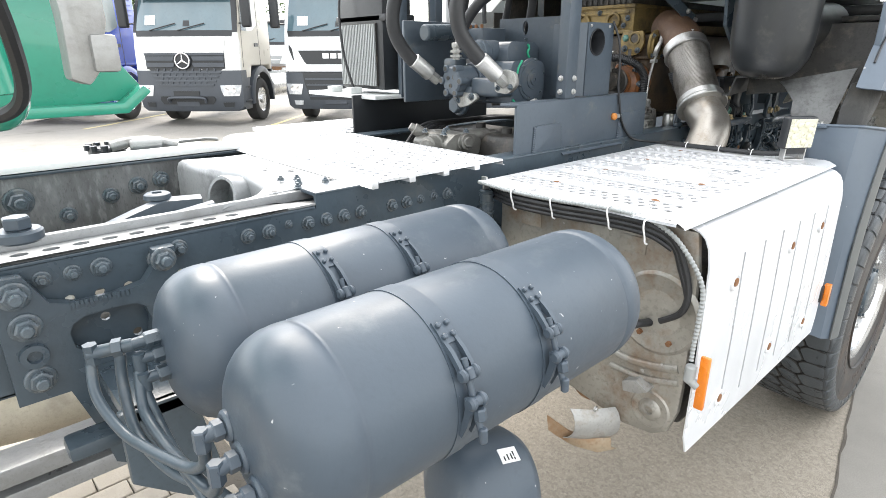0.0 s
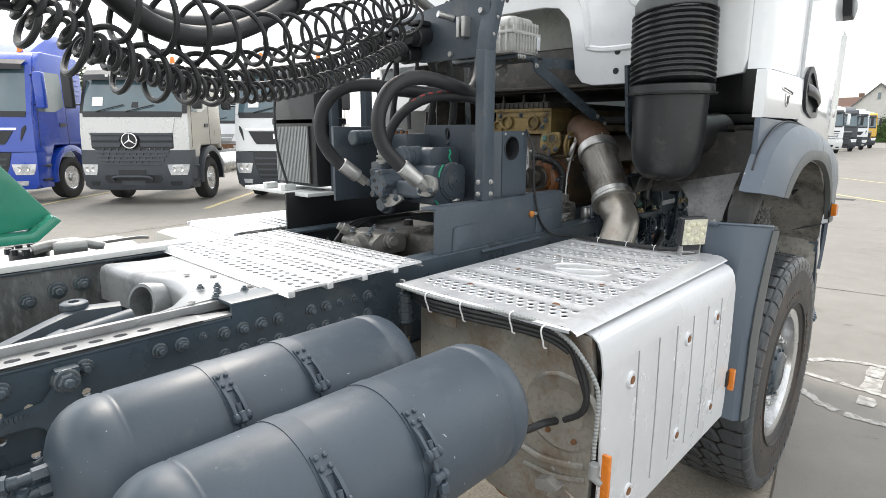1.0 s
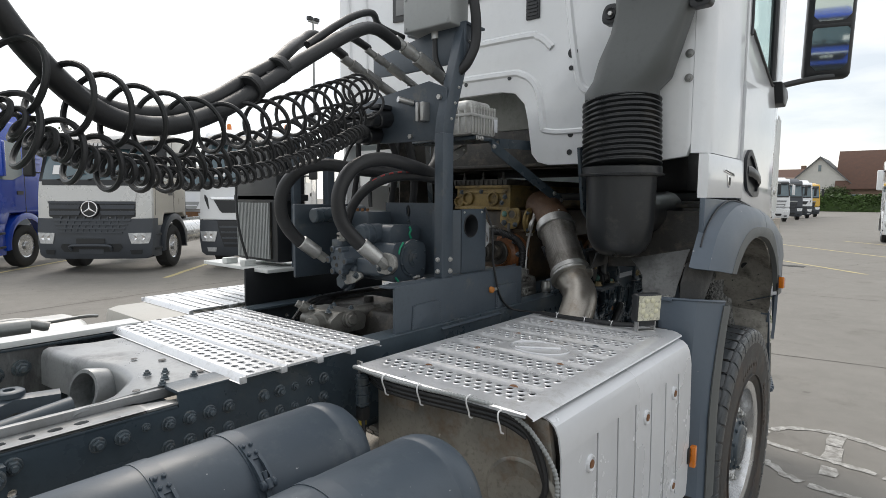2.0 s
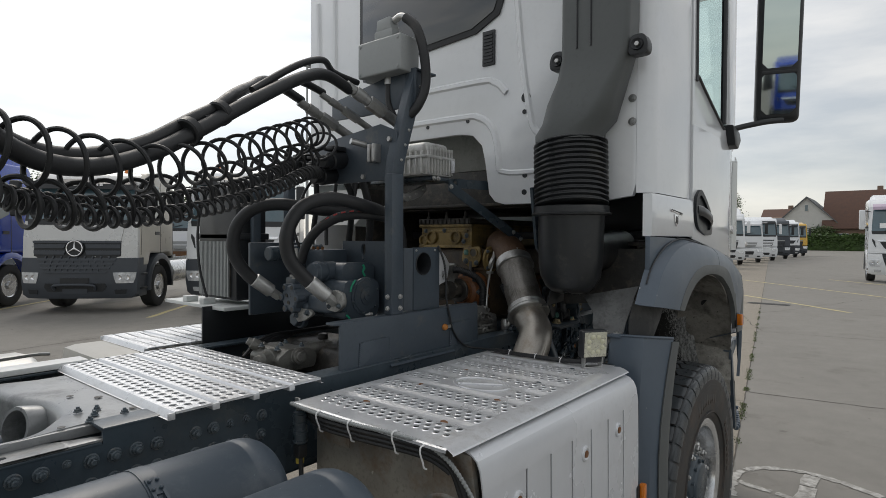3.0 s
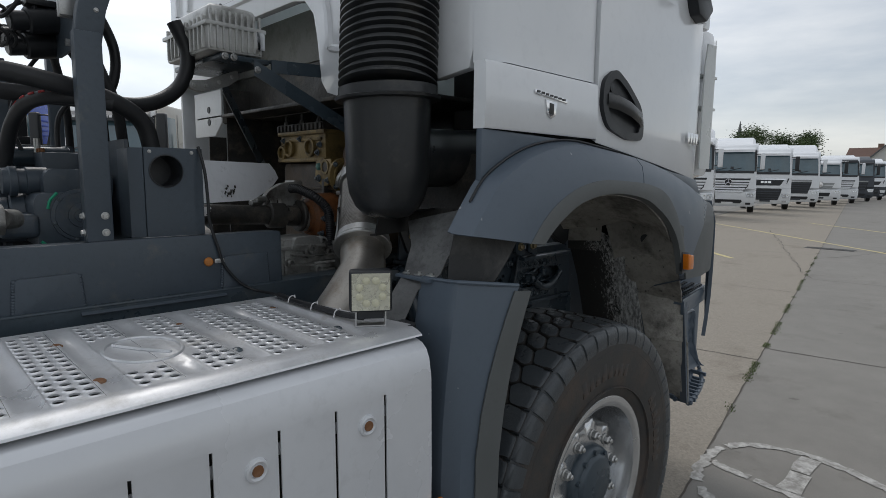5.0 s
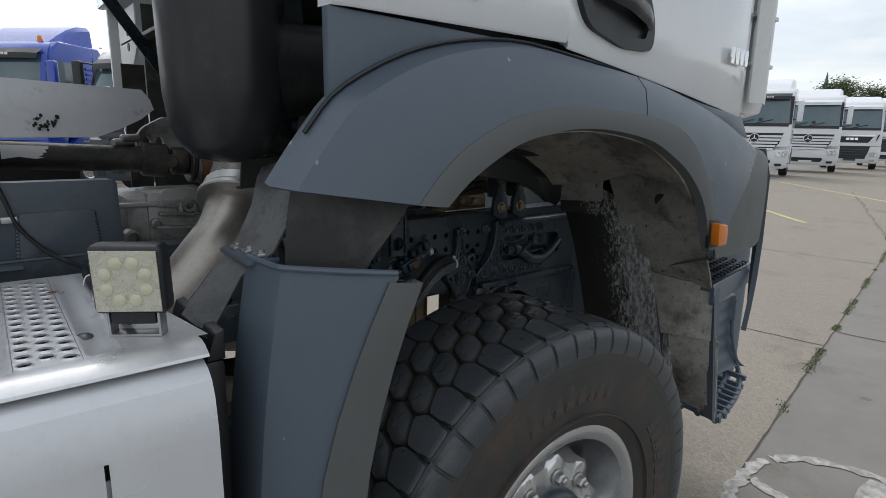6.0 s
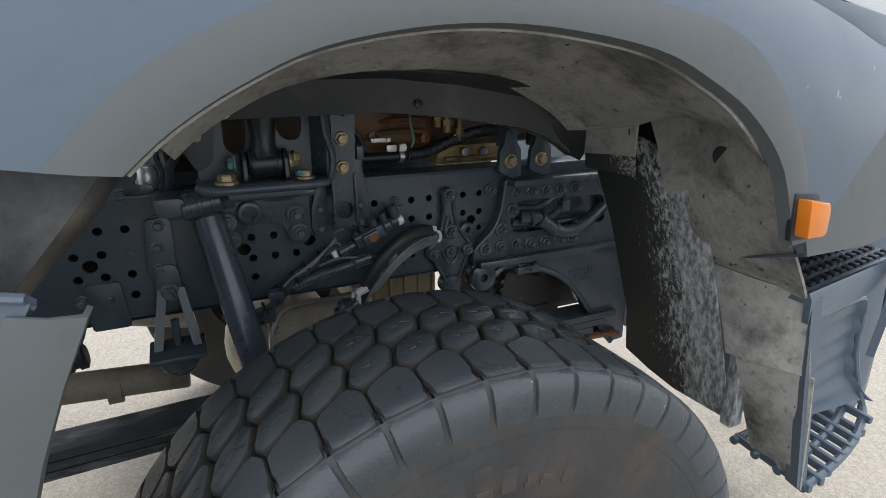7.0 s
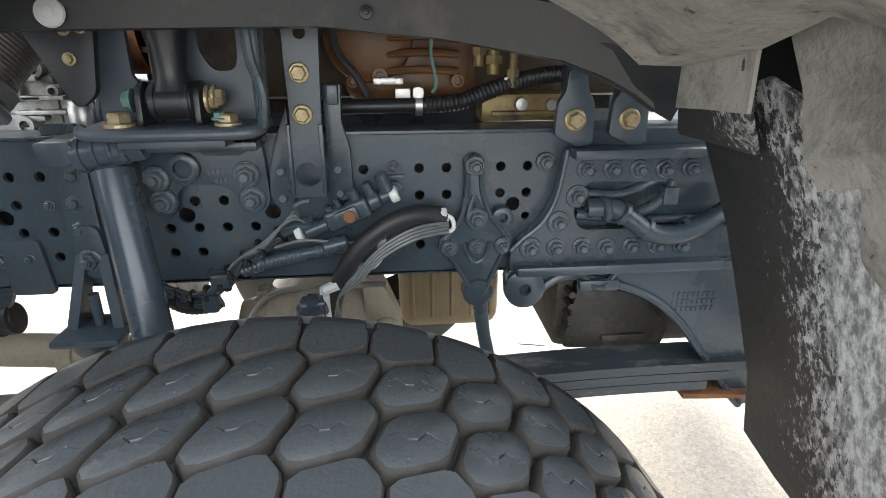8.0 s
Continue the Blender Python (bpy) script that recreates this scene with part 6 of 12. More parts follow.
loft(dk, [[(deck_end(y), y, deck_z), (deck_end(y) + 0.004, y, deck_z - 0.003), (deck_end(y) + 0.005, y, deck_z - 0.014)] for y in (-1.03, -0.8, -0.525)], caps=False, loop=False)
deck = part("tread_deck", dk, ALU, truck, "perforated aluminium tread deck on the step box", angle=30)
ov = B()
path = [(-1.535 + 0.072 * math.cos(a), -0.816 + 0.100 * math.sin(a), deck_z + 0.001) for a in [2 * math.pi * i / 40 for i in range(41)]]
tube(ov, path, 0.004, 6, 1)
tube(ov, [(-1.575, -0.75, deck_z + 0.001), (-1.54, -0.82, deck_z + 0.002), (-1.50, -0.875, deck_z + 0.001)], 0.005, 6, 4)
part("embossed_oval", ov, ALU, deck, "oval emblem pressed into the deck")
db = B()
turned(db, (0, 0, 0), (0, 0, 1), [(0, 0.013), (0.004, 0.012), (0.007, 0.007), (0.008, 0.001)], 16)
first = part("deck_bolt", db, RUST, deck, "rusty deck bolt")
spots = [(-1.66, -0.66), (-1.405, -0.655), (-1.150, -0.650), (-1.651, -0.953), (-1.91, -0.665), (-1.905, -0.955)]
for i, (x, y) in enumerate(spots):
    if i == 0:
        first.matrix_basis = pose(x, y, deck_z - 0.006)
    else:
        again(first, pose(x, y, deck_z - 0.006), deck)
for x, y in ((-1.390, -0.943), (-1.134, -0.940)):
    db = B()
    turned(db, (x, y, deck_z - 0.006), (0, 0, 1), [(0, 0.013), (0.004, 0.012), (0.007, 0.007), (0.008, 0.001)], 16)
    part("deck_bolt", db, HIGHLIT_BOLT, deck, "dark grey deck bolt")
# rusty bolts in dimples on the side skin
db = B()
turned(db, (0, 0, 0), (0, -1, 0), [(-0.006, 0.024), (0.0005, 0.022), (0.002, 0.018), (-0.002, 0.0125), (0.002, 0.010), (0.003, 0.001)], 20)
first = part("panel_bolt", db, PANEL, step_box, "panel fixing in a pressed dimple")
db = B()
turned(db, (0, 0, 0), (0, -1, 0), [(0.0, 0.0115), (0.003, 0.0105), (0.004, 0.001)], 12)
rusty = part("bolt_head", db, RUST, step_box, "rusty bolt head")
for i, (x, z) in enumerate(((-1.196, 1.076), (-1.450, 1.069), (-1.835, 1.066), (-1.480, 0.763), (-1.174, 0.743), (-1.808, 0.735))):
    if i == 0:
        first.matrix_basis = pose(x, -1.146, z)
        rusty.matrix_basis = pose(x, -1.146, z)
    else:
        again(first, pose(x, -1.146, z), step_box)
        again(rusty, pose(x, -1.146, z), step_box)
# inside
ib_ = B()
box(ib_, -1.955, -1.03, -1.112, -0.535, 0.70, 1.12, 0.02)
part("inner_box", ib_, OIL, truck, "dark inside of the step box")
# rear panel, weathered, with pressed ring, tabs and rounded lower corner
rp = B()
prism(rp, [(-0.53, 1.212), (-1.105, 1.212), (-1.118, 1.12), (-1.122, 0.86), (-1.118, 0.755), (-1.098, 0.69), (-1.06, 0.665), (-0.98, 0.655), (-0.80, 0.69), (-0.60, 0.80), (-0.53, 0.90)], "x", -1.985, -1.965, 0.008)
rear_panel = part("rear_panel", rp, BEIGE, truck, "weathered beige metal rear panel with rust stains")
rg = B()
turned(rg, (-1.985, -1.035, 0.995), (-1, 0, 0), [(-0.002, 0.108), (0.003, 0.103), (0.005, 0.097), (0.001, 0.086), (-0.001, 0.03), (0.0, 0.002)], 40)
part("pressed_ring", rg, BEIGE, rear_panel, "round rust-stained pressing")
for y0, y1, z0, z1 in ((-0.68, -0.61, 1.128, 1.165), (-0.99, -0.92, 1.130, 1.170)):
    rg = B()
    box(rg, -1.9885, -1.984, y0, y1, z0, z1, 0.002)
    part("pressed_tab", rg, BEIGE, rear_panel, "rust-edged square pressing")
for pts, r in (([(-1.982, -1.105, 0.872), (-1.986, -1.04, 0.855), (-1.987, -0.97, 0.848), (-1.986, -0.90, 0.862), (-1.982, -0.84, 0.875)], 0.011), ([(-1.982, -1.11, 0.835), (-1.986, -1.02, 0.812), (-1.984, -0.93, 0.810)], 0.009)):
    rg = B()
    tube(rg, pts, r, 10, 8)
    part("pressed_bead", rg, BEIGE, rear_panel, "pressed bead on the panel")
rg = B()
turned(rg, (-1.985, -1.050, 0.735), (-1, 0, 0), [(0, 0.052), (0.004, 0.048), (0.003, 0.030), (0.010, 0.022), (0.011, 0.012), (0.004, 0.010), (0.004, 0.001)], 28)
part("drain_boss", rg, BEIGE, rear_panel, "rust-stained drain boss")
rg = B()
prism(rg, fillet([(-1.055, 0.800), (-1.02, 0.818), (-0.985, 0.802), (-0.99, 0.775), (-1.03, 0.785)], 0.004), "x", -2.02, -1.985, 0.003)
part("tab", rg, GALV, rear_panel, "bent steel tab")
for y, z in ((-1.00, 0.935), (-1.075, 0.930)):
    rg = B()
    rod(rg, (-1.985, y, z), (-1.994, y, z), 0.007, 6)
    part("panel_nut", rg, RUST, rear_panel, "rusty nut")
rg = B()
tube(rg, [(-1.985, -1.02, 0.965), (-2.03, -1.01, 0.972), (-2.06, -0.985, 0.958), (-2.075, -0.96, 0.948)], 0.010, 10, 6)
part("breather_pipe", rg, HOSE, rear_panel, "short black breather pipe")
# cable run under the deck edge
RUN = [(-0.511, 1.218), (-0.627, 1.212), (-0.776, 1.214), (-0.920, 1.222), (-1.010, 1.214), (-1.062, 1.188), (-1.095, 1.155), (-1.128, 1.105), (-1.142, 1.062), (-1.142, 0.99), (-1.140, 0.93), (-1.140, 0.899)]
cb = B()
ribbed(cb, [(-2.060 + 0.055 * max(0.0, (-0.95 - y) / 0.20), y, z + 0.022) for y, z in RUN], 0.0060, pitch=0.0095, depth=0.30)
part("corrugated_conduit", cb, GREYBOX, truck, "grey corrugated conduit along the box edge")
for k, (r, dz, dx) in enumerate(((0.0078, 0.004, 0.006), (0.0070, -0.009, 0.008), (0.0066, -0.021, 0.010))):
    cb = B()
    tube(cb, [(-2.00, -0.50, 1.214 + dz)] + [(-2.052 + dx + 0.045 * max(0.0, (-0.95 - y) / 0.15), y, z + dz) for y, z in RUN[1:6]] + [(-2.000 + 0.1 * dx, -1.090 + 0.006 * k, 1.130 + dz), (-1.996, -1.106, 1.065 + dz), (-1.998, -1.096, 1.020), (-2.000, -1.052, 0.985)][:(4, 3, 0)[k]], r, 8, 8)
    part("cable", cb, HOSE, truck, "black cable under the deck edge")
for y, z in ((-0.638, 1.212), (-0.767, 1.214), (-0.928, 1.222), (-1.020, 1.208)):
    cb = B()
    tube(cb, [(-2.054, y, z + 0.030), (-2.068, y, z + 0.027), (-2.069, y, z + 0.012), (-2.060, y, z - 0.010), (-2.056, y, z - 0.024), (-2.046, y, z - 0.030)], 0.0022, 6, 4)
    part("cable_tie", cb, LABEL, truck, "white cable tie")
cb = B()
rod(cb, (-2.0, -1.140, 0.905), (-2.0, -1.138, 0.862), 0.013, 12, chamfer=0.003)
part("plug_connector", cb, GREYBOX, truck, "grey plug connector at the box edge")
cb = B()
rod(cb, (-2.0, -1.138, 0.868), (-1.995, -1.158, 0.856), 0.011, 12)
part("plug_outlet", cb, GREYBOX, truck, "grey angled plug outlet")
cb = B()
rod(cb, (-2.030, -0.512, 1.215), (-2.030, -0.514, 1.115), 0.020, 14, chamfer=0.005)
for z in (1.125, 1.150, 1.178, 1.200):
    turned(cb, (-2.030, -0.513, z), (0, 0, 1), [(-0.004, 0.020), (-0.003, 0.0225), (0.003, 0.0225), (0.004, 0.020)], 14)
inline = part("plug_connector", cb, CHASSIS, truck, "dark grey inline plug under the deck corner")
cb = B()
box(cb, -2.046, -2.015, -0.530, -0.498, 1.075, 1.116, 0.007)
part("plug_base", cb, BLACK, inline)
cb = B()
box(cb, -2.040, -2.018, -0.512, -0.505, 1.214, 1.240, 0.002)
box(cb, -2.040, -2.034, -0.520, -0.500, 1.236, 1.252, 0.001)
part("plug_clip", cb, STEEL, inline, "bent steel clip")
cb = B()
rod(cb, (-2.030, -0.512, 1.074), (-2.030, -0.512, 1.058), 0.012, 14)
part("tag", cb, material("yellow_tag", (0.50, 0.40, 0.06), 0.5), truck, "yellow tag on the cable")
cb = B()
tube(cb, [(-2.018, -0.502, 1.07), (-2.015, -0.505, 0.98), (-2.03, -0.53, 0.92), (-2.05, -0.58, 0.88)], 0.005, 8, 6)
part("breather_pipe", cb, STEEL, truck, "thin bent metal pipe")
cb = B()
tube(cb, [(-2.035, -0.522, 1.08), (-2.04, -0.53, 1.03), (-2.05, -0.55, 0.93), (-2.0, -0.60, 0.86)], 0.006, 8, 6)
part("thin_cable", cb, HOSE, truck, "thin black cable")
# amber reflectors
for x0, x1, y0, y1, z0, z1 in ((-2.000, -1.988, -1.178, -1.156, 0.800, 0.935), (-1.0, -0.975, -1.166, -1.146, 0.745, 0.825)):
    rf = B()
    box(rf, x0, x1, y0, y1, z0, z1, 0.004)
    part("side_reflector", rf, AMBER, truck, "amber side reflector")
rf = B()
box(rf, -1.02, -0.985, -1.150, -1.10, 0.76, 0.82, 0.006)
part("reflector_bracket", rf, BLACK, truck)
# heat shield and rusty outlet below the tanks
hs = B()
hood = []
for q in range(9):
    a = math.radians(100 - 22 * q)
    hood.append([(x, y - 0.052 * math.cos(a) * 0.85 - 0.01, z + 0.055 * math.sin(a)) for x, y, z in ((-2.105, -0.862, 0.668), (-2.06, -0.895, 0.660), (-1.99, -0.925, 0.652))])
sheet(hs, hood[2:], 0.003)
shield = part("heat_shield", hs, GALV, truck, "curled bright steel heat shield")
bolt(shield, -2.05, -0.935, 0.707, 0.6, HEAD)
hs = B()
sheet(hs, [[(-2.118, -0.835, 0.668), (-2.122, -0.845, 0.628), (-2.104, -0.858, 0.608)], [(-2.092, -0.888, 0.636), (-2.096, -0.895, 0.600), (-2.078, -0.905, 0.586)], [(-2.055, -0.935, 0.616), (-2.06, -0.942, 0.586), (-2.042, -0.95, 0.574)], [(-2.000, -0.962, 0.606), (-2.005, -0.968, 0.582), (-1.985, -0.975, 0.570)]], 0.004)
part("exhaust_lip", hs, RUSTSTAIN, truck, "rust-stained lower lip of the exhaust outlet", angle=60)
hs = B()
rod(hs, (-1.98, -0.86, 0.72), (-1.88, -0.86, 0.72), 0.050, 24)
part("exhaust_outlet", hs, RUST, truck, "rusty exhaust outlet under the step box")
# work lamp
wl_ = B()
lm = pose(-1.071, -0.992, 1.334, 4, 0, -34)
box(wl_, -0.052, 0.052, -0.018, 0.018, -0.052, 0.052, 0.010, 3, m=lm)
for k in range(5):
    box(wl_, -0.045, 0.045, 0.018, 0.030, -0.042 + 0.019 * k, -0.036 + 0.019 * k, 0.0, m=lm)
box(wl_, -0.032, 0.032, -0.012, 0.012, -0.070, -0.050, 0.003, m=lm)
lamp = part("work_lamp", wl_, BLACK, truck, "square black work lamp with eight lenses")
wl_ = B()
box(wl_, -0.046, 0.046, -0.0205, -0.0185, -0.046, 0.046, 0.0, m=lm)
part("lens", wl_, LENS, lamp, "ribbed clear lamp lens")
first = None
for i in range(8):
    a = math.radians(22.5 + 45 * i)
    m = lm @ Matrix.Translation((0.030 * math.cos(a), -0.0205, 0.030 * math.sin(a)))
    if first is None:
        wl_ = B()
        turned(wl_, (0, 0, 0), (0, -1, 0), [(0, 0.0095), (0.002, 0.009), (0.004, 0.005), (0.0045, 0.001)], 16)
        first = part("led", wl_, LED, lamp, "pale yellow lamp reflector")
        first.matrix_basis = m
    else:
        again(first, m, lamp)
wl_ = B()
for s_ in (-1, 1):
    box(wl_, s_ * 0.036 - 0.002, s_ * 0.036 + 0.002, -0.012, 0.012, -0.088, -0.050, 0.001, m=lm)
box(wl_, -0.038, 0.038, -0.012, 0.012, -0.090, -0.086, 0.001, m=lm)
part("lamp_bracket", wl_, STEEL, lamp, "bent steel lamp bracket")
wl_ = B()
tube(wl_, [(-1.075, -0.965, 1.262), (-1.076, -0.879, 1.254), (-1.080, -0.792, 1.254), (-1.086, -0.661, 1.254), (-1.082, -0.56, 1.256)], 0.0085, 8, 8)
part("cable_sleeve", wl_, HOSE, truck, "black sleeve along the deck edge")
wl_ = B()
tube(wl_, [(-1.082, -0.57, 1.256), (-1.080, -0.50, 1.252), (-1.100, -0.435, 1.256), (-1.140, -0.418, 1.285), (-1.180, -0.412, 1.340), (-1.196, -0.410, 1.395), (-1.216, -0.408, 1.470), (-1.219, -0.408, 1.540), (-1.222, -0.400, 1.620), (-1.226, -0.370, 1.690)], 0.0045, 8, 8)
part("lamp_cable", wl_, HOSE, truck, "thin black cable down the plate to the deck")
for y in (-0.64, -0.76, -0.87):
    wl_ = B()
    tube(wl_, [(-1.097, y, 1.247), (-1.092, y, 1.262), (-1.080, y, 1.266), (-1.070, y + 0.008, 1.256), (-1.062, y + 0.022, 1.262)], 0.0016, 6, 4)
    part("cable_tie", wl_, LABEL, truck, "white cable tie")
wl_ = B()
turned(wl_, (-1.222, -0.402, 1.352), (-0.35, -1, 0), [(0, 0.0135), (0.010, 0.0130), (0.013, 0.010), (0.014, 0.001)], 18)
button = part("marker_button", wl_, material("rusty_orange_button", (0.46, 0.17, 0.03), 0.5, var=0.2, scale=60, bump=0.1, bscale=200), truck, "small rusty orange button on the plate")
wl_ = B()
box(wl_, -1.208, -1.178, -0.413, -0.4025, 1.346, 1.360, 0.003)
part("clip", wl_, STEEL, button, "small steel clip")


# -- walk deck over the frame --
def plank_deck(x0, x1, y0, y1, z, count, label):
    bm = B()
    w = (x1 - x0) / count
    for k in range(count):
        a, b = x0 + k * w, x0 + (k + 1) * w
        cells = tread_cells(a + 0.010, b - 0.022, y0, y1, 3, 0.036, 0.0094)
        pierced(bm, cells, lambda u, v, q: (u, v, z - q), 0.0012, lip=0.0020)
        # the folded seam between two planks, with its end tab
        prof = [(a + 0.010, z), (a + 0.004, z), (a, z - 0.004), (a - 0.008, z - 0.018), (a - 0.013, z - 0.018)]
        loft(bm, [[(x, y, zz) for x, zz in prof] for y in (y0, y1)], caps=False, loop=False)
        prof = [(b - 0.022, z), (b - 0.016, z), (b - 0.014, z - 0.018), (b - 0.004, z - 0.018)]
        loft(bm, [[(x, y, zz) for x, zz in prof] for y in (y0, y1)], caps=False, loop=False)
        for y in (y0, y1):
            box(bm, a - 0.014, a + 0.005, y - 0.0020, y + 0.0015, z - 0.019, z - 0.001, 0.002)
            box(bm, a + 0.006, b - 0.016, y - 0.001, y + 0.001, z - 0.006, z - 0.0005, 0.0)
    return part("walk_deck", bm, ALU, truck, label, angle=30)


plank_deck(-2.385, -1.908, -0.475, 0.352, 1.284, 4, "perforated aluminium plank deck over the frame")
plank_deck(-1.98, -1.42, 0.62, 1.10, 1.245, 3, "small perforated aluminium deck beyond the frame")
dk_ = B()
for x in (-2.30, -1.98):
    box(dk_, x - 0.02, x + 0.02, -0.41, 0.34, 1.2685, 1.2770, 0.001)
part("deck_bearer", dk_, BRACKET, truck)

# -- subframe plates --
sf = B()
prism(sf, fillet([(-1.783, 1.256), (-1.783, 1.426), (-1.50, 1.432), (-0.984, 1.431), (-0.982, 1.256)], 0.012), "y", -0.402, -0.392, 0.003)
prism(sf, [(-1.800, -0.3925), (-1.783, -0.400), (-0.995, -0.400), (-0.995, -0.345), (-1.800, -0.345)], "z", 1.4215, 1.4305, 0.003)
sheet(sf, [[(x, -0.404, 1.262), (x, -0.412, 1.259), (x, -0.424, 1.2525), (x, -0.430, 1.2485)] for x in (-1.56, -1.18)], 0.004)
plate = part("subframe_plate", sf, BRACKET, truck, "dark grey folded subframe plate with welded patches")
for x0, x1, top in ((-1.690, -1.556, 1.353), (-1.177, -1.040, 1.364)):
    pa = B()
    prism(pa, fillet([(x0 - 0.006, 1.258), (x0, top), (x1, top + 0.003), (x1 + 0.008, 1.258)], 0.010), "y", -0.4085, -0.4025, 0.002)
    patch = part("welded_patch", pa, BRACKET, plate, "welded patch plate")
    for end, side_x in ((x0, -1), (x1, 1)):
        wb = B()
        for k in range(13):
            q = k / 12
            turned(wb, (end + side_x * (0.002 + 0.006 * (1 - q)), -0.4045, 1.264 + (top - 1.270) * q), (0, -1, 0.4), [(0, 0.0055), (0.002, 0.005), (0.0035, 0.003), (0.004, 0.0005)], 8)
        part("weld_seam", wb, BRACKET, patch, "rippled weld seam")
sf = B()
box(sf, -1.785, -0.95, 0.522, 0.534, 1.238, 1.412, 0.003)
box(sf, -1.785, -0.95, 0.42, 0.523, 1.238, 1.248, 0.003)
part("subframe_plate", sf, BLACK, truck, "black subframe plate on the far side")

# -- post with connector plate and control box --
ps = B()
box(ps, -1.530, -1.467, -0.398, -0.357, 1.431, 1.965, 0.005)
part("post", ps, BRACKET, truck, "dark grey square steel post")
for z in (1.455, 1.499):
    bolt(truck, -1.5305, -0.377, z, 0.75, HEAD, turn=(0, 0, -90))
    bolt(truck, -1.486, -0.3985, z, 0.75, HEAD)
up = B()
prism(up, [(-1.530, 1.93), (-1.467, 1.93), (-1.452, 2.02), (-1.335, 2.37), (-1.400, 2.385), (-1.515, 2.03)], "y", -0.392, -0.352, 0.005)
part("arm", up, BRACKET, truck, "inclined steel arm on the post")
for k in range(6):
    bolt(truck, -1.475 + 0.021 * k, -0.392, 2.02 + 0.06 * k, 0.45, HEAD)
cp = B()
prism(cp, [(-0.385, 1.945), (-0.385, 2.13), (-0.30, 2.165), (-0.04, 2.135), (0.16, 2.10), (0.20, 1.98), (-0.06, 1.945)], "x", -1.497, -1.488, 0.003)
conn = part("connector_plate", cp, BRACKET, truck, "steel plate carrying trailer sockets")
cp = B()
for y, z in ((-0.355, 1.975), (-0.355, 2.10), (-0.21, 1.965)):
    rod(cp, (-1.497, y, z), (-1.508, y, z), 0.010, 6)
rod(cp, (-1.50, -0.22, 2.09), (-1.56, -0.20, 2.10), 0.012, 10)
box(cp, -1.535, -1.497, -0.305, -0.290, 2.015, 2.085, 0.003)
box(cp, -1.535, -1.497, -0.280, -0.265, 2.015, 2.085, 0.003)
part("fitting", cp, STEEL, conn, "zinc fittings on the plate")
for k, (y, z) in enumerate(((-0.08, 2.045), (0.03, 2.02), (0.13, 2.03), (-0.02, 1.985))):
    c = B()
    rod(c, (-1.497, y, z), (-1.575, y - 0.01, z - 0.015), 0.036, 18, chamfer=0.005)
    rod(c, (-1.56, y - 0.01, z - 0.012), (-1.615, y - 0.015, z - 0.022), 0.026, 16, chamfer=0.004)
    box(c, -1.575, -1.50, y - 0.03, y + 0.03, z + 0.028, z + 0.048, 0.008)
    part("socket", c, BLACK, conn, "black trailer socket")
tb = B()
prism(tb, [(-0.40, 2.24), (-0.40, 2.385), (-0.30, 2.385), (-0.05, 2.345), (0.10, 2.32), (0.10, 2.24), (-0.10, 2.235)], "x", -1.405, -1.395, 0.003)
box(tb, -1.405, -1.28, -0.40, -0.10, 2.378, 2.388, 0.003)
part("top_bracket", tb, BRACKET, truck, "dark steel bracket under the control box")
ct = B()
box(ct, -1.465, -1.355, -0.375, -0.135, 2.372, 2.512, 0.008, 3)
ctl = part("control_box", ct, GREYBOX, truck, "grey control box on the post")
ct = B()
box(ct, -1.455, -1.365, -0.365, -0.145, 2.511, 2.516, 0.002)
for y in (-0.36, -0.15):
    for z in (2.387, 2.498):
        rod(ct, (-1.465, y, z), (-1.468, y, z), 0.006, 10)
part("screw", ct, GREYBOX, ctl)
ct = B()
box(ct, -1.44, -1.38, -0.305, -0.205, 2.515, 2.555, 0.006)
prism(ct, [(-0.295, 2.555), (-0.21, 2.555), (-0.215, 2.60), (-0.285, 2.605)], "x", -1.435, -1.385, 0.006)
part("plug_housing", ct, GREYBOX, ctl, "grey multipole plug")
ct = B()
tube(ct, [(-1.41, -0.29, 2.59), (-1.41, -0.325, 2.60), (-1.41, -0.36, 2.585)], 0.014, 12, 5)
rod(ct, (-1.40, -0.25, 2.372), (-1.40, -0.25, 2.345), 0.018, 12)
part("cable_gland", ct, STEEL, ctl, "metal cable gland")
ct = B()
tube(ct, [(-1.41, -0.35, 2.59), (-1.40, -0.40, 2.54), (-1.39, -0.43, 2.44), (-1.38, -0.43, 2.32), (-1.40, -0.41, 2.24), (-1.42, -0.38, 2.20)], 0.019, 12, 8)
tube(ct, [(-1.40, -0.25, 2.35), (-1.405, -0.255, 2.27), (-1.40, -0.29, 2.20), (-1.39, -0.32, 2.16)], 0.013, 10, 8)
part("control_cable", ct, HOSE, truck, "black sleeved cables of the control box")

# hydraulic couplings through the bracket, with their hoses
SIDE20 = Vector((-0.940, -0.342, 0))
ORG = Vector((-1.70, -0.20, 0))


def along(s, z, off=0.0):
    """A point s metres out from the post on the hanging line of hoses, at height z, shifted sideways by off."""
    p = ORG + SIDE20 * s + Vector((0.342, -0.940, 0)) * off
    return (p.x, p.y, z)


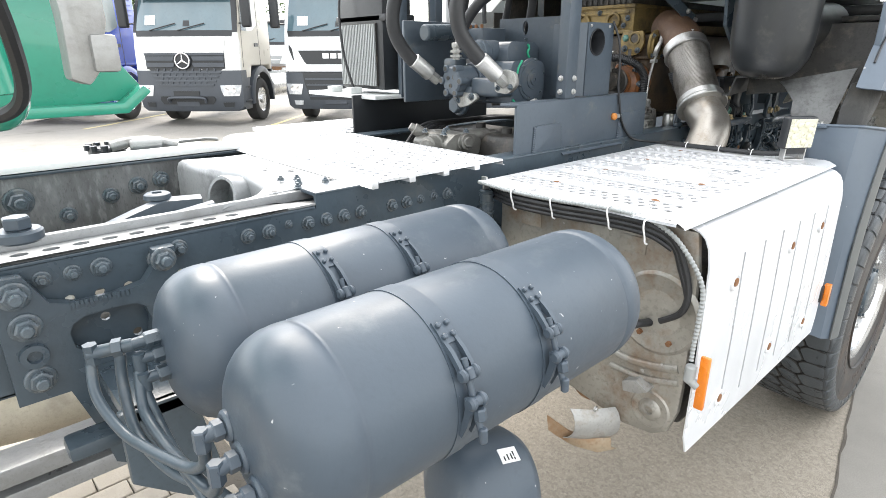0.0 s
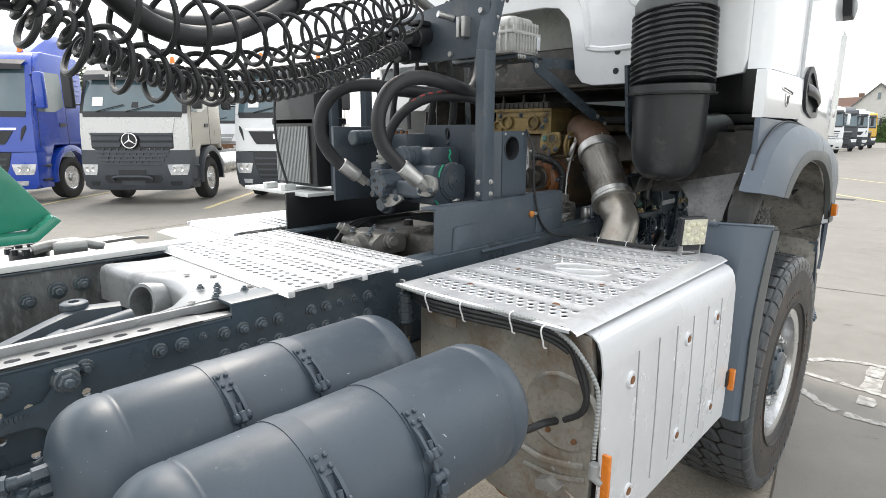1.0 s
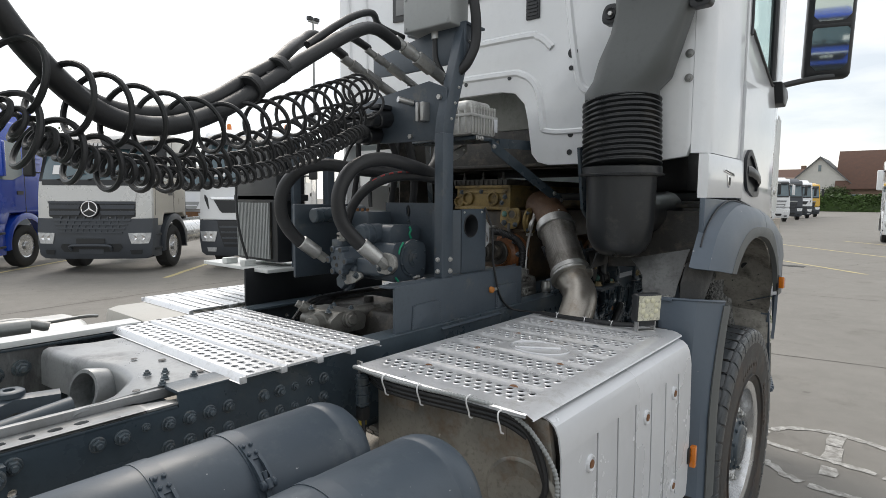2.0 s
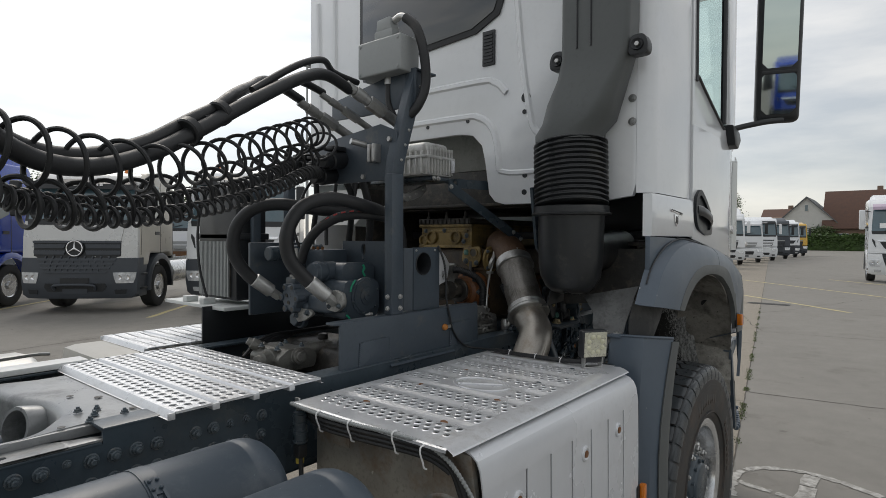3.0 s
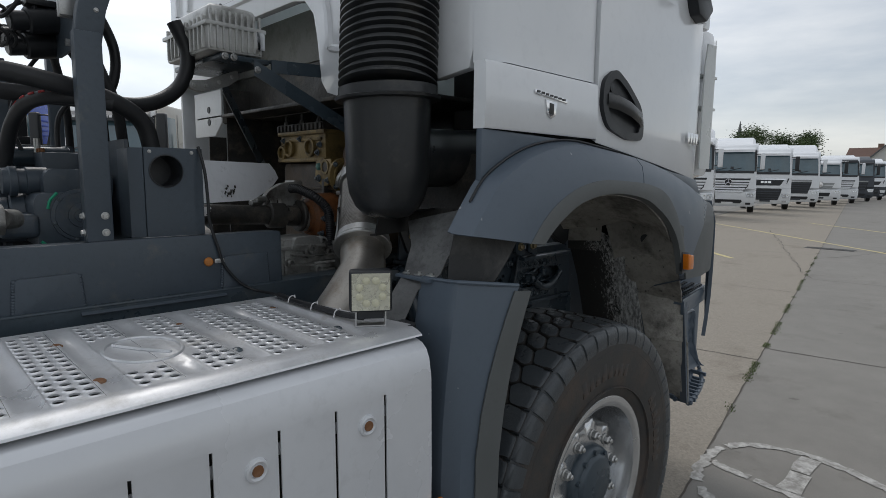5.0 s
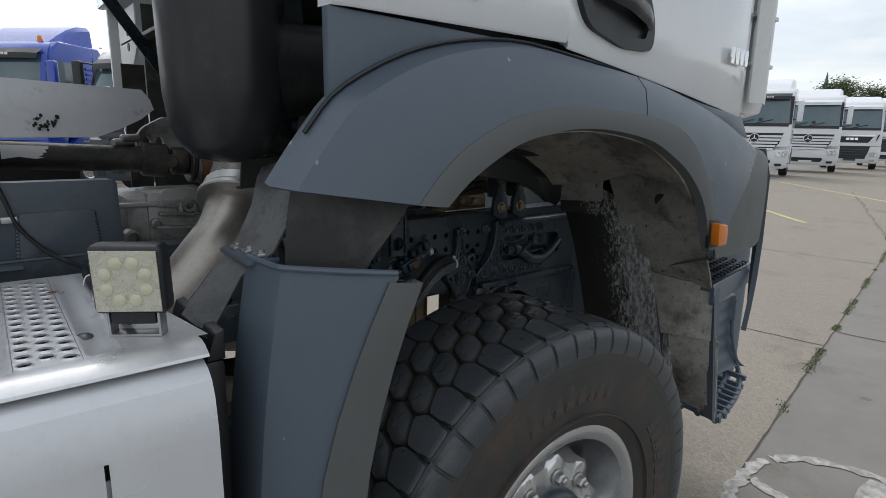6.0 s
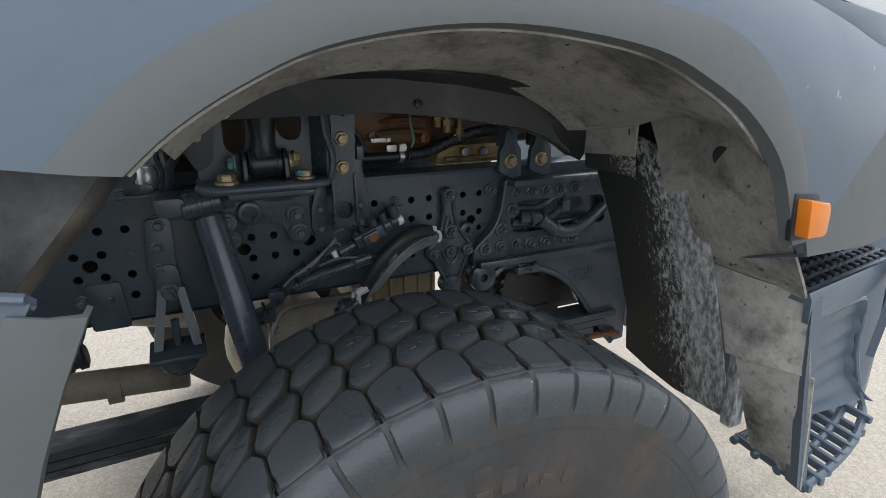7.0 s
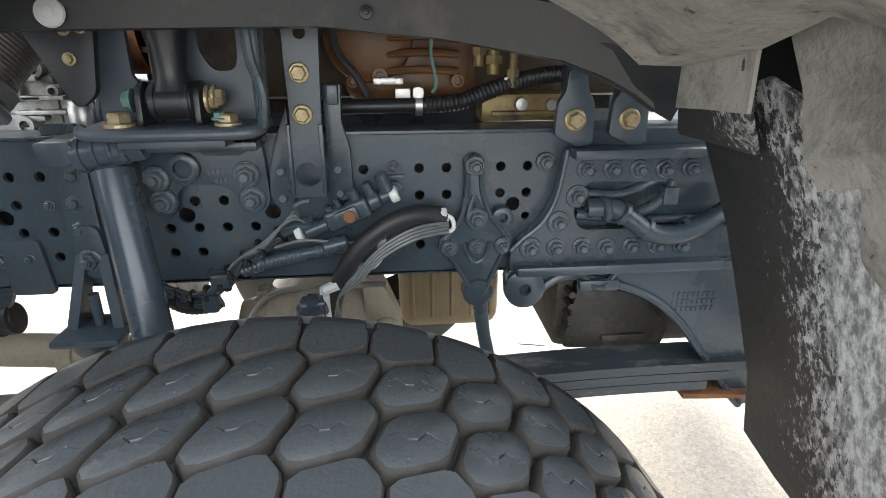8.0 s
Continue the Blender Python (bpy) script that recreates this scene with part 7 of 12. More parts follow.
for k, (y, hgt) in enumerate(((-0.27, 2.235), (0.02, 2.215), (-0.12, 2.225))):
    r = (0.022, 0.020, 0.014)[k]
    c = B()
    a, d = Vector((-1.36, y - 0.02, hgt - 0.06)), Vector((-0.26, 0.05, 0.125))
    for t0, t1, rr in ((0.0, 0.35, 1.0), (0.35, 0.62, 1.25), (0.62, 0.70, 0.95), (0.70, 0.85, 1.12), (0.85, 1.0, 0.9)):
        rod(c, a + d * t0, a + d * t1, r * rr, 14 if rr < 1.2 else 6, chamfer=0.002)
    part("coupling", c, ZINC, truck, "zinc hydraulic quick coupling")
hz_ = B()
tube(hz_, [(-1.60, -0.24, 2.285), along(0.06, 2.305, 0.05), along(0.22, 2.250, 0.05), along(0.45, 2.120, 0.03), along(0.62, 2.015, 0.012), along(0.78, 1.925, 0.0), along(0.94, 1.872, 0), along(1.08, 1.880, 0), along(1.20, 1.960, 0), along(1.30, 2.09, 0), along(1.36, 2.25, 0), along(1.38, 2.45, 0)], 0.0205, 14, 10)
part("hydraulic_hose", hz_, HOSE, truck, "thick black hydraulic hose hanging in a loop")
hz_ = B()
tube(hz_, [(-1.60, 0.06, 2.29), along(0.10, 2.29, -0.16), along(0.26, 2.225, -0.12), along(0.44, 2.150, -0.035), along(0.54, 2.090, -0.010), along(0.64, 2.032, -0.016), along(0.78, 1.950, -0.026), along(0.94, 1.898, -0.030), along(1.08, 1.905, -0.030), along(1.20, 1.985, -0.030), along(1.29, 2.11, -0.030), along(1.35, 2.27, -0.03), along(1.37, 2.45, -0.03)], 0.018, 14, 10)
part("hydraulic_hose", hz_, HOSE, truck, "thick black hydraulic hose beside the first")
hz_ = B()
tube(hz_, [(-1.60, -0.08, 2.30), along(0.08, 2.29, -0.06), along(0.25, 2.21, -0.04), along(0.45, 2.10, 0.0), along(0.60, 2.04, 0.0)], 0.014, 12, 8)
tube(hz_, [(-1.46, -0.13, 2.36), along(-0.12, 2.37, -0.02), along(0.03, 2.37, 0.02), along(0.20, 2.30, 0.02), along(0.40, 2.17, 0.0)], 0.012, 12, 8)
part("hydraulic_hose", hz_, HOSE, truck, "thinner black hose")
hz_ = B()
for s, z in ((0.545, 2.070), (0.66, 2.000)):
    p, q = Vector(along(s - 0.012, z + 0.008, 0.004)), Vector(along(s + 0.012, z - 0.007, 0.004))
    hz_ = B()
    rod(hz_, p, q, 0.036, 20, chamfer=0.004)
    part("hose_band", hz_, HOSE, truck, "tape band round the hoses")
hz_ = B()
p = Vector(along(1.36, 2.25))
box(hz_, p.x - 0.03, p.x + 0.03, p.y - 0.035, p.y + 0.035, p.z - 0.02, p.z + 0.02, 0.006)
part("hose_clamp", hz_, BLACK, truck, "black hose clamp")


# -- coiled trailer lines --
co_ = B()
coil(co_, [(-1.56, -0.08, 2.04), along(-0.02, 2.12, -0.05), along(0.15, 2.06, -0.03), along(0.40, 1.985, 0.0), along(0.65, 1.915, 0.02), along(0.90, 1.875, 0.03), along(1.12, 1.885, 0.03), along(1.32, 1.95, 0.02)], 0.056, 21, 0.0054, 8, 28, wobble=0.22, seed=4)
part("coiled_air_line", co_, HOSE, truck, "wide black coiled air line")
co_ = B()
coil(co_, [(-1.57, 0.03, 2.02), along(0.02, 2.02, -0.08), along(0.25, 1.95, -0.06), along(0.55, 1.865, -0.04), along(0.85, 1.80, -0.02), along(1.10, 1.79, 0.0), along(1.30, 1.86, 0.0)], 0.052, 20, 0.0054, 8, 28, wobble=0.22, seed=9)
part("coiled_air_line", co_, HOSE, truck, "second wide black coiled air line")
co_ = B()
coil(co_, [(-1.57, 0.13, 2.03), along(0.05, 1.98, -0.12), along(0.30, 1.90, -0.09), along(0.60, 1.83, -0.06), along(0.90, 1.79, -0.04), along(1.15, 1.81, -0.02), along(1.34, 1.90, -0.02)], 0.020, 58, 0.0050, 7, 20, wobble=0.10, seed=5)
part("coiled_cable", co_, HOSE, truck, "tight black coiled electric cable")
co_ = B()
coil(co_, [(-1.57, -0.02, 1.985), along(0.08, 1.955, -0.01), along(0.30, 1.875, -0.01), along(0.60, 1.80, 0.0), along(0.90, 1.765, 0.02), along(1.15, 1.80, 0.02), along(1.34, 1.90, 0.02)], 0.020, 56, 0.0050, 7, 20, wobble=0.10, seed=6)
part("coiled_cable", co_, HOSE, truck, "second tight black coiled electric cable")
co_ = B()
ribbed(co_, [along(1.32, 1.95, 0.02), along(1.40, 1.99, 0.03), along(1.52, 2.01, 0.05)], 0.013)
ribbed(co_, [along(1.34, 1.90, -0.02), along(1.45, 1.93, -0.02), along(1.56, 1.95, -0.02)], 0.013)
tube(co_, [along(1.34, 1.90, 0.02), along(1.45, 1.90, 0.08), along(1.60, 1.92, 0.12)], 0.007, 8, 6)
tube(co_, [along(1.30, 1.86, 0.0), along(1.42, 1.86, 0.05), along(1.60, 1.89, 0.08)], 0.007, 8, 6)
part("cable_sleeve", co_, BLACK, truck, "ribbed black sleeves at the cable ends")


# -- power pack behind the cab --
def dome(bm, o, axis, r, n, seg=28):
    turned(bm, o, axis, [(0, r)] + [(n * math.sin(math.radians(a)), max(r * math.cos(math.radians(a)), 0.001)) for a in (20, 40, 60, 75, 90)], seg)


gx = B()
prism(gx, fillet([(-1.605, 1.405), (-1.440, 1.405), (-1.425, 1.44), (-1.425, 1.535), (-1.445, 1.555), (-1.600, 1.555), (-1.612, 1.53)], 0.014), "y", -0.222, -0.02, 0.010)
prism(gx, fillet([(-1.575, 1.535), (-1.408, 1.535), (-1.402, 1.60), (-1.425, 1.618), (-1.560, 1.622), (-1.578, 1.60)], 0.014), "y", -0.172, -0.02, 0.012)
gear = part("gearbox", gx, BRACKET, truck, "dark grey pump gearbox with green marks")
gx = B()
turned(gx, (-1.502, -0.220, 1.492), (0, -1, 0), [(0, 0.074), (0.006, 0.073), (0.007, 0.064), (0.010, 0.063), (0.011, 0.034), (0.015, 0.033), (0.016, 0.020), (0.020, 0.019), (0.021, 0.006), (0.017, 0.005), (0.017, 0.001)], 40)
part("gear_cover", gx, BRACKET, gear, "round ringed gear cover")
for k in range(6):
    a = 2 * math.pi * (k + 0.3) / 6
    bolt(gear, -1.502 + 0.068 * math.cos(a), -0.226, 1.492 + 0.068 * math.sin(a), 0.35)
gx = B()
turned(gx, (-1.575, -0.090, 1.586), (-1, 0, 0), [(-0.02, 0.040), (0.030, 0.040), (0.032, 0.035), (0.050, 0.035), (0.052, 0.042), (0.068, 0.042), (0.071, 0.038), (0.085, 0.036), (0.087, 0.018), (0.084, 0.001)], 32)
part("bearing_cap", gx, BRACKET, gear, "stepped round bearing cap")
gm = B()
tube(gm, [(-1.470, -0.1745, 1.612), (-1.462, -0.1745, 1.598), (-1.470, -0.1745, 1.584), (-1.460, -0.1745, 1.566)], 0.0045, 6, 4)
green_mark = material("green_mark", (0.02, 0.34, 0.19), 0.6, var=0.2, scale=60)
part("paint_mark", gm, green_mark, gear, "green paint mark")
for pts in ([(-1.556, -0.2235, 1.556), (-1.574, -0.2235, 1.535), (-1.580, -0.2235, 1.512)], [(-1.600, -0.2235, 1.424), (-1.590, -0.2235, 1.415), (-1.584, -0.2235, 1.408)]):
    gm = B()
    tube(gm, pts, 0.0040, 6, 4)
    part("paint_mark", gm, green_mark, gear, "green paint mark")
gm = B()
rod(gm, (-1.500, -0.215, 1.414), (-1.462, -0.220, 1.414), 0.009, 8, chamfer=0.002)
rod(gm, (-1.488, -0.215, 1.414), (-1.478, -0.220, 1.414), 0.013, 6)
part("drain_fitting", gm, STEEL, gear, "small steel drain fitting")
pm = B()
rod(pm, (-1.735, -0.042, 1.487), (-1.640, -0.050, 1.490), 0.050, 32, chamfer=0.006)
rod(pm, (-1.640, -0.050, 1.490), (-1.600, -0.055, 1.492), 0.060, 28, chamfer=0.005)
for k in range(6):
    a = 2 * math.pi * k / 6
    rod(pm, (-1.739, -0.042 + 0.048 * math.cos(a), 1.487 + 0.048 * math.sin(a)), (-1.700, -0.042 + 0.048 * math.cos(a), 1.487 + 0.048 * math.sin(a)), 0.0135, 14, chamfer=0.003)
box(pm, -1.70, -1.61, -0.110, -0.02, 1.415, 1.470, 0.014, 3)
box(pm, -1.690, -1.630, -0.020, 0.045, 1.52, 1.565, 0.010, 2)
pump = part("pump", pm, BRACKET, truck, "dark grey painted radial hydraulic pump")
for k in range(6):
    a = 2 * math.pi * k / 6
    pb = B()
    turned(pb, (-1.7395, -0.042 + 0.048 * math.cos(a), 1.487 + 0.048 * math.sin(a)), (-1, 0, 0), [(0, 0.0085), (-0.005, 0.0075), (-0.005, 0.001)], 12)
    part("socket_screw", pb, OIL, pump)
for y, z in ((-0.030, 1.497), (-0.060, 1.500), (-0.042, 1.470)):
    pb = B()
    turned(pb, (-1.7355, y, z), (-1, 0, 0), [(0, 0.008), (0.002, 0.0075), (0.001, 0.005), (-0.003, 0.004), (-0.003, 0.001)], 12)
    part("port_plug", pb, OIL, pump)
pb = B()
turned(pb, (-1.640, -0.003, 1.397), (-1, 0, 0), [(0, 0.040), (0.016, 0.040), (0.020, 0.036)], 28)
loft(pb, [[(x, -0.003 + r * math.cos(math.pi * i / 3 + 0.4), 1.397 + r * math.sin(math.pi * i / 3 + 0.4)) for i in range(6)] for x, r in ((-1.658, 0.031), (-1.680, 0.031), (-1.685, 0.026))])
part("hex_plug", pb, BRACKET, pump, "large hexagon plug under the pump")
pb = B()
prism(pb, fillet([(-0.020, 1.436), (-0.075, 1.448), (-0.135, 1.446), (-0.150, 1.430), (-0.105, 1.404), (-0.060, 1.392)], 0.008), "x", -1.705, -1.690, 0.003)
lower_flange = part("pump_flange", pb, CAST, pump, "pale cast flange under the pump")
for y, z in ((-0.050, 1.420), (-0.120, 1.434)):
    bolt(lower_flange, -1.705, y, z, 0.75, turn=(0, 0, -90))
pm = B()
prism(pm, fillet([(-0.232, 1.455), (-0.290, 1.450), (-0.325, 1.478), (-0.318, 1.520), (-0.265, 1.532), (-0.228, 1.500)], 0.014), "x", -1.705, -1.685, 0.005)
rod(pm, (-1.690, -0.262, 1.492), (-1.655, -0.220, 1.487), 0.026, 18)
outlet = part("outlet_flange", pm, CAST, truck, "pale cast outlet flange of the pump")
for y, z in ((-0.246, 1.470), (-0.303, 1.474), (-0.255, 1.512)):
    bolt(outlet, -1.705, y, z, 0.6, turn=(0, 0, -90))
pm = B()
box(pm, -1.69, -1.60, -0.235, -0.095, 1.435, 1.500, 0.018, 3)
part("pump_manifold", pm, BRACKET, truck, "dark grey pump manifold")
pm = B()
rod(pm, (-1.700, -0.035, 1.560), (-1.700, -0.035, 1.605), 0.013, 8)
for z in (1.572, 1.588):
    turned(pm, (-1.700, -0.035, z), (0, 0, 1), [(-0.005, 0.013), (-0.004, 0.021), (0.004, 0.021), (0.005, 0.013)], 14)
box(pm, -1.720, -1.685, -0.055, -0.030, 1.600, 1.618, 0.004)
rod(pm, (-1.695, -0.035, 1.615), (-1.690, -0.030, 1.680), 0.007, 8)
part("valve", pm, CAST, pump, "small cast valve on the pump")
bp = B()
holed(bp, [(0.037, 1.400), (0.037, 1.708), (-0.270, 1.708), (-0.270, 1.400)], [[(-0.096 + 0.014 * math.cos(2 * math.pi * k / 14), 1.672 + 0.026 * math.sin(2 * math.pi * k / 14)) for k in range(14)]], 0.0, 0.010)
bmesh.ops.transform(bp, matrix=Matrix(((0, 1, 0, -1.395), (1, 0, 0, 0), (0, 0, 1, 0), (0, 0, 0, 1))), verts=bp.verts)
bmesh.ops.recalc_face_normals(bp, faces=bp.faces)
back_plate = part("back_plate", bp, BRACKET, truck, "dark grey mounting plate with an oval hole")
bolt(back_plate, -1.395, -0.100, 1.632, 0.5, turn=(0, 0, -90))
bp = B()
box(bp, -1.75, -1.42, 0.20, 0.215, 1.40, 1.70, 0.004)
part("side_plate", bp, BRACKET, truck, "dark grey upright plate beyond the pump")
bp = B()
rod(bp, (-1.72, 0.12, 1.655), (-1.45, 0.12, 1.665), 0.030, 22, chamfer=0.005)
part("cross_tube", bp, CHASSIS, truck, "glossy dark cross tube beyond the pump")
bp = B()
box(bp, -1.55, -1.42, -0.02, 0.10, 1.560, 1.672, 0.006)
valve_block = part("valve_block", bp, BRACKET, truck, "dark valve block with rusty screws")
for k in range(4):
    bp = B()
    rod(bp, (-1.545, -0.01 + 0.03 * k, 1.672), (-1.545, -0.01 + 0.03 * k, 1.684), 0.006, 8)
    part("block_screw", bp, RUST, valve_block, "rusty screw")
bp = B()
rod(bp, (-1.545, 0.065, 1.672), (-1.545, 0.065, 1.715), 0.009, 10)
part("bleed_valve", bp, STEEL, valve_block, "small steel bleed valve")
bp = B()
tube(bp, [(-1.50, 0.02, 1.69), (-1.49, 0.03, 1.78), (-1.44, 0.05, 1.86), (-1.42, 0.05, 1.98)], 0.008, 8, 6)
part("thin_cable", bp, HOSE, truck, "thin black cable above the valve block")
bp = B()
tube(bp, [(-1.58, 0.10, 1.68), (-1.60, 0.11, 1.78), (-1.55, 0.10, 1.92), (-1.50, 0.08, 1.99)], 0.006, 8, 6)
part("thin_cable", bp, HOSE, truck, "thin black cable hanging from the sockets")


def hose_with_end(pts, r, label):
    bm = B()
    tube(bm, pts, r, 14, 10)
    h = part("pump_hose", bm, HOSE, truck, label)
    p, q = Vector(pts[0]), Vector(pts[1])
    d = (q - p).normalized()
    f = B()
    rod(f, p - d * 0.01, p + d * 0.075, r * 1.12, 18, chamfer=0.003)
    part("ferrule", f, STEEL, h, "bright crimped hose ferrule")
    f = B()
    rod(f, p - d * 0.05, p - d * 0.01, r * 0.8, 6)
    part("hose_nut", f, CAST, h)
    return h


hose_with_end([(-1.735, -0.262, 1.515), (-1.800, -0.235, 1.575), (-1.855, -0.215, 1.65), (-1.862, -0.215, 1.745), (-1.810, -0.230, 1.83), (-1.700, -0.250, 1.865), (-1.55, -0.270, 1.845), (-1.43, -0.27, 1.815), (-1.345, -0.25, 1.77), (-1.315, -0.24, 1.70), (-1.31, -0.24, 1.60)], 0.025, "thick black pump hose in a tight loop")
hose_with_end([(-1.756, 0.056, 1.515), (-1.835, 0.075, 1.575), (-1.895, 0.075, 1.66), (-1.895, 0.060, 1.76), (-1.845, 0.02, 1.83), (-1.750, -0.015, 1.850), (-1.62, -0.06, 1.835), (-1.45, -0.12, 1.825), (-1.30, -0.10, 1.825), (-1.19, -0.06, 1.87), (-1.13, -0.04, 1.94), (-1.115, -0.03, 2.03), (-1.15, -0.02, 2.12)], 0.024, "thick black pump hose behind the first")
hh = B()
third = [(-1.64, 0.010, 1.62), (-1.63, -0.011, 1.687), (-1.62, -0.068, 1.750), (-1.60, -0.150, 1.795), (-1.56, -0.215, 1.812), (-1.50, -0.260, 1.812), (-1.42, -0.28, 1.80)]
tube(hh, third, 0.0195, 12, 8)
striped = part("back_hose", hh, HOSE, truck, "black hose with a dashed red stripe")
curve = [Vector(p) for p in spline(third, 14)]
for k in range(6, len(curve) - 12, 6):
    hh = B()
    lift = [p + Vector((-0.0120, -0.0090, 0.0135)) for p in curve[k:k + 4]]
    tube(hh, [tuple(p) for p in lift], 0.0032, 6, 1)
    part("stripe_dash", hh, material("red_stripe", (0.42, 0.05, 0.05), 0.6) if k == 6 else bpy.data.materials["red_stripe"], striped)
for pts, r in (([(-1.40, 0.05, 1.80), (-1.33, 0.05, 1.90), (-1.32, 0.05, 2.02), (-1.38, 0.04, 2.15)], 0.016), ([(-1.48, -0.05, 2.0), (-1.42, -0.05, 1.90), (-1.38, 0.0, 1.80), (-1.36, 0.05, 1.65)], 0.014), ([(-1.44, -0.12, 2.0), (-1.40, -0.12, 1.90), (-1.36, -0.10, 1.80), (-1.33, -0.05, 1.62)], 0.016), ([(-1.48, 0.12, 2.0), (-1.45, 0.15, 1.88), (-1.43, 0.2, 1.75), (-1.42, 0.25, 1.55)], 0.012)):
    hh = B()
    tube(hh, pts, r, 12, 8)
    part("back_hose", hh, HOSE, truck, "black hose behind the post")
# upright plate with a round opening
up = B()
holed(up, [(-1.375, 1.432), (-1.375, 1.684), (-1.215, 1.684), (-1.215, 1.432)], [disc_points(-1.318, 1.618, 0.046, 24)], -0.368, -0.360)
sheet(up, [[(-1.377, -0.364, z), (-1.388, -0.356, z), (-1.410, -0.345, z)] for z in (1.432, 1.560, 1.682)], 0.006)
box(up, -1.221, -1.213, -0.359, -0.28, 1.432, 1.684, 0.002)
box(up, -1.408, -1.400, -0.340, -0.24, 1.432, 1.680, 0.002)
upright = part("pierced_plate", up, BRACKET, truck, "dark grey upright box with a round opening")
up = B()
turned(up, (-1.318, -0.368, 1.618), (0, 1, 0), [(0.012, 0.0462), (-0.003, 0.0468), (-0.004, 0.0440), (0.0, 0.0425), (0.085, 0.0425), (0.086, 0.001)], 32, caps=False)
part("opening_sleeve", up, BLACK, upright, "dark sleeve with a rolled lip")
bolt(upright, -1.245, -0.368, 1.672, 0.4, HEAD)
bolt(upright, -1.36, -0.368, 1.672, 0.4, HEAD)

# gear linkage and gearbox top between the rails
gl_ = B()
box(gl_, -1.95, -1.15, -0.30, 0.30, 1.02, 1.12, 0.05)
rod(gl_, (-1.60, 0.10, 1.12), (-1.60, 0.10, 1.27), 0.09, 20, chamfer=0.01)
box(gl_, -1.75, -1.30, -0.22, 0.16, 1.12, 1.20, 0.04)
part("gear_housing", gl_, OIL, truck, "greasy gearbox top between the rails")
gl_ = B()
prism(gl_, fillet([(-1.86, 1.235), (-1.70, 1.235), (-1.69, 1.285), (-1.73, 1.312), (-1.82, 1.315), (-1.865, 1.285)], 0.014), "y", -0.16, 0.02, 0.012)
DIRTY_CAST = material("dirty_cast", (0.17, 0.168, 0.155), 0.5, metal=0.4, var=0.2, scale=14, bump=0.15, bscale=90, dirt=(0.05, 0.045, 0.04), dirt_amount=0.5, dirt_scale=12)
actuator = part("actuator", gl_, DIRTY_CAST, truck, "dirty cast actuator between the rails")
for x, y, z, d, r, n in ((-1.865, -0.10, 1.275, (-1, -0.2, 0.05), 0.036, 0.055), (-1.78, -0.165, 1.285, (-0.2, -1, 0.1), 0.028, 0.030), (-1.70, -0.11, 1.290, (1, -0.35, 0.1), 0.026, 0.10), (-1.82, 0.01, 1.300, (-0.7, 0.4, 0.5), 0.022, 0.06)):
    gl_ = B()
    turned(gl_, (x, y, z), d, [(-0.02, r * 1.15), (0.004, r * 1.15), (0.006, r), (n * 0.7, r * 0.95), (n * 0.75, r * 0.7), (n, r * 0.6), (n + 0.002, 0.001)], 20)
    part("actuator_port", gl_, DIRTY_CAST, actuator)
for x, y in ((-1.84, -0.12), (-1.84, -0.02), (-1.74, -0.13), (-1.74, -0.03), (-1.79, -0.07)):
    bolt(actuator, x, y, 1.312, 0.7, turn=(-90, 0, 0))
gl_ = B()
prism(gl_, fillet([(-1.70, 1.20), (-1.36, 1.20), (-1.34, 1.27), (-1.42, 1.300), (-1.66, 1.305)], 0.02), "y", -0.30, 0.10, 0.02)
for x, y in ((-1.60, -0.20), (-1.48, -0.25), (-1.42, -0.12), (-1.55, -0.02)):
    rod(gl_, (x, y, 1.28), (x, y, 1.325), 0.020, 14, chamfer=0.004)
part("selector_housing", gl_, OIL, truck, "oily selector housing between the rails")
for k in range(5):
    gl_ = B()
    tube(gl_, [(-1.88 + 0.03 * k, 0.04 + 0.02 * k, 1.27), (-1.75 + 0.02 * k, 0.088, 1.325 - 0.006 * k), (-1.52, 0.11 + 0.012 * k, 1.325 - 0.004 * k), (-1.32, 0.10 - 0.02 * k, 1.325), (-1.21, 0.06 - 0.05 * k, 1.30)], 0.006 + 0.0012 * (k % 3), 8, 8)
    part("brake_pipe", gl_, HOSE, truck, "black pipe over the gearbox top")

# -- engine --
en = B()
box(en, -0.60, 0.55, -0.085, 0.275, 1.672, 1.798, 0.008)
box(en, -0.612, 0.50, -0.092, 0.282, 1.782, 1.799, 0.004)
box(en, -0.612, 0.50, -0.092, 0.282, 1.668, 1.684, 0.004)
box(en, -0.608, -0.58, -0.060, 0.262, 1.755, 1.768, 0.003)
engine = part("engine", en, GOLD, truck, "gold painted engine head with oily stains")
en = B()
box(en, -0.58, 0.60, -0.20, 0.30, 1.30, 1.668, 0.03)
for z in (1.40, 1.48, 1.56):
    box(en, -0.60, -0.57, -0.18, 0.28, z - 0.006, z + 0.006, 0.003)
part("engine_block", en, material("oily_brown_block", (0.075, 0.050, 0.028), 0.5, var=0.4, scale=9, bump=0.2, bscale=60, dirt=(0.020, 0.017, 0.014), dirt_amount=0.5, dirt_scale=8), engine, "oily brown engine block below the head")
en = B()
box(en, -0.606, 0.55, -0.075, 0.292, 1.800, 1.832, 0.006)
for k in range(12):
    box(en, -0.612, -0.604, -0.07 + 0.031 * k, -0.055 + 0.031 * k, 1.800, 1.826, 0.002)
part("rocker_cover", en, OIL, engine, "black rocker cover edge")
for y in (-0.04, 0.09, 0.22):
    en = B()
    rod(en, (-0.600, y, 1.83), (-0.600, y, 1.868), 0.006, 8)
    rod(en, (-0.600, y, 1.83), (-0.600, y, 1.842), 0.011, 6)
    part("cover_stud", en, OIL, engine)
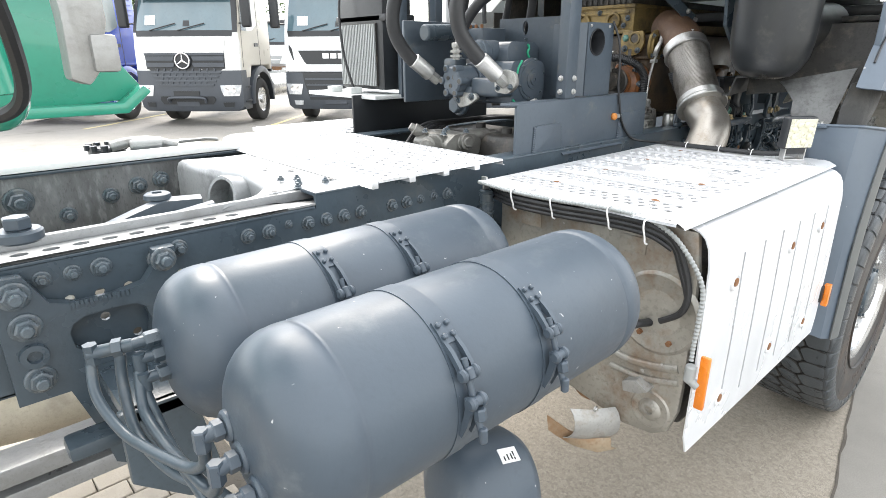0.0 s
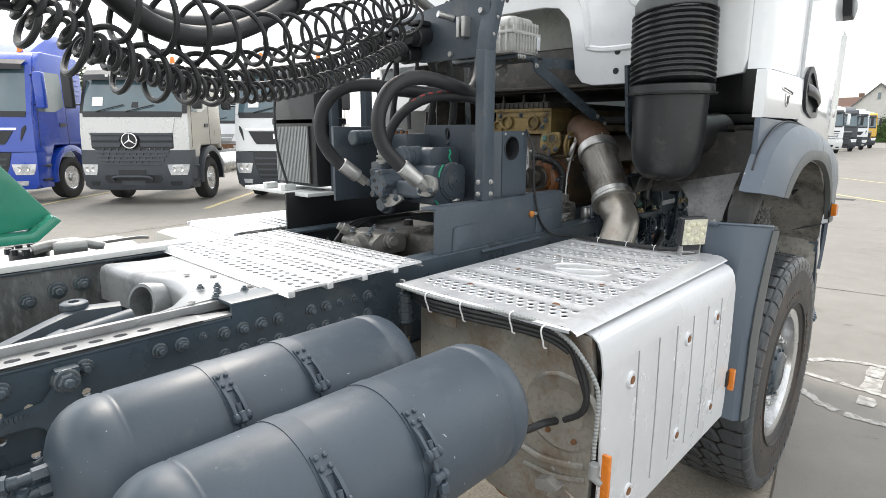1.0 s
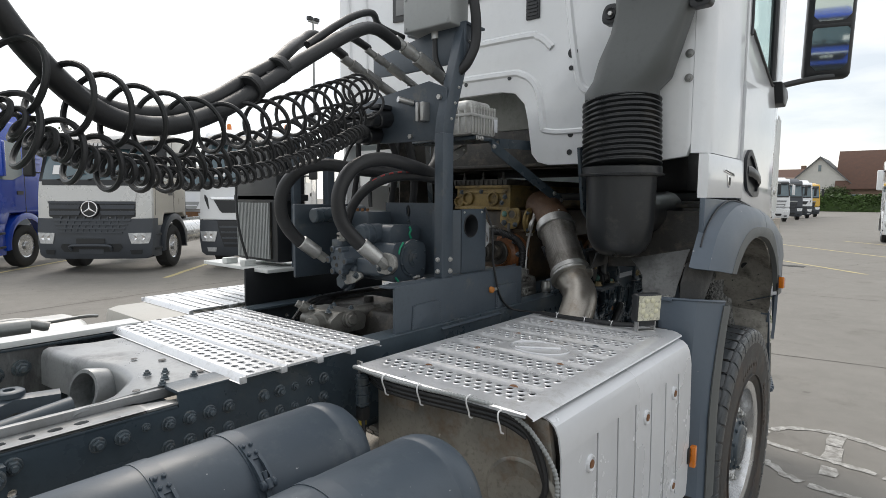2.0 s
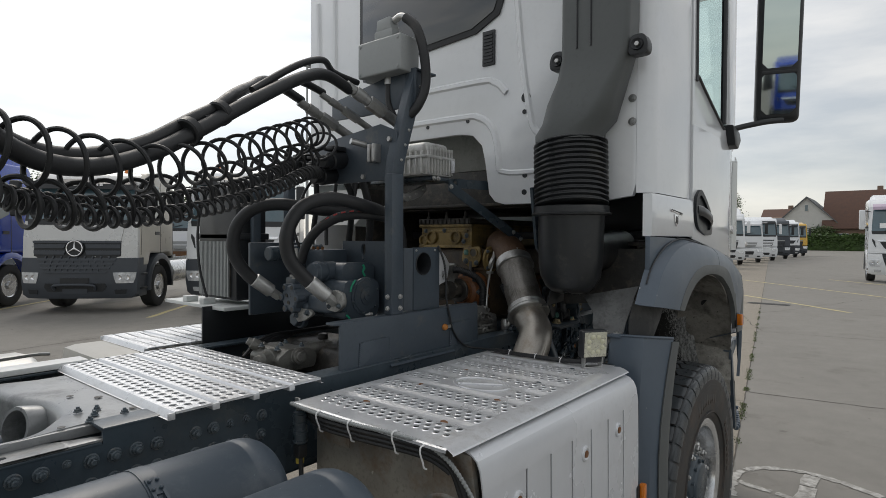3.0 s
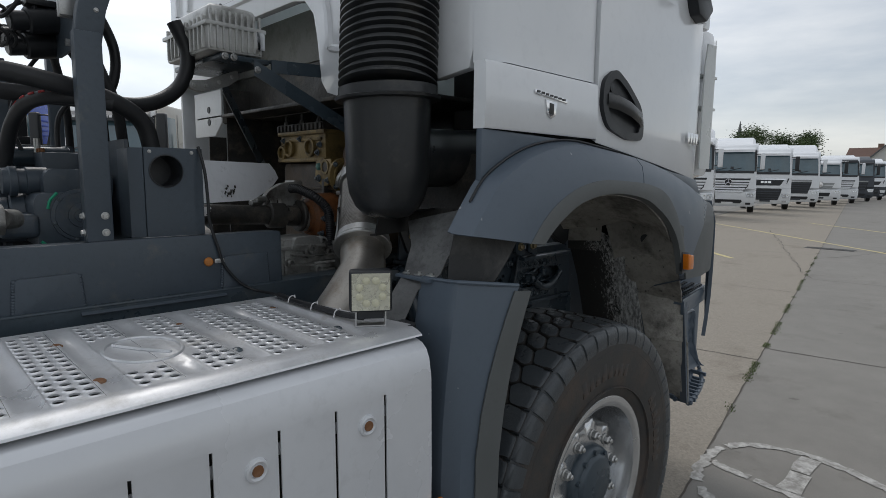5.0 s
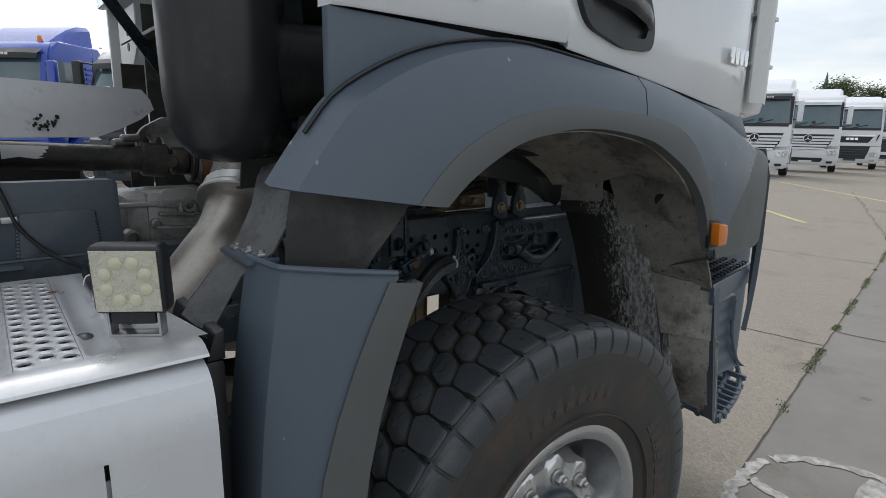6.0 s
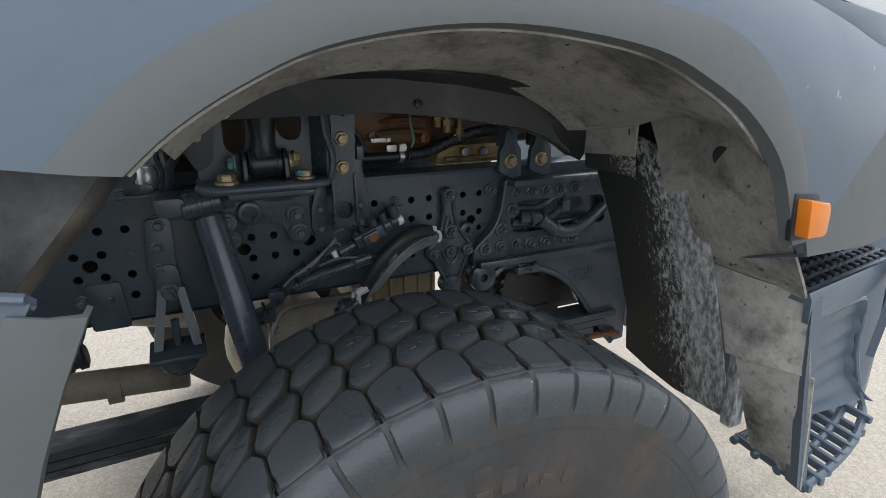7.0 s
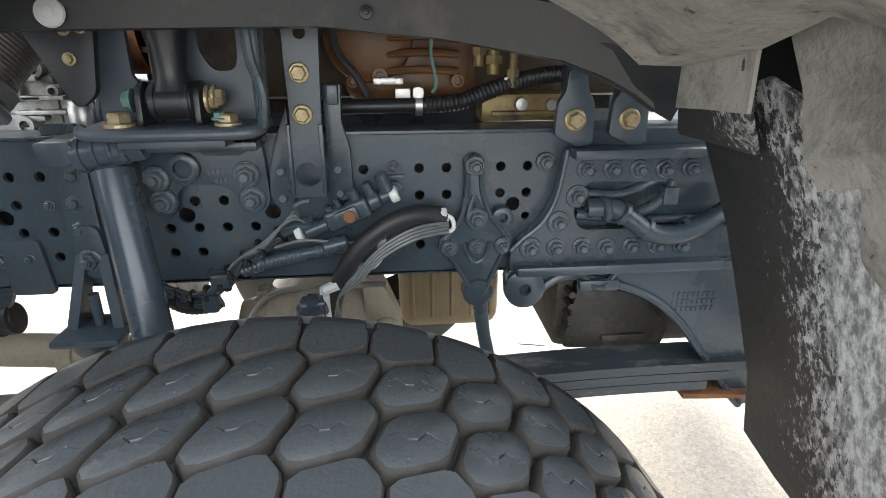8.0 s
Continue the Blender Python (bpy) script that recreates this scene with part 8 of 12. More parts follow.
for y, z, r in ((0.192, 1.728, 0.027), (0.021, 1.728, 0.027), (0.252, 1.708, 0.022)):
    en = B()
    turned(en, (-0.601, y, z), (-1, 0, 0), [(0, r + 0.012), (0.012, r + 0.010), (0.014, r + 0.003), (0.012, r), (-0.020, r - 0.002), (-0.020, 0.001)], 24)
    part("core_plug", en, GOLD, engine, "gold ringed opening")
for y, z in ((-0.054, 1.737), (-0.035, 1.705), (0.10, 1.765), (0.235, 1.762)):
    bolt(engine, -0.606, y, z, 0.75, turn=(0, 0, -90))
en = B()
prism(en, fillet([(-0.040, 1.672), (-0.150, 1.680), (-0.158, 1.62), (-0.135, 1.575), (-0.085, 1.565), (-0.030, 1.600)], 0.014), "x", -0.618, -0.604, 0.003)
eye = part("lifting_eye", en, GOLD, engine, "gold painted lifting bracket")
en = B()
turned(en, (-0.6185, -0.108, 1.646), (-1, 0, 0), [(-0.002, 0.030), (0.004, 0.029), (0.004, 0.021), (0.0005, 0.020), (0.0005, 0.001)], 20)
part("eye_ring", en, GOLD, eye)
# dark disc laid on the ring as the shade of its opening
en = B()
turned(en, (-0.6192, -0.108, 1.646), (-1, 0, 0), [(0.0, 0.0195), (0.0006, 0.001)], 20)
part("eye_hole", en, OIL, eye, "dark disc standing in for the shaded lifting eye opening")
en = B()
turned(en, (-0.6185, -0.062, 1.647), (-1, 0, 0), [(0, 0.017), (0.006, 0.015), (0.010, 0.010), (0.011, 0.001)], 6)
part("teal_bolt", en, TEAL, eye, "teal painted bolt head")
bolt(eye, -0.618, -0.060, 1.600, 0.9, turn=(0, 0, -90))
bolt(eye, -0.618, -0.128, 1.592, 0.8, turn=(0, 0, -90))
en = B()
turned(en, (-0.60, -0.205, 1.612), (0, -1, 0), [(0, 0.070), (0.010, 0.068), (0.012, 0.052), (0.018, 0.050), (0.018, 0.042), (0.004, 0.040), (0.003, 0.001)], 32)
port = part("intake_port", en, GOLD, engine, "gold ringed port on the engine side")
for k in range(4):
    a = math.pi * (0.25 + 0.5 * k)
    bolt(port, -0.60 + 0.061 * math.cos(a), -0.217, 1.612 + 0.061 * math.sin(a), 0.6)
en = B()
turned(en, (-0.66, -0.10, 1.445), (-1, 0, 0), [(-0.07, 0.098), (0.0, 0.096), (0.008, 0.086), (0.028, 0.080), (0.040, 0.062), (0.055, 0.058), (0.056, 0.002)], 36)
flange = part("drive_flange", en, material("rusty_drive_cover", (0.20, 0.075, 0.025), 0.45, var=0.4, scale=12, bump=0.15, bscale=60, dirt=(0.04, 0.025, 0.015), dirt_amount=0.45, dirt_scale=10), engine, "rusty orange drive flange")
for k in range(8):
    a = 2 * math.pi * k / 8
    bolt(flange, -0.672, -0.10 + 0.084 * math.cos(a), 1.445 + 0.084 * math.sin(a), 0.85, turn=(0, 0, -90))
en = B()
turned(en, (-0.716, -0.098, 1.440), (-1, 0, 0), [(0, 0.050), (0.018, 0.050), (0.022, 0.047), (0.023, 0.040), (0.018, 0.038), (0.018, 0.001)], 32)
part("flange_ring", en, STEEL, flange, "bright steel ring of the flange")
en = B()
ribbed(en, [(-0.765, -0.09, 1.560), (-0.750, -0.127, 1.558), (-0.725, -0.19, 1.532), (-0.690, -0.205, 1.500), (-0.670, -0.209, 1.462), (-0.660, -0.20, 1.39), (-0.662, -0.20, 1.33)], 0.0185)
part("engine_hose", en, HOSE, engine, "black corrugated hose arching over the flange")
en = B()
tube(en, [(-0.575, -0.215, 1.640), (-0.600, -0.225, 1.600), (-0.618, -0.218, 1.545), (-0.624, -0.205, 1.46), (-0.630, -0.205, 1.40), (-0.650, -0.215, 1.35), (-0.672, -0.222, 1.305)], 0.0065, 8, 8)
part("fuel_pipe", en, STEEL, engine, "thin bent steel pipe")
en = B()
tube(en, [(-0.60, -0.235, 1.66), (-0.625, -0.245, 1.63), (-0.645, -0.24, 1.60), (-0.64, -0.23, 1.57)], 0.010, 8, 6)
part("breather_pipe", en, STEEL, engine, "bent steel breather pipe")
for x, y, z in ((-0.624, -0.190, 1.422), (-0.620, -0.215, 1.545), (-0.650, -0.215, 1.352)):
    en = B()
    box(en, x - 0.014, x + 0.014, y - 0.016, y + 0.010, z - 0.008, z + 0.008, 0.003)
    part("hose_clip", en, STEEL, engine, "steel hose clip")
en = B()
rod(en, (-0.666, -0.224, 1.262), (-0.666, -0.224, 1.312), 0.024, 16, chamfer=0.004)
rod(en, (-0.666, -0.224, 1.312), (-0.666, -0.224, 1.322), 0.016, 12)
part("pipe_union", en, STEEL, engine, "steel pipe union")
en = B()
tube(en, [(-0.68, -0.23, 1.31), (-0.715, -0.24, 1.32), (-0.735, -0.245, 1.29), (-0.735, -0.245, 1.25)], 0.008, 8, 5)
part("engine_hose", en, HOSE, engine, "short black hose at the union")
cb_ = B()
holed(cb_, fillet([(-0.868, 1.478), (-0.783, 1.474), (-0.750, 1.496), (-0.744, 1.552), (-0.730, 1.586), (-0.800, 1.580), (-0.855, 1.550), (-0.876, 1.518)], 0.010),
      [[(x + 0.012 * math.cos(k * math.pi / 6), 1.503 + 0.022 * math.sin(k * math.pi / 6)) for k in range(12)] for x in (-0.846, -0.812)], -0.085, -0.055)
pierced_casting = part("pierced_casting", cb_, CAST, engine, "pale cast bracket with two oval openings")
cb_ = B()
prism(cb_, fillet([(-0.750, 1.496), (-0.712, 1.52), (-0.708, 1.588), (-0.745, 1.592)], 0.008), "y", -0.080, -0.01, 0.005)
part("bracket_cheek", cb_, CAST, pierced_casting)
for x, z in ((-0.895, 1.520), (-0.915, 1.508)):
    cb_ = B()
    rod(cb_, (x + 0.03, -0.08, z), (x - 0.02, -0.095, z - 0.002), 0.012, 12, chamfer=0.003)
    part("pipe_union", cb_, STEEL, pierced_casting, "small pipe union")
sd_ = B()
hp = lambda q, z, off: (-1.212 + 0.850 * q - 0.527 * off, -0.364 + 0.527 * q + 0.850 * off, z)
sheet(sd_, [[hp(0.0, z, o), hp(0.15, z, o), hp(e1, z, o), hp(e2, z, o)] for z, o, e1, e2 in ((1.524, 0.000, 0.22, 0.262), (1.548, 0.004, 0.30, 0.345), (1.572, 0.008, 0.36, 0.410), (1.600, 0.014, 0.43, 0.462), (1.628, 0.030, 0.44, 0.466), (1.654, 0.046, 0.44, 0.455))], 0.004)
heat_plate = part("heat_plate", sd_, SKY_SHEEN, truck, "polished plate beside the engine, pale with painted sky reflection", angle=20)
jit = random.Random(12)
burnt = B()
for k in range(26):
    q, z = 0.13 + jit.gauss(0, 0.014), 1.552 + jit.gauss(0, 0.012)
    o = 0.004 + 0.16 * (z - 1.548) - 0.0046
    r = jit.uniform(0.0015, 0.006)
    turned(burnt, hp(q, z, o), (0.527, -0.850, 0.1), [(0, r), (0.0008, r * 0.8), (0.001, 0.0002)], 7)
part("burnt_stain", burnt, OIL, heat_plate, "burnt speckled stain")
sh = B()
sheet(sh, [[(x, -0.078 - 0.0375 * math.sin(a), 1.4755 - 0.045 * (x + 1.19) + 0.0375 * math.cos(a)) for a in (0.75, 1.0, 1.25, 1.5 + wv)] for x, wv in ((-1.185, 0.30), (-1.15, 0.10), (-1.115, 0.22), (-1.085, 0.05))], 0.0008)
part("paper_label", sh, LABEL, truck, "torn white paper label on the shaft")
sh = B()
rod(sh, (-1.42, -0.06, 1.485), (-0.84, -0.095, 1.460), 0.036, 22)
rod(sh, (-0.87, -0.094, 1.461), (-0.80, -0.098, 1.456), 0.048, 22, chamfer=0.006)
rod(sh, (-0.80, -0.145, 1.456), (-0.80, -0.052, 1.456), 0.020, 16, chamfer=0.003)
rod(sh, (-0.79, -0.099, 1.455), (-0.745, -0.10, 1.453), 0.040, 22, chamfer=0.006)
rod(sh, (-0.745, -0.10, 1.453), (-0.728, -0.10, 1.452), 0.062, 28, chamfer=0.004)
part("drive_shaft", sh, OIL, truck, "oily black drive shaft")
bh = B()
turned(bh, (-1.06, 0.0, 1.06), (1, 0, 0), [(0, 0.14), (0.10, 0.17), (0.26, 0.22), (0.44, 0.26), (0.46, 0.26)], 32)
box(bh, -0.80, -0.60, -0.26, 0.26, 1.10, 1.34, 0.03)
bell = part("bell_housing", bh, CAST, truck, "dirty cast bell housing with ribs")
bh = B()
box(bh, 0.0, 0.38, -0.006, 0.006, 0.15, 0.245, 0.0)
rib = part("housing_rib", bh, CAST, bell)
for k in range(9):
    m = Matrix.Translation((-1.0, 0, 1.06)) @ Matrix.Rotation(math.radians(20 * k) - math.pi / 2, 4, "X")
    if k == 0:
        rib.matrix_basis = m
    else:
        again(rib, m, bell)
# ribbed casting beside the housing, with bolt bosses
bh = B()
box(bh, -0.90, -0.72, -0.27, -0.10, 1.18, 1.385, 0.02)
side = part("ribbed_casting", bh, CAST, bell, "dirty ribbed casting beside the shaft")
for k in range(5):
    bh = B()
    prism(bh, [(-0.905 + 0.01 * k, 1.215 + 0.036 * k), (-0.74, 1.205 + 0.036 * k), (-0.74, 1.213 + 0.036 * k), (-0.905 + 0.01 * k, 1.223 + 0.036 * k)], "y", -0.292, -0.268, 0.001)
    part("casting_rib", bh, CAST, side)
for x, z in ((-0.80, 1.345), (-0.775, 1.27), (-0.86, 1.245)):
    bh = B()
    turned(bh, (x, -0.268, z), (0, -1, 0), [(0, 0.020), (0.032, 0.017), (0.032, 0.009), (0.012, 0.008), (0.012, 0.001)], 18)
    part("casting_boss", bh, CAST, side)
# finned controller box
fb_ = B()
box(fb_, -1.115, -0.925, -0.205, 0.16, 2.010, 2.100, 0.012)
box(fb_, -1.105, -0.935, -0.195, 0.15, 2.098, 2.165, 0.030, 3)
ctrl = part("finned_controller", fb_, BRIGHT_CAST, truck, "ribbed cast aluminium box under the cab")
fin = B()
box(fin, -0.004, 0.004, -0.214, -0.203, 2.018, 2.140, 0.002)
first = part("cooling_fin", fin, BRIGHT_CAST, ctrl)
for k in range(9):
    if k == 0:
        first.matrix_basis = pose(-1.105, 0, 0)
    else:
        again(first, pose(-1.105 + 0.021 * k, 0, 0), ctrl)
fin = B()
box(fin, -1.124, -1.113, -0.004, 0.004, 2.018, 2.120, 0.002)
first = part("cooling_fin", fin, BRIGHT_CAST, ctrl)
for k in range(10):
    if k == 0:
        first.matrix_basis = pose(0, -0.18, 0)
    else:
        again(first, pose(0, -0.18 + 0.034 * k, 0), ctrl)
fb_ = B()
box(fb_, -1.125, -0.915, -0.215, 0.17, 2.088, 2.102, 0.004)
part("flange_rim", fb_, BRIGHT_CAST, ctrl)
fb_ = B()
box(fb_, -0.955, -0.925, -0.222, -0.205, 2.03, 2.09, 0.003)
part("latch", fb_, CHROME, ctrl, "bright latch")
# struts and brackets under the cab
br = B()
box(br, -1.075, -0.90, -0.20, 0.20, 1.990, 2.008, 0.004)
part("strut_shelf", br, CHASSIS, truck, "dark steel shelf under the controller")
for a, b, hgt, wid in (((-0.965, -0.205, 1.972), (-0.495, -0.315, 1.712), 0.026, 0.015), ((-0.90, -0.20, 1.985), (-0.55, -0.30, 1.985), 0.022, 0.018), ((-0.88, 0.25, 1.98), (-0.50, 0.55, 1.55), 0.034, 0.020)):
    br = B()
    loft(br, [[(p[0], p[1] - wid, p[2] + hgt), (p[0], p[1] + wid, p[2] + hgt), (p[0], p[1] + wid, p[2] + hgt - 0.008), (p[0], p[1] - wid + 0.006, p[2] + hgt - 0.008), (p[0], p[1] - wid + 0.006, p[2] - hgt), (p[0], p[1] - wid, p[2] - hgt)] for p in (a, b)])
    bmesh.ops.recalc_face_normals(br, faces=br.faces)
    part("strut", br, CHASSIS, truck, "dark folded steel strut under the cab")
for x, y, z in ((-1.06, -0.205, 1.998), (-1.03, -0.205, 1.998), (-0.955, -0.222, 1.965), (-0.56, -0.320, 1.755), (-0.51, -0.332, 1.721)):
    bolt(truck, x, y, z, 0.9, HEAD)
br = B()
prism(br, fillet([(-1.125, 1.905), (-1.085, 1.893), (-1.04, 1.905), (-0.985, 1.925), (-0.945, 1.955), (-0.95, 1.985), (-1.01, 1.960), (-1.07, 1.935), (-1.120, 1.930)], 0.008), "y", -0.062, -0.040, 0.004)
stay = part("stay_arm", br, GALV, truck, "pale dirty cast stay under the controller")
for x, z in ((-1.108, 1.915), (-1.066, 1.916), (-1.02, 1.934), (-0.972, 1.958)):
    bolt(stay, x, -0.062, z, 0.6, HEAD)
br = B()
prism(br, [(-0.85, 1.95), (-0.62, 1.98), (-0.60, 1.85), (-0.575, 1.62), (-0.60, 1.52), (-0.66, 1.53), (-0.71, 1.61), (-0.80, 1.68)], "y", -0.60, -0.585, 0.004)
cabmount = part("cab_mount", br, CHASSIS, truck, "dark cab mounting frame")
for x, z in ((-0.74, 1.72), (-0.66, 1.64), (-0.62, 1.56), (-0.76, 1.85)):
    bolt(cabmount, x, -0.60, z, 0.9)
br = B()
turned(br, (-0.73, -0.605, 1.755), (0, -1, 0), [(0, 0.024), (0.012, 0.022), (0.014, 0.002)], 8)
part("teal_bolt", br, TEAL, cabmount, "teal painted bolt head")
br = B()
box(br, -0.70, 0.62, -0.62, 0.95, 1.885, 1.90, 0.004)
box(br, -0.50, 0.60, -1.05, -0.66, 1.69, 1.71, 0.004)
part("cab_floor", br, OIL, truck, "dark underside of the cab")
sw = B()
box(sw, -0.56, -0.54, -0.65, 0.95, 1.88, 2.085, 0.004)
part("cab_inner_wall", sw, OIL, truck, "oily dark wall under the cab")
sw = B()
box(sw, -0.565, -0.54, -0.65, 0.95, 2.086, 2.30, 0.006)
part("cab_inner_wall", sw, material("pale_primer", (0.24, 0.24, 0.22), 0.6, var=0.15, scale=6, dirt=(0.10, 0.095, 0.085), dirt_amount=0.4, dirt_scale=6), truck, "pale dirty sheet under the cab")
# white far-side panel under the cab
sw = B()
prism(sw, [(0.98, 1.80), (0.74, 1.80), (0.66, 1.86), (0.66, 2.02), (0.98, 2.02)], "x", -0.70, -0.69, 0.006)
far_panel = part("far_wing_panel", sw, WHITE_DULL, truck, "white inner wing panel on the far side")
for y, z in ((0.80, 1.93), (0.80, 1.87)):
    sw = B()
    turned(sw, (-0.7005, y, z), (-1, 0, 0), [(0, 0.017), (0.003, 0.016), (0.004, 0.010), (0.002, 0.001)], 16)
    part("rubber_plug", sw, BLACK, far_panel, "black rubber plug")
# dark sheet added for the shade inside the far wheel well
sw = B()
sheet(sw, [[(-0.762, 0.665, 1.30), (-0.762, 0.665, 1.55), (-0.762, 0.665, 1.79)], [(-0.68, 0.662, 1.30), (-0.68, 0.662, 1.55), (-0.68, 0.662, 1.79)]], 0.006)
part("far_inner_wing", sw, OIL, truck, "dark sheet standing in for shade inside the far wing")
sw = B()
sheet(sw, [[(-0.675, 0.66, 1.30), (-0.675, 0.66, 1.70), (-0.675, 0.66, 2.02)], [(-0.40, 0.62, 1.30), (-0.40, 0.62, 1.70), (-0.40, 0.62, 2.02)], [(0.30, 0.62, 1.30), (0.30, 0.62, 1.70), (0.30, 0.62, 2.02)]], 0.006)
part("far_inner_wing", sw, OIL, truck, "dark dirty inner wing on the far side")

# -- exhaust --
ex = B()
A0, A1 = Vector((-0.600, -0.350, 1.600)), Vector((-0.735, -0.512, 1.385))
dd = (A1 - A0)
n = 96
prof = []
for k in range(n + 1):
    prof.append((dd.length * k / n, 0.084 + (0.0009 if k % 2 else 0)))
turned(ex, A0, dd, prof, 36)
flex = part("exhaust_flex_pipe", ex, material("weathered_flex_steel", (0.30, 0.285, 0.265), 0.42, metal=0.8, var=0.25, scale=9, dirt=(0.10, 0.085, 0.07), dirt_amount=0.4, dirt_scale=7), truck, "ribbed stainless exhaust flex pipe", angle=20)
ex = B()
u = dd.normalized()
for t0, t1, r in ((-0.01, 0.03, 0.092), (0.03, 0.04, 0.096)):
    rod(ex, A0 + u * t0, A0 + u * t1, r, 32, chamfer=0.003)
for t0, t1, r in ((-0.015, 0.012, 0.093), (0.016, 0.030, 0.100)):
    rod(ex, A1 + u * t0, A1 + u * t1, r, 32, chamfer=0.003)
band = part("exhaust_clamp", ex, STEEL, flex, "steel band clamps")
ex = B()
rod(ex, (-0.625, -0.385, 1.665), (-0.575, -0.335, 1.688), 0.006, 8)
for q in (0.1, 0.45, 0.9):
    p = Vector((-0.625, -0.385, 1.665)).lerp(Vector((-0.575, -0.335, 1.688)), q)
    box(ex, p.x - 0.008, p.x + 0.008, p.y - 0.008, p.y + 0.008, p.z - 0.020, p.z + 0.010, 0.002)
part("clamp_bolt", ex, STEEL, band, "clamp bolt with its lugs")
ex = B()
tube(ex, [A1 + u * 0.01, A1 + u * 0.05, (-0.795, -0.590, 1.305), (-0.840, -0.610, 1.262), (-0.893, -0.615, 1.203), (-0.950, -0.615, 1.145), (-1.04, -0.60, 1.06), (-1.14, -0.58, 0.98)], 0.075, 32, 8)
exhaust_seam = B()
tube(exhaust_seam, [(-0.800, -0.660, 1.318), (-0.862, -0.684, 1.262), (-0.915, -0.690, 1.205), (-0.972, -0.690, 1.147)], 0.0022, 6, 6)
elbow = part("exhaust_elbow", ex, STAINLESS, truck, "bright exhaust elbow going down behind the box")
part("weld_seam", exhaust_seam, STAINLESS, elbow)
ex = B()
tube(ex, [(-0.50, -0.20, 1.69), (-0.53, -0.25, 1.68), (-0.58, -0.325, 1.635), A0], 0.080, 20, 6)
part("exhaust_manifold", ex, material("burnt_manifold", (0.105, 0.058, 0.034), 0.6, var=0.35, scale=14, bump=0.2, bscale=70, dirt=(0.19, 0.13, 0.09), dirt_amount=0.3, dirt_scale=12), truck, "rusty exhaust manifold")

# -- air intake --
DX, DY = -0.852, -0.788
OVAL = 0.76  # the pot is narrower along the truck than across it


def flatten(bm):
    for v in bm.verts:
        v.co.x = DX + (v.co.x - DX) * OVAL


dc = B()
prof = [(0.0, 0.012), (0.003, 0.045), (0.012, 0.080), (0.035, 0.108), (0.075, 0.130), (0.13, 0.139), (0.34, 0.145)]
turned(dc, (DX, DY, 1.487), (0, 0, 1), prof, 48)
flatten(dc)
intake = part("air_intake", dc, INTAKE, truck, "black plastic intake pot behind the cab", angle=60)
dc = B()
tube(dc, [(DX + 0.01, DY - 0.01, 1.66), (DX + 0.09, DY - 0.02, 1.665), (DX + 0.25, DY - 0.03, 1.67), (DX + 0.45, DY - 0.03, 1.68)], 0.068, 28, 6, radii=lambda t: 0.118 - 0.03 * min(1, t * 2.2))
part("intake_branch", dc, INTAKE, intake, "black side branch of the intake")
dc = B()
turned(dc, (DX, DY, 1.820), (0, 0, 1), [(0, 0.148), (0.002, 0.172), (0.009, 0.175), (0.012, 0.164), (0.038, 0.163), (0.042, 0.150)], 48)
flatten(dc)
part("intake_collar", dc, INTAKE, intake)
dc = B()
prof = []
for k in range(13):
    z = 0.0215 * k
    prof += [(z, 0.146), (z + 0.006, 0.163), (z + 0.010, 0.163), (z + 0.016, 0.146)]
o = Vector((DX, DY, 1.858))
ax_ = Vector((0.035, 0.02, 0.27))
turned(dc, o, ax_, prof, 48)
flatten(dc)
part("intake_bellows", dc, INTAKE, truck, "black ribbed rubber intake bellows", angle=60)


def rounded_rect(c, hx, hy, n=6, r=0.045):
    pts = []
    for sx, sy, a0 in ((1, 1, 0), (-1, 1, 90), (-1, -1, 180), (1, -1, 270)):
        for i in range(n + 1):
            a = math.radians(a0 + 90 * i / n)
            pts.append((c[0] + sx * (hx - r) + r * math.cos(a), c[1] + sy * (hy - r) + r * math.sin(a), c[2]))
    return pts


dc = B()
C0 = o + ax_ * 1.03
secs = [((DX + (C0.x - DX) * OVAL, C0.y, C0.z), 0.114, 0.150, 0.113), ((DX + (C0.x - DX) * OVAL, C0.y, C0.z + 0.03), 0.114, 0.150, 0.110), ((-0.832, -0.812, 2.21), 0.104, 0.152, 0.085), ((-0.834, -0.838, 2.29), 0.094, 0.148, 0.06), ((-0.836, -0.878, 2.39), 0.070, 0.142, 0.035),
        ((-0.837, -0.900, 2.47), 0.066, 0.144, 0.026), ((-0.837, -0.904, 2.60), 0.066, 0.146, 0.024), ((-0.837, -0.904, 3.35), 0.066, 0.146, 0.024)]
loft(dc, [rounded_rect(c, hx, hy, 6, r) for c, hx, hy, r in secs])
bmesh.ops.recalc_face_normals(dc, faces=dc.faces)
stack = part("intake_duct", dc, TRIM, truck, "dusty black plastic intake stack up the cab rear", angle=50)
dc = B()
for y in (-0.835, -0.895):
    tube(dc, [(-0.904, y, 2.50), (-0.904, y, 3.3)], 0.004, 6, 2)
part("duct_rib", dc, BLACK, stack)
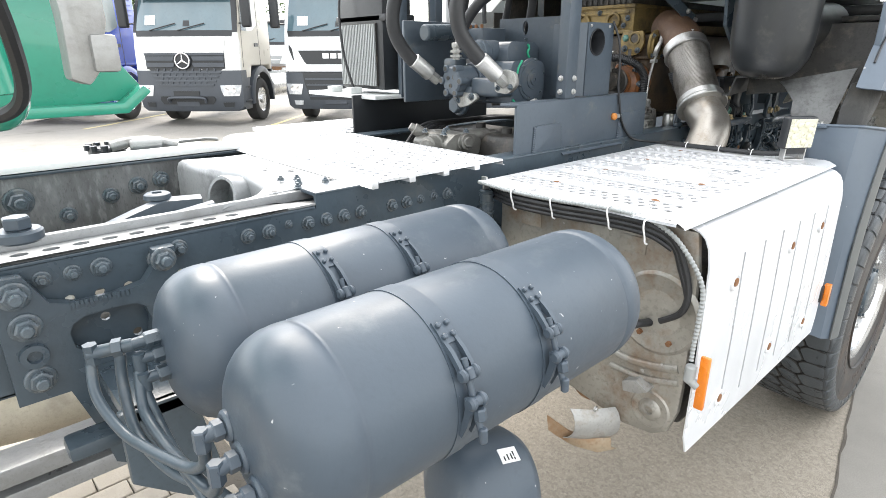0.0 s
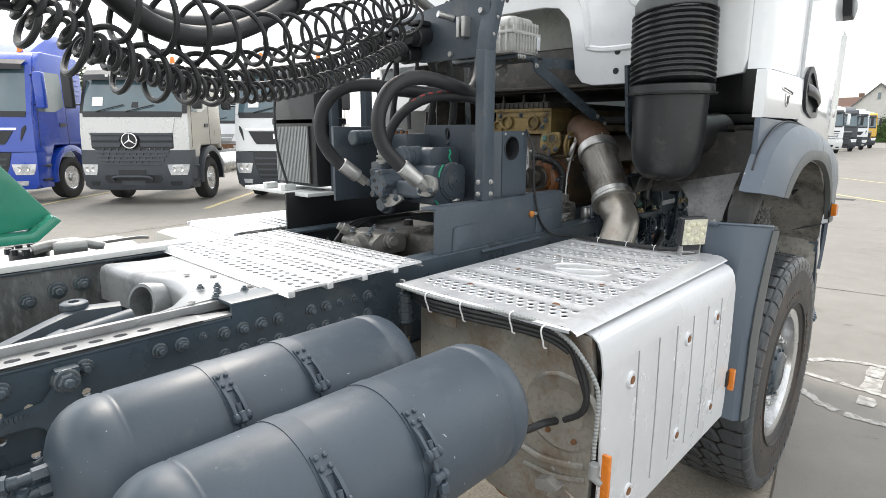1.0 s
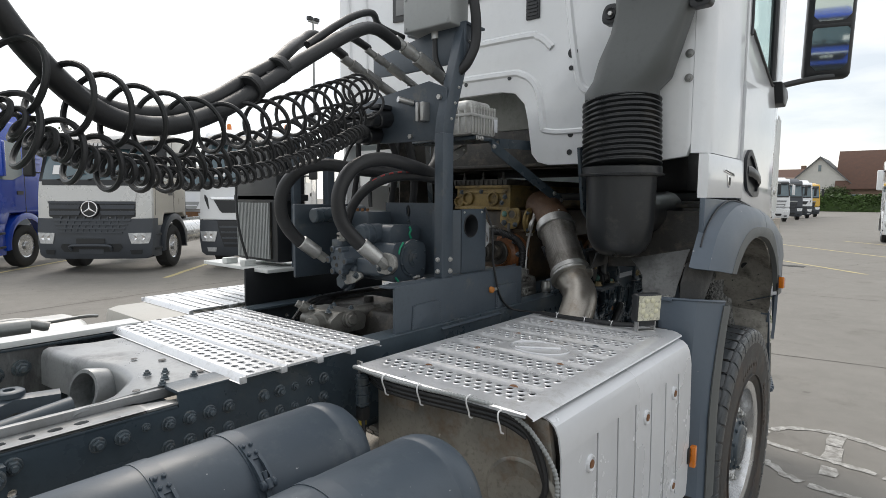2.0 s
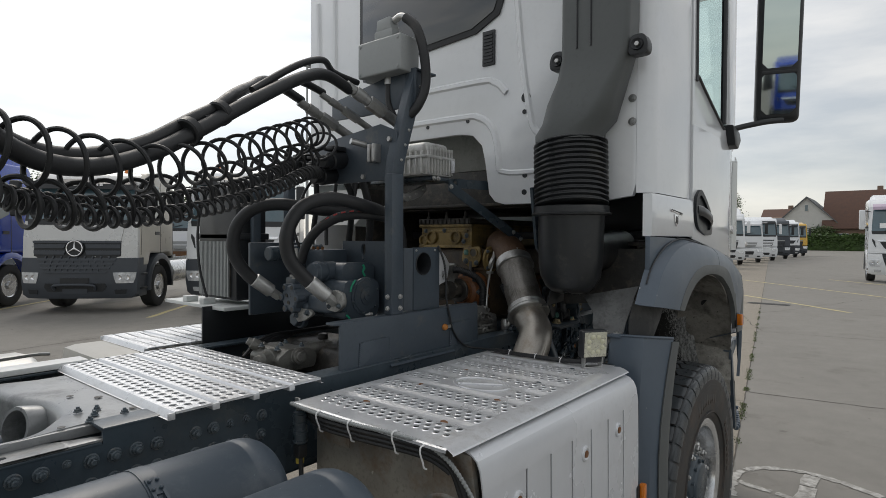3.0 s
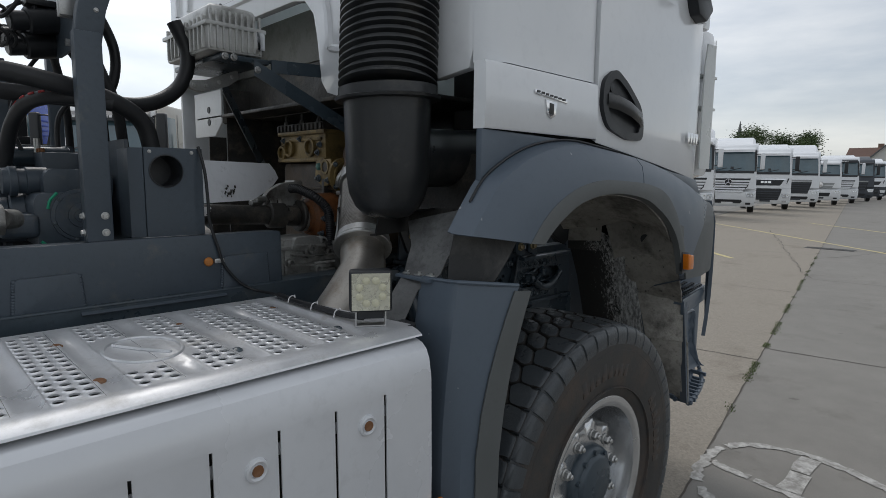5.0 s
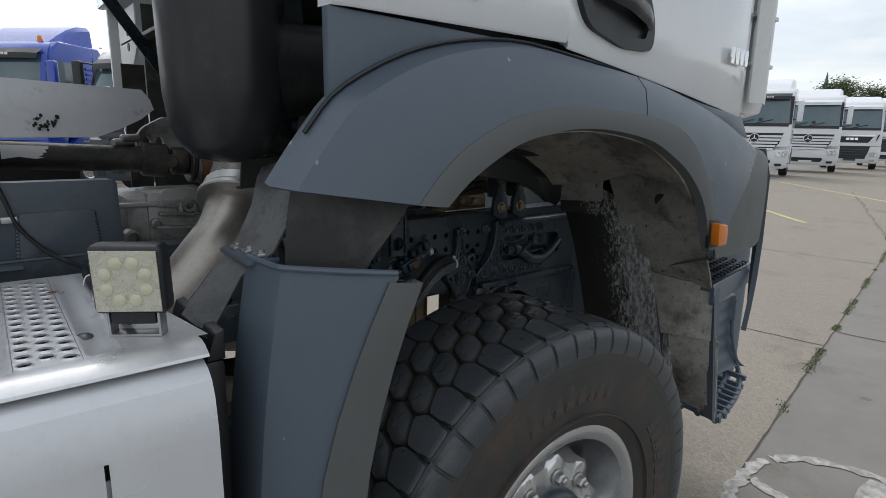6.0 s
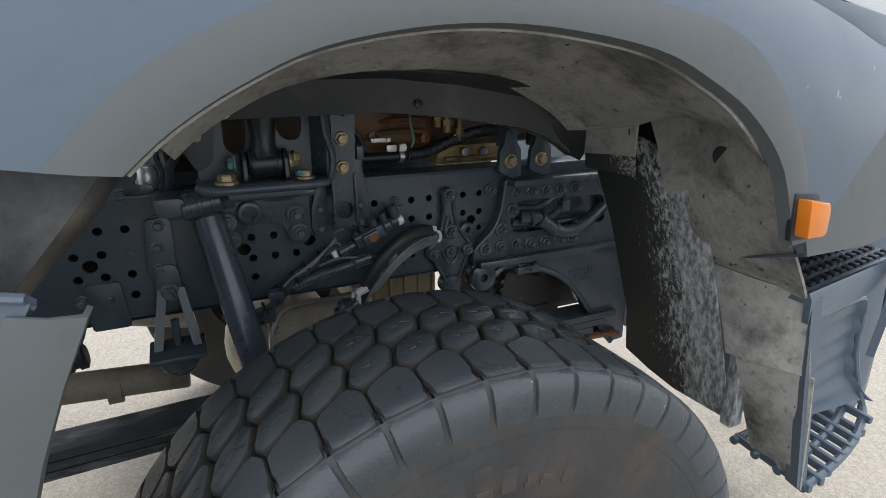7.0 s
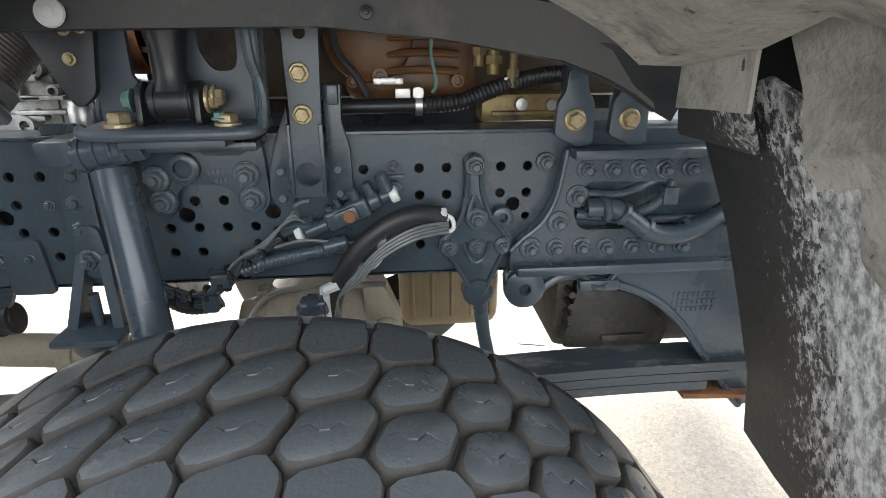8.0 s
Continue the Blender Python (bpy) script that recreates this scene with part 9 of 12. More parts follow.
for y, d in ((-0.738, 1), (-1.078, -1)):
    dc = B()
    prism(dc, fillet([(y - 0.036, 2.435), (y + 0.036, 2.435), (y + 0.040, 2.475), (y + 0.024, 2.512), (y - 0.024, 2.512), (y - 0.040, 2.475)], 0.018), "x", -0.885, -0.835, 0.006)
    box(dc, -0.870, -0.80, min(y, y - d * 0.05), max(y, y - d * 0.05), 2.45, 2.50, 0.008)
    turned(dc, (-0.885, y, 2.472), (-1, 0, 0), [(0, 0.024), (0.010, 0.022), (0.004, 0.014), (0.004, 0.001)], 20)
    clip_ = part("duct_clip", dc, BLACK, stack, "black mounting clip")
    dc = B()
    turned(dc, (-0.890, y, 2.472), (-1, 0, 0), [(0, 0.010), (0.008, 0.009), (0.009, 0.001)], 6)
    part("clip_bolt", dc, STEEL, clip_)
for z in (2.30, 2.205):
    dc = B()
    turned(dc, (CABX0 - 0.002, -1.012, z), (-1, 0, 0), [(0, 0.017), (0.004, 0.016), (0.005, 0.009), (0.009, 0.008), (0.010, 0.001)], 18)
    part("wall_bolt", dc, ZINC, cab_rear, "grey bolt in the rear wall")


# -- running gear seen through the wheel arch --
ZINC_HEAD = HEAD.copy()
ZINC_HEAD.materials.clear()
ZINC_HEAD.materials.append(YELLOW_ZINC)
TEAL_HEAD = HEAD.copy()
TEAL_HEAD.materials.clear()
TEAL_HEAD.materials.append(TEAL)
for x, z, s in ((-0.637, 1.204, 1.2), (-0.645, 1.156, 1.2), (-0.645, 1.109, 1.2), (-0.292, 1.205, 1.15), (-0.292, 1.157, 1.15), (-0.193, 1.206, 1.15), (-0.192, 1.163, 1.1),
                (-0.693, 1.150, 0.55), (-0.745, 1.055, 0.75), (-0.097, 1.205, 0.62), (-0.095, 1.164, 0.85), (0.183, 1.207, 1.05), (-0.800, 1.052, 0.9)):
    bolt(right_rail, x, -0.424, z, s)
kb = B()
box(kb, -0.113, -0.078, -0.430, -0.420, 1.182, 1.190, 0.001)
part("stop_plate", kb, CHASSIS, right_rail)
# cab mount casting on the rail
cs = B()
prism(cs, fillet([(-0.524, 1.264), (-0.322, 1.264), (-0.318, 1.235), (-0.314, 1.150), (-0.330, 1.126), (-0.362, 1.130), (-0.376, 1.172), (-0.400, 1.184), (-0.458, 1.184), (-0.474, 1.165), (-0.478, 1.132), (-0.505, 1.124), (-0.524, 1.150)], 0.012, 3), "y", -0.440, -0.420, 0.005)
turned(cs, (-0.452, -0.438, 1.214), (0, -1, 0), [(0, 0.028), (0.012, 0.027), (0.014, 0.024), (0.014, 0.016), (-0.012, 0.015), (-0.012, 0.001)], 28, caps=False)
prism(cs, fillet([(-0.430, 1.262), (-0.335, 1.262), (-0.350, 1.236), (-0.415, 1.236)], 0.008), "y", -0.452, -0.438, 0.005)
box(cs, -0.528, -0.312, -0.505, -0.42, 1.252, 1.268, 0.006)
mount = part("mount_casting", cs, CHASSIS, truck, "cast mounting bracket with raised marks")
for x, z in ((-0.501, 1.196), (-0.495, 1.156), (-0.350, 1.200), (-0.344, 1.156)):
    bolt(mount, x, -0.442, z, 1.25)
    cs = B()
    turned(cs, (x, -0.439, z), (0, -1, 0), [(0, 0.025), (0.004, 0.023), (0.005, 0.001)], 22)
    part("bolt_boss", cs, CHASSIS, mount)
tx = B()
rnd_m = random.Random(5)
for row, z in enumerate((1.206, 1.190)):
    for k in range(8):
        w_ = rnd_m.uniform(0.003, 0.0055)
        box(tx, -0.414 + 0.0078 * k + 0.010 * row, -0.414 + 0.0078 * k + w_ + 0.010 * row, -0.4415, -0.440, z - 0.005, z + 0.005, 0.0)
tagged(part("cast_mark", tx, CHASSIS, mount), kind="stuff")
# bracket base with rolled front edge, web with two windows and cheeks
mp_ = B()
prism(mp_, fillet([(-0.548, -0.565), (-0.296, -0.565), (-0.290, -0.44), (-0.555, -0.44)], 0.03), "z", 1.286, 1.300, 0.003)
tube(mp_, [(-0.552, -0.545, 1.296), (-0.530, -0.566, 1.291), (-0.42, -0.568, 1.290), (-0.315, -0.566, 1.291), (-0.292, -0.545, 1.296)], 0.0095, 10, 6)
box(mp_, -0.500, -0.345, -0.56, -0.46, 1.268, 1.287, 0.004)
mount_plate = part("mount_plate", mp_, BRACKET, truck, "thick bracket base plate with a rolled edge")
mp_ = B()
holed(mp_, fillet([(-0.548, 1.298), (-0.292, 1.298), (-0.288, 1.480), (-0.520, 1.480), (-0.540, 1.40)], 0.01),
      [fillet([(-0.492, 1.362), (-0.462, 1.345), (-0.446, 1.372), (-0.446, 1.462), (-0.492, 1.462)], 0.014), fillet([(-0.388, 1.404), (-0.370, 1.374), (-0.338, 1.374), (-0.330, 1.395), (-0.330, 1.462), (-0.388, 1.462)], 0.014)], -0.482, -0.472)
part("mount_web", mp_, BRACKET, mount_plate, "pressed bracket web with two windows")
mp_ = B()
prism(mp_, fillet([(-0.316, -0.470), (-0.302, -0.472), (-0.282, -0.548), (-0.296, -0.553)], 0.006), "z", 1.296, 1.480, 0.002)
tube(mp_, [(-0.289, -0.552, 1.298), (-0.284, -0.556, 1.345), (-0.297, -0.553, 1.40), (-0.300, -0.550, 1.475)], 0.008, 8, 6)
part("bracket_cheek", mp_, CHASSIS, mount_plate, "rounded cheek of the bracket")
mp_ = B()
prism(mp_, fillet([(-0.625, 1.480), (-0.500, 1.480), (-0.520, 1.345), (-0.548, 1.325), (-0.560, 1.345)], 0.012), "y", -0.545, -0.530, 0.003)
part("side_web", mp_, BLACK, mount_plate, "black slanting side web")
mp_ = B()
turned(mp_, (-0.418, -0.525, 1.470), (0, 0, -1), [(0, 0.040), (0.032, 0.040), (0.036, 0.031), (0.060, 0.026), (0.095, 0.023), (0.112, 0.027), (0.120, 0.030)], 26)
rod(mp_, (-0.454, -0.525, 1.334), (-0.384, -0.525, 1.334), 0.027, 26, chamfer=0.005)
rod(mp_, (-0.446, -0.525, 1.334), (-0.440, -0.525, 1.334), 0.030, 26)
rod(mp_, (-0.398, -0.525, 1.334), (-0.392, -0.525, 1.334), 0.030, 26)
for x in (-0.462, -0.380):
    prism(mp_, fillet([(-0.556, 1.300), (-0.490, 1.300), (-0.498, 1.352), (-0.525, 1.366), (-0.550, 1.352)], 0.012), "x", x - 0.004, x + 0.004, 0.001)
part("cab_bush", mp_, BLACK, mount_plate, "black cab suspension bush")
for x, y, z, s, t_, mat_data in ((-0.498, -0.540, 1.300, 1.75, (-90, 0, 0), ZINC_HEAD), (-0.342, -0.540, 1.300, 1.5, (-90, 0, 0), ZINC_HEAD), (-0.362, -0.525, 1.340, 1.3, (0, 0, 90), ZINC_HEAD), (-0.372, -0.525, 1.336, 1.5, (0, 0, 90), ZINC_HEAD), (-0.478, -0.525, 1.336, 1.3, (0, 0, -90), TEAL_HEAD), (-0.352, -0.545, 1.3085, 0.9, (-90, 0, 0), TEAL_HEAD)):
    bolt(mount_plate, x, y, z, s, mat_data, t_)
for x, z in ((-0.545, 1.435), (-0.522, 1.437), (-0.545, 1.395)):
    bolt(mount_plate, x, -0.546, z, 0.7, ZINC_HEAD)
# hanger strap
st_ = B()
holed(st_, [(-0.270, 1.166), (-0.213, 1.166), (-0.212, 1.30), (-0.205, 1.475), (-0.264, 1.475), (-0.262, 1.30)], [disc_points(-0.240, 1.205, 0.0215, 20), disc_points(-0.236, 1.430, 0.010, 12)], -0.474, -0.462)
for x0, x1 in ((-0.270, -0.263), (-0.217, -0.210)):
    box(st_, x0, x1, -0.482, -0.470, 1.172, 1.29, 0.003)
strap_ = part("hanger_strap", st_, CHASSIS, truck, "dark steel hanger strap on the rail")
st_ = B()
prism(st_, [(-0.272, 1.315), (-0.272, 1.148), (-0.305, 1.140), (-0.314, 1.160), (-0.312, 1.205), (-0.296, 1.262)], "y", -0.440, -0.422, 0.004)
prism(st_, [(-0.211, 1.350), (-0.180, 1.350), (-0.182, 1.288), (-0.170, 1.240), (-0.168, 1.150), (-0.211, 1.148)], "y", -0.440, -0.422, 0.004)
prism(st_, [(-0.202, 1.350), (-0.184, 1.350), (-0.184, 1.318), (-0.202, 1.318)], "y", -0.462, -0.438, 0.004)
part("strap_gusset", st_, CHASSIS, strap_)
for z in (1.305, 1.370):
    bolt(strap_, -0.241, -0.474, z, 1.25, ZINC_HEAD)
    bolt(strap_, -0.241, -0.480, z, 0.62, ZINC_HEAD)
# triangular bracket with raised ribs and bosses
tr_ = B()
prism(tr_, fillet([(0.030, 1.222), (0.068, 1.222), (0.070, 1.160), (0.084, 1.110), (0.126, 1.066), (0.126, 1.036), (0.108, 1.030), (0.088, 0.985), (0.078, 0.945), (0.042, 0.945), (0.030, 0.985), (0.004, 1.032), (-0.016, 1.038), (-0.016, 1.064), (0.022, 1.112), (0.032, 1.160)], 0.011, 3), "y", -0.436, -0.420, 0.004)
for path in ([(0.036, 1.195), (0.036, 1.160), (0.026, 1.112), (-0.006, 1.066)], [(0.062, 1.195), (0.064, 1.160), (0.080, 1.112), (0.114, 1.066)], [(0.004, 1.036), (0.034, 0.984), (0.046, 0.955)], [(0.106, 1.036), (0.084, 0.984), (0.072, 0.955)], [(0.049, 1.150), (0.040, 1.122)], [(0.049, 1.150), (0.062, 1.122)], [(0.030, 1.060), (0.040, 1.030), (0.055, 1.018), (0.072, 1.030), (0.080, 1.060)]):
    tube(tr_, [(x, -0.4365, z) for x, z in path], 0.0052, 8, 4)
for x, z, r in ((0.049, 1.207, 0.020), (0.054, 1.108, 0.023), (0.004, 1.050, 0.018), (0.055, 1.051, 0.018), (0.106, 1.051, 0.019)):
    turned(tr_, (x, -0.432, z), (0, -1, 0), [(0, r), (0.010, r * 0.94), (0.012, r * 0.80), (0.012, 0.001)], 22)
turned(tr_, (0.104, -0.428, 1.107), (0, -1, 0), [(0, 0.021), (0.012, 0.020), (0.014, 0.017), (0.014, 0.009), (-0.004, 0.008), (-0.004, 0.001)], 22, caps=False)
turned(tr_, (0.060, -0.432, 0.960), (0, -1, 0), [(0, 0.019), (0.008, 0.018), (0.009, 0.008), (0.004, 0.006), (0.004, 0.001)], 18)
tri_ = part("triangular_bracket", tr_, CHASSIS, truck, "cast triangular bracket with ribs")
for x, z, s in ((0.049, 1.207, 1.05), (0.054, 1.108, 1.15), (0.004, 1.050, 0.8), (0.055, 1.051, 0.75), (0.106, 1.051, 0.85)):
    bolt(tri_, x, -0.443, z, s)
tr_ = B()
prism(tr_, [(0.046, 0.962), (0.076, 0.962), (0.088, 0.86), (0.122, 0.70), (0.090, 0.70), (0.062, 0.86)], "y", -0.432, -0.410, 0.005)
rod(tr_, (0.060, -0.440, 0.955), (0.060, -0.402, 0.955), 0.030, 20, chamfer=0.004)
part("link_rod", tr_, CHASSIS, truck, "dark flat link rod")
# front spring bracket: bolted plate with a window, top and bottom flanges, and a curved arm below
fs = B()
holed(fs, fillet([(0.214, 1.236), (0.66, 1.236), (0.66, 1.000), (0.118, 1.000), (0.118, 1.045), (0.140, 1.068), (0.176, 1.100), (0.200, 1.150)], 0.014),
      [fillet([(0.230, 1.128), (0.252, 1.176), (0.56, 1.166), (0.57, 1.082), (0.245, 1.082)], 0.020)], -0.452, -0.426)
tube(fs, [(0.214, -0.452, 1.234), (0.200, -0.453, 1.150), (0.176, -0.453, 1.100), (0.140, -0.453, 1.068), (0.118, -0.452, 1.045)], 0.005, 8, 5)
box(fs, 0.216, 0.62, -0.492, -0.45, 1.222, 1.240, 0.006)
box(fs, 0.125, 0.64, -0.480, -0.45, 1.000, 1.020, 0.006)
arm_pts = [(0.112, 0.980), (0.116, 0.945), (0.145, 0.930), (0.172, 0.950), (0.228, 0.984), (0.321, 0.965), (0.406, 0.930), (0.473, 0.875), (0.550, 0.777), (0.618, 0.687), (0.645, 0.656), (0.70, 0.66), (0.70, 1.004), (0.118, 1.004)]
prism(fs, arm_pts, "y", -0.446, -0.405, 0.006)
tube(fs, [(x, -0.447, z + 0.004) for x, z in arm_pts[3:11]], 0.009, 8, 6)
turned(fs, (0.147, -0.448, 0.968), (0, -1, 0), [(0, 0.040), (0.012, 0.039), (0.015, 0.034), (0.015, 0.012), (-0.01, 0.011), (-0.01, 0.001)], 28, caps=False)
spring_bracket = part("spring_bracket", fs, CHASSIS, truck, "large cast front spring bracket")
fs = B()
box(fs, 0.250, 0.330, -0.472, -0.450, 0.962, 0.985, 0.006)
tube(fs, [(0.262, -0.450, 0.995), (0.280, -0.470, 0.972), (0.302, -0.470, 0.974), (0.330, -0.452, 0.998)], 0.006, 8, 5)
part("arm_lug", fs, CHASSIS, spring_bracket)
tx = B()
for row in range(3):
    for k in range(9):
        w_ = rnd_m.uniform(0.003, 0.008)
        box(tx, 0.455 + 0.0105 * k, 0.455 + 0.0105 * k + w_, -0.4475, -0.445, 0.930 - 0.016 * row, 0.940 - 0.016 * row, 0.0)
tagged(part("cast_mark", tx, CHASSIS, spring_bracket), kind="stuff")
for x, z in ((0.251, 1.198), (0.300, 1.197), (0.350, 1.196), (0.399, 1.195), (0.449, 1.196), (0.238, 1.148), (0.206, 1.099), (0.156, 1.049), (0.204, 1.049), (0.254, 1.049), (0.302, 1.047), (0.352, 1.046), (0.402, 1.047), (0.452, 1.046)):
    bolt(spring_bracket, x, -0.452, z, 1.05)
for x, z in ((0.238, 1.148), (0.206, 1.099), (0.156, 1.049)):
    fs = B()
    turned(fs, (x, -0.450, z), (0, -1, 0), [(0, 0.023), (0.005, 0.021), (0.006, 0.001)], 20)
    part("bolt_boss", fs, CHASSIS, spring_bracket)
fs = B()
tube(fs, [(0.255, -0.462, 1.128), (0.300, -0.468, 1.128), (0.335, -0.474, 1.108), (0.375, -0.480, 1.082), (0.42, -0.484, 1.078), (0.47, -0.482, 1.095), (0.54, -0.47, 1.135)], 0.0185, 12, 8)
part("brake_hose", fs, CHASSIS, truck, "painted hose in the bracket window")
for pts, r in (([(0.24, -0.445, 1.112), (0.30, -0.45, 1.110), (0.36, -0.452, 1.116), (0.40, -0.455, 1.140), (0.42, -0.452, 1.172)], 0.011),
               ([(0.26, -0.44, 1.150), (0.31, -0.448, 1.148), (0.35, -0.45, 1.160), (0.39, -0.44, 1.172)], 0.009), ([(0.30, -0.44, 1.098), (0.42, -0.442, 1.096), (0.54, -0.44, 1.100)], 0.008)):
    fs = B()
    tube(fs, pts, r, 10, 8)
    part("brake_hose", fs, CHASSIS, truck, "thin painted hose in the bracket window")
for x, z, d in ((0.285, 1.129, (0.3, 0, 0.05)), (0.318, 1.120, (0.3, 0, -0.18)), (0.365, 1.089, (0.3, 0, -0.15)), (0.445, 1.086, (0.3, 0, 0.1))):
    v = Vector(d).normalized() * 0.006
    fs = B()
    rod(fs, Vector((x, -0.474, z)) - v, Vector((x, -0.474, z)) + v, 0.0235, 16, chamfer=0.002)
    part("hose_collar", fs, CHASSIS, truck, "painted hose collar")
fs = B()
box(fs, 0.395, 0.425, -0.47, -0.44, 1.13, 1.165, 0.006)
part("hose_clip", fs, CHASSIS, truck, "painted hose clip")
for x, top in ((0.218, 1.372), (0.315, 1.40)):
    h = B()
    prism(h, fillet([(x - 0.034, 1.262), (x - 0.030, 1.318), (x - 0.018, 1.335), (x - 0.014, top), (x + 0.016, top), (x + 0.022, 1.335), (x + 0.034, 1.318), (x + 0.036, 1.246), (x + 0.010, 1.240)], 0.008), "y", -0.463, -0.446, 0.003)
    hang = part("hanger", h, CHASSIS, truck, "dark hanger plate")
    bolt(hang, x, -0.464, 1.288, 1.45, ZINC_HEAD)
    h = B()
    box(h, x - 0.010, x + 0.010, -0.452, -0.40, 1.32, top + 0.05, 0.004)
    part("hanger_web", h, CHASSIS, hang)
# shock absorber leaning outwards towards its lower end
sk = B()
S0, S1 = Vector((-0.541, -0.502, 1.232)), Vector((-0.463, -0.630, 0.80))
rod(sk, S0, S1, 0.0315, 30, chamfer=0.006)
rod(sk, S0 + (S0 - S1).normalized() * 0.03, S0, 0.020, 20)
shock = part("shock_absorber", sk, SHOCK, truck, "dark blue-grey painted shock absorber")
sk = B()
rod(sk, (-0.590, -0.502, 1.250), (-0.510, -0.502, 1.262), 0.027, 26, chamfer=0.005)
eye_ = part("shock_eye", sk, SHOCK, shock, "painted upper eye")
for x in (-0.575, -0.553, -0.528):
    sk = B()
    rod(sk, (x - 0.004, -0.502, 1.2523 + 0.15 * (x + 0.575)), (x + 0.004, -0.502, 1.2535 + 0.15 * (x + 0.575)), 0.0295, 26, chamfer=0.001)
    part("eye_band", sk, SHOCK, eye_)
for p, q, r in (((-0.510, -0.502, 1.262), (-0.485, -0.502, 1.265), 0.024), ((-0.616, -0.502, 1.246), (-0.588, -0.502, 1.250), 0.021)):
    sk = B()
    rod(sk, p, q, r, 6, chamfer=0.002)
    part("shock_nut", sk, SHOCK, eye_)
sk = B()
prism(sk, fillet([(-0.640, 1.275), (-0.585, 1.275), (-0.575, 1.252), (-0.600, 1.235), (-0.632, 1.240)], 0.010), "y", -0.525, -0.43, 0.004)
prism(sk, fillet([(-0.665, 1.215), (-0.612, 1.225), (-0.612, 1.03), (-0.628, 1.025), (-0.668, 1.10)], 0.012), "y", -0.438, -0.421, 0.004)
part("shock_bracket", sk, CHASSIS, shock, "painted shock bracket on the rail")
# bump stop: bolted lobe, two splayed arms and a cup below
bs = B()
prism(bs, fillet([(-0.655, 1.118), (-0.612, 1.118), (-0.606, 1.060), (-0.612, 1.020), (-0.648, 1.020), (-0.660, 1.060)], 0.018), "y", -0.448, -0.425, 0.006)
for x0, x1 in ((-0.648, -0.672), (-0.612, -0.592)):
    loft(bs, [[(x0 + (x1 - x0) * f - 0.009, -0.450 - 0.04 * f, 1.065 - 0.130 * f), (x0 + (x1 - x0) * f + 0.009, -0.450 - 0.04 * f, 1.065 - 0.130 * f), (x0 + (x1 - x0) * f + 0.009, -0.425 - 0.01 * f, 1.065 - 0.130 * f), (x0 + (x1 - x0) * f - 0.009, -0.425 - 0.01 * f, 1.065 - 0.130 * f)] for f in (0, 0.3, 0.6, 1.0)])
rod(bs, (-0.632, -0.47, 1.00), (-0.632, -0.47, 0.94), 0.009, 10)
box(bs, -0.690, -0.575, -0.535, -0.425, 0.926, 0.940, 0.008)
dome(bs, (-0.632, -0.480, 0.927), (0, 0, -1), 0.048, 0.055)
bump = part("bump_stop", bs, CHASSIS, truck, "bump stop on its splayed steel arms")
bolt(bump, -0.634, -0.448, 1.055, 1.2)
bs = B()
prism(bs, fillet([(-0.790, 1.090), (-0.725, 1.090), (-0.715, 0.985), (-0.790, 0.985)], 0.01), "y", -0.432, -0.421, 0.003)
part("side_plate", bs, CHASSIS, right_rail)
# leaf spring, axle, steering link
lf = B()
for k in range(3):
    z = 0.742 - 0.022 * k
    n_ = 1.0 - 0.06 * k
    path = [(-0.10 - 1.02 * n_, z - 0.055 + 0.03 * 1), (-0.62, z - 0.015), (-0.10, z + 0.0), (0.30, z + 0.018), (-0.10 + 0.74 * n_, z + 0.020)]
    pts = spline([(p[0], 0, p[1]) for p in path], 6)
    loft(lf, [[(p.x, -0.465, p.z), (p.x, -0.375, p.z), (p.x, -0.375, p.z + 0.020), (p.x, -0.465, p.z + 0.020)] for p in pts])
bmesh.ops.recalc_face_normals(lf, faces=lf.faces)
leaf = part("leaf_spring", lf, LEAF_PAINT, truck, "dark leaf spring with paint worn off the edges")
lf = B()
prism(lf, [(0.50, 0.700), (0.66, 0.690), (0.66, 0.700), (0.50, 0.712)], "y", -0.470, -0.372, 0.002)
part("rusty_shim", lf, RUST, leaf, "rusty shim between the leaves")
axl = B()
rod(axl, (WX, -0.80, WZ), (WX, 0.80, WZ), 0.085, 24)
rod(axl, (WX - 0.02, -0.78, WZ), (WX - 0.02, -0.62, WZ), 0.20, 32, chamfer=0.02)
dome(axl, (WX - 0.05, 0.18, 0.60), (-1, 0, 0.1), 0.21, 0.22)
dome(axl, (WX - 0.05, 0.18, 0.60), (1, 0, 0), 0.21, 0.16)
part("front_axle", axl, material("beige_casting", (0.42, 0.37, 0.29), 0.6, var=0.15, scale=8, bump=0.15, bscale=60, dirt=(0.12, 0.10, 0.08), dirt_amount=0.4), truck, "dusty beige front axle casing")
BEIGE_CAST = bpy.data.materials["beige_casting"]
axl = B()
turned(axl, (-0.460, -0.22, 0.795), (1, 0, 0.02), [(0, 0.03), (0.01, 0.058), (0.045, 0.066), (0.05, 0.084), (0.062, 0.086), (0.066, 0.080), (0.19, 0.086), (0.255, 0.078), (0.290, 0.060), (0.305, 0.03)], 36)
case = part("transfer_case", axl, BEIGE_CAST, truck, "dusty beige transfer casing")
for k in range(8):
    a = math.pi * (0.15 + 0.7 * k / 7)
    axl = B()
    rod(axl, (-0.412, -0.22 - 0.082 * math.cos(a), 0.795 + 0.082 * math.sin(a)), (-0.388, -0.22 - 0.082 * math.cos(a), 0.796 + 0.082 * math.sin(a)), 0.009, 8)
    part("case_bolt", axl, BEIGE_CAST, case)
axl = B()
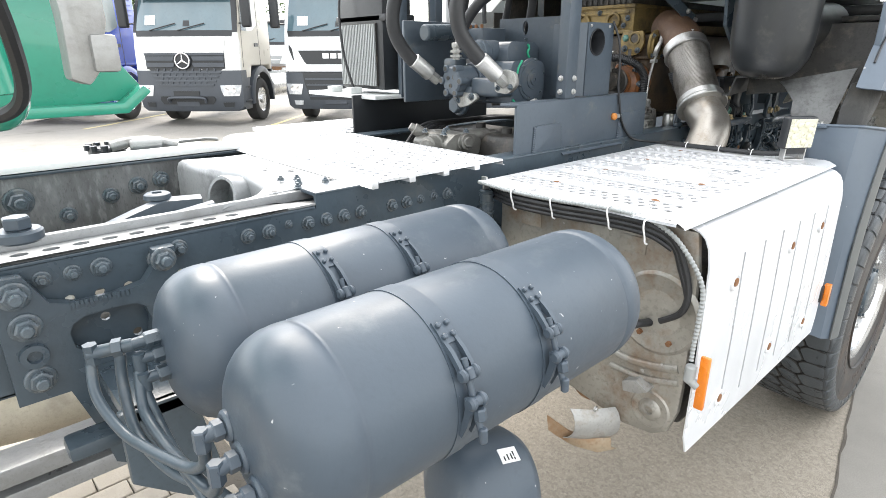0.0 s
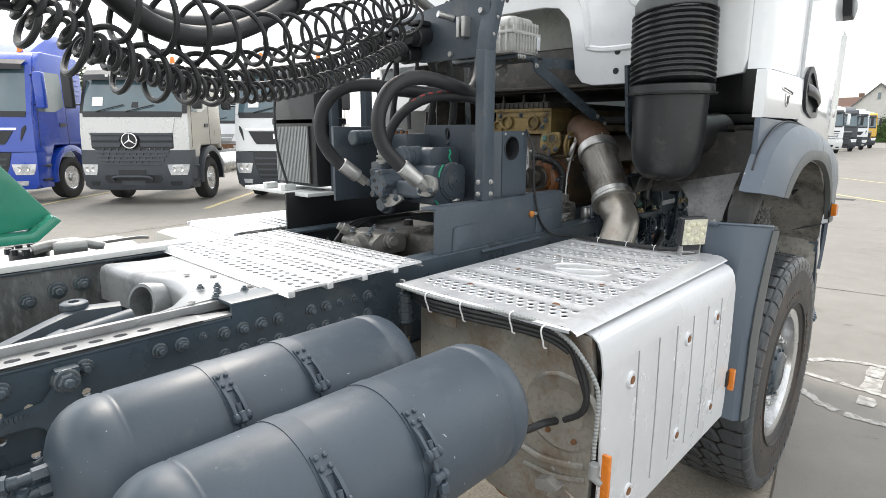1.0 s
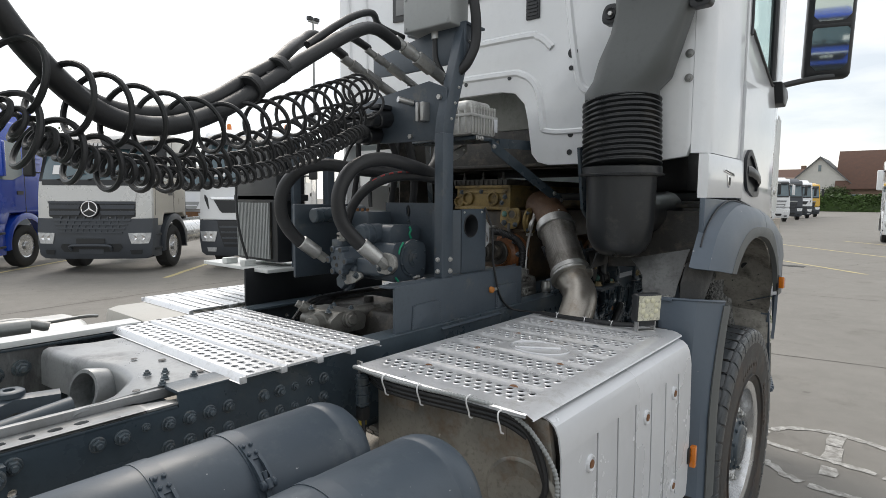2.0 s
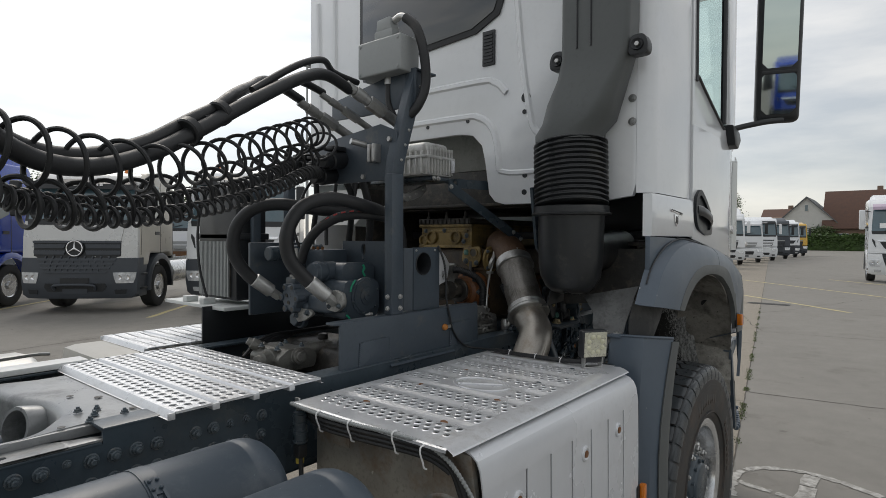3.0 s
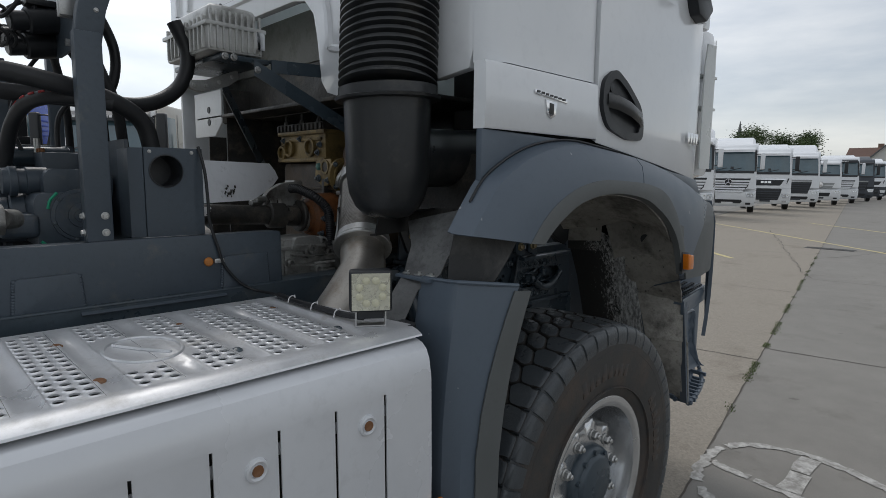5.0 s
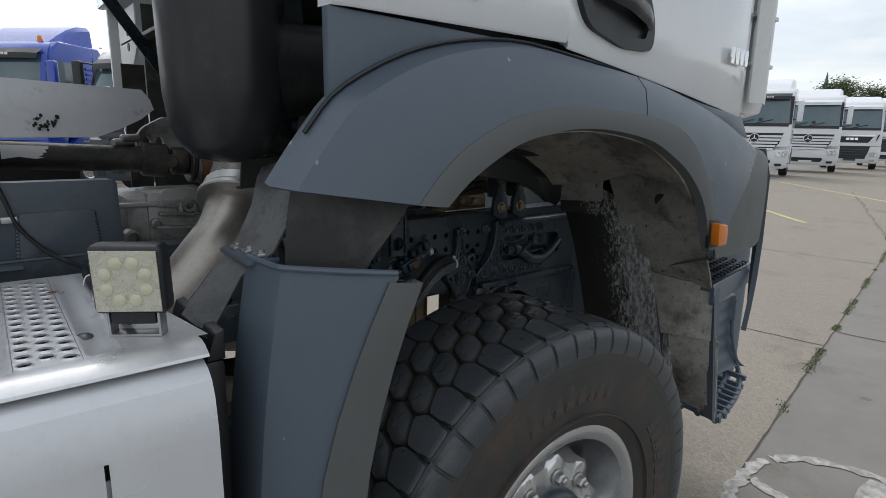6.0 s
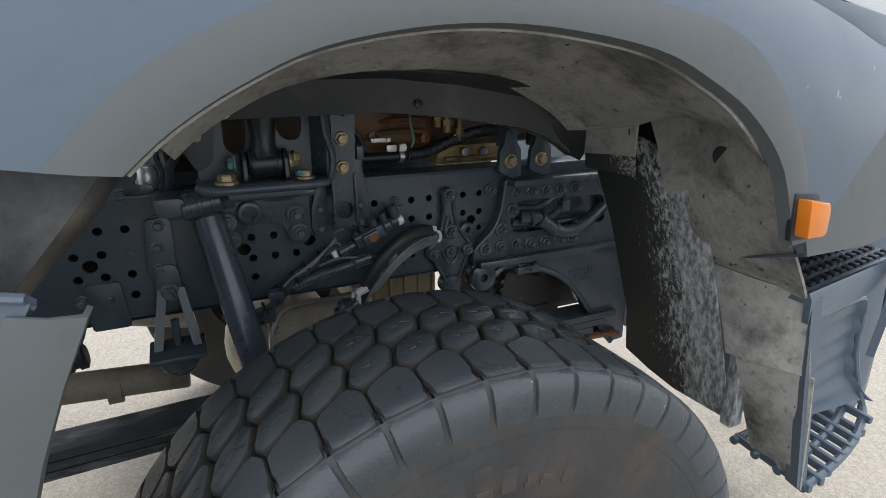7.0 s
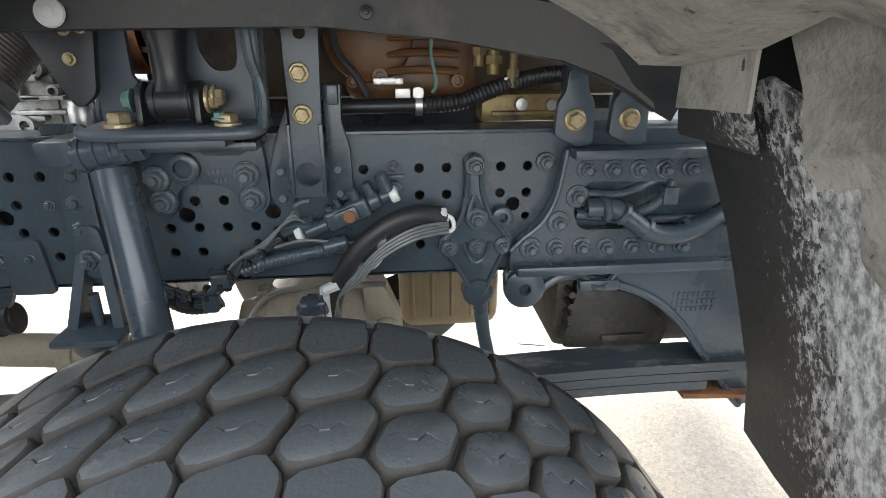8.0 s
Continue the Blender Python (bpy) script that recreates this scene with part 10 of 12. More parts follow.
tube(axl, [(-0.42, -0.33, 0.79), (-0.41, -0.31, 0.86), (-0.36, -0.29, 0.905), (-0.25, -0.29, 0.915), (-0.12, -0.30, 0.92)], 0.006, 8, 6)
part("breather_line", axl, STEEL, case, "thin pale breather pipe")
axl = B()
prism(axl, fillet([(-0.175, 0.93), (-0.125, 0.90), (-0.085, 0.80), (-0.09, 0.74), (-0.155, 0.74), (-0.17, 0.82)], 0.015), "y", -0.27, -0.20, 0.008)
rod(axl, (-0.122, -0.285, 0.79), (-0.122, -0.20, 0.79), 0.034, 20, chamfer=0.006)
part("case_arm", axl, BEIGE_CAST, case, "cast arm beside the casing")
axl = B()
box(axl, -0.09, 0.17, -0.12, 0.30, 0.70, 1.06, 0.05, 4)
sump = part("sump", axl, material("brown_sump", (0.30, 0.235, 0.14), 0.5, var=0.25, scale=5, dirt=(0.10, 0.075, 0.05), dirt_amount=0.45, dirt_scale=6, stretch=(1, 1, 0.35)), truck, "ribbed brown oil sump")
for k in range(5):
    axl = B()
    box(axl, -0.06 + 0.05 * k, -0.052 + 0.05 * k, -0.127, -0.115, 0.74, 1.04, 0.003)
    part("sump_rib", axl, bpy.data.materials["brown_sump"], sump)
lk = B()
rod(lk, (-1.35, -0.30, 0.84), (-0.62, -0.32, 0.79), 0.036, 20, chamfer=0.004)
rod(lk, (-0.80, -0.32, 0.795), (-0.77, -0.32, 0.795), 0.042, 20)
part("steering_link", lk, BEIGE_CAST, truck, "dusty steering link tube")
lk = B()
sheet(lk, [[(-0.800, -0.405, 1.00), (-0.812, -0.408, 0.965), (-0.835, -0.410, 0.920)], [(-0.835, -0.405, 1.00), (-0.850, -0.408, 0.965), (-0.872, -0.410, 0.935)]], 0.012)
drop_arm = part("steering_arm", lk, CHASSIS, truck, "worn painted drop bracket below the rail")
lk = B()
rod(lk, (-0.915, -0.40, 0.908), (-0.815, -0.40, 0.926), 0.026, 24, chamfer=0.004)
for q in (0.30, 0.62, 0.90):
    p = Vector((-0.915, -0.40, 0.908)).lerp(Vector((-0.815, -0.40, 0.926)), q)
    turned(lk, p, (0.98, 0, 0.18), [(-0.008, 0.026), (-0.006, 0.031), (0.006, 0.031), (0.008, 0.026)], 24)
rod(lk, (-1.02, -0.39, 0.892), (-0.91, -0.40, 0.909), 0.015, 16)
part("link_bush", lk, HOSE, drop_arm, "black ribbed rubber bush")
# air valve on the rail with its fittings
vb = B()
vm = pose(-0.178, -0.450, 1.128, 0, -22, 0)
box(vb, -0.040, 0.040, -0.022, 0.024, -0.016, 0.020, 0.007, 3, m=vm)
box(vb, -0.022, 0.020, -0.034, -0.020, -0.010, 0.016, 0.004, 2, m=vm)
for x0, x1, z, r in ((-0.086, -0.040, -0.002, 0.013), (0.040, 0.062, 0.004, 0.017), (0.062, 0.086, 0.004, 0.012)):
    rod(vb, vm @ Vector((x0, -0.002, z)), vm @ Vector((x1, -0.002, z)), r, 14, chamfer=0.003)
for x, z0, z1, r in ((-0.028, 0.018, 0.030, 0.008), (-0.010, 0.018, 0.036, 0.006), (0.022, 0.018, 0.040, 0.010), (0.050, 0.016, 0.042, 0.009), (0.080, 0.010, 0.046, 0.012)):
    rod(vb, vm @ Vector((x, -0.006, z0)), vm @ Vector((x, -0.008, z1)), r, 10, chamfer=0.002)
valve = part("valve", vb, CHASSIS, truck, "painted air valve with push-in fittings")
for x, w in ((-0.092, 0.010), (0.092, 0.012)):
    vb = B()
    rod(vb, vm @ Vector((x - w, -0.004, 0.001)), vm @ Vector((x + w * 0.3, -0.004, 0.001)), 0.0145, 14, chamfer=0.002)
    part("clear_cap", vb, CLEAR, valve, "scuffed clear fitting cap")
vb = B()
rod(vb, vm @ Vector((0.004, -0.036, 0.002)), vm @ Vector((0.004, -0.030, 0.002)), 0.012, 14, chamfer=0.002)
part("brown_cap", vb, RUST, valve, "brown rubber plug")
vb = B()
rod(vb, vm @ Vector((-0.100, -0.004, 0.0)), vm @ Vector((-0.094, -0.004, 0.0)), 0.011, 12)
part("brown_cap", vb, RUST, valve, "brown rubber plug")
vb = B()
tube(vb, [(-0.010, -0.462, 1.122), (-0.060, -0.482, 1.132), (-0.110, -0.492, 1.118), (-0.155, -0.495, 1.082), (-0.190, -0.490, 1.030), (-0.212, -0.480, 0.975), (-0.222, -0.465, 0.915)], 0.0165, 14, 8)
part("air_hose", vb, HOSE, truck, "curved black air hose")
vb = B()
for k in range(4):
    o_ = 0.0065 * k
    tube(vb, [(-0.002, -0.472 - 0.002 * k, 1.112 - o_ * 0.8), (-0.060, -0.498, 1.112 - o_), (-0.120, -0.504, 1.082 - o_), (-0.170, -0.502, 1.030 - o_), (-0.205, -0.495, 0.985 - o_ * 0.3), (-0.218 + o_, -0.480, 0.915)], 0.0030, 6, 8)
part("air_line", vb, LINE_GREY, truck, "thin grey air lines beside the hose")
vb = B()
tube(vb, [(-0.015, -0.470, 1.128), (0.004, -0.474, 1.120), (0.006, -0.474, 1.100), (-0.012, -0.474, 1.094)], 0.004, 8, 5)
rod(vb, (-0.012, -0.478, 1.136), (-0.006, -0.462, 1.112), 0.007, 8)
part("hose_tie", vb, CLEAR, truck, "torn clear tie at the hose end")
vb = B()
tube(vb, [(-0.178, -0.478, 1.050), (-0.165, -0.482, 1.036), (-0.140, -0.480, 1.040), (-0.124, -0.472, 1.060), (-0.122, -0.470, 1.085)], 0.009, 8, 5)
part("hose_holder", vb, CLEAR, truck, "small white hose holder")
vb = B()
for x0, y0, z0, x1, y1, z1, r in ((-0.232, -0.482, 1.00, -0.236, -0.474, 0.945, 0.005), (-0.205, -0.492, 1.01, -0.214, -0.478, 0.945, 0.005), (-0.224, -0.495, 0.99, -0.222, -0.482, 0.93, 0.0065)):
    rod(vb, (x0, y0, z0), (x1, y1, z1), r, 8)
rod(vb, (-0.226, -0.490, 0.998), (-0.200, -0.496, 1.010), 0.010, 8)
part("clear_sleeve", vb, CLEAR, truck, "stiff clear sleeve round the lines")
vb = B()
rod(vb, (-0.272, -0.480, 0.962), (-0.222, -0.484, 0.968), 0.019, 14, chamfer=0.004)
plug = part("plug_connector", vb, SHOCK, truck, "dark blue plug connector")
vb = B()
rod(vb, (-0.268, -0.480, 0.962), (-0.270, -0.480, 0.930), 0.016, 12, chamfer=0.003)
part("plug_outlet", vb, SHOCK, plug)
vb = B()
box(vb, -0.262, -0.236, -0.500, -0.470, 0.950, 0.985, 0.006)
part("plug_latch", vb, SHOCK, plug)
# tied loom: many thin cables sagging along the rail
jit = random.Random(31)
trunk = [(-0.245, 1.112), (-0.290, 1.098), (-0.325, 1.075), (-0.365, 1.050), (-0.398, 1.020), (-0.425, 0.992), (-0.455, 0.972), (-0.490, 0.976), (-0.520, 0.992)]
for k in range(11):
    off = [(jit.gauss(0, 0.0065), jit.gauss(0, 0.006)) for _ in trunk]
    loom = B()
    tube(loom, [(x, -0.452 + 0.6 * o[1] - 0.010 * math.sin(3.1 * i / 8), z + o[0] * (0.5 if i < 2 else 1.3)) for i, ((x, z), o) in enumerate(zip(trunk, off))], jit.choice((0.0035, 0.0045, 0.006)), 7, 6)
    part("loom_cable", loom, CHASSIS, truck, "painted cable of the tied loom along the rail")
vb = B()
for k in range(3):
    tube(vb, [(-0.255 - 0.01 * k, -0.470, 1.120 + 0.006 * k), (-0.270, -0.480, 1.130 + 0.006 * k), (-0.292, -0.482, 1.118), (-0.330, -0.476, 1.085 - 0.004 * k), (-0.372, -0.472, 1.058), (-0.395, -0.470, 1.036)], 0.0026, 6, 6)
tube(vb, [(-0.135, -0.470, 1.078), (-0.20, -0.474, 1.082), (-0.26, -0.474, 1.088), (-0.31, -0.470, 1.075)], 0.003, 6, 6)
tube(vb, [(-0.270, -0.466, 1.148), (-0.258, -0.470, 1.156), (-0.244, -0.468, 1.158)], 0.0028, 6, 5)
part("thin_wire", vb, LINE_GREY, truck, "thin pale wires on the loom")
for x, z, a in ((-0.300, 1.092, 0.6), (-0.335, 1.070, 0.7), (-0.362, 1.050, 0.8), (-0.392, 1.024, 0.9), (-0.412, 1.004, 0.9), (-0.438, 0.984, 0.5), (-0.470, 0.974, 0.0), (-0.500, 0.980, -0.3)):
    vb = B()
    turned(vb, (x, -0.456, z), (1, 0, a), [(-0.003, 0.018), (0.0, 0.0195), (0.003, 0.018)], 14)
    box(vb, x - 0.004, x + 0.004, -0.482, -0.474, z - 0.004, z + 0.006, 0.001)
    part("cable_tie", vb, HOSE, truck)
vb = B()
ribbed(vb, [(-0.190, -0.465, 1.072), (-0.250, -0.468, 1.062), (-0.315, -0.464, 1.048), (-0.372, -0.460, 1.028)], 0.0125)
part("corrugated_conduit", vb, CHASSIS, truck, "painted corrugated conduit")
vb = B()
rod(vb, (-0.225, -0.468, 1.070), (-0.180, -0.468, 1.080), 0.016, 14, chamfer=0.003)
part("plug_connector", vb, CHASSIS, truck, "round painted plug connector on the loom")
for x0, x1, y0, y1, z0, z1 in ((-0.430, -0.395, -0.475, -0.445, 1.000, 1.028), (-0.448, -0.420, -0.480, -0.450, 0.955, 0.990)):
    vb = B()
    box(vb, x0, x1, y0, y1, z0, z1, 0.006)
    part("plug_connector", vb, CHASSIS, truck, "square painted plug connector on the loom")
vb = B()
ribbed(vb, [(-0.42, -0.452, 0.965), (-0.45, -0.455, 0.955), (-0.49, -0.45, 0.955), (-0.535, -0.44, 0.975)], 0.011)
part("corrugated_conduit", vb, BLACK, truck, "black corrugated conduit below the rail")
# pipes and castings above the rail
vb = B()
ribbed(vb, [(0.28, -0.30, 1.355), (0.20, -0.31, 1.352), (0.12, -0.32, 1.335), (0.04, -0.33, 1.308), (-0.03, -0.335, 1.302)], 0.017)
part("corrugated_conduit", vb, BLACK, truck, "black corrugated conduit")
vb = B()
rod(vb, (-0.03, -0.335, 1.302), (-0.24, -0.335, 1.300), 0.014, 14)
part("coolant_pipe", vb, BLACK, truck, "straight black pipe over the rail")
vb = B()
rod(vb, (-0.051, -0.335, 1.302), (-0.038, -0.335, 1.302), 0.020, 16)
box(vb, -0.056, -0.036, -0.36, -0.335, 1.316, 1.336, 0.003)
rod(vb, (-0.046, -0.362, 1.327), (-0.046, -0.355, 1.327), 0.010, 12)
box(vb, -0.088, -0.060, -0.352, -0.345, 1.316, 1.334, 0.002)
part("pipe_clamp", vb, STEEL, truck, "steel pipe clamp and lug")
ib2 = B()
box(ib2, -1.15, 0.30, -0.33, -0.31, 1.0, 1.262, 0.004)
part("inner_channel", ib2, OIL, truck, "dark inner channel of the frame rail")
# engine side through the arch: rounded orange casting with bosses and ribs, brackets and wires
es = B()
box(es, -0.185, 0.075, -0.30, -0.20, 1.300, 1.52, 0.045, 4)
turned(es, (-0.135, -0.30, 1.425), (0, -1, 0), [(0, 0.085), (0.020, 0.080), (0.030, 0.060), (0.032, 0.001)], 32)
for z in (1.362, 1.392, 1.42, 1.45):
    tube(es, [(-0.10, -0.325, z), (-0.04, -0.335, z + 0.004), (0.03, -0.325, z)], 0.007, 8, 5)
for x, z, r in ((-0.115, 1.355, 0.016), (0.030, 1.345, 0.014), (0.045, 1.435, 0.016), (-0.02, 1.47, 0.018), (-0.165, 1.345, 0.012)):
    turned(es, (x, -0.318, z), (0, -1, 0), [(0, r), (0.016, r * 0.9), (0.017, r * 0.5), (0.008, r * 0.45), (0.008, 0.001)], 16)
part("engine_side_cover", es, ORANGE, truck, "rusty orange engine side casting with ribs")
es = B()
for x, z0, z1, r in ((0.070, 1.37, 1.50, 0.010), (0.098, 1.355, 1.50, 0.012), (0.135, 1.33, 1.46, 0.009)):
    rod(es, (x, -0.325, z0), (x, -0.325, z1), r, 12, chamfer=0.002)
    rod(es, (x, -0.325, z0 + 0.02), (x, -0.325, z0 + 0.035), r * 1.45, 6)
box(es, 0.080, 0.30, -0.30, -0.22, 1.262, 1.318, 0.012)
box(es, 0.10, 0.28, -0.315, -0.295, 1.275, 1.285, 0.003)
box(es, 0.062, 0.115, -0.335, -0.315, 1.40, 1.412, 0.003)
part("engine_bracket", es, GOLD, truck, "gold painted engine brackets")
for x, z, r in ((0.155, 1.300, 0.013), (0.215, 1.298, 0.012), (0.125, 1.343, 0.009)):
    es = B()
    turned(es, (x, -0.318, z), (0, -1, 0), [(0, r), (0.012, r * 0.9), (0.013, 0.001)], 14)
    part("bracket_bolt", es, STEEL, truck, "steel bolt on the engine bracket")
es = B()
tube(es, [(-0.012, -0.345, 1.45), (-0.022, -0.35, 1.40), (-0.012, -0.35, 1.345), (-0.020, -0.35, 1.325)], 0.0035, 6, 4)
part("green_wire", es, TEAL, truck, "green wire")
es = B()
box(es, -0.128, -0.072, -0.346, -0.338, 1.340, 1.353, 0.004)
for x in (-0.118, -0.082):
    rod(es, (x, -0.350, 1.3465), (x, -0.344, 1.3465), 0.005, 8)
part("data_plate", es, STEEL, truck, "small metal plate with two screws")
for pts, r in (([(-0.30, -0.34, 1.50), (-0.285, -0.35, 1.44), (-0.265, -0.36, 1.40)], 0.012), ([(-0.14, -0.34, 1.32), (-0.16, -0.345, 1.36), (-0.19, -0.345, 1.40), (-0.20, -0.34, 1.47)], 0.007), ([(0.16, -0.32, 1.48), (0.18, -0.33, 1.42), (0.21, -0.33, 1.39), (0.26, -0.32, 1.40)], 0.010)):
    es = B()
    tube(es, pts, r, 8, 6)
    part("engine_hose", es, HOSE, truck, "dark hose beside the engine")
# flat dark sheet standing in for the shade behind the engine parts
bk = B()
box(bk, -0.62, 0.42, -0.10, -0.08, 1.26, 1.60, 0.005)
part("engine_side", bk, OIL, truck, "dark oily sheet standing in for the shaded engine side")
gs = B()
box(gs, -0.95, -0.70, -0.26, 0.0, 1.20, 1.375, 0.03)
for x, z, r in ((-0.94, 1.27, 0.022), (-0.88, 1.30, 0.016), (-0.80, 1.335, 0.028), (-0.745, 1.37, 0.018), (-0.76, 1.285, 0.014), (-0.72, 1.33, 0.012), (-0.84, 1.245, 0.015)):
    turned(gs, (x, -0.255, z), (0, -1, 0), [(0, r), (0.030, r * 0.92), (0.032, r * 0.55), (0.012, r * 0.5), (0.012, 0.001)], 16)
for z in (1.262, 1.292, 1.318):
    box(gs, -0.79, -0.70, -0.292, -0.255, z - 0.004, z + 0.004, 0.002)
box(gs, -0.98, -0.72, -0.275, -0.25, 1.345, 1.358, 0.003)
prism(gs, fillet([(-0.88, 1.345), (-0.80, 1.335), (-0.74, 1.37), (-0.78, 1.392), (-0.86, 1.390)], 0.012), "y", -0.285, -0.255, 0.008)
part("gearbox_side", gs, CAST, truck, "dirty cast gearbox flank with ribs and bosses")
gs = B()
turned(gs, (-0.648, -0.335, 1.262), (0, 0, 1), [(0, 0.020), (0.006, 0.024), (0.046, 0.024), (0.050, 0.021), (0.056, 0.021), (0.058, 0.001)], 20)
part("filter_can", gs, STEEL, truck, "small pale canister")
gs = B()
tube(gs, [(-0.625, -0.352, 1.252), (-0.616, -0.36, 1.30), (-0.622, -0.36, 1.345), (-0.606, -0.36, 1.40)], 0.006, 8, 5)
tube(gs, [(-0.60, -0.36, 1.255), (-0.600, -0.37, 1.31), (-0.575, -0.37, 1.36), (-0.585, -0.37, 1.43)], 0.009, 8, 5)
part("pipe", gs, SHOCK, truck, "short dark blue pipes")
gs = B()
ribbed(gs, [(-0.72, -0.36, 1.50), (-0.70, -0.38, 1.44), (-0.665, -0.39, 1.405), (-0.62, -0.39, 1.40)], 0.016)
part("corrugated_conduit", gs, BLACK, truck, "black corrugated conduit by the gearbox")
gs = B()
prism(gs, fillet([(-0.688, 1.262), (-0.640, 1.262), (-0.632, 1.276), (-0.640, 1.286), (-0.688, 1.286), (-0.694, 1.272)], 0.008), "y", -0.40, -0.385, 0.003)
part("link_plate", gs, CHASSIS, truck, "small painted link plate")
# dark beam and inner arch above the tyre
bm_ = B()
rows_ = []
for x, z in ((-0.78, 1.425), (-0.57, 1.438), (-0.30, 1.441), (-0.19, 1.442), (-0.03, 1.427), (0.139, 1.398), (0.20, 1.376), (0.247, 1.352), (0.285, 1.326)):
    rows_.append([(x, -0.612, z - 0.002), (x, -0.636, z), (x, -0.644, z + 0.030), (x, -0.655, z + 0.066), (x + 0.005, -0.78, z + 0.080)])
sheet(bm_, rows_, 0.006)
inner_beam = part("inner_arch_beam", bm_, INTAKE, truck, "black inner edge of the wheel arch")
for x, z, r in ((-0.503, 1.452, 0.018), (-0.125, 1.452, 0.009)):
    bw = B()
    turned(bw, (x, -0.650, z), (0, -1, 0.15), [(0, r), (0.004, r * 0.95), (0.005, r * 0.42), (0.007, r * 0.37), (0.0075, 0.001)], 20)
    part("washer", bw, CLEAR if r > 0.01 else BLACK, inner_beam, "round washer")
# dark housings below the frame, seen past the spring bracket
dh = B()
box(dh, 0.26, 0.70, -0.30, -0.05, 0.74, 0.99, 0.02)
prism(dh, fillet([(0.27, 0.76), (0.50, 0.74), (0.52, 0.80), (0.45, 0.88), (0.30, 0.92)], 0.015), "y", -0.335, -0.30, 0.006)
box(dh, 0.36, 0.46, -0.345, -0.33, 0.775, 0.790, 0.003)
for k in range(5):
    rod(dh, (0.285, -0.34, 0.78 + 0.028 * k), (0.285, -0.30, 0.78 + 0.028 * k), 0.008, 6)
part("steering_gear", dh, OIL, truck, "dark steering gear housing below the frame")
# black sheet standing in for the shaded void ahead of the liner, and the rounded shield at the end of the beam
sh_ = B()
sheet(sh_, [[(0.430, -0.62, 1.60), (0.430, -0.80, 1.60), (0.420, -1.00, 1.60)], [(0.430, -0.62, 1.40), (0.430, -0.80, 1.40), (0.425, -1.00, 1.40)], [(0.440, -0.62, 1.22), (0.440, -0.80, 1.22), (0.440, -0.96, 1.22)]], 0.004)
part("inner_shield", sh_, BLACK, truck, "black sheet standing in for shade behind the liner gap")
sh_ = B()
sheet(sh_, [[(0.12, -0.640, 1.425), (0.20, -0.650, 1.415), (0.27, -0.668, 1.405), (0.30, -0.70, 1.40)], [(0.14, -0.625, 1.392), (0.21, -0.632, 1.372), (0.27, -0.648, 1.352), (0.298, -0.675, 1.345)], [(0.19, -0.618, 1.376), (0.235, -0.622, 1.352), (0.275, -0.632, 1.326), (0.296, -0.652, 1.312)]], 0.004)
part("inner_shield", sh_, INTAKE, truck, "rounded black rubber shield at the arch end", angle=60)


# -- bracket, fittings and hoses at the rear end of the tanks --
rb = B()
holed(rb, [(-3.165, 1.225), (-3.115, 1.222), (-3.085, 1.165), (-3.04, 1.150), (-2.985, 1.150), (-2.93, 1.160), (-2.905, 1.19), (-2.905, 1.222), (-2.865, 1.222), (-2.865, 1.17), (-2.895, 1.12), (-2.90, 1.02), (-2.94, 0.90), (-2.962, 0.795), (-3.009, 0.778), (-3.04, 0.80), (-3.060, 0.90), (-3.085, 0.985), (-3.165, 0.985)],
      [[(-3.066, 1.098), (-3.058, 1.115), (-3.038, 1.125), (-2.991, 1.127), (-2.950, 1.125), (-2.934, 1.112), (-2.928, 1.085), (-2.934, 1.050), (-2.955, 1.042), (-3.004, 1.046), (-3.045, 1.052), (-3.062, 1.068)]], -0.455, -0.428)
rear_bracket = part("tank_bracket", rb, CHASSIS, truck, "dark cast bracket holding the tanks")
for x, z, s in ((-3.132, 1.192, 1.5), (-3.127, 1.132, 1.5), (-3.125, 1.028, 1.5), (-2.889, 1.200, 1.4)):
    bolt(rear_bracket, x, -0.455, z, s)
tx = B()
for k in range(14):
    box(tx, -3.055 + 0.0075 * k, -3.050 + 0.0075 * k, -0.457, -0.455, 1.145, 1.157, 0.0)
tagged(part("cast_mark", tx, CHASSIS, rear_bracket), kind="stuff")
rb = B()
turned(rb, (-3.125, -0.455, 1.076), (0, -1, 0), [(-0.004, 0.024), (0.010, 0.022), (0.011, 0.012), (0.002, 0.011), (0.002, 0.001)], 24)
part("bushing", rb, CHASSIS, rear_bracket)
rb = B()
prism(rb, [(-3.05, 1.02), (-2.93, 1.02), (-2.90, 0.85), (-2.96, 0.80), (-3.05, 0.88)], "y", -0.66, -0.64, 0.006)
box(rb, -3.04, -2.92, -0.66, -0.44, 0.99, 1.02, 0.006)
box(rb, -3.12, -3.0, -0.56, -0.50, 0.90, 0.93, 0.01)
part("tank_support", rb, CHASSIS, truck, "dark support plate under the tank")
for k, (x, y, z) in enumerate(((-2.988, -0.745, 1.178), (-2.983, -0.755, 1.156), (-2.983, -0.765, 1.128))):
    f = B()
    rod(f, (x + 0.02, y, z), (x - 0.020, y, z), 0.013, 6, chamfer=0.002)
    rod(f, (x - 0.020, y, z), (x - 0.040, y, z), 0.009, 14)
    if k == 0:
        rod(f, (x - 0.035, y, z), (x - 0.090, y + 0.022, z - 0.005), 0.010, 14)
        rod(f, (x - 0.086, y + 0.02, z + 0.010), (x - 0.086, y + 0.02, z - 0.022), 0.010, 6)
        rod(f, (x - 0.048, y + 0.005, z - 0.001), (x - 0.060, y + 0.010, z - 0.002), 0.014, 6)
    else:
        rod(f, (x - 0.038, y, z + 0.010), (x - 0.038, y, z - 0.020), 0.009, 12)
    part("fitting", f, CHASSIS, tank_a, "painted push-in air fitting")
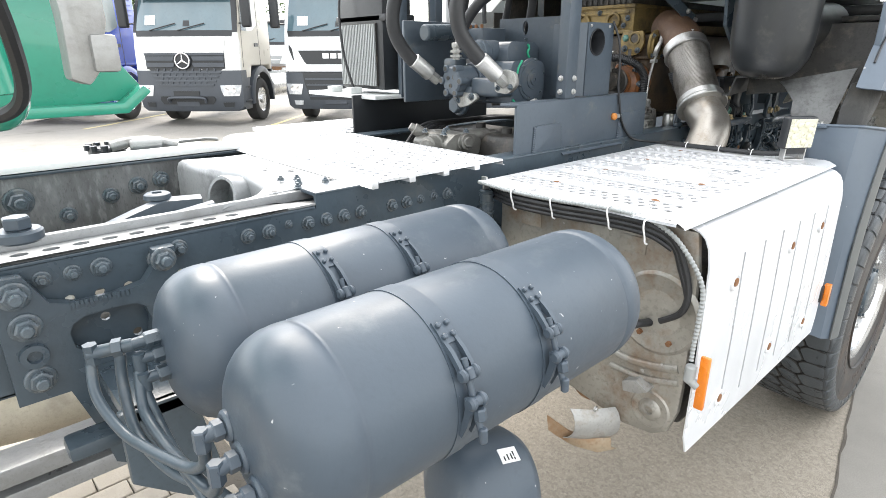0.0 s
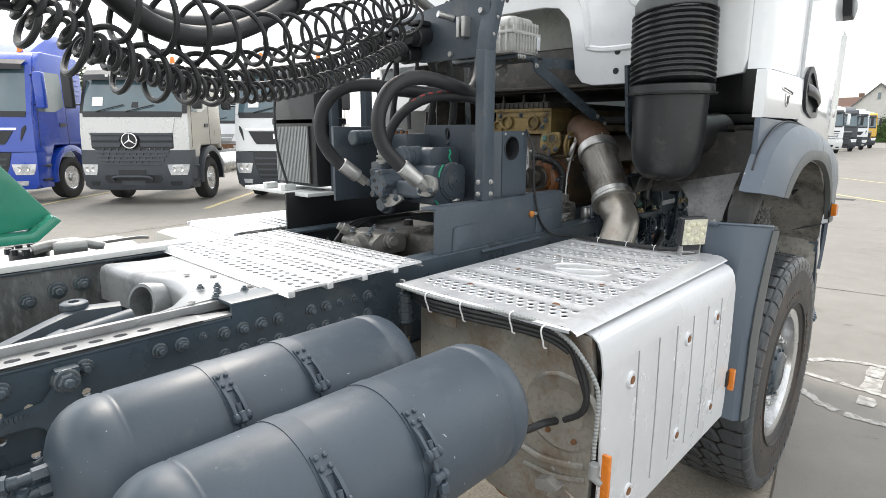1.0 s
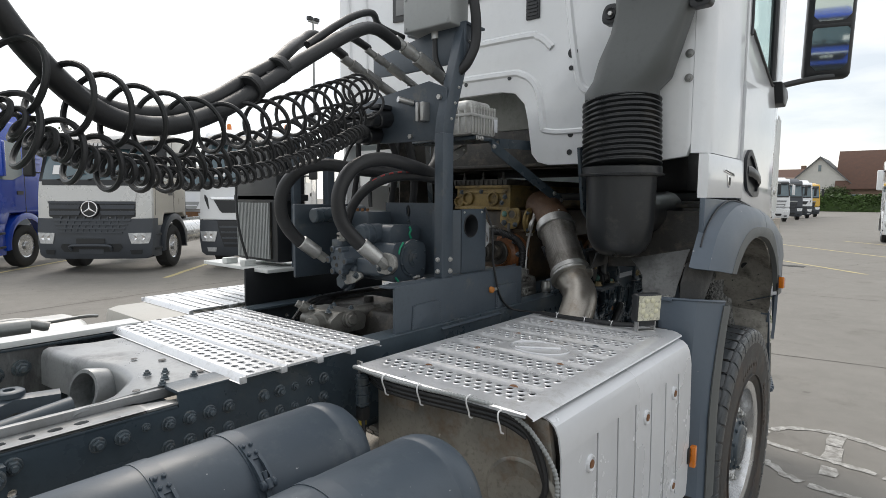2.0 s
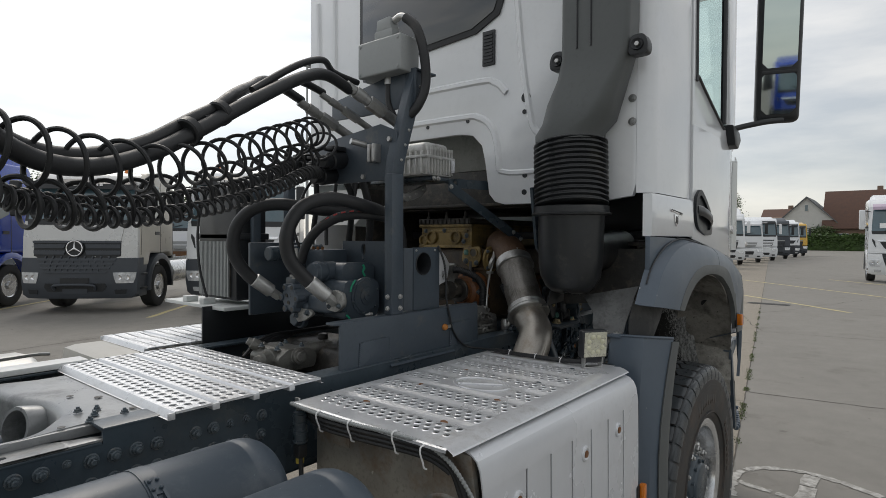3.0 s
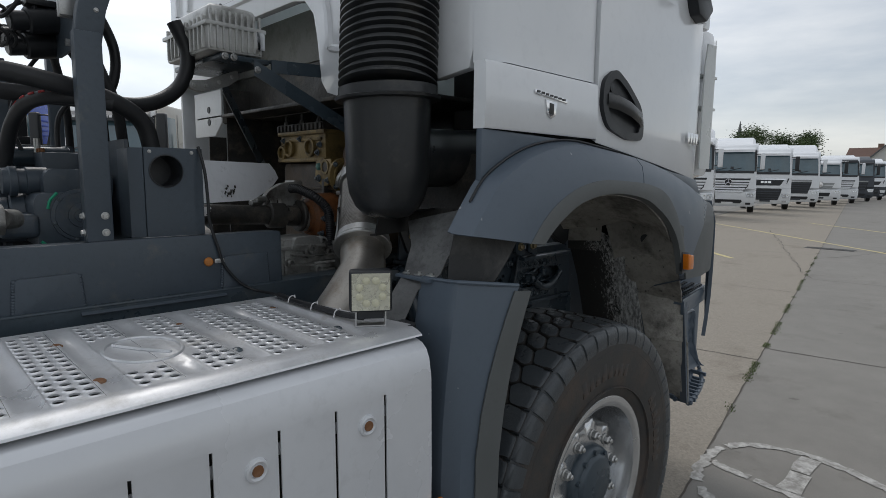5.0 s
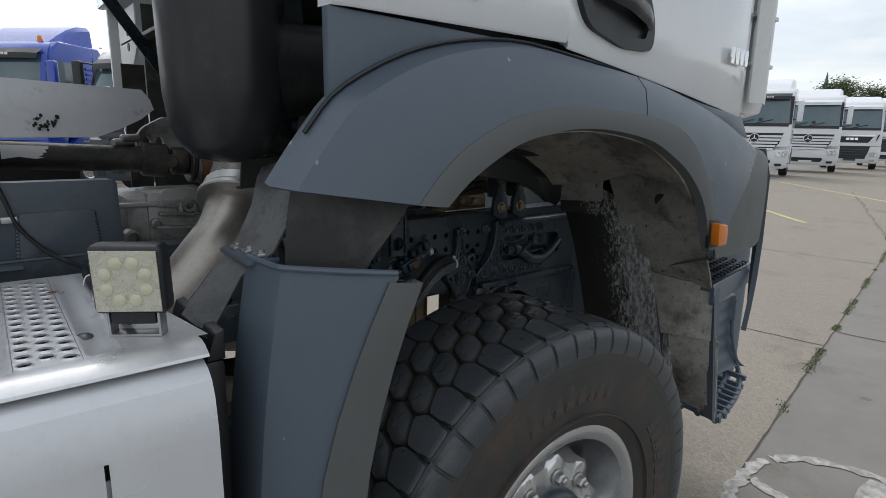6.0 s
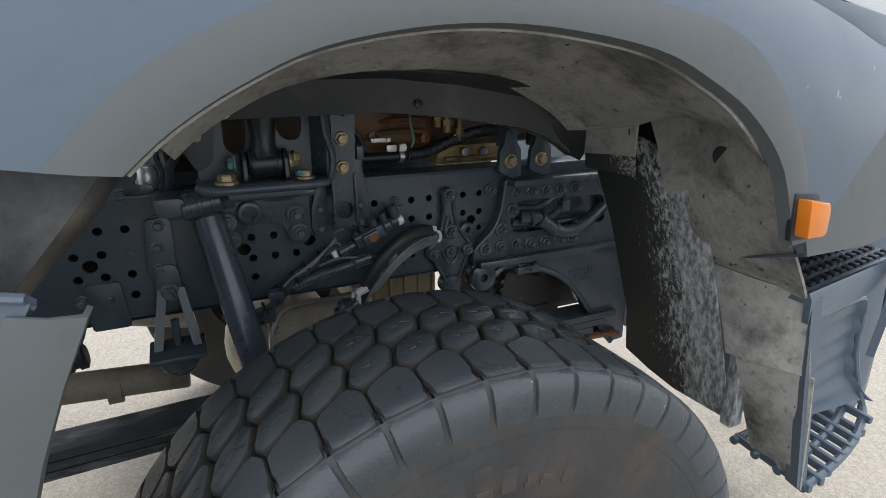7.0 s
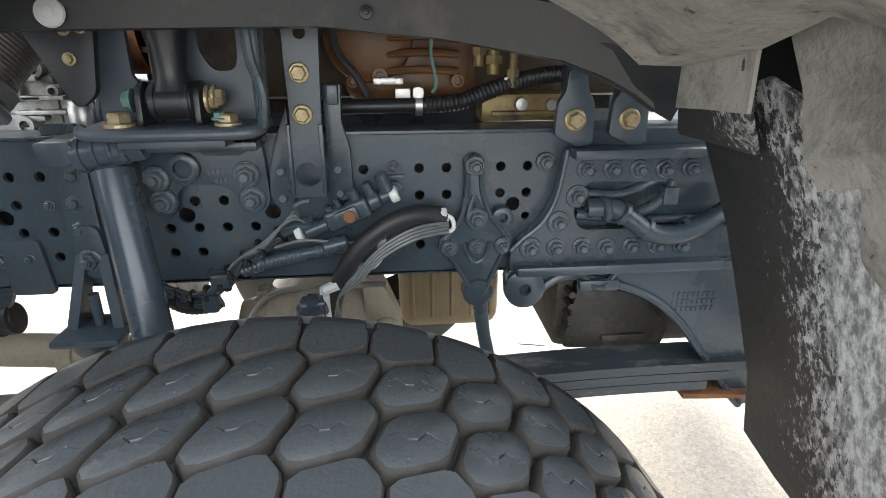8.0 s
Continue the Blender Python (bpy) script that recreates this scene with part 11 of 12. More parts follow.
for k, (y, z) in enumerate(((-1.010, 1.165), (-1.046, 1.142), (-1.080, 1.115))):
    f = B()
    x = -2.989
    rod(f, (x + 0.02, y, z), (x - 0.008, y, z), 0.020, 20, chamfer=0.003)
    rod(f, (x - 0.008, y, z), (x - 0.022, y, z), 0.013, 6, chamfer=0.002)
    rod(f, (x - 0.020, y, z), (x - 0.036, y, z), 0.010, 12)
    rod(f, (x - 0.034, y, z + 0.010), (x - 0.034, y, z - 0.020), 0.010, 6, chamfer=0.002)
    part("fitting", f, TANK, tank_b, "painted elbow air fitting")
ah = B()
tube(ah, [(-3.071, -0.724, 1.158), (-3.077, -0.760, 1.121), (-3.064, -0.82, 1.090), (-3.046, -0.88, 1.085), (-3.024, -0.96, 1.095), (-3.016, -1.000, 1.120), (-3.016, -1.010, 1.147)], 0.0075, 10, 8)
part("air_hose", ah, CHASSIS, truck, "painted air hose looping between tanks").location.x = -0.006
ah = B()
tube(ah, [(-3.035, -0.738, 1.165), (-3.040, -0.745, 1.120), (-3.045, -0.80, 1.070), (-3.03, -0.90, 1.055), (-2.99, -0.98, 1.04), (-2.96, -1.02, 0.95)], 0.008, 10, 8)
tube(ah, [(-3.018, -0.755, 1.137), (-3.028, -0.79, 1.092), (-3.026, -0.87, 1.078), (-3.022, -0.95, 1.085), (-3.018, -1.02, 1.095), (-3.016, -1.046, 1.125)], 0.0080, 10, 8)
tube(ah, [(-3.018, -0.765, 1.110), (-3.016, -0.81, 1.076), (-3.020, -0.90, 1.070), (-3.020, -0.98, 1.070), (-3.018, -1.06, 1.075), (-3.016, -1.080, 1.098)], 0.0080, 10, 8)
part("air_hose", ah, CHASSIS, truck, "bunch of painted air hoses").location.x = -0.006
lb_ = B()
ax_s = Vector((0.85, -0.25, -0.12)).normalized()
o_s = Vector((-2.60, -0.93, 0.76))
out_s = (Vector((-2.47, -1.015, 0.84)) - o_s)
out_s = (out_s - ax_s * out_s.dot(ax_s)).normalized()
side_s = out_s.cross(ax_s)
m_ = Matrix((ax_s, side_s, out_s)).transposed().to_4x4()
m_.translation = o_s + ax_s * 0.125 + out_s * 0.112
box(lb_, -0.020, 0.020, -0.015, 0.015, -0.0015, 0.0012, 0.0, m=m_)
sticker = part("sticker", lb_, LABEL, small_tank, "white printed sticker")
for u, v, wu in ((0.010, -0.009, 0.006), (0.010, 0.001, 0.010), (0.004, -0.004, 0.012), (-0.004, -0.004, 0.012), (-0.012, -0.006, 0.009)):
    lb_ = B()
    box(lb_, u - 0.0016, u + 0.0016, v - wu / 2, v + wu / 2, 0.0013, 0.0016, 0.0, m=m_)
    part("print_bar", lb_, INK, sticker)
tp = B()
rod(tp, (-3.10, -0.43, 1.279), (-3.10, -0.43, 1.30), 0.036, 24, chamfer=0.004)
rod(tp, (-3.10, -0.43, 1.30), (-3.10, -0.43, 1.322), 0.022, 6, chamfer=0.003)
part("lug", tp, BRACKET, truck, "dark bolted lug on the rail")
ub_ = B()
for k in range(4):
    tube(ub_, [(-4.8, -0.36 + 0.016 * k, 0.975), (-3.3, -0.36 + 0.016 * k, 0.972), (-2.6, -0.35 + 0.016 * k, 0.975)], 0.008, 8, 4)
part("cable_run", ub_, HOSE, truck, "black lines along the underside of the rail")
ra = B()
rod(ra, (-3.9, 0.62, 0.50), (-2.75, 0.55, 0.38), 0.085, 24, chamfer=0.01)
part("axle_tube", ra, BEIGE_CAST, truck, "dusty beige tube under the frame")
ra = B()
box(ra, -4.3, -2.75, 0.15, 0.27, 0.44, 0.50, 0.01)
box(ra, -4.3, -2.75, 0.15, 0.27, 0.36, 0.42, 0.01)
part("rear_leaf_spring", ra, WORN_SHEEN, truck, "pale worn leaf spring below the frame")

# -- far side: fuel tank, cooler --
ft = B()
secs = []
prof = []
for i in range(28):
    a = 2 * math.pi * i / 28
    c, s = math.cos(a), math.sin(a)
    prof.append((0.88 + 0.31 * (abs(c) ** 0.82) * (1 if c > 0 else -1), 0.93 + 0.315 * (abs(s) ** 0.82) * (1 if s > 0 else -1)))
for x, k in ((-3.60, 0.90), (-3.585, 0.97), (-3.55, 1.0), (-2.36, 1.0), (-2.335, 0.97), (-2.322, 0.90)):
    secs.append([(x, 0.88 + (y - 0.88) * k, 0.93 + (z - 0.93) * k) for y, z in prof])
loft(ft, secs)
bmesh.ops.recalc_face_normals(ft, faces=ft.faces)
fuel = part("fuel_tank", ft, material("pale_tank_skin", (0.62, 0.61, 0.58), 0.4, metal=0.35, var=0.05, scale=4), truck, "pale aluminium fuel tank on the far side", angle=50)
for x in (-3.30, -2.95, -2.50):
    s = B()
    rows_ = [[(x - 0.018, 0.88 + (y - 0.88) * k, 0.93 + (z - 0.93) * k) for y, z in prof] for k in (1.004,)] + [[(x + 0.018, 0.88 + (y - 0.88) * 1.004, 0.93 + (z - 0.93) * 1.004) for y, z in prof]]
    sheet(s, [r + [r[0]] for r in rows_], 0.003)
    part("tank_strap", s, WHITE_DULL, fuel, "tank strap")
fc_ = B()
rod(fc_, (-2.72, 0.68, 1.235), (-2.72, 0.68, 1.275), 0.06, 24, chamfer=0.006)
cap_ = part("filler_cap", fc_, BLACK, fuel, "black filler cap")
for k in range(10):
    a = 2 * math.pi * k / 10
    fc_ = B()
    rod(fc_, (-2.72 + 0.058 * math.cos(a), 0.68 + 0.058 * math.sin(a), 1.265), (-2.72 + 0.058 * math.cos(a), 0.68 + 0.058 * math.sin(a), 1.285), 0.012, 8)
    part("grip", fc_, BLACK, cap_)
fc_ = B()
tube(fc_, [(-2.72, 0.62, 1.28), (-2.66, 0.62, 1.29), (-2.58, 0.64, 1.285), (-2.50, 0.62, 1.26)], 0.018, 10, 6)
rod(fc_, (-2.66, 0.62, 1.275), (-2.56, 0.60, 1.275), 0.028, 14)
tube(fc_, [(-2.62, 0.62, 1.28), (-2.50, 0.66, 1.27), (-2.36, 0.72, 1.262), (-2.30, 0.76, 1.25)], 0.007, 8, 6)
part("sender", fc_, ZINC, fuel, "grey tank sender with cable")
sk_ = B()
box(sk_, -2.16, -1.42, 0.60, 1.12, 1.02, 1.225, 0.05)
part("far_box", sk_, material("beige_plastic", (0.42, 0.41, 0.38), 0.5, var=0.06, scale=4), truck, "pale rounded box on the far side")
cl = B()
box(cl, -1.66, -1.50, 0.46, 0.80, 1.43, 1.96, 0.02)
box(cl, -1.66, -1.50, 0.44, 0.82, 1.71, 1.74, 0.006)
cool = part("oil_cooler", cl, BLACK, truck, "black oil cooler housing")
cl = B()
box(cl, -1.668, -1.660, 0.50, 0.77, 1.445, 1.705, 0.0)
part("cooler_core", cl, OIL, cool)
fin = B()
box(fin, -1.676, -1.668, -0.003, 0.003, 1.448, 1.702, 0.0)
first = part("cooler_fin", fin, GREYBOX, cool)
for k in range(22):
    m = pose(0, 0.506 + 0.0122 * k, 0)
    if k == 0:
        first.matrix_basis = m
    else:
        again(first, m, cool)
cl = B()
box(cl, -1.74, -1.40, 0.42, 0.98, 1.395, 1.412, 0.004)
box(cl, -1.74, -1.68, 0.60, 0.64, 1.412, 1.44, 0.004)
box(cl, -1.74, -1.68, 0.76, 0.80, 1.412, 1.44, 0.004)
part("cooler_shelf", cl, CLEAR, truck, "pale steel shelf under the cooler")
cl = B()
box(cl, -1.60, -1.56, 0.415, 0.44, 1.40, 2.0, 0.004)
box(cl, -1.45, -1.41, 0.36, 0.40, 1.40, 2.05, 0.004)
part("cooler_post", cl, BRACKET, truck, "grey upright beside the cooler")
cl = B()
tube(cl, [(-1.70, 0.64, 1.43), (-1.72, 0.68, 1.60), (-1.70, 0.72, 1.80), (-1.66, 0.70, 1.95)], 0.006, 8, 6)
part("loose_cable", cl, HOSE, truck, "loose black cable in front of the cooler")

# ---- block paving under the rear of the truck ----
PAVER = material("paving_block", (0.36, 0.325, 0.275), 0.85, var=0.15, scale=14, bump=0.25, bscale=70, dirt=(0.20, 0.18, 0.15), dirt_amount=0.3, dirt_scale=8, per_object=0.25)
pv = B()
box(pv, -4.30, -2.52, 0.05, 2.45, -0.02, 0.006, 0.0)
paving = part("pavement", pv, JOINT, None)
tagged(paving, "small patch of pale block paving under the truck", "pavement", kind="structure")
pb_ = B()
box(pb_, -0.098, 0.098, -0.048, 0.048, -0.01, 0.022, 0.004, 1)
first = part("paving_block", pb_, PAVER, paving)
rp_ = random.Random(8)
k = 0
for j in range(24):
    for i in range(9):
        x = -4.2 + 0.2 * i + (0.1 if j % 2 else 0)
        if x > -2.62:
            continue
        m = pose(x, 0.10 + 0.1 * j, rp_.uniform(-0.002, 0.002), rp_.uniform(-0.5, 0.5), rp_.uniform(-0.5, 0.5), rp_.uniform(-0.8, 0.8))
        if k == 0:
            first.matrix_basis = m
        else:
            again(first, m, paving)
        k += 1

# ---- green coupling frame standing over the rear of the truck ----
machine = thing("coupling_frame", "green painted steel coupling frame with a grey lever", "machine frame")
gm_ = B()
prism(gm_, [(-3.75, 1.50), (-3.05, 1.492), (-2.90, 1.503), (-2.868, 1.525), (-2.955, 1.648), (-3.0, 1.68), (-3.30, 1.72), (-3.75, 1.72)], "y", -0.432, -0.418, 0.004)
prism(gm_, [(-3.75, 1.482), (-2.905, 1.482), (-2.862, 1.518), (-2.875, 1.530), (-2.912, 1.500), (-3.75, 1.500)], "y", -0.470, -0.420, 0.005)
part("side_plate", gm_, GREEN, machine, "green plate with a folded lower edge")
gm_ = B()
box(gm_, -3.95, -3.70, -0.50, -0.36, 1.302, 2.40, 0.01)
box(gm_, -3.95, -3.10, -1.10, -0.36, 2.38, 2.46, 0.01)
part("column", gm_, GREEN, machine, "green steel column")
gm_ = B()
tube(gm_, [(-3.20, -0.90, 2.42), (-3.17, -0.90, 1.80), (-3.135, -0.90, 1.62), (-3.125, -0.90, 1.545)], 0.026, 14, 8)
dome(gm_, (-3.125, -0.90, 1.545), (0, 0, -1), 0.030, 0.035)
part("hanger", gm_, GREEN, machine, "rounded green hanger")
gm_ = B()
prism(gm_, [(-3.113, 1.70), (-3.085, 1.70), (-3.083, 1.600), (-3.090, 1.572), (-3.098, 1.562), (-3.108, 1.566), (-3.107, 1.60)], "y", -1.190, -1.168, 0.003)
box(gm_, -3.095, -3.080, -1.194, -1.166, 1.570, 1.592, 0.003)
tube(gm_, [(-3.10, -1.18, 1.69), (-3.13, -1.12, 1.90), (-3.18, -1.0, 2.2), (-3.20, -0.95, 2.40)], 0.014, 10, 6)
part("lever", gm_, ZINC, machine, "worn grey cast lever")
gm_ = B()
tube(gm_, [(-3.135, -1.10, 1.66), (-3.118, -1.05, 1.60), (-3.112, -1.0, 1.55), (-3.13, -0.97, 1.53), (-3.17, -0.95, 1.53)], 0.006, 8, 8)
part("cable", gm_, HOSE, machine, "thin black cable")
for x, z in ((-2.965, 1.625), (-2.96, 1.575)):
    gm_ = B()
    turned(gm_, (x, -0.432, z), (0, -1, 0), [(0, 0.012), (0.003, 0.011), (0.003, 0.007), (-0.002, 0.006), (-0.002, 0.001)], 16)
    part("hole_rim", gm_, GREEN, machine)

# ---- parked trucks in the yard ----
BLUE = material("blue_truck_paint", (0.012, 0.060, 0.42), 0.25, var=0.06, scale=2, coat=0.7, rvar=0.04)
SILVER = material("silver_truck_paint", (0.55, 0.55, 0.54), 0.28, metal=0.25, var=0.04, scale=2, coat=0.6, rvar=0.04)
BEIGESIDE = material("beige_cab_side", (0.50, 0.47, 0.41), 0.35, var=0.05, scale=2, coat=0.3)
GREYBUMPER = material("grey_bumper_plastic", (0.050, 0.058, 0.070), 0.45, var=0.12, scale=3)
YELLOW = material("yellow_truck_paint", (0.62, 0.36, 0.03), 0.3, var=0.05, coat=0.5)
MAUVE = material("mauve_visor", (0.45, 0.36, 0.46), 0.3, var=0.05, coat=0.5)
HEADLAMP = material("headlamp_glass", (0.62, 0.64, 0.66), 0.12, metal=0.4, var=0.25, scale=14, coat=1.0)
BACKTYRE = material("parked_tyre", (0.030, 0.030, 0.030), 0.8, var=0.2, scale=8)


def parked_truck(x, y, heading, paint, bumper, style, side=None, roof=3.55, fairing=0.35, visor=None, beacon=False, label="", full=True, mirror=None):
    """A cab-over truck with its front axle at x, y; heading in degrees from +x. Styles: builder, bold, ribbed, slatted, plain."""
    t = thing("parked_truck", label, "truck", group="trucks parked in the yard", at=(x, y, 0))
    t.rotation_euler = (0, 0, radians(heading))
    side = side or paint
    mirror = mirror or BLACK
    sill = 2.08
    top = roof - 0.34
    W = 1.22
    line = [(0.30, 1.40), (0.42, 1.47), (0.70, 1.50), (1.00, 1.49), (1.25, 1.46), (1.62, 1.445), (sill - 0.1, 1.41), (sill, 1.395), (top, 1.12), (top + 0.20, 0.98), (roof, 0.72)]

    def fx(z, y_):
        z = min(max(z, line[0][0]), line[-1][0])
        for (za, xa), (zb, xb) in zip(line, line[1:]):
            if z <= zb:
                break
        return xa + (xb - xa) * (z - za) / (zb - za) - 0.20 * (abs(y_) / W) ** 3.2

    def face(bm, outline, off, thick=0.03, cols=9):
        """A panel that follows the rounded front; outline holds (z, y from, y to) upwards."""
        rows = []
        for z, ya, yb in outline:
            rows.append([(fx(z, ya + (yb - ya) * i / cols) + off, ya + (yb - ya) * i / cols, z) for i in range(cols + 1)])
        s_ = bmesh.new()
        loft(s_, rows, caps=False, loop=False)
        ret = bmesh.ops.extrude_face_region(s_, geom=s_.faces[:])
        bmesh.ops.translate(s_, verts=[g_ for g_ in ret["geom"] if isinstance(g_, bmesh.types.BMVert)], vec=(-thick, 0, 0))
        bmesh.ops.recalc_face_normals(s_, faces=s_.faces)
        return join(bm, s_)

    def panel(name, outline, off, mat, parent=t, thick=0.03, label_=""):
        return part(name, face(B(), outline, off, thick), mat, parent, label_, angle=30)

    # cab body behind the rounded front
    c = B()
    prism(c, [(1.24, 1.05), (1.25, 1.60), (1.17, sill), (0.90, top), (0.78, roof - 0.14), (0.60, roof), (-0.70, roof), (-0.80, roof - 0.12), (-0.80, 1.22), (-0.66, 1.22), (-0.60, 1.32), (0.55, 1.32), (0.66, 1.05)], "y", -W + 0.01, W - 0.01, 0.07, 3)
    part("cab", c, side, t, angle=50)
    panel("front_panel", [(1.20, -W, W), (1.45, -W, W), (1.70, -W, W), (sill - 0.03, -W * 0.985, W * 0.985)], 0.0, paint, thick=0.10)
    panel("roof_front", [(top - 0.02, -1.16, 1.16), (top + 0.12, -1.14, 1.14), (top + 0.24, -1.10, 1.10), (roof - 0.02, -1.04, 1.04)], 0.0, paint, thick=0.14)
    # windscreen between black pillars, scuttle strip with wipers, sun visor
    screen = panel("windscreen", [(sill, -1.12, 1.12), ((sill + top) / 2, -1.09, 1.09), (top, -1.05, 1.05)], -0.004, DARKGLASS, label_="dark reflecting windscreen")
    for s in (-1, 1):
        c = B()
        face(c, [(sill - 0.02, s * 1.12, s * 1.20), ((sill + top) / 2, s * 1.09, s * 1.185), (top + 0.02, s * 1.05, s * 1.16)], 0.004, 0.05, 2)
        part("pillar", c, BLACK if style in ("builder", "ribbed") else paint, t)
    panel("scuttle", [(sill - 0.11, -1.10, 1.10), (sill + 0.015, -1.12, 1.12)], 0.010, BLACK)
    for k, s in enumerate((-0.72, -0.05)):
        c = B()
        pts = [(s + 0.1 * i, sill + 0.01 + 0.025 * i) for i in range(7)]
        tube(c, [(fx(z, y_) + 0.03, y_, z) for y_, z in pts], 0.013, 6, 2)
        part("wiper", c, BLACK, screen)
    c = B()
    face(c, [(sill + 0.13, -0.86, -0.60), (sill + 0.33, -0.86, -0.60)], 0.004, 0.006, 2)
    part("window_sticker", c, LABEL, screen)
    c = B()
    face(c, [(sill + 0.10, 0.05, 0.20), (sill + 0.22, 0.06, 0.19)], 0.003, 0.006, 2)
    part("window_sticker", c, BLACK, screen)
    c = B()
    rows = []
    for z, out in ((top - 0.10, 0.14), (top + 0.02, 0.15), (top + 0.13, 0.05)):
        rows.append([(fx(z, -1.08 + 2.16 * i / 10) + out, -1.08 + 2.16 * i / 10, z) for i in range(11)])
    sheet(c, rows, 0.012)
    vis = part("sun_visor", c, visor or BLACK, t)
    c = B()
    for k in range(11):
        yk = -0.5 + 0.092 * k
        box(c, fx(top, yk) + 0.145, fx(top, yk) + 0.165, yk, yk + 0.06, top - 0.035, top + 0.02, 0.0)
    part("lettering_bar", c, LABEL, vis)
    # grille by style
    if style == "builder":
        gr = panel("grille", [(0.88, -0.62, 0.62), (1.26, -0.84, 0.84), (1.28, -0.92, 0.92), (1.60, -0.92, 0.92)], 0.004, BLACK)
        for z, w in ((1.36, 0.90), (1.50, 0.90)):
            for s in (-1, 1):
                panel("grille_slat", [(z - 0.045, s * 0.24, s * w), (z, s * 0.22, s * (w + 0.01)), (z + 0.045, s * 0.20, s * (w + 0.01))], 0.030, bumper, gr)
        panel("grille_slat", [(1.565, -0.92, 0.92), (1.615, -0.93, 0.93)], 0.035, bumper, gr)
        for k in range(4):
            z, w = 0.93 + 0.09 * k, 0.66 + 0.055 * k
            panel("grille_slat", [(z - 0.018, -w, w), (z + 0.018, -w - 0.01, w + 0.01)], 0.032, bumper, gr)
            for j in range(9):
                yj = -w + 0.08 + (2 * w - 0.16) * (j + 0.5 * (k % 2)) / 9
                c = B()
                face(c, [(z + 0.010, yj, yj + 0.035), (z + 0.085, yj + 0.02, yj + 0.055)], 0.024, 0.02, 1)
                part("grille_bar", c, bumper, gr)
        panel("bonnet_panel", [(1.625, -0.92, 0.92), (1.80, -0.95, 0.95), (1.955, -0.98, 0.98)], 0.028, paint)
        emblem_z = 1.45
    elif style == "bold":
        gr = panel("grille", [(1.36, -0.66, 0.66), (1.42, -0.72, 0.72), (1.66, -0.86, 0.86)], 0.012, BLACK)
        panel("grille_slat", [(1.68, -0.92, 0.92), (1.73, -0.94, 0.94)], 0.022, CHROME, gr)
        low = panel("lower_grille", [(0.56, -0.62, 0.62), (0.95, -0.74, 0.74), (1.18, -0.78, 0.78)], 0.014, BLACK)
        for k in range(4):
            z = 0.64 + 0.13 * k
            panel("grille_slat", [(z - 0.02, -0.62 - 0.03 * k, 0.62 + 0.03 * k), (z + 0.02, -0.63 - 0.03 * k, 0.63 + 0.03 * k)], 0.030, bumper if bumper is not paint else GREYBUMPER, low)
        c = B()
        for k in range(3):
            face(c, [(1.49, -0.26 + 0.18 * k, -0.12 + 0.18 * k), (1.60, -0.26 + 0.18 * k, -0.12 + 0.18 * k)], 0.026, 0.014, 2)
        part("lettering_bar", c, CHROME, gr)
        for s in (-1, 1):
            panel("corner_vent", [(1.45, s * 0.98, s * 1.00), (1.70, s * 1.02, s * 1.10), (1.78, s * 1.08, s * 1.10)], 0.014, BLACK)
        emblem_z = None
    elif style == "ribbed":
        gr = panel("grille", [(1.04, -0.60, 0.60), (1.30, -0.86, 0.86), (1.72, -0.98, 0.98)], 0.008, BLACK)
        for k in range(5):
            z, w = 1.10 + 0.125 * k, 0.66 + 0.075 * k
            panel("grille_slat", [(z - 0.050, -w, w), (z, -w - 0.02, w + 0.02), (z + 0.030, -w - 0.03, w + 0.03)], 0.040, paint, gr)
        emblem_z = 1.52
    elif style == "slatted":
        gr = panel("grille", [(0.86, -0.62, 0.62), (1.40, -0.78, 0.78), (1.56, -0.80, 0.80)], 0.012, BLACK)
        for k in range(5):
            z = 0.94 + 0.13 * k
            panel("grille_slat", [(z - 0.015, -0.60 - 0.03 * k, 0.60 + 0.03 * k), (z + 0.025, -0.61 - 0.03 * k, 0.61 + 0.03 * k)], 0.032, GREYBUMPER, gr)
        panel("badge_strip", [(1.60, -0.80, 0.80), (1.70, -0.82, 0.82)], 0.022, GREYBOX)
        emblem_z = None
    else:
        gr = panel("grille", [(1.20, -0.70, 0.70), (1.52, -0.84, 0.84)], 0.012, GREYBOX)
        panel("grille_slat", [(1.34, -0.74, 0.74), (1.38, -0.75, 0.75)], 0.024, paint, gr)
        panel("lower_grille", [(0.62, -0.56, 0.56), (0.86, -0.62, 0.62)], 0.014, BLACK)
        emblem_z = 1.40
    if emblem_z:
        ex_ = fx(emblem_z, 0)
        c = B()
        turned(c, (ex_ + 0.03, 0, emblem_z), (1, 0, 0), [(0, 0.19), (0.022, 0.18), (0.024, 0.01)], 28)
        part("emblem_disc", c, BLACK if style != "plain" else CHROME, gr)
        c = B()
        if style != "plain":
            tube(c, [(ex_ + 0.058, 0.165 * math.cos(2 * math.pi * i / 28), emblem_z + 0.165 * math.sin(2 * math.pi * i / 28)) for i in range(29)], 0.016, 8, 1)
            for k in range(3):
                a = math.radians(90 + 120 * k)
                rod(c, (ex_ + 0.058, 0, emblem_z), (ex_ + 0.058, 0.16 * math.cos(a), emblem_z + 0.16 * math.sin(a)), 0.026, 6, r2=0.006)
            part("emblem", c, CHROME, gr)
        else:
            c.free()
    # bumper with intake, lamps, plate and step bar
    bump_top = 1.24 if style == "builder" else 1.18 if style == "bold" else 1.08
    panel("bumper", [(0.34, -1.10, 1.10), (0.42, -1.20, 1.20), (0.70, -1.235, 1.235), (0.95, -1.235, 1.235), (bump_top, -1.23, 1.23)], 0.0 if style != "builder" else 0.012, bumper, thick=0.30)
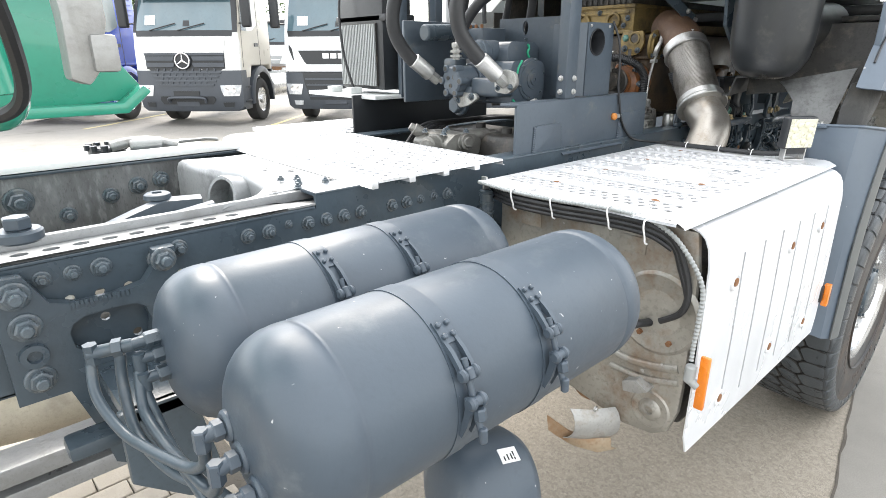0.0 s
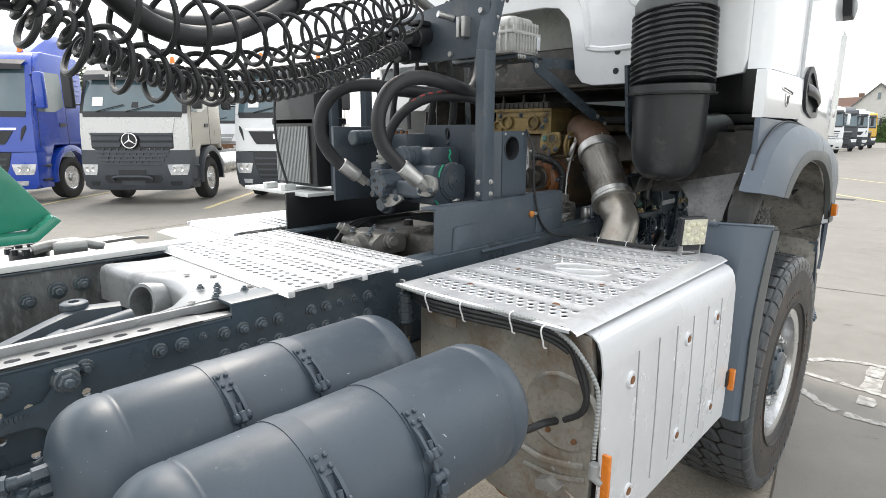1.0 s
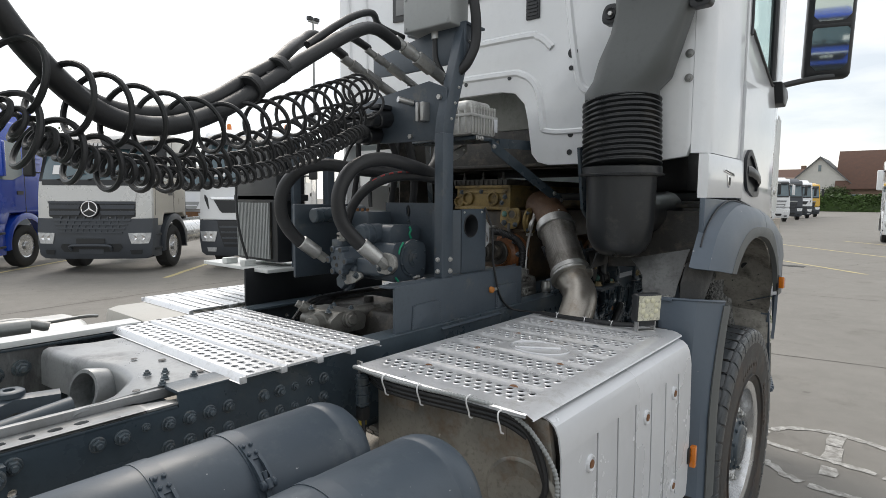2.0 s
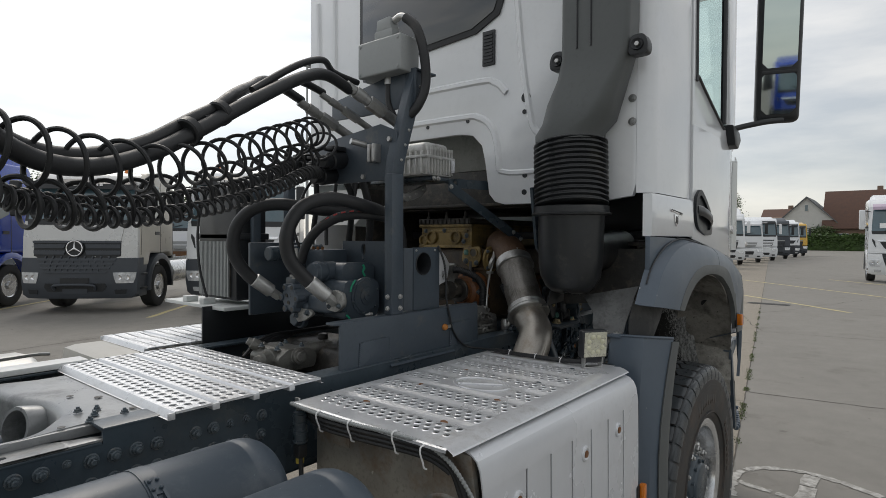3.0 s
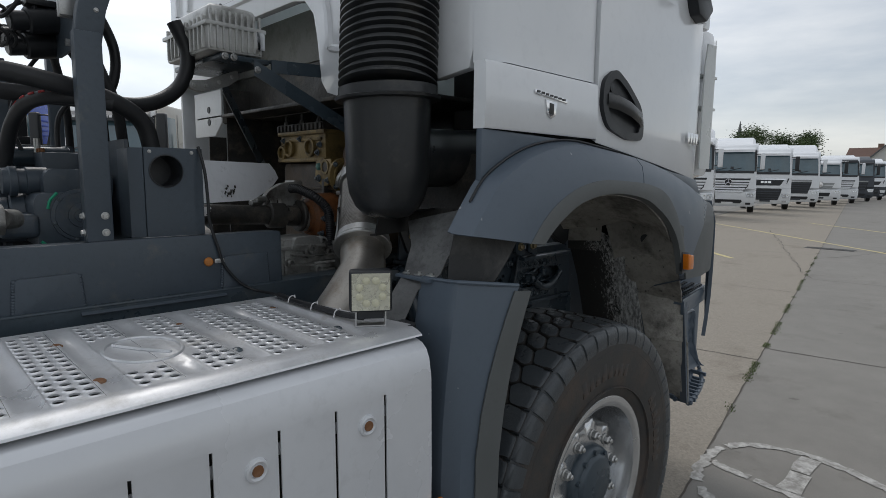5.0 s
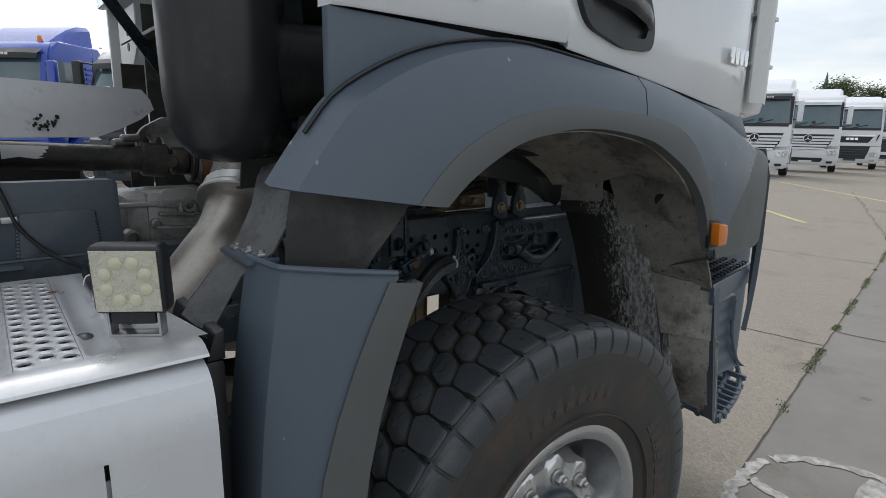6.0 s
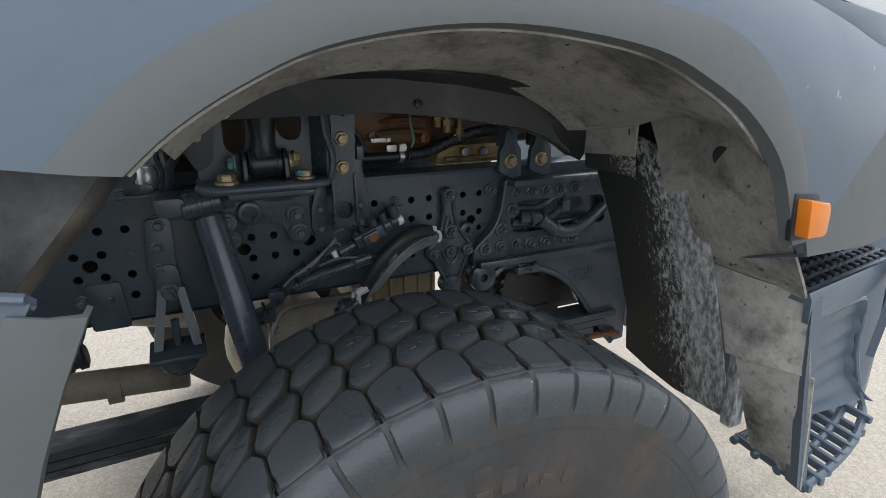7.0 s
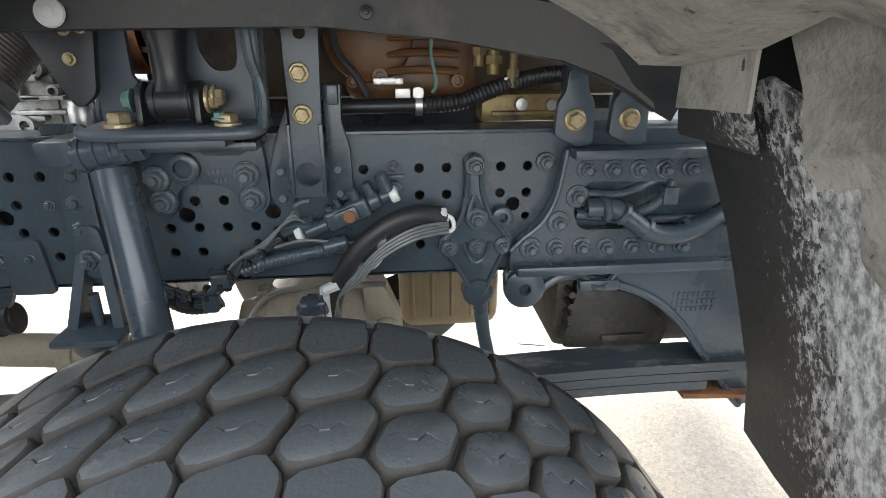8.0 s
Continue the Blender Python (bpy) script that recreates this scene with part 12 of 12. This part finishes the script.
    if style in ("builder", "ribbed", "slatted"):
        panel("lower_intake", [(0.50, -0.58, 0.58), (0.60, -0.66, 0.66), (0.68, -0.62, 0.62)], 0.020, BLACK)
    if style == "builder":
        c = B()
        tube(c, [(1.50, -0.42, 0.54), (1.57, -0.40, 0.64), (1.58, 0.0, 0.655), (1.57, 0.40, 0.64), (1.50, 0.42, 0.54)], 0.030, 8, 4)
        part("front_rail", c, bumper, t)
        panel("plate_holder", [(0.68, -0.30, 0.30), (0.80, -0.30, 0.30)], 0.030, BLACK)
    panel("plate_bar", [(0.46, -0.26, 0.26), (0.56, -0.26, 0.26)], 0.026, LABEL if style == "ribbed" else GREYBUMPER)
    for s in (-1, 1):
        lz = 0.68 if style in ("builder", "bold") else 0.80
        c = B()
        face(c, [(lz, s * 0.84, s * 1.16), (lz + 0.12, s * 0.80, s * 1.20), (lz + 0.24, s * 0.78, s * 1.215)], 0.018, 0.06, 5)
        lamp_ = part("headlamp", c, HEADLAMP, t, "clear headlamp", angle=30)
        for k in range(2):
            c = B()
            yl = s * (0.90 + 0.15 * k)
            turned(c, (fx(lz + 0.13, yl) + 0.012, yl, lz + 0.13), (1, 0, 0), [(0, 0.06), (0.012, 0.055), (0.004, 0.03), (0.004, 0.001)], 18)
            part("lamp_bowl", c, CHROME, lamp_)
        panel("fog_lamp", [(0.44, s * 0.82, s * 1.02), (0.54, s * 0.80, s * 1.04)], 0.020, BLACK if style != "bold" else HEADLAMP)
        # mirrors on their arms, side glass, door lines, handle, steps
        c = B()
        box(c, 1.06, 1.22, s * 1.43 - 0.10, s * 1.43 + 0.10, 2.16, 2.96, 0.045, 3)
        mir = part("mirror", c, mirror, t)
        c = B()
        for z in (2.24, 2.90):
            tube(c, [(1.00, s * 1.16, z), (1.08, s * 1.26, z + 0.01), (1.12, s * 1.38, z)], 0.018, 8, 4)
        part("mirror_arm", c, BLACK, mir)
        wt = min(3.0, roof - 0.28)
        ya, yb = sorted((s * (W - 0.014), s * (W - 0.004)))
        c = B()
        prism(c, fillet([(0.98, sill + 0.02), (0.86, wt), (0.08, wt), (0.04, sill + 0.16), (0.40, sill + 0.02)], 0.05), "y", ya, yb, 0.0)
        part("side_window", c, DARKGLASS, t)
        c = B()
        for xa in (-0.03, 1.05):
            prism(c, [(xa, 1.30), (xa + 0.016, 1.30), (xa + 0.016 - (0.12 if xa > 0 else 0), wt + 0.1), (xa - (0.12 if xa > 0 else 0), wt + 0.1)], "y", *sorted((s * (W - 0.012), s * (W - 0.006))), 0.0)
        prism(c, [(0.06, 1.84), (0.28, 1.84), (0.28, 1.76), (0.06, 1.76)], "y", *sorted((s * (W - 0.012), s * (W + 0.006))), 0.0)
        part("door_handle", c, BLACK, t)
        if style == "bold" and full:
            c = B()
            for k in range(4):
                box(c, -0.62, -0.16, *sorted((s * (W - 0.02), s * (W + 0.012))), 2.52 + 0.12 * k, 2.58 + 0.12 * k, 0.004)
            part("side_louvre", c, side, t)
        c = B()
        rows = []
        for i in range(15):
            a = math.radians(-8 + 196 * i / 14)
            rows.append([(0.76 * math.cos(a), s * 0.96, 0.56 + 0.76 * math.sin(a)), (0.76 * math.cos(a), s * 1.235, 0.56 + 0.76 * math.sin(a)), (0.70 * math.cos(a), s * 1.255, 0.56 + 0.70 * math.sin(a)), (0.62 * math.cos(a), s * 1.25, 0.56 + 0.62 * math.sin(a))])
        sheet(c, rows, 0.012)
        part("arch_band", c, bumper, t, angle=40)
        c = B()
        prism(c, fillet([(0.74, 0.36), (1.16, 0.36), (1.24, 0.60), (1.24, 1.30), (0.62, 1.32), (0.76, 0.90)], 0.04), "y", *sorted((s * 0.90, s * 1.20)), 0.02)
        sp_box = part("step_box", c, bumper, t)
        for z in (0.52, 0.84):
            c = B()
            box(c, 0.78, 1.14, *sorted((s * 1.00, s * 1.235)), z, z + 0.05, 0.010)
            part("step", c, BLACK, sp_box)
        for xw in (0.0, -3.6):
            if not full and xw < 0:
                continue
            w = B()
            turned(w, (xw, s * 1.05, 0.52), (0, s, 0), tyre_profile(0.52, 0.30, 0.29), 48, caps=False)
            wh = part("wheel", w, BACKTYRE, t)
            w = B()
            turned(w, (xw, s * 1.05, 0.52), (0, s, 0), [(0.12, 0.295), (0.135, 0.285), (0.12, 0.265), (0.03, 0.245), (0.02, 0.21), (0.085, 0.19), (0.095, 0.11), (0.10, 0.10), (0.16, 0.095), (0.165, 0.01)], 32)
            rim_ = part("rim", w, WHEEL, wh)
            if full:
                for k in range(10):
                    a = 2 * math.pi * k / 10
                    w = B()
                    rod(w, (xw + 0.15 * math.cos(a), s * 1.14, 0.52 + 0.15 * math.sin(a)), (xw + 0.15 * math.cos(a), s * 1.17, 0.52 + 0.15 * math.sin(a)), 0.018, 6)
                    part("wheel_nut", w, STEEL, rim_)
    if full:
        for s in (-0.4, 0.4):
            c = B()
            box(c, -5.2, -0.2, s - 0.04, s + 0.04, 0.86, 1.12, 0.01)
            part("frame_rail", c, CHASSIS, t)
        for s in (-1, 1):
            c = B()
            rod(c, (-2.6, s * 0.85, 0.78), (-1.0, s * 0.85, 0.78), 0.30, 28, chamfer=0.03)
            part("fuel_tank", c, SILVER, t)
            c = B()
            box(c, -0.98, -0.86, *sorted((s * 0.55, s * 1.15)), 1.15, 2.7, 0.03)
            part("rear_duct", c, BLACK, t)
    if fairing:
        c = B()
        rows = []
        for f in (0.0, 0.25, 0.5, 0.75, 1.0):
            xx, zz = 0.66 - 1.30 * f, roof - 0.04 + fairing * math.sin(f * math.pi / 2)
            rows.append([(xx, -1.10, roof - 0.05), (xx, -1.06, zz - 0.10), (xx, -0.96, zz), (xx, 0.96, zz), (xx, 1.06, zz - 0.10), (xx, 1.10, roof - 0.05)])
        loft(c, rows)
        bmesh.ops.recalc_face_normals(c, faces=c.faces)
        part("roof_fairing", c, paint, t, angle=40)
    if beacon:
        for s in (-0.7, 0.7):
            c = B()
            turned(c, (0.55, s, roof - 0.02), (0, 0, 1), [(0, 0.075), (0.03, 0.075), (0.035, 0.062), (0.13, 0.055), (0.16, 0.03), (0.165, 0.001)], 16)
            part("beacon", c, AMBER, t)
    return t


BEARING = 224.2
parked_truck(0.07, 15.75, BEARING, BLUE, BLUE, "bold", roof=3.45, fairing=0.55, mirror=BLUE, beacon=True, label="blue tractor truck with blue bumper parked in the yard")
parked_truck(2.50, 13.25, BEARING, SILVER, GREYBUMPER, "builder", side=BEIGESIDE, roof=3.22, fairing=0.0, beacon=True, label="silver and beige construction truck with grey bumper parked")
parked_truck(5.25, 11.35, BEARING, WHITE, GREYBUMPER, "bold", roof=3.40, fairing=0.2, beacon=True, label="white truck with black grille and grey bumper parked")
parked_truck(8.1, 9.0, BEARING, WHITE, GREYBUMPER, "bold", roof=3.55, fairing=0.3, label="white truck with dark windscreen parked beyond the cab")
parked_truck(-2.3, 18.2, BEARING, WHITE, GREYBUMPER, "slatted", roof=3.55, fairing=0.3, label="white truck parked beside the blue one")
parked_truck(9.5, 24.0, BEARING, WHITE, ORANGE, "plain", roof=3.3, fairing=0.0, full=False, label="distant white truck with orange bumper")
FAR = 197.0
for k, (x, y, paint, style, fa, vz, lab) in enumerate((
        (22.9, 7.9, WHITE, "ribbed", 0.5, BLACK, "white long-haul truck with ribbed grille parked in a row"),
        (28.1, 7.75, WHITE, "ribbed", 0.40, WHITE, "white long-haul truck with ribbed grille and white visor parked"),
        (33.3, 7.5, WHITE, "bold", 0.30, WHITE, "white truck with black grille parked in a row"),
        (38.5, 7.25, WHITE, "slatted", 0.5, WHITE, "white truck with dark slatted grille parked in a row"),
        (43.6, 7.05, WHITE, "plain", 0.1, WHITE, "white low-roofed truck with grey grille parked in a row"),
        (48.7, 6.9, WHITE, "ribbed", 0.2, BLACK, "white truck with black visor far down the row"),
        (54.5, 6.8, GREYBUMPER, "slatted", 0.3, BLACK, "dark grey truck parked far down the row"),
        (60.5, 6.8, WHITE, "bold", 0.3, BLACK, "white truck with black grille far down the row"),
        (67.0, 6.9, YELLOW, "slatted", 0.2, BLACK, "yellow truck at the end of the row"))):
    parked_truck(x + 1.3, y + 0.62, FAR, paint, paint if k < 6 else GREYBUMPER, style, roof=3.45 - (0.25 if style == "plain" else 0), fairing=fa, full=False, label=lab, visor=vz, mirror=WHITE if k in (0, 1, 3, 5) else BLACK)
parked_truck(27.0, -1.85, 186, WHITE, WHITE, "bold", roof=3.40, fairing=0.3, visor=MAUVE, mirror=WHITE, full=False, label="white truck with mauve sun visor parked alone")

# trucks across the yard behind the walk, mirrored in the door, the mirrors and the windows
for k, (x, y, paint, style, lab) in enumerate(((9.0, -13.0, WHITE, "bold", "white truck mirrored in the glossy cab door"), (13.2, -13.4, SILVER, "builder", "silver truck mirrored in the glossy cab door"), (17.5, -13.6, WHITE, "ribbed", "white truck with ribbed grille across the yard"),
                                               (-24.0, -13.0, GREYBUMPER, "slatted", "dark truck mirrored in the cab mirror"), (-23.0, -9.0, WHITE, "bold", "white truck mirrored in the cab mirror"), (-25.0, -17.0, BLUE, "bold", "blue truck across the yard"))):
    parked_truck(x, y, 92 if x > 0 else 24, paint, GREYBUMPER, style, roof=3.45, fairing=0.3, full=False, label=lab)

# ---- hedge, houses, trees at the edge of the yard ----
LEAF = material("hedge_leaf", (0.055, 0.105, 0.022), 0.6, var=0.45, scale=0.6, rvar=0.1)
LEAF_TREE = material("tree_leaf", (0.060, 0.095, 0.028), 0.6, var=0.45, scale=0.5)
BARK = material("bark", (0.10, 0.075, 0.05), 0.9, var=0.3, scale=6, bump=0.4, bscale=20)
ROOF_RED = material("brown_roof_tile", (0.115, 0.062, 0.045), 0.75, var=0.2, scale=2, bump=0.3, bscale=6)
ROOF_GREY = material("grey_roof_tile", (0.12, 0.125, 0.13), 0.7, var=0.15, scale=2, bump=0.3, bscale=6)
WALL_PALE = material("pale_render", (0.60, 0.59, 0.56), 0.8, var=0.06, scale=1.5)
WALL_BRICK = material("brown_brick", (0.20, 0.135, 0.10), 0.85, var=0.15, scale=4, bump=0.2, bscale=12)


def leaf_cloud(bm, count, place, size, seed):
    """Many small leaf cards with bent middles, scattered by place(rnd)."""
    rd = random.Random(seed)
    verts, faces = [], []
    for _ in range(count):
        p = Vector(place(rd))
        d = Vector((rd.uniform(-1, 1), rd.uniform(-1, 1), rd.uniform(-0.6, 1))).normalized()
        _, u, w = frame_of(d)
        s = size * rd.uniform(0.6, 1.4)
        i = len(verts)
        verts += [p - u * s, p - w * s * 0.5 + d * s * 0.15, p + u * s, p + w * s * 0.5 + d * s * 0.15]
        faces.append((i, i + 1, i + 2, i + 3))
    me = bpy.data.meshes.new("leaves")
    me.from_pydata([tuple(v) for v in verts], [], faces)
    bm.from_mesh(me)
    bpy.data.meshes.remove(me)
    return bm


hb = B()
box(hb, 106.6, 107.6, -24, 13.5, 0, 2.5, 0.2)
hedge = thing("hedge", "long clipped green hedge along the yard edge", "hedge")
part("hedge_core", hb, LEAF, hedge)
hb = B()
leaf_cloud(hb, 7000, lambda r: (r.choice((106.5, 106.3, 107.0)) + r.uniform(-0.2, 0.4), r.uniform(-24, 13.6), min(2.85, max(0.05, r.triangular(0, 2.9, 2.4)))), 0.22, 3)
part("hedge_leaf", hb, LEAF, hedge, "clipped leaves")


def house(x, y, wx, wy, eave, ridge, wall, roofm, gable_axis, label, windows):
    h = thing("house", label, "house", at=(x, y, 0))
    b = B()
    if gable_axis == "x":
        prism(b, [(-wy / 2, 0), (wy / 2, 0), (wy / 2, eave), (0, ridge - 0.2), (-wy / 2, eave)], "x", -wx / 2, wx / 2, 0.0)
    else:
        prism(b, [(-wx / 2, 0), (wx / 2, 0), (wx / 2, eave), (0, ridge - 0.2), (-wx / 2, eave)], "y", -wy / 2, wy / 2, 0.0)
    part("wall", b, wall, h)
    for s in (-1, 1):
        b = B()
        if gable_axis == "x":
            prism(b, [(0, ridge), (s * (wy / 2 + 0.5), eave - 0.4), (s * (wy / 2 + 0.5), eave - 0.6), (0, ridge - 0.25)], "x", -wx / 2 - 0.4, wx / 2 + 0.4, 0.0)
        else:
            prism(b, [(0, ridge), (s * (wx / 2 + 0.5), eave - 0.4), (s * (wx / 2 + 0.5), eave - 0.6), (0, ridge - 0.25)], "y", -wy / 2 - 0.4, wy / 2 + 0.4, 0.0)
        part("roof", b, roofm, h)
    b = B()
    box(b, 0.8, 1.6, -wy * 0.30 - 0.4, -wy * 0.30 + 0.4, ridge - 2.5, ridge + 0.7, 0.03)
    part("chimney", b, WALL_BRICK, h)
    for yy, zz, ww, hh_ in windows:
        b = B()
        box(b, -wx / 2 - 0.06, -wx / 2 + 0.02, yy - ww / 2, yy + ww / 2, zz - hh_ / 2, zz + hh_ / 2, 0.01)
        wdw = part("window", b, WALL_PALE, h)
        b = B()
        box(b, -wx / 2 - 0.08, -wx / 2 - 0.05, yy - ww / 2 + 0.08, yy + ww / 2 - 0.08, zz - hh_ / 2 + 0.08, zz + hh_ / 2 - 0.08, 0.0)
        part("pane", b, DARKGLASS, wdw)
    return h


house(118, 11.2, 12, 8.2, 5.0, 9.2, WALL_PALE, ROOF_GREY, "x", "pale gabled house with grey roof behind the hedge", [(0, 7.2, 0.6, 1.2), (-2, 3.4, 1.2, 1.4), (2, 3.4, 1.2, 1.4)])
house(116, 4.0, 9, 9.0, 4.2, 10.2, WALL_BRICK, ROOF_RED, "y", "brick house with steep brown tiled roof", [(-2, 2.2, 1.6, 1.3), (2, 2.2, 1.6, 1.3)])
house(122, 16.5, 9, 5.0, 5.2, 7.6, WALL_BRICK, ROOF_RED, "y", "low brown-roofed house behind the trucks", [(0, 3, 1.2, 1.3)])


def tree(x, y, height, spread, seed, label):
    rd = random.Random(seed)
    t = thing("tree", label, "tree", at=(x, y, 0))
    b = B()
    h0 = height * 0.35
    tube(b, [(0, 0, 0), (0.1, 0.05, h0 * 0.6), (0, 0, h0), (0.1, 0, height * 0.7)], 0.2, 8, 4, radii=lambda k: 0.28 * (1 - 0.75 * k))
    ends = []
    for i in range(9):
        a = rd.uniform(0, 6.28)
        r = spread * rd.uniform(0.45, 0.95)
        z = height * rd.uniform(0.5, 0.92)
        e = (r * math.cos(a), r * math.sin(a), z)
        tube(b, [(0, 0, h0 * rd.uniform(0.7, 1.2)), (e[0] * 0.5, e[1] * 0.5, z * 0.75), e], 0.08, 6, 4, radii=lambda k: 0.12 * (1 - 0.8 * k))
        ends.append(Vector(e))
    part("trunk", b, BARK, t)
    b = B()

    def spot(r):
        e = r.choice(ends)
        d = Vector((r.gauss(0, 1), r.gauss(0, 1), r.gauss(0, 0.75)))
        return e + d * spread * 0.26
    leaf_cloud(b, 9000, spot, 0.12, seed + 1)
    part("crown", b, LEAF_TREE, t)
    return t


tree(95, 26.5, 9.5, 3.2, 21, "green tree with an uneven crown behind the trucks")
tree(97, 21.6, 8.6, 3.0, 22, "green tree with a loose crown behind the trucks")
tree(112, 9.0, 4.2, 2.2, 23, "bushy green tree in front of the houses")
tree(14, 48, 5.6, 3.6, 24, "green tree far behind the parked trucks")
tree(22, 47, 5.2, 3.4, 25, "green tree far behind the parked trucks")
tree(6, 52, 5.4, 3.6, 26, "green tree far behind the parked trucks")
sp_ = thing("church_spire", "dark pointed church spire on the horizon", "spire", at=(150, 47, 0))
b = B()
turned(b, (0, 0, 0), (0, 0, 1), [(0, 1.2), (8, 1.1), (8.2, 1.35), (16.2, 0.05)], 8)
part("spire", b, ROOF_GREY, sp_)
mast = thing("lamp_mast", "thin grey floodlight mast beyond the yard", "lamp mast", at=(24.2, 34, 0))
b = B()
rod(b, (0, 0, 0), (0, 0, 15.0), 0.14, 10, r2=0.07)
box(b, -0.45, 0.45, -0.08, 0.08, 14.85, 14.98, 0.0)
part("pole", b, GREYBOX, mast)
b = B()
box(b, -0.5, -0.1, -0.15, 0.15, 14.98, 15.25, 0.02)
box(b, 0.1, 0.5, -0.15, 0.15, 14.98, 15.25, 0.02)
part("floodlight", b, BLACK, mast)
# grass in the long joint
gb = B()
rg_ = random.Random(14)
verts, faces = [], []
for k in range(5200):
    s = rg_.choice((rg_.gauss(3.9, 0.5), rg_.gauss(6.0, 1.6), rg_.uniform(2.2, 13), rg_.uniform(2.2, 13)))
    clump = noise.noise((s * 1.7, 3, 1))
    if clump < -0.02 or s < 2.0:
        continue
    y = seam_y(s) + rg_.gauss(0, 0.016)
    hgt = rg_.uniform(0.004, 0.014)
    a = rg_.uniform(0, 6.28)
    dx, dy = math.cos(a) * 0.004, math.sin(a) * 0.004
    i = len(verts)
    lean = Vector((rg_.uniform(-0.008, 0.008), rg_.uniform(-0.008, 0.008), hgt))
    verts += [(s - dx, y - dy, 0.0), (s + dx, y + dy, 0.0), (s + lean.x, y + lean.y, lean.z)]
    faces.append((i, i + 1, i + 2))
me = bpy.data.meshes.new("grass")
me.from_pydata(verts, [], faces)
gb.from_mesh(me)
tagged(part("grass", gb, GRASS, None), "short green weeds growing in the concrete joint", "grass", kind="stuff")
dr_ = B()
for k in range(14):
    box(dr_, 14.0 + 0.02, 14.35, 0.45 + 0.065 * k, 0.49 + 0.065 * k, 0.002, 0.008, 0.0)
box(dr_, 13.98, 14.37, 0.40, 1.40, -0.01, 0.0035, 0.0)
tagged(part("drain_grate", dr_, material("iron_grate", (0.06, 0.058, 0.055), 0.7, metal=0.5), None), "dark iron drain grate set in concrete", "drain", kind="structure")
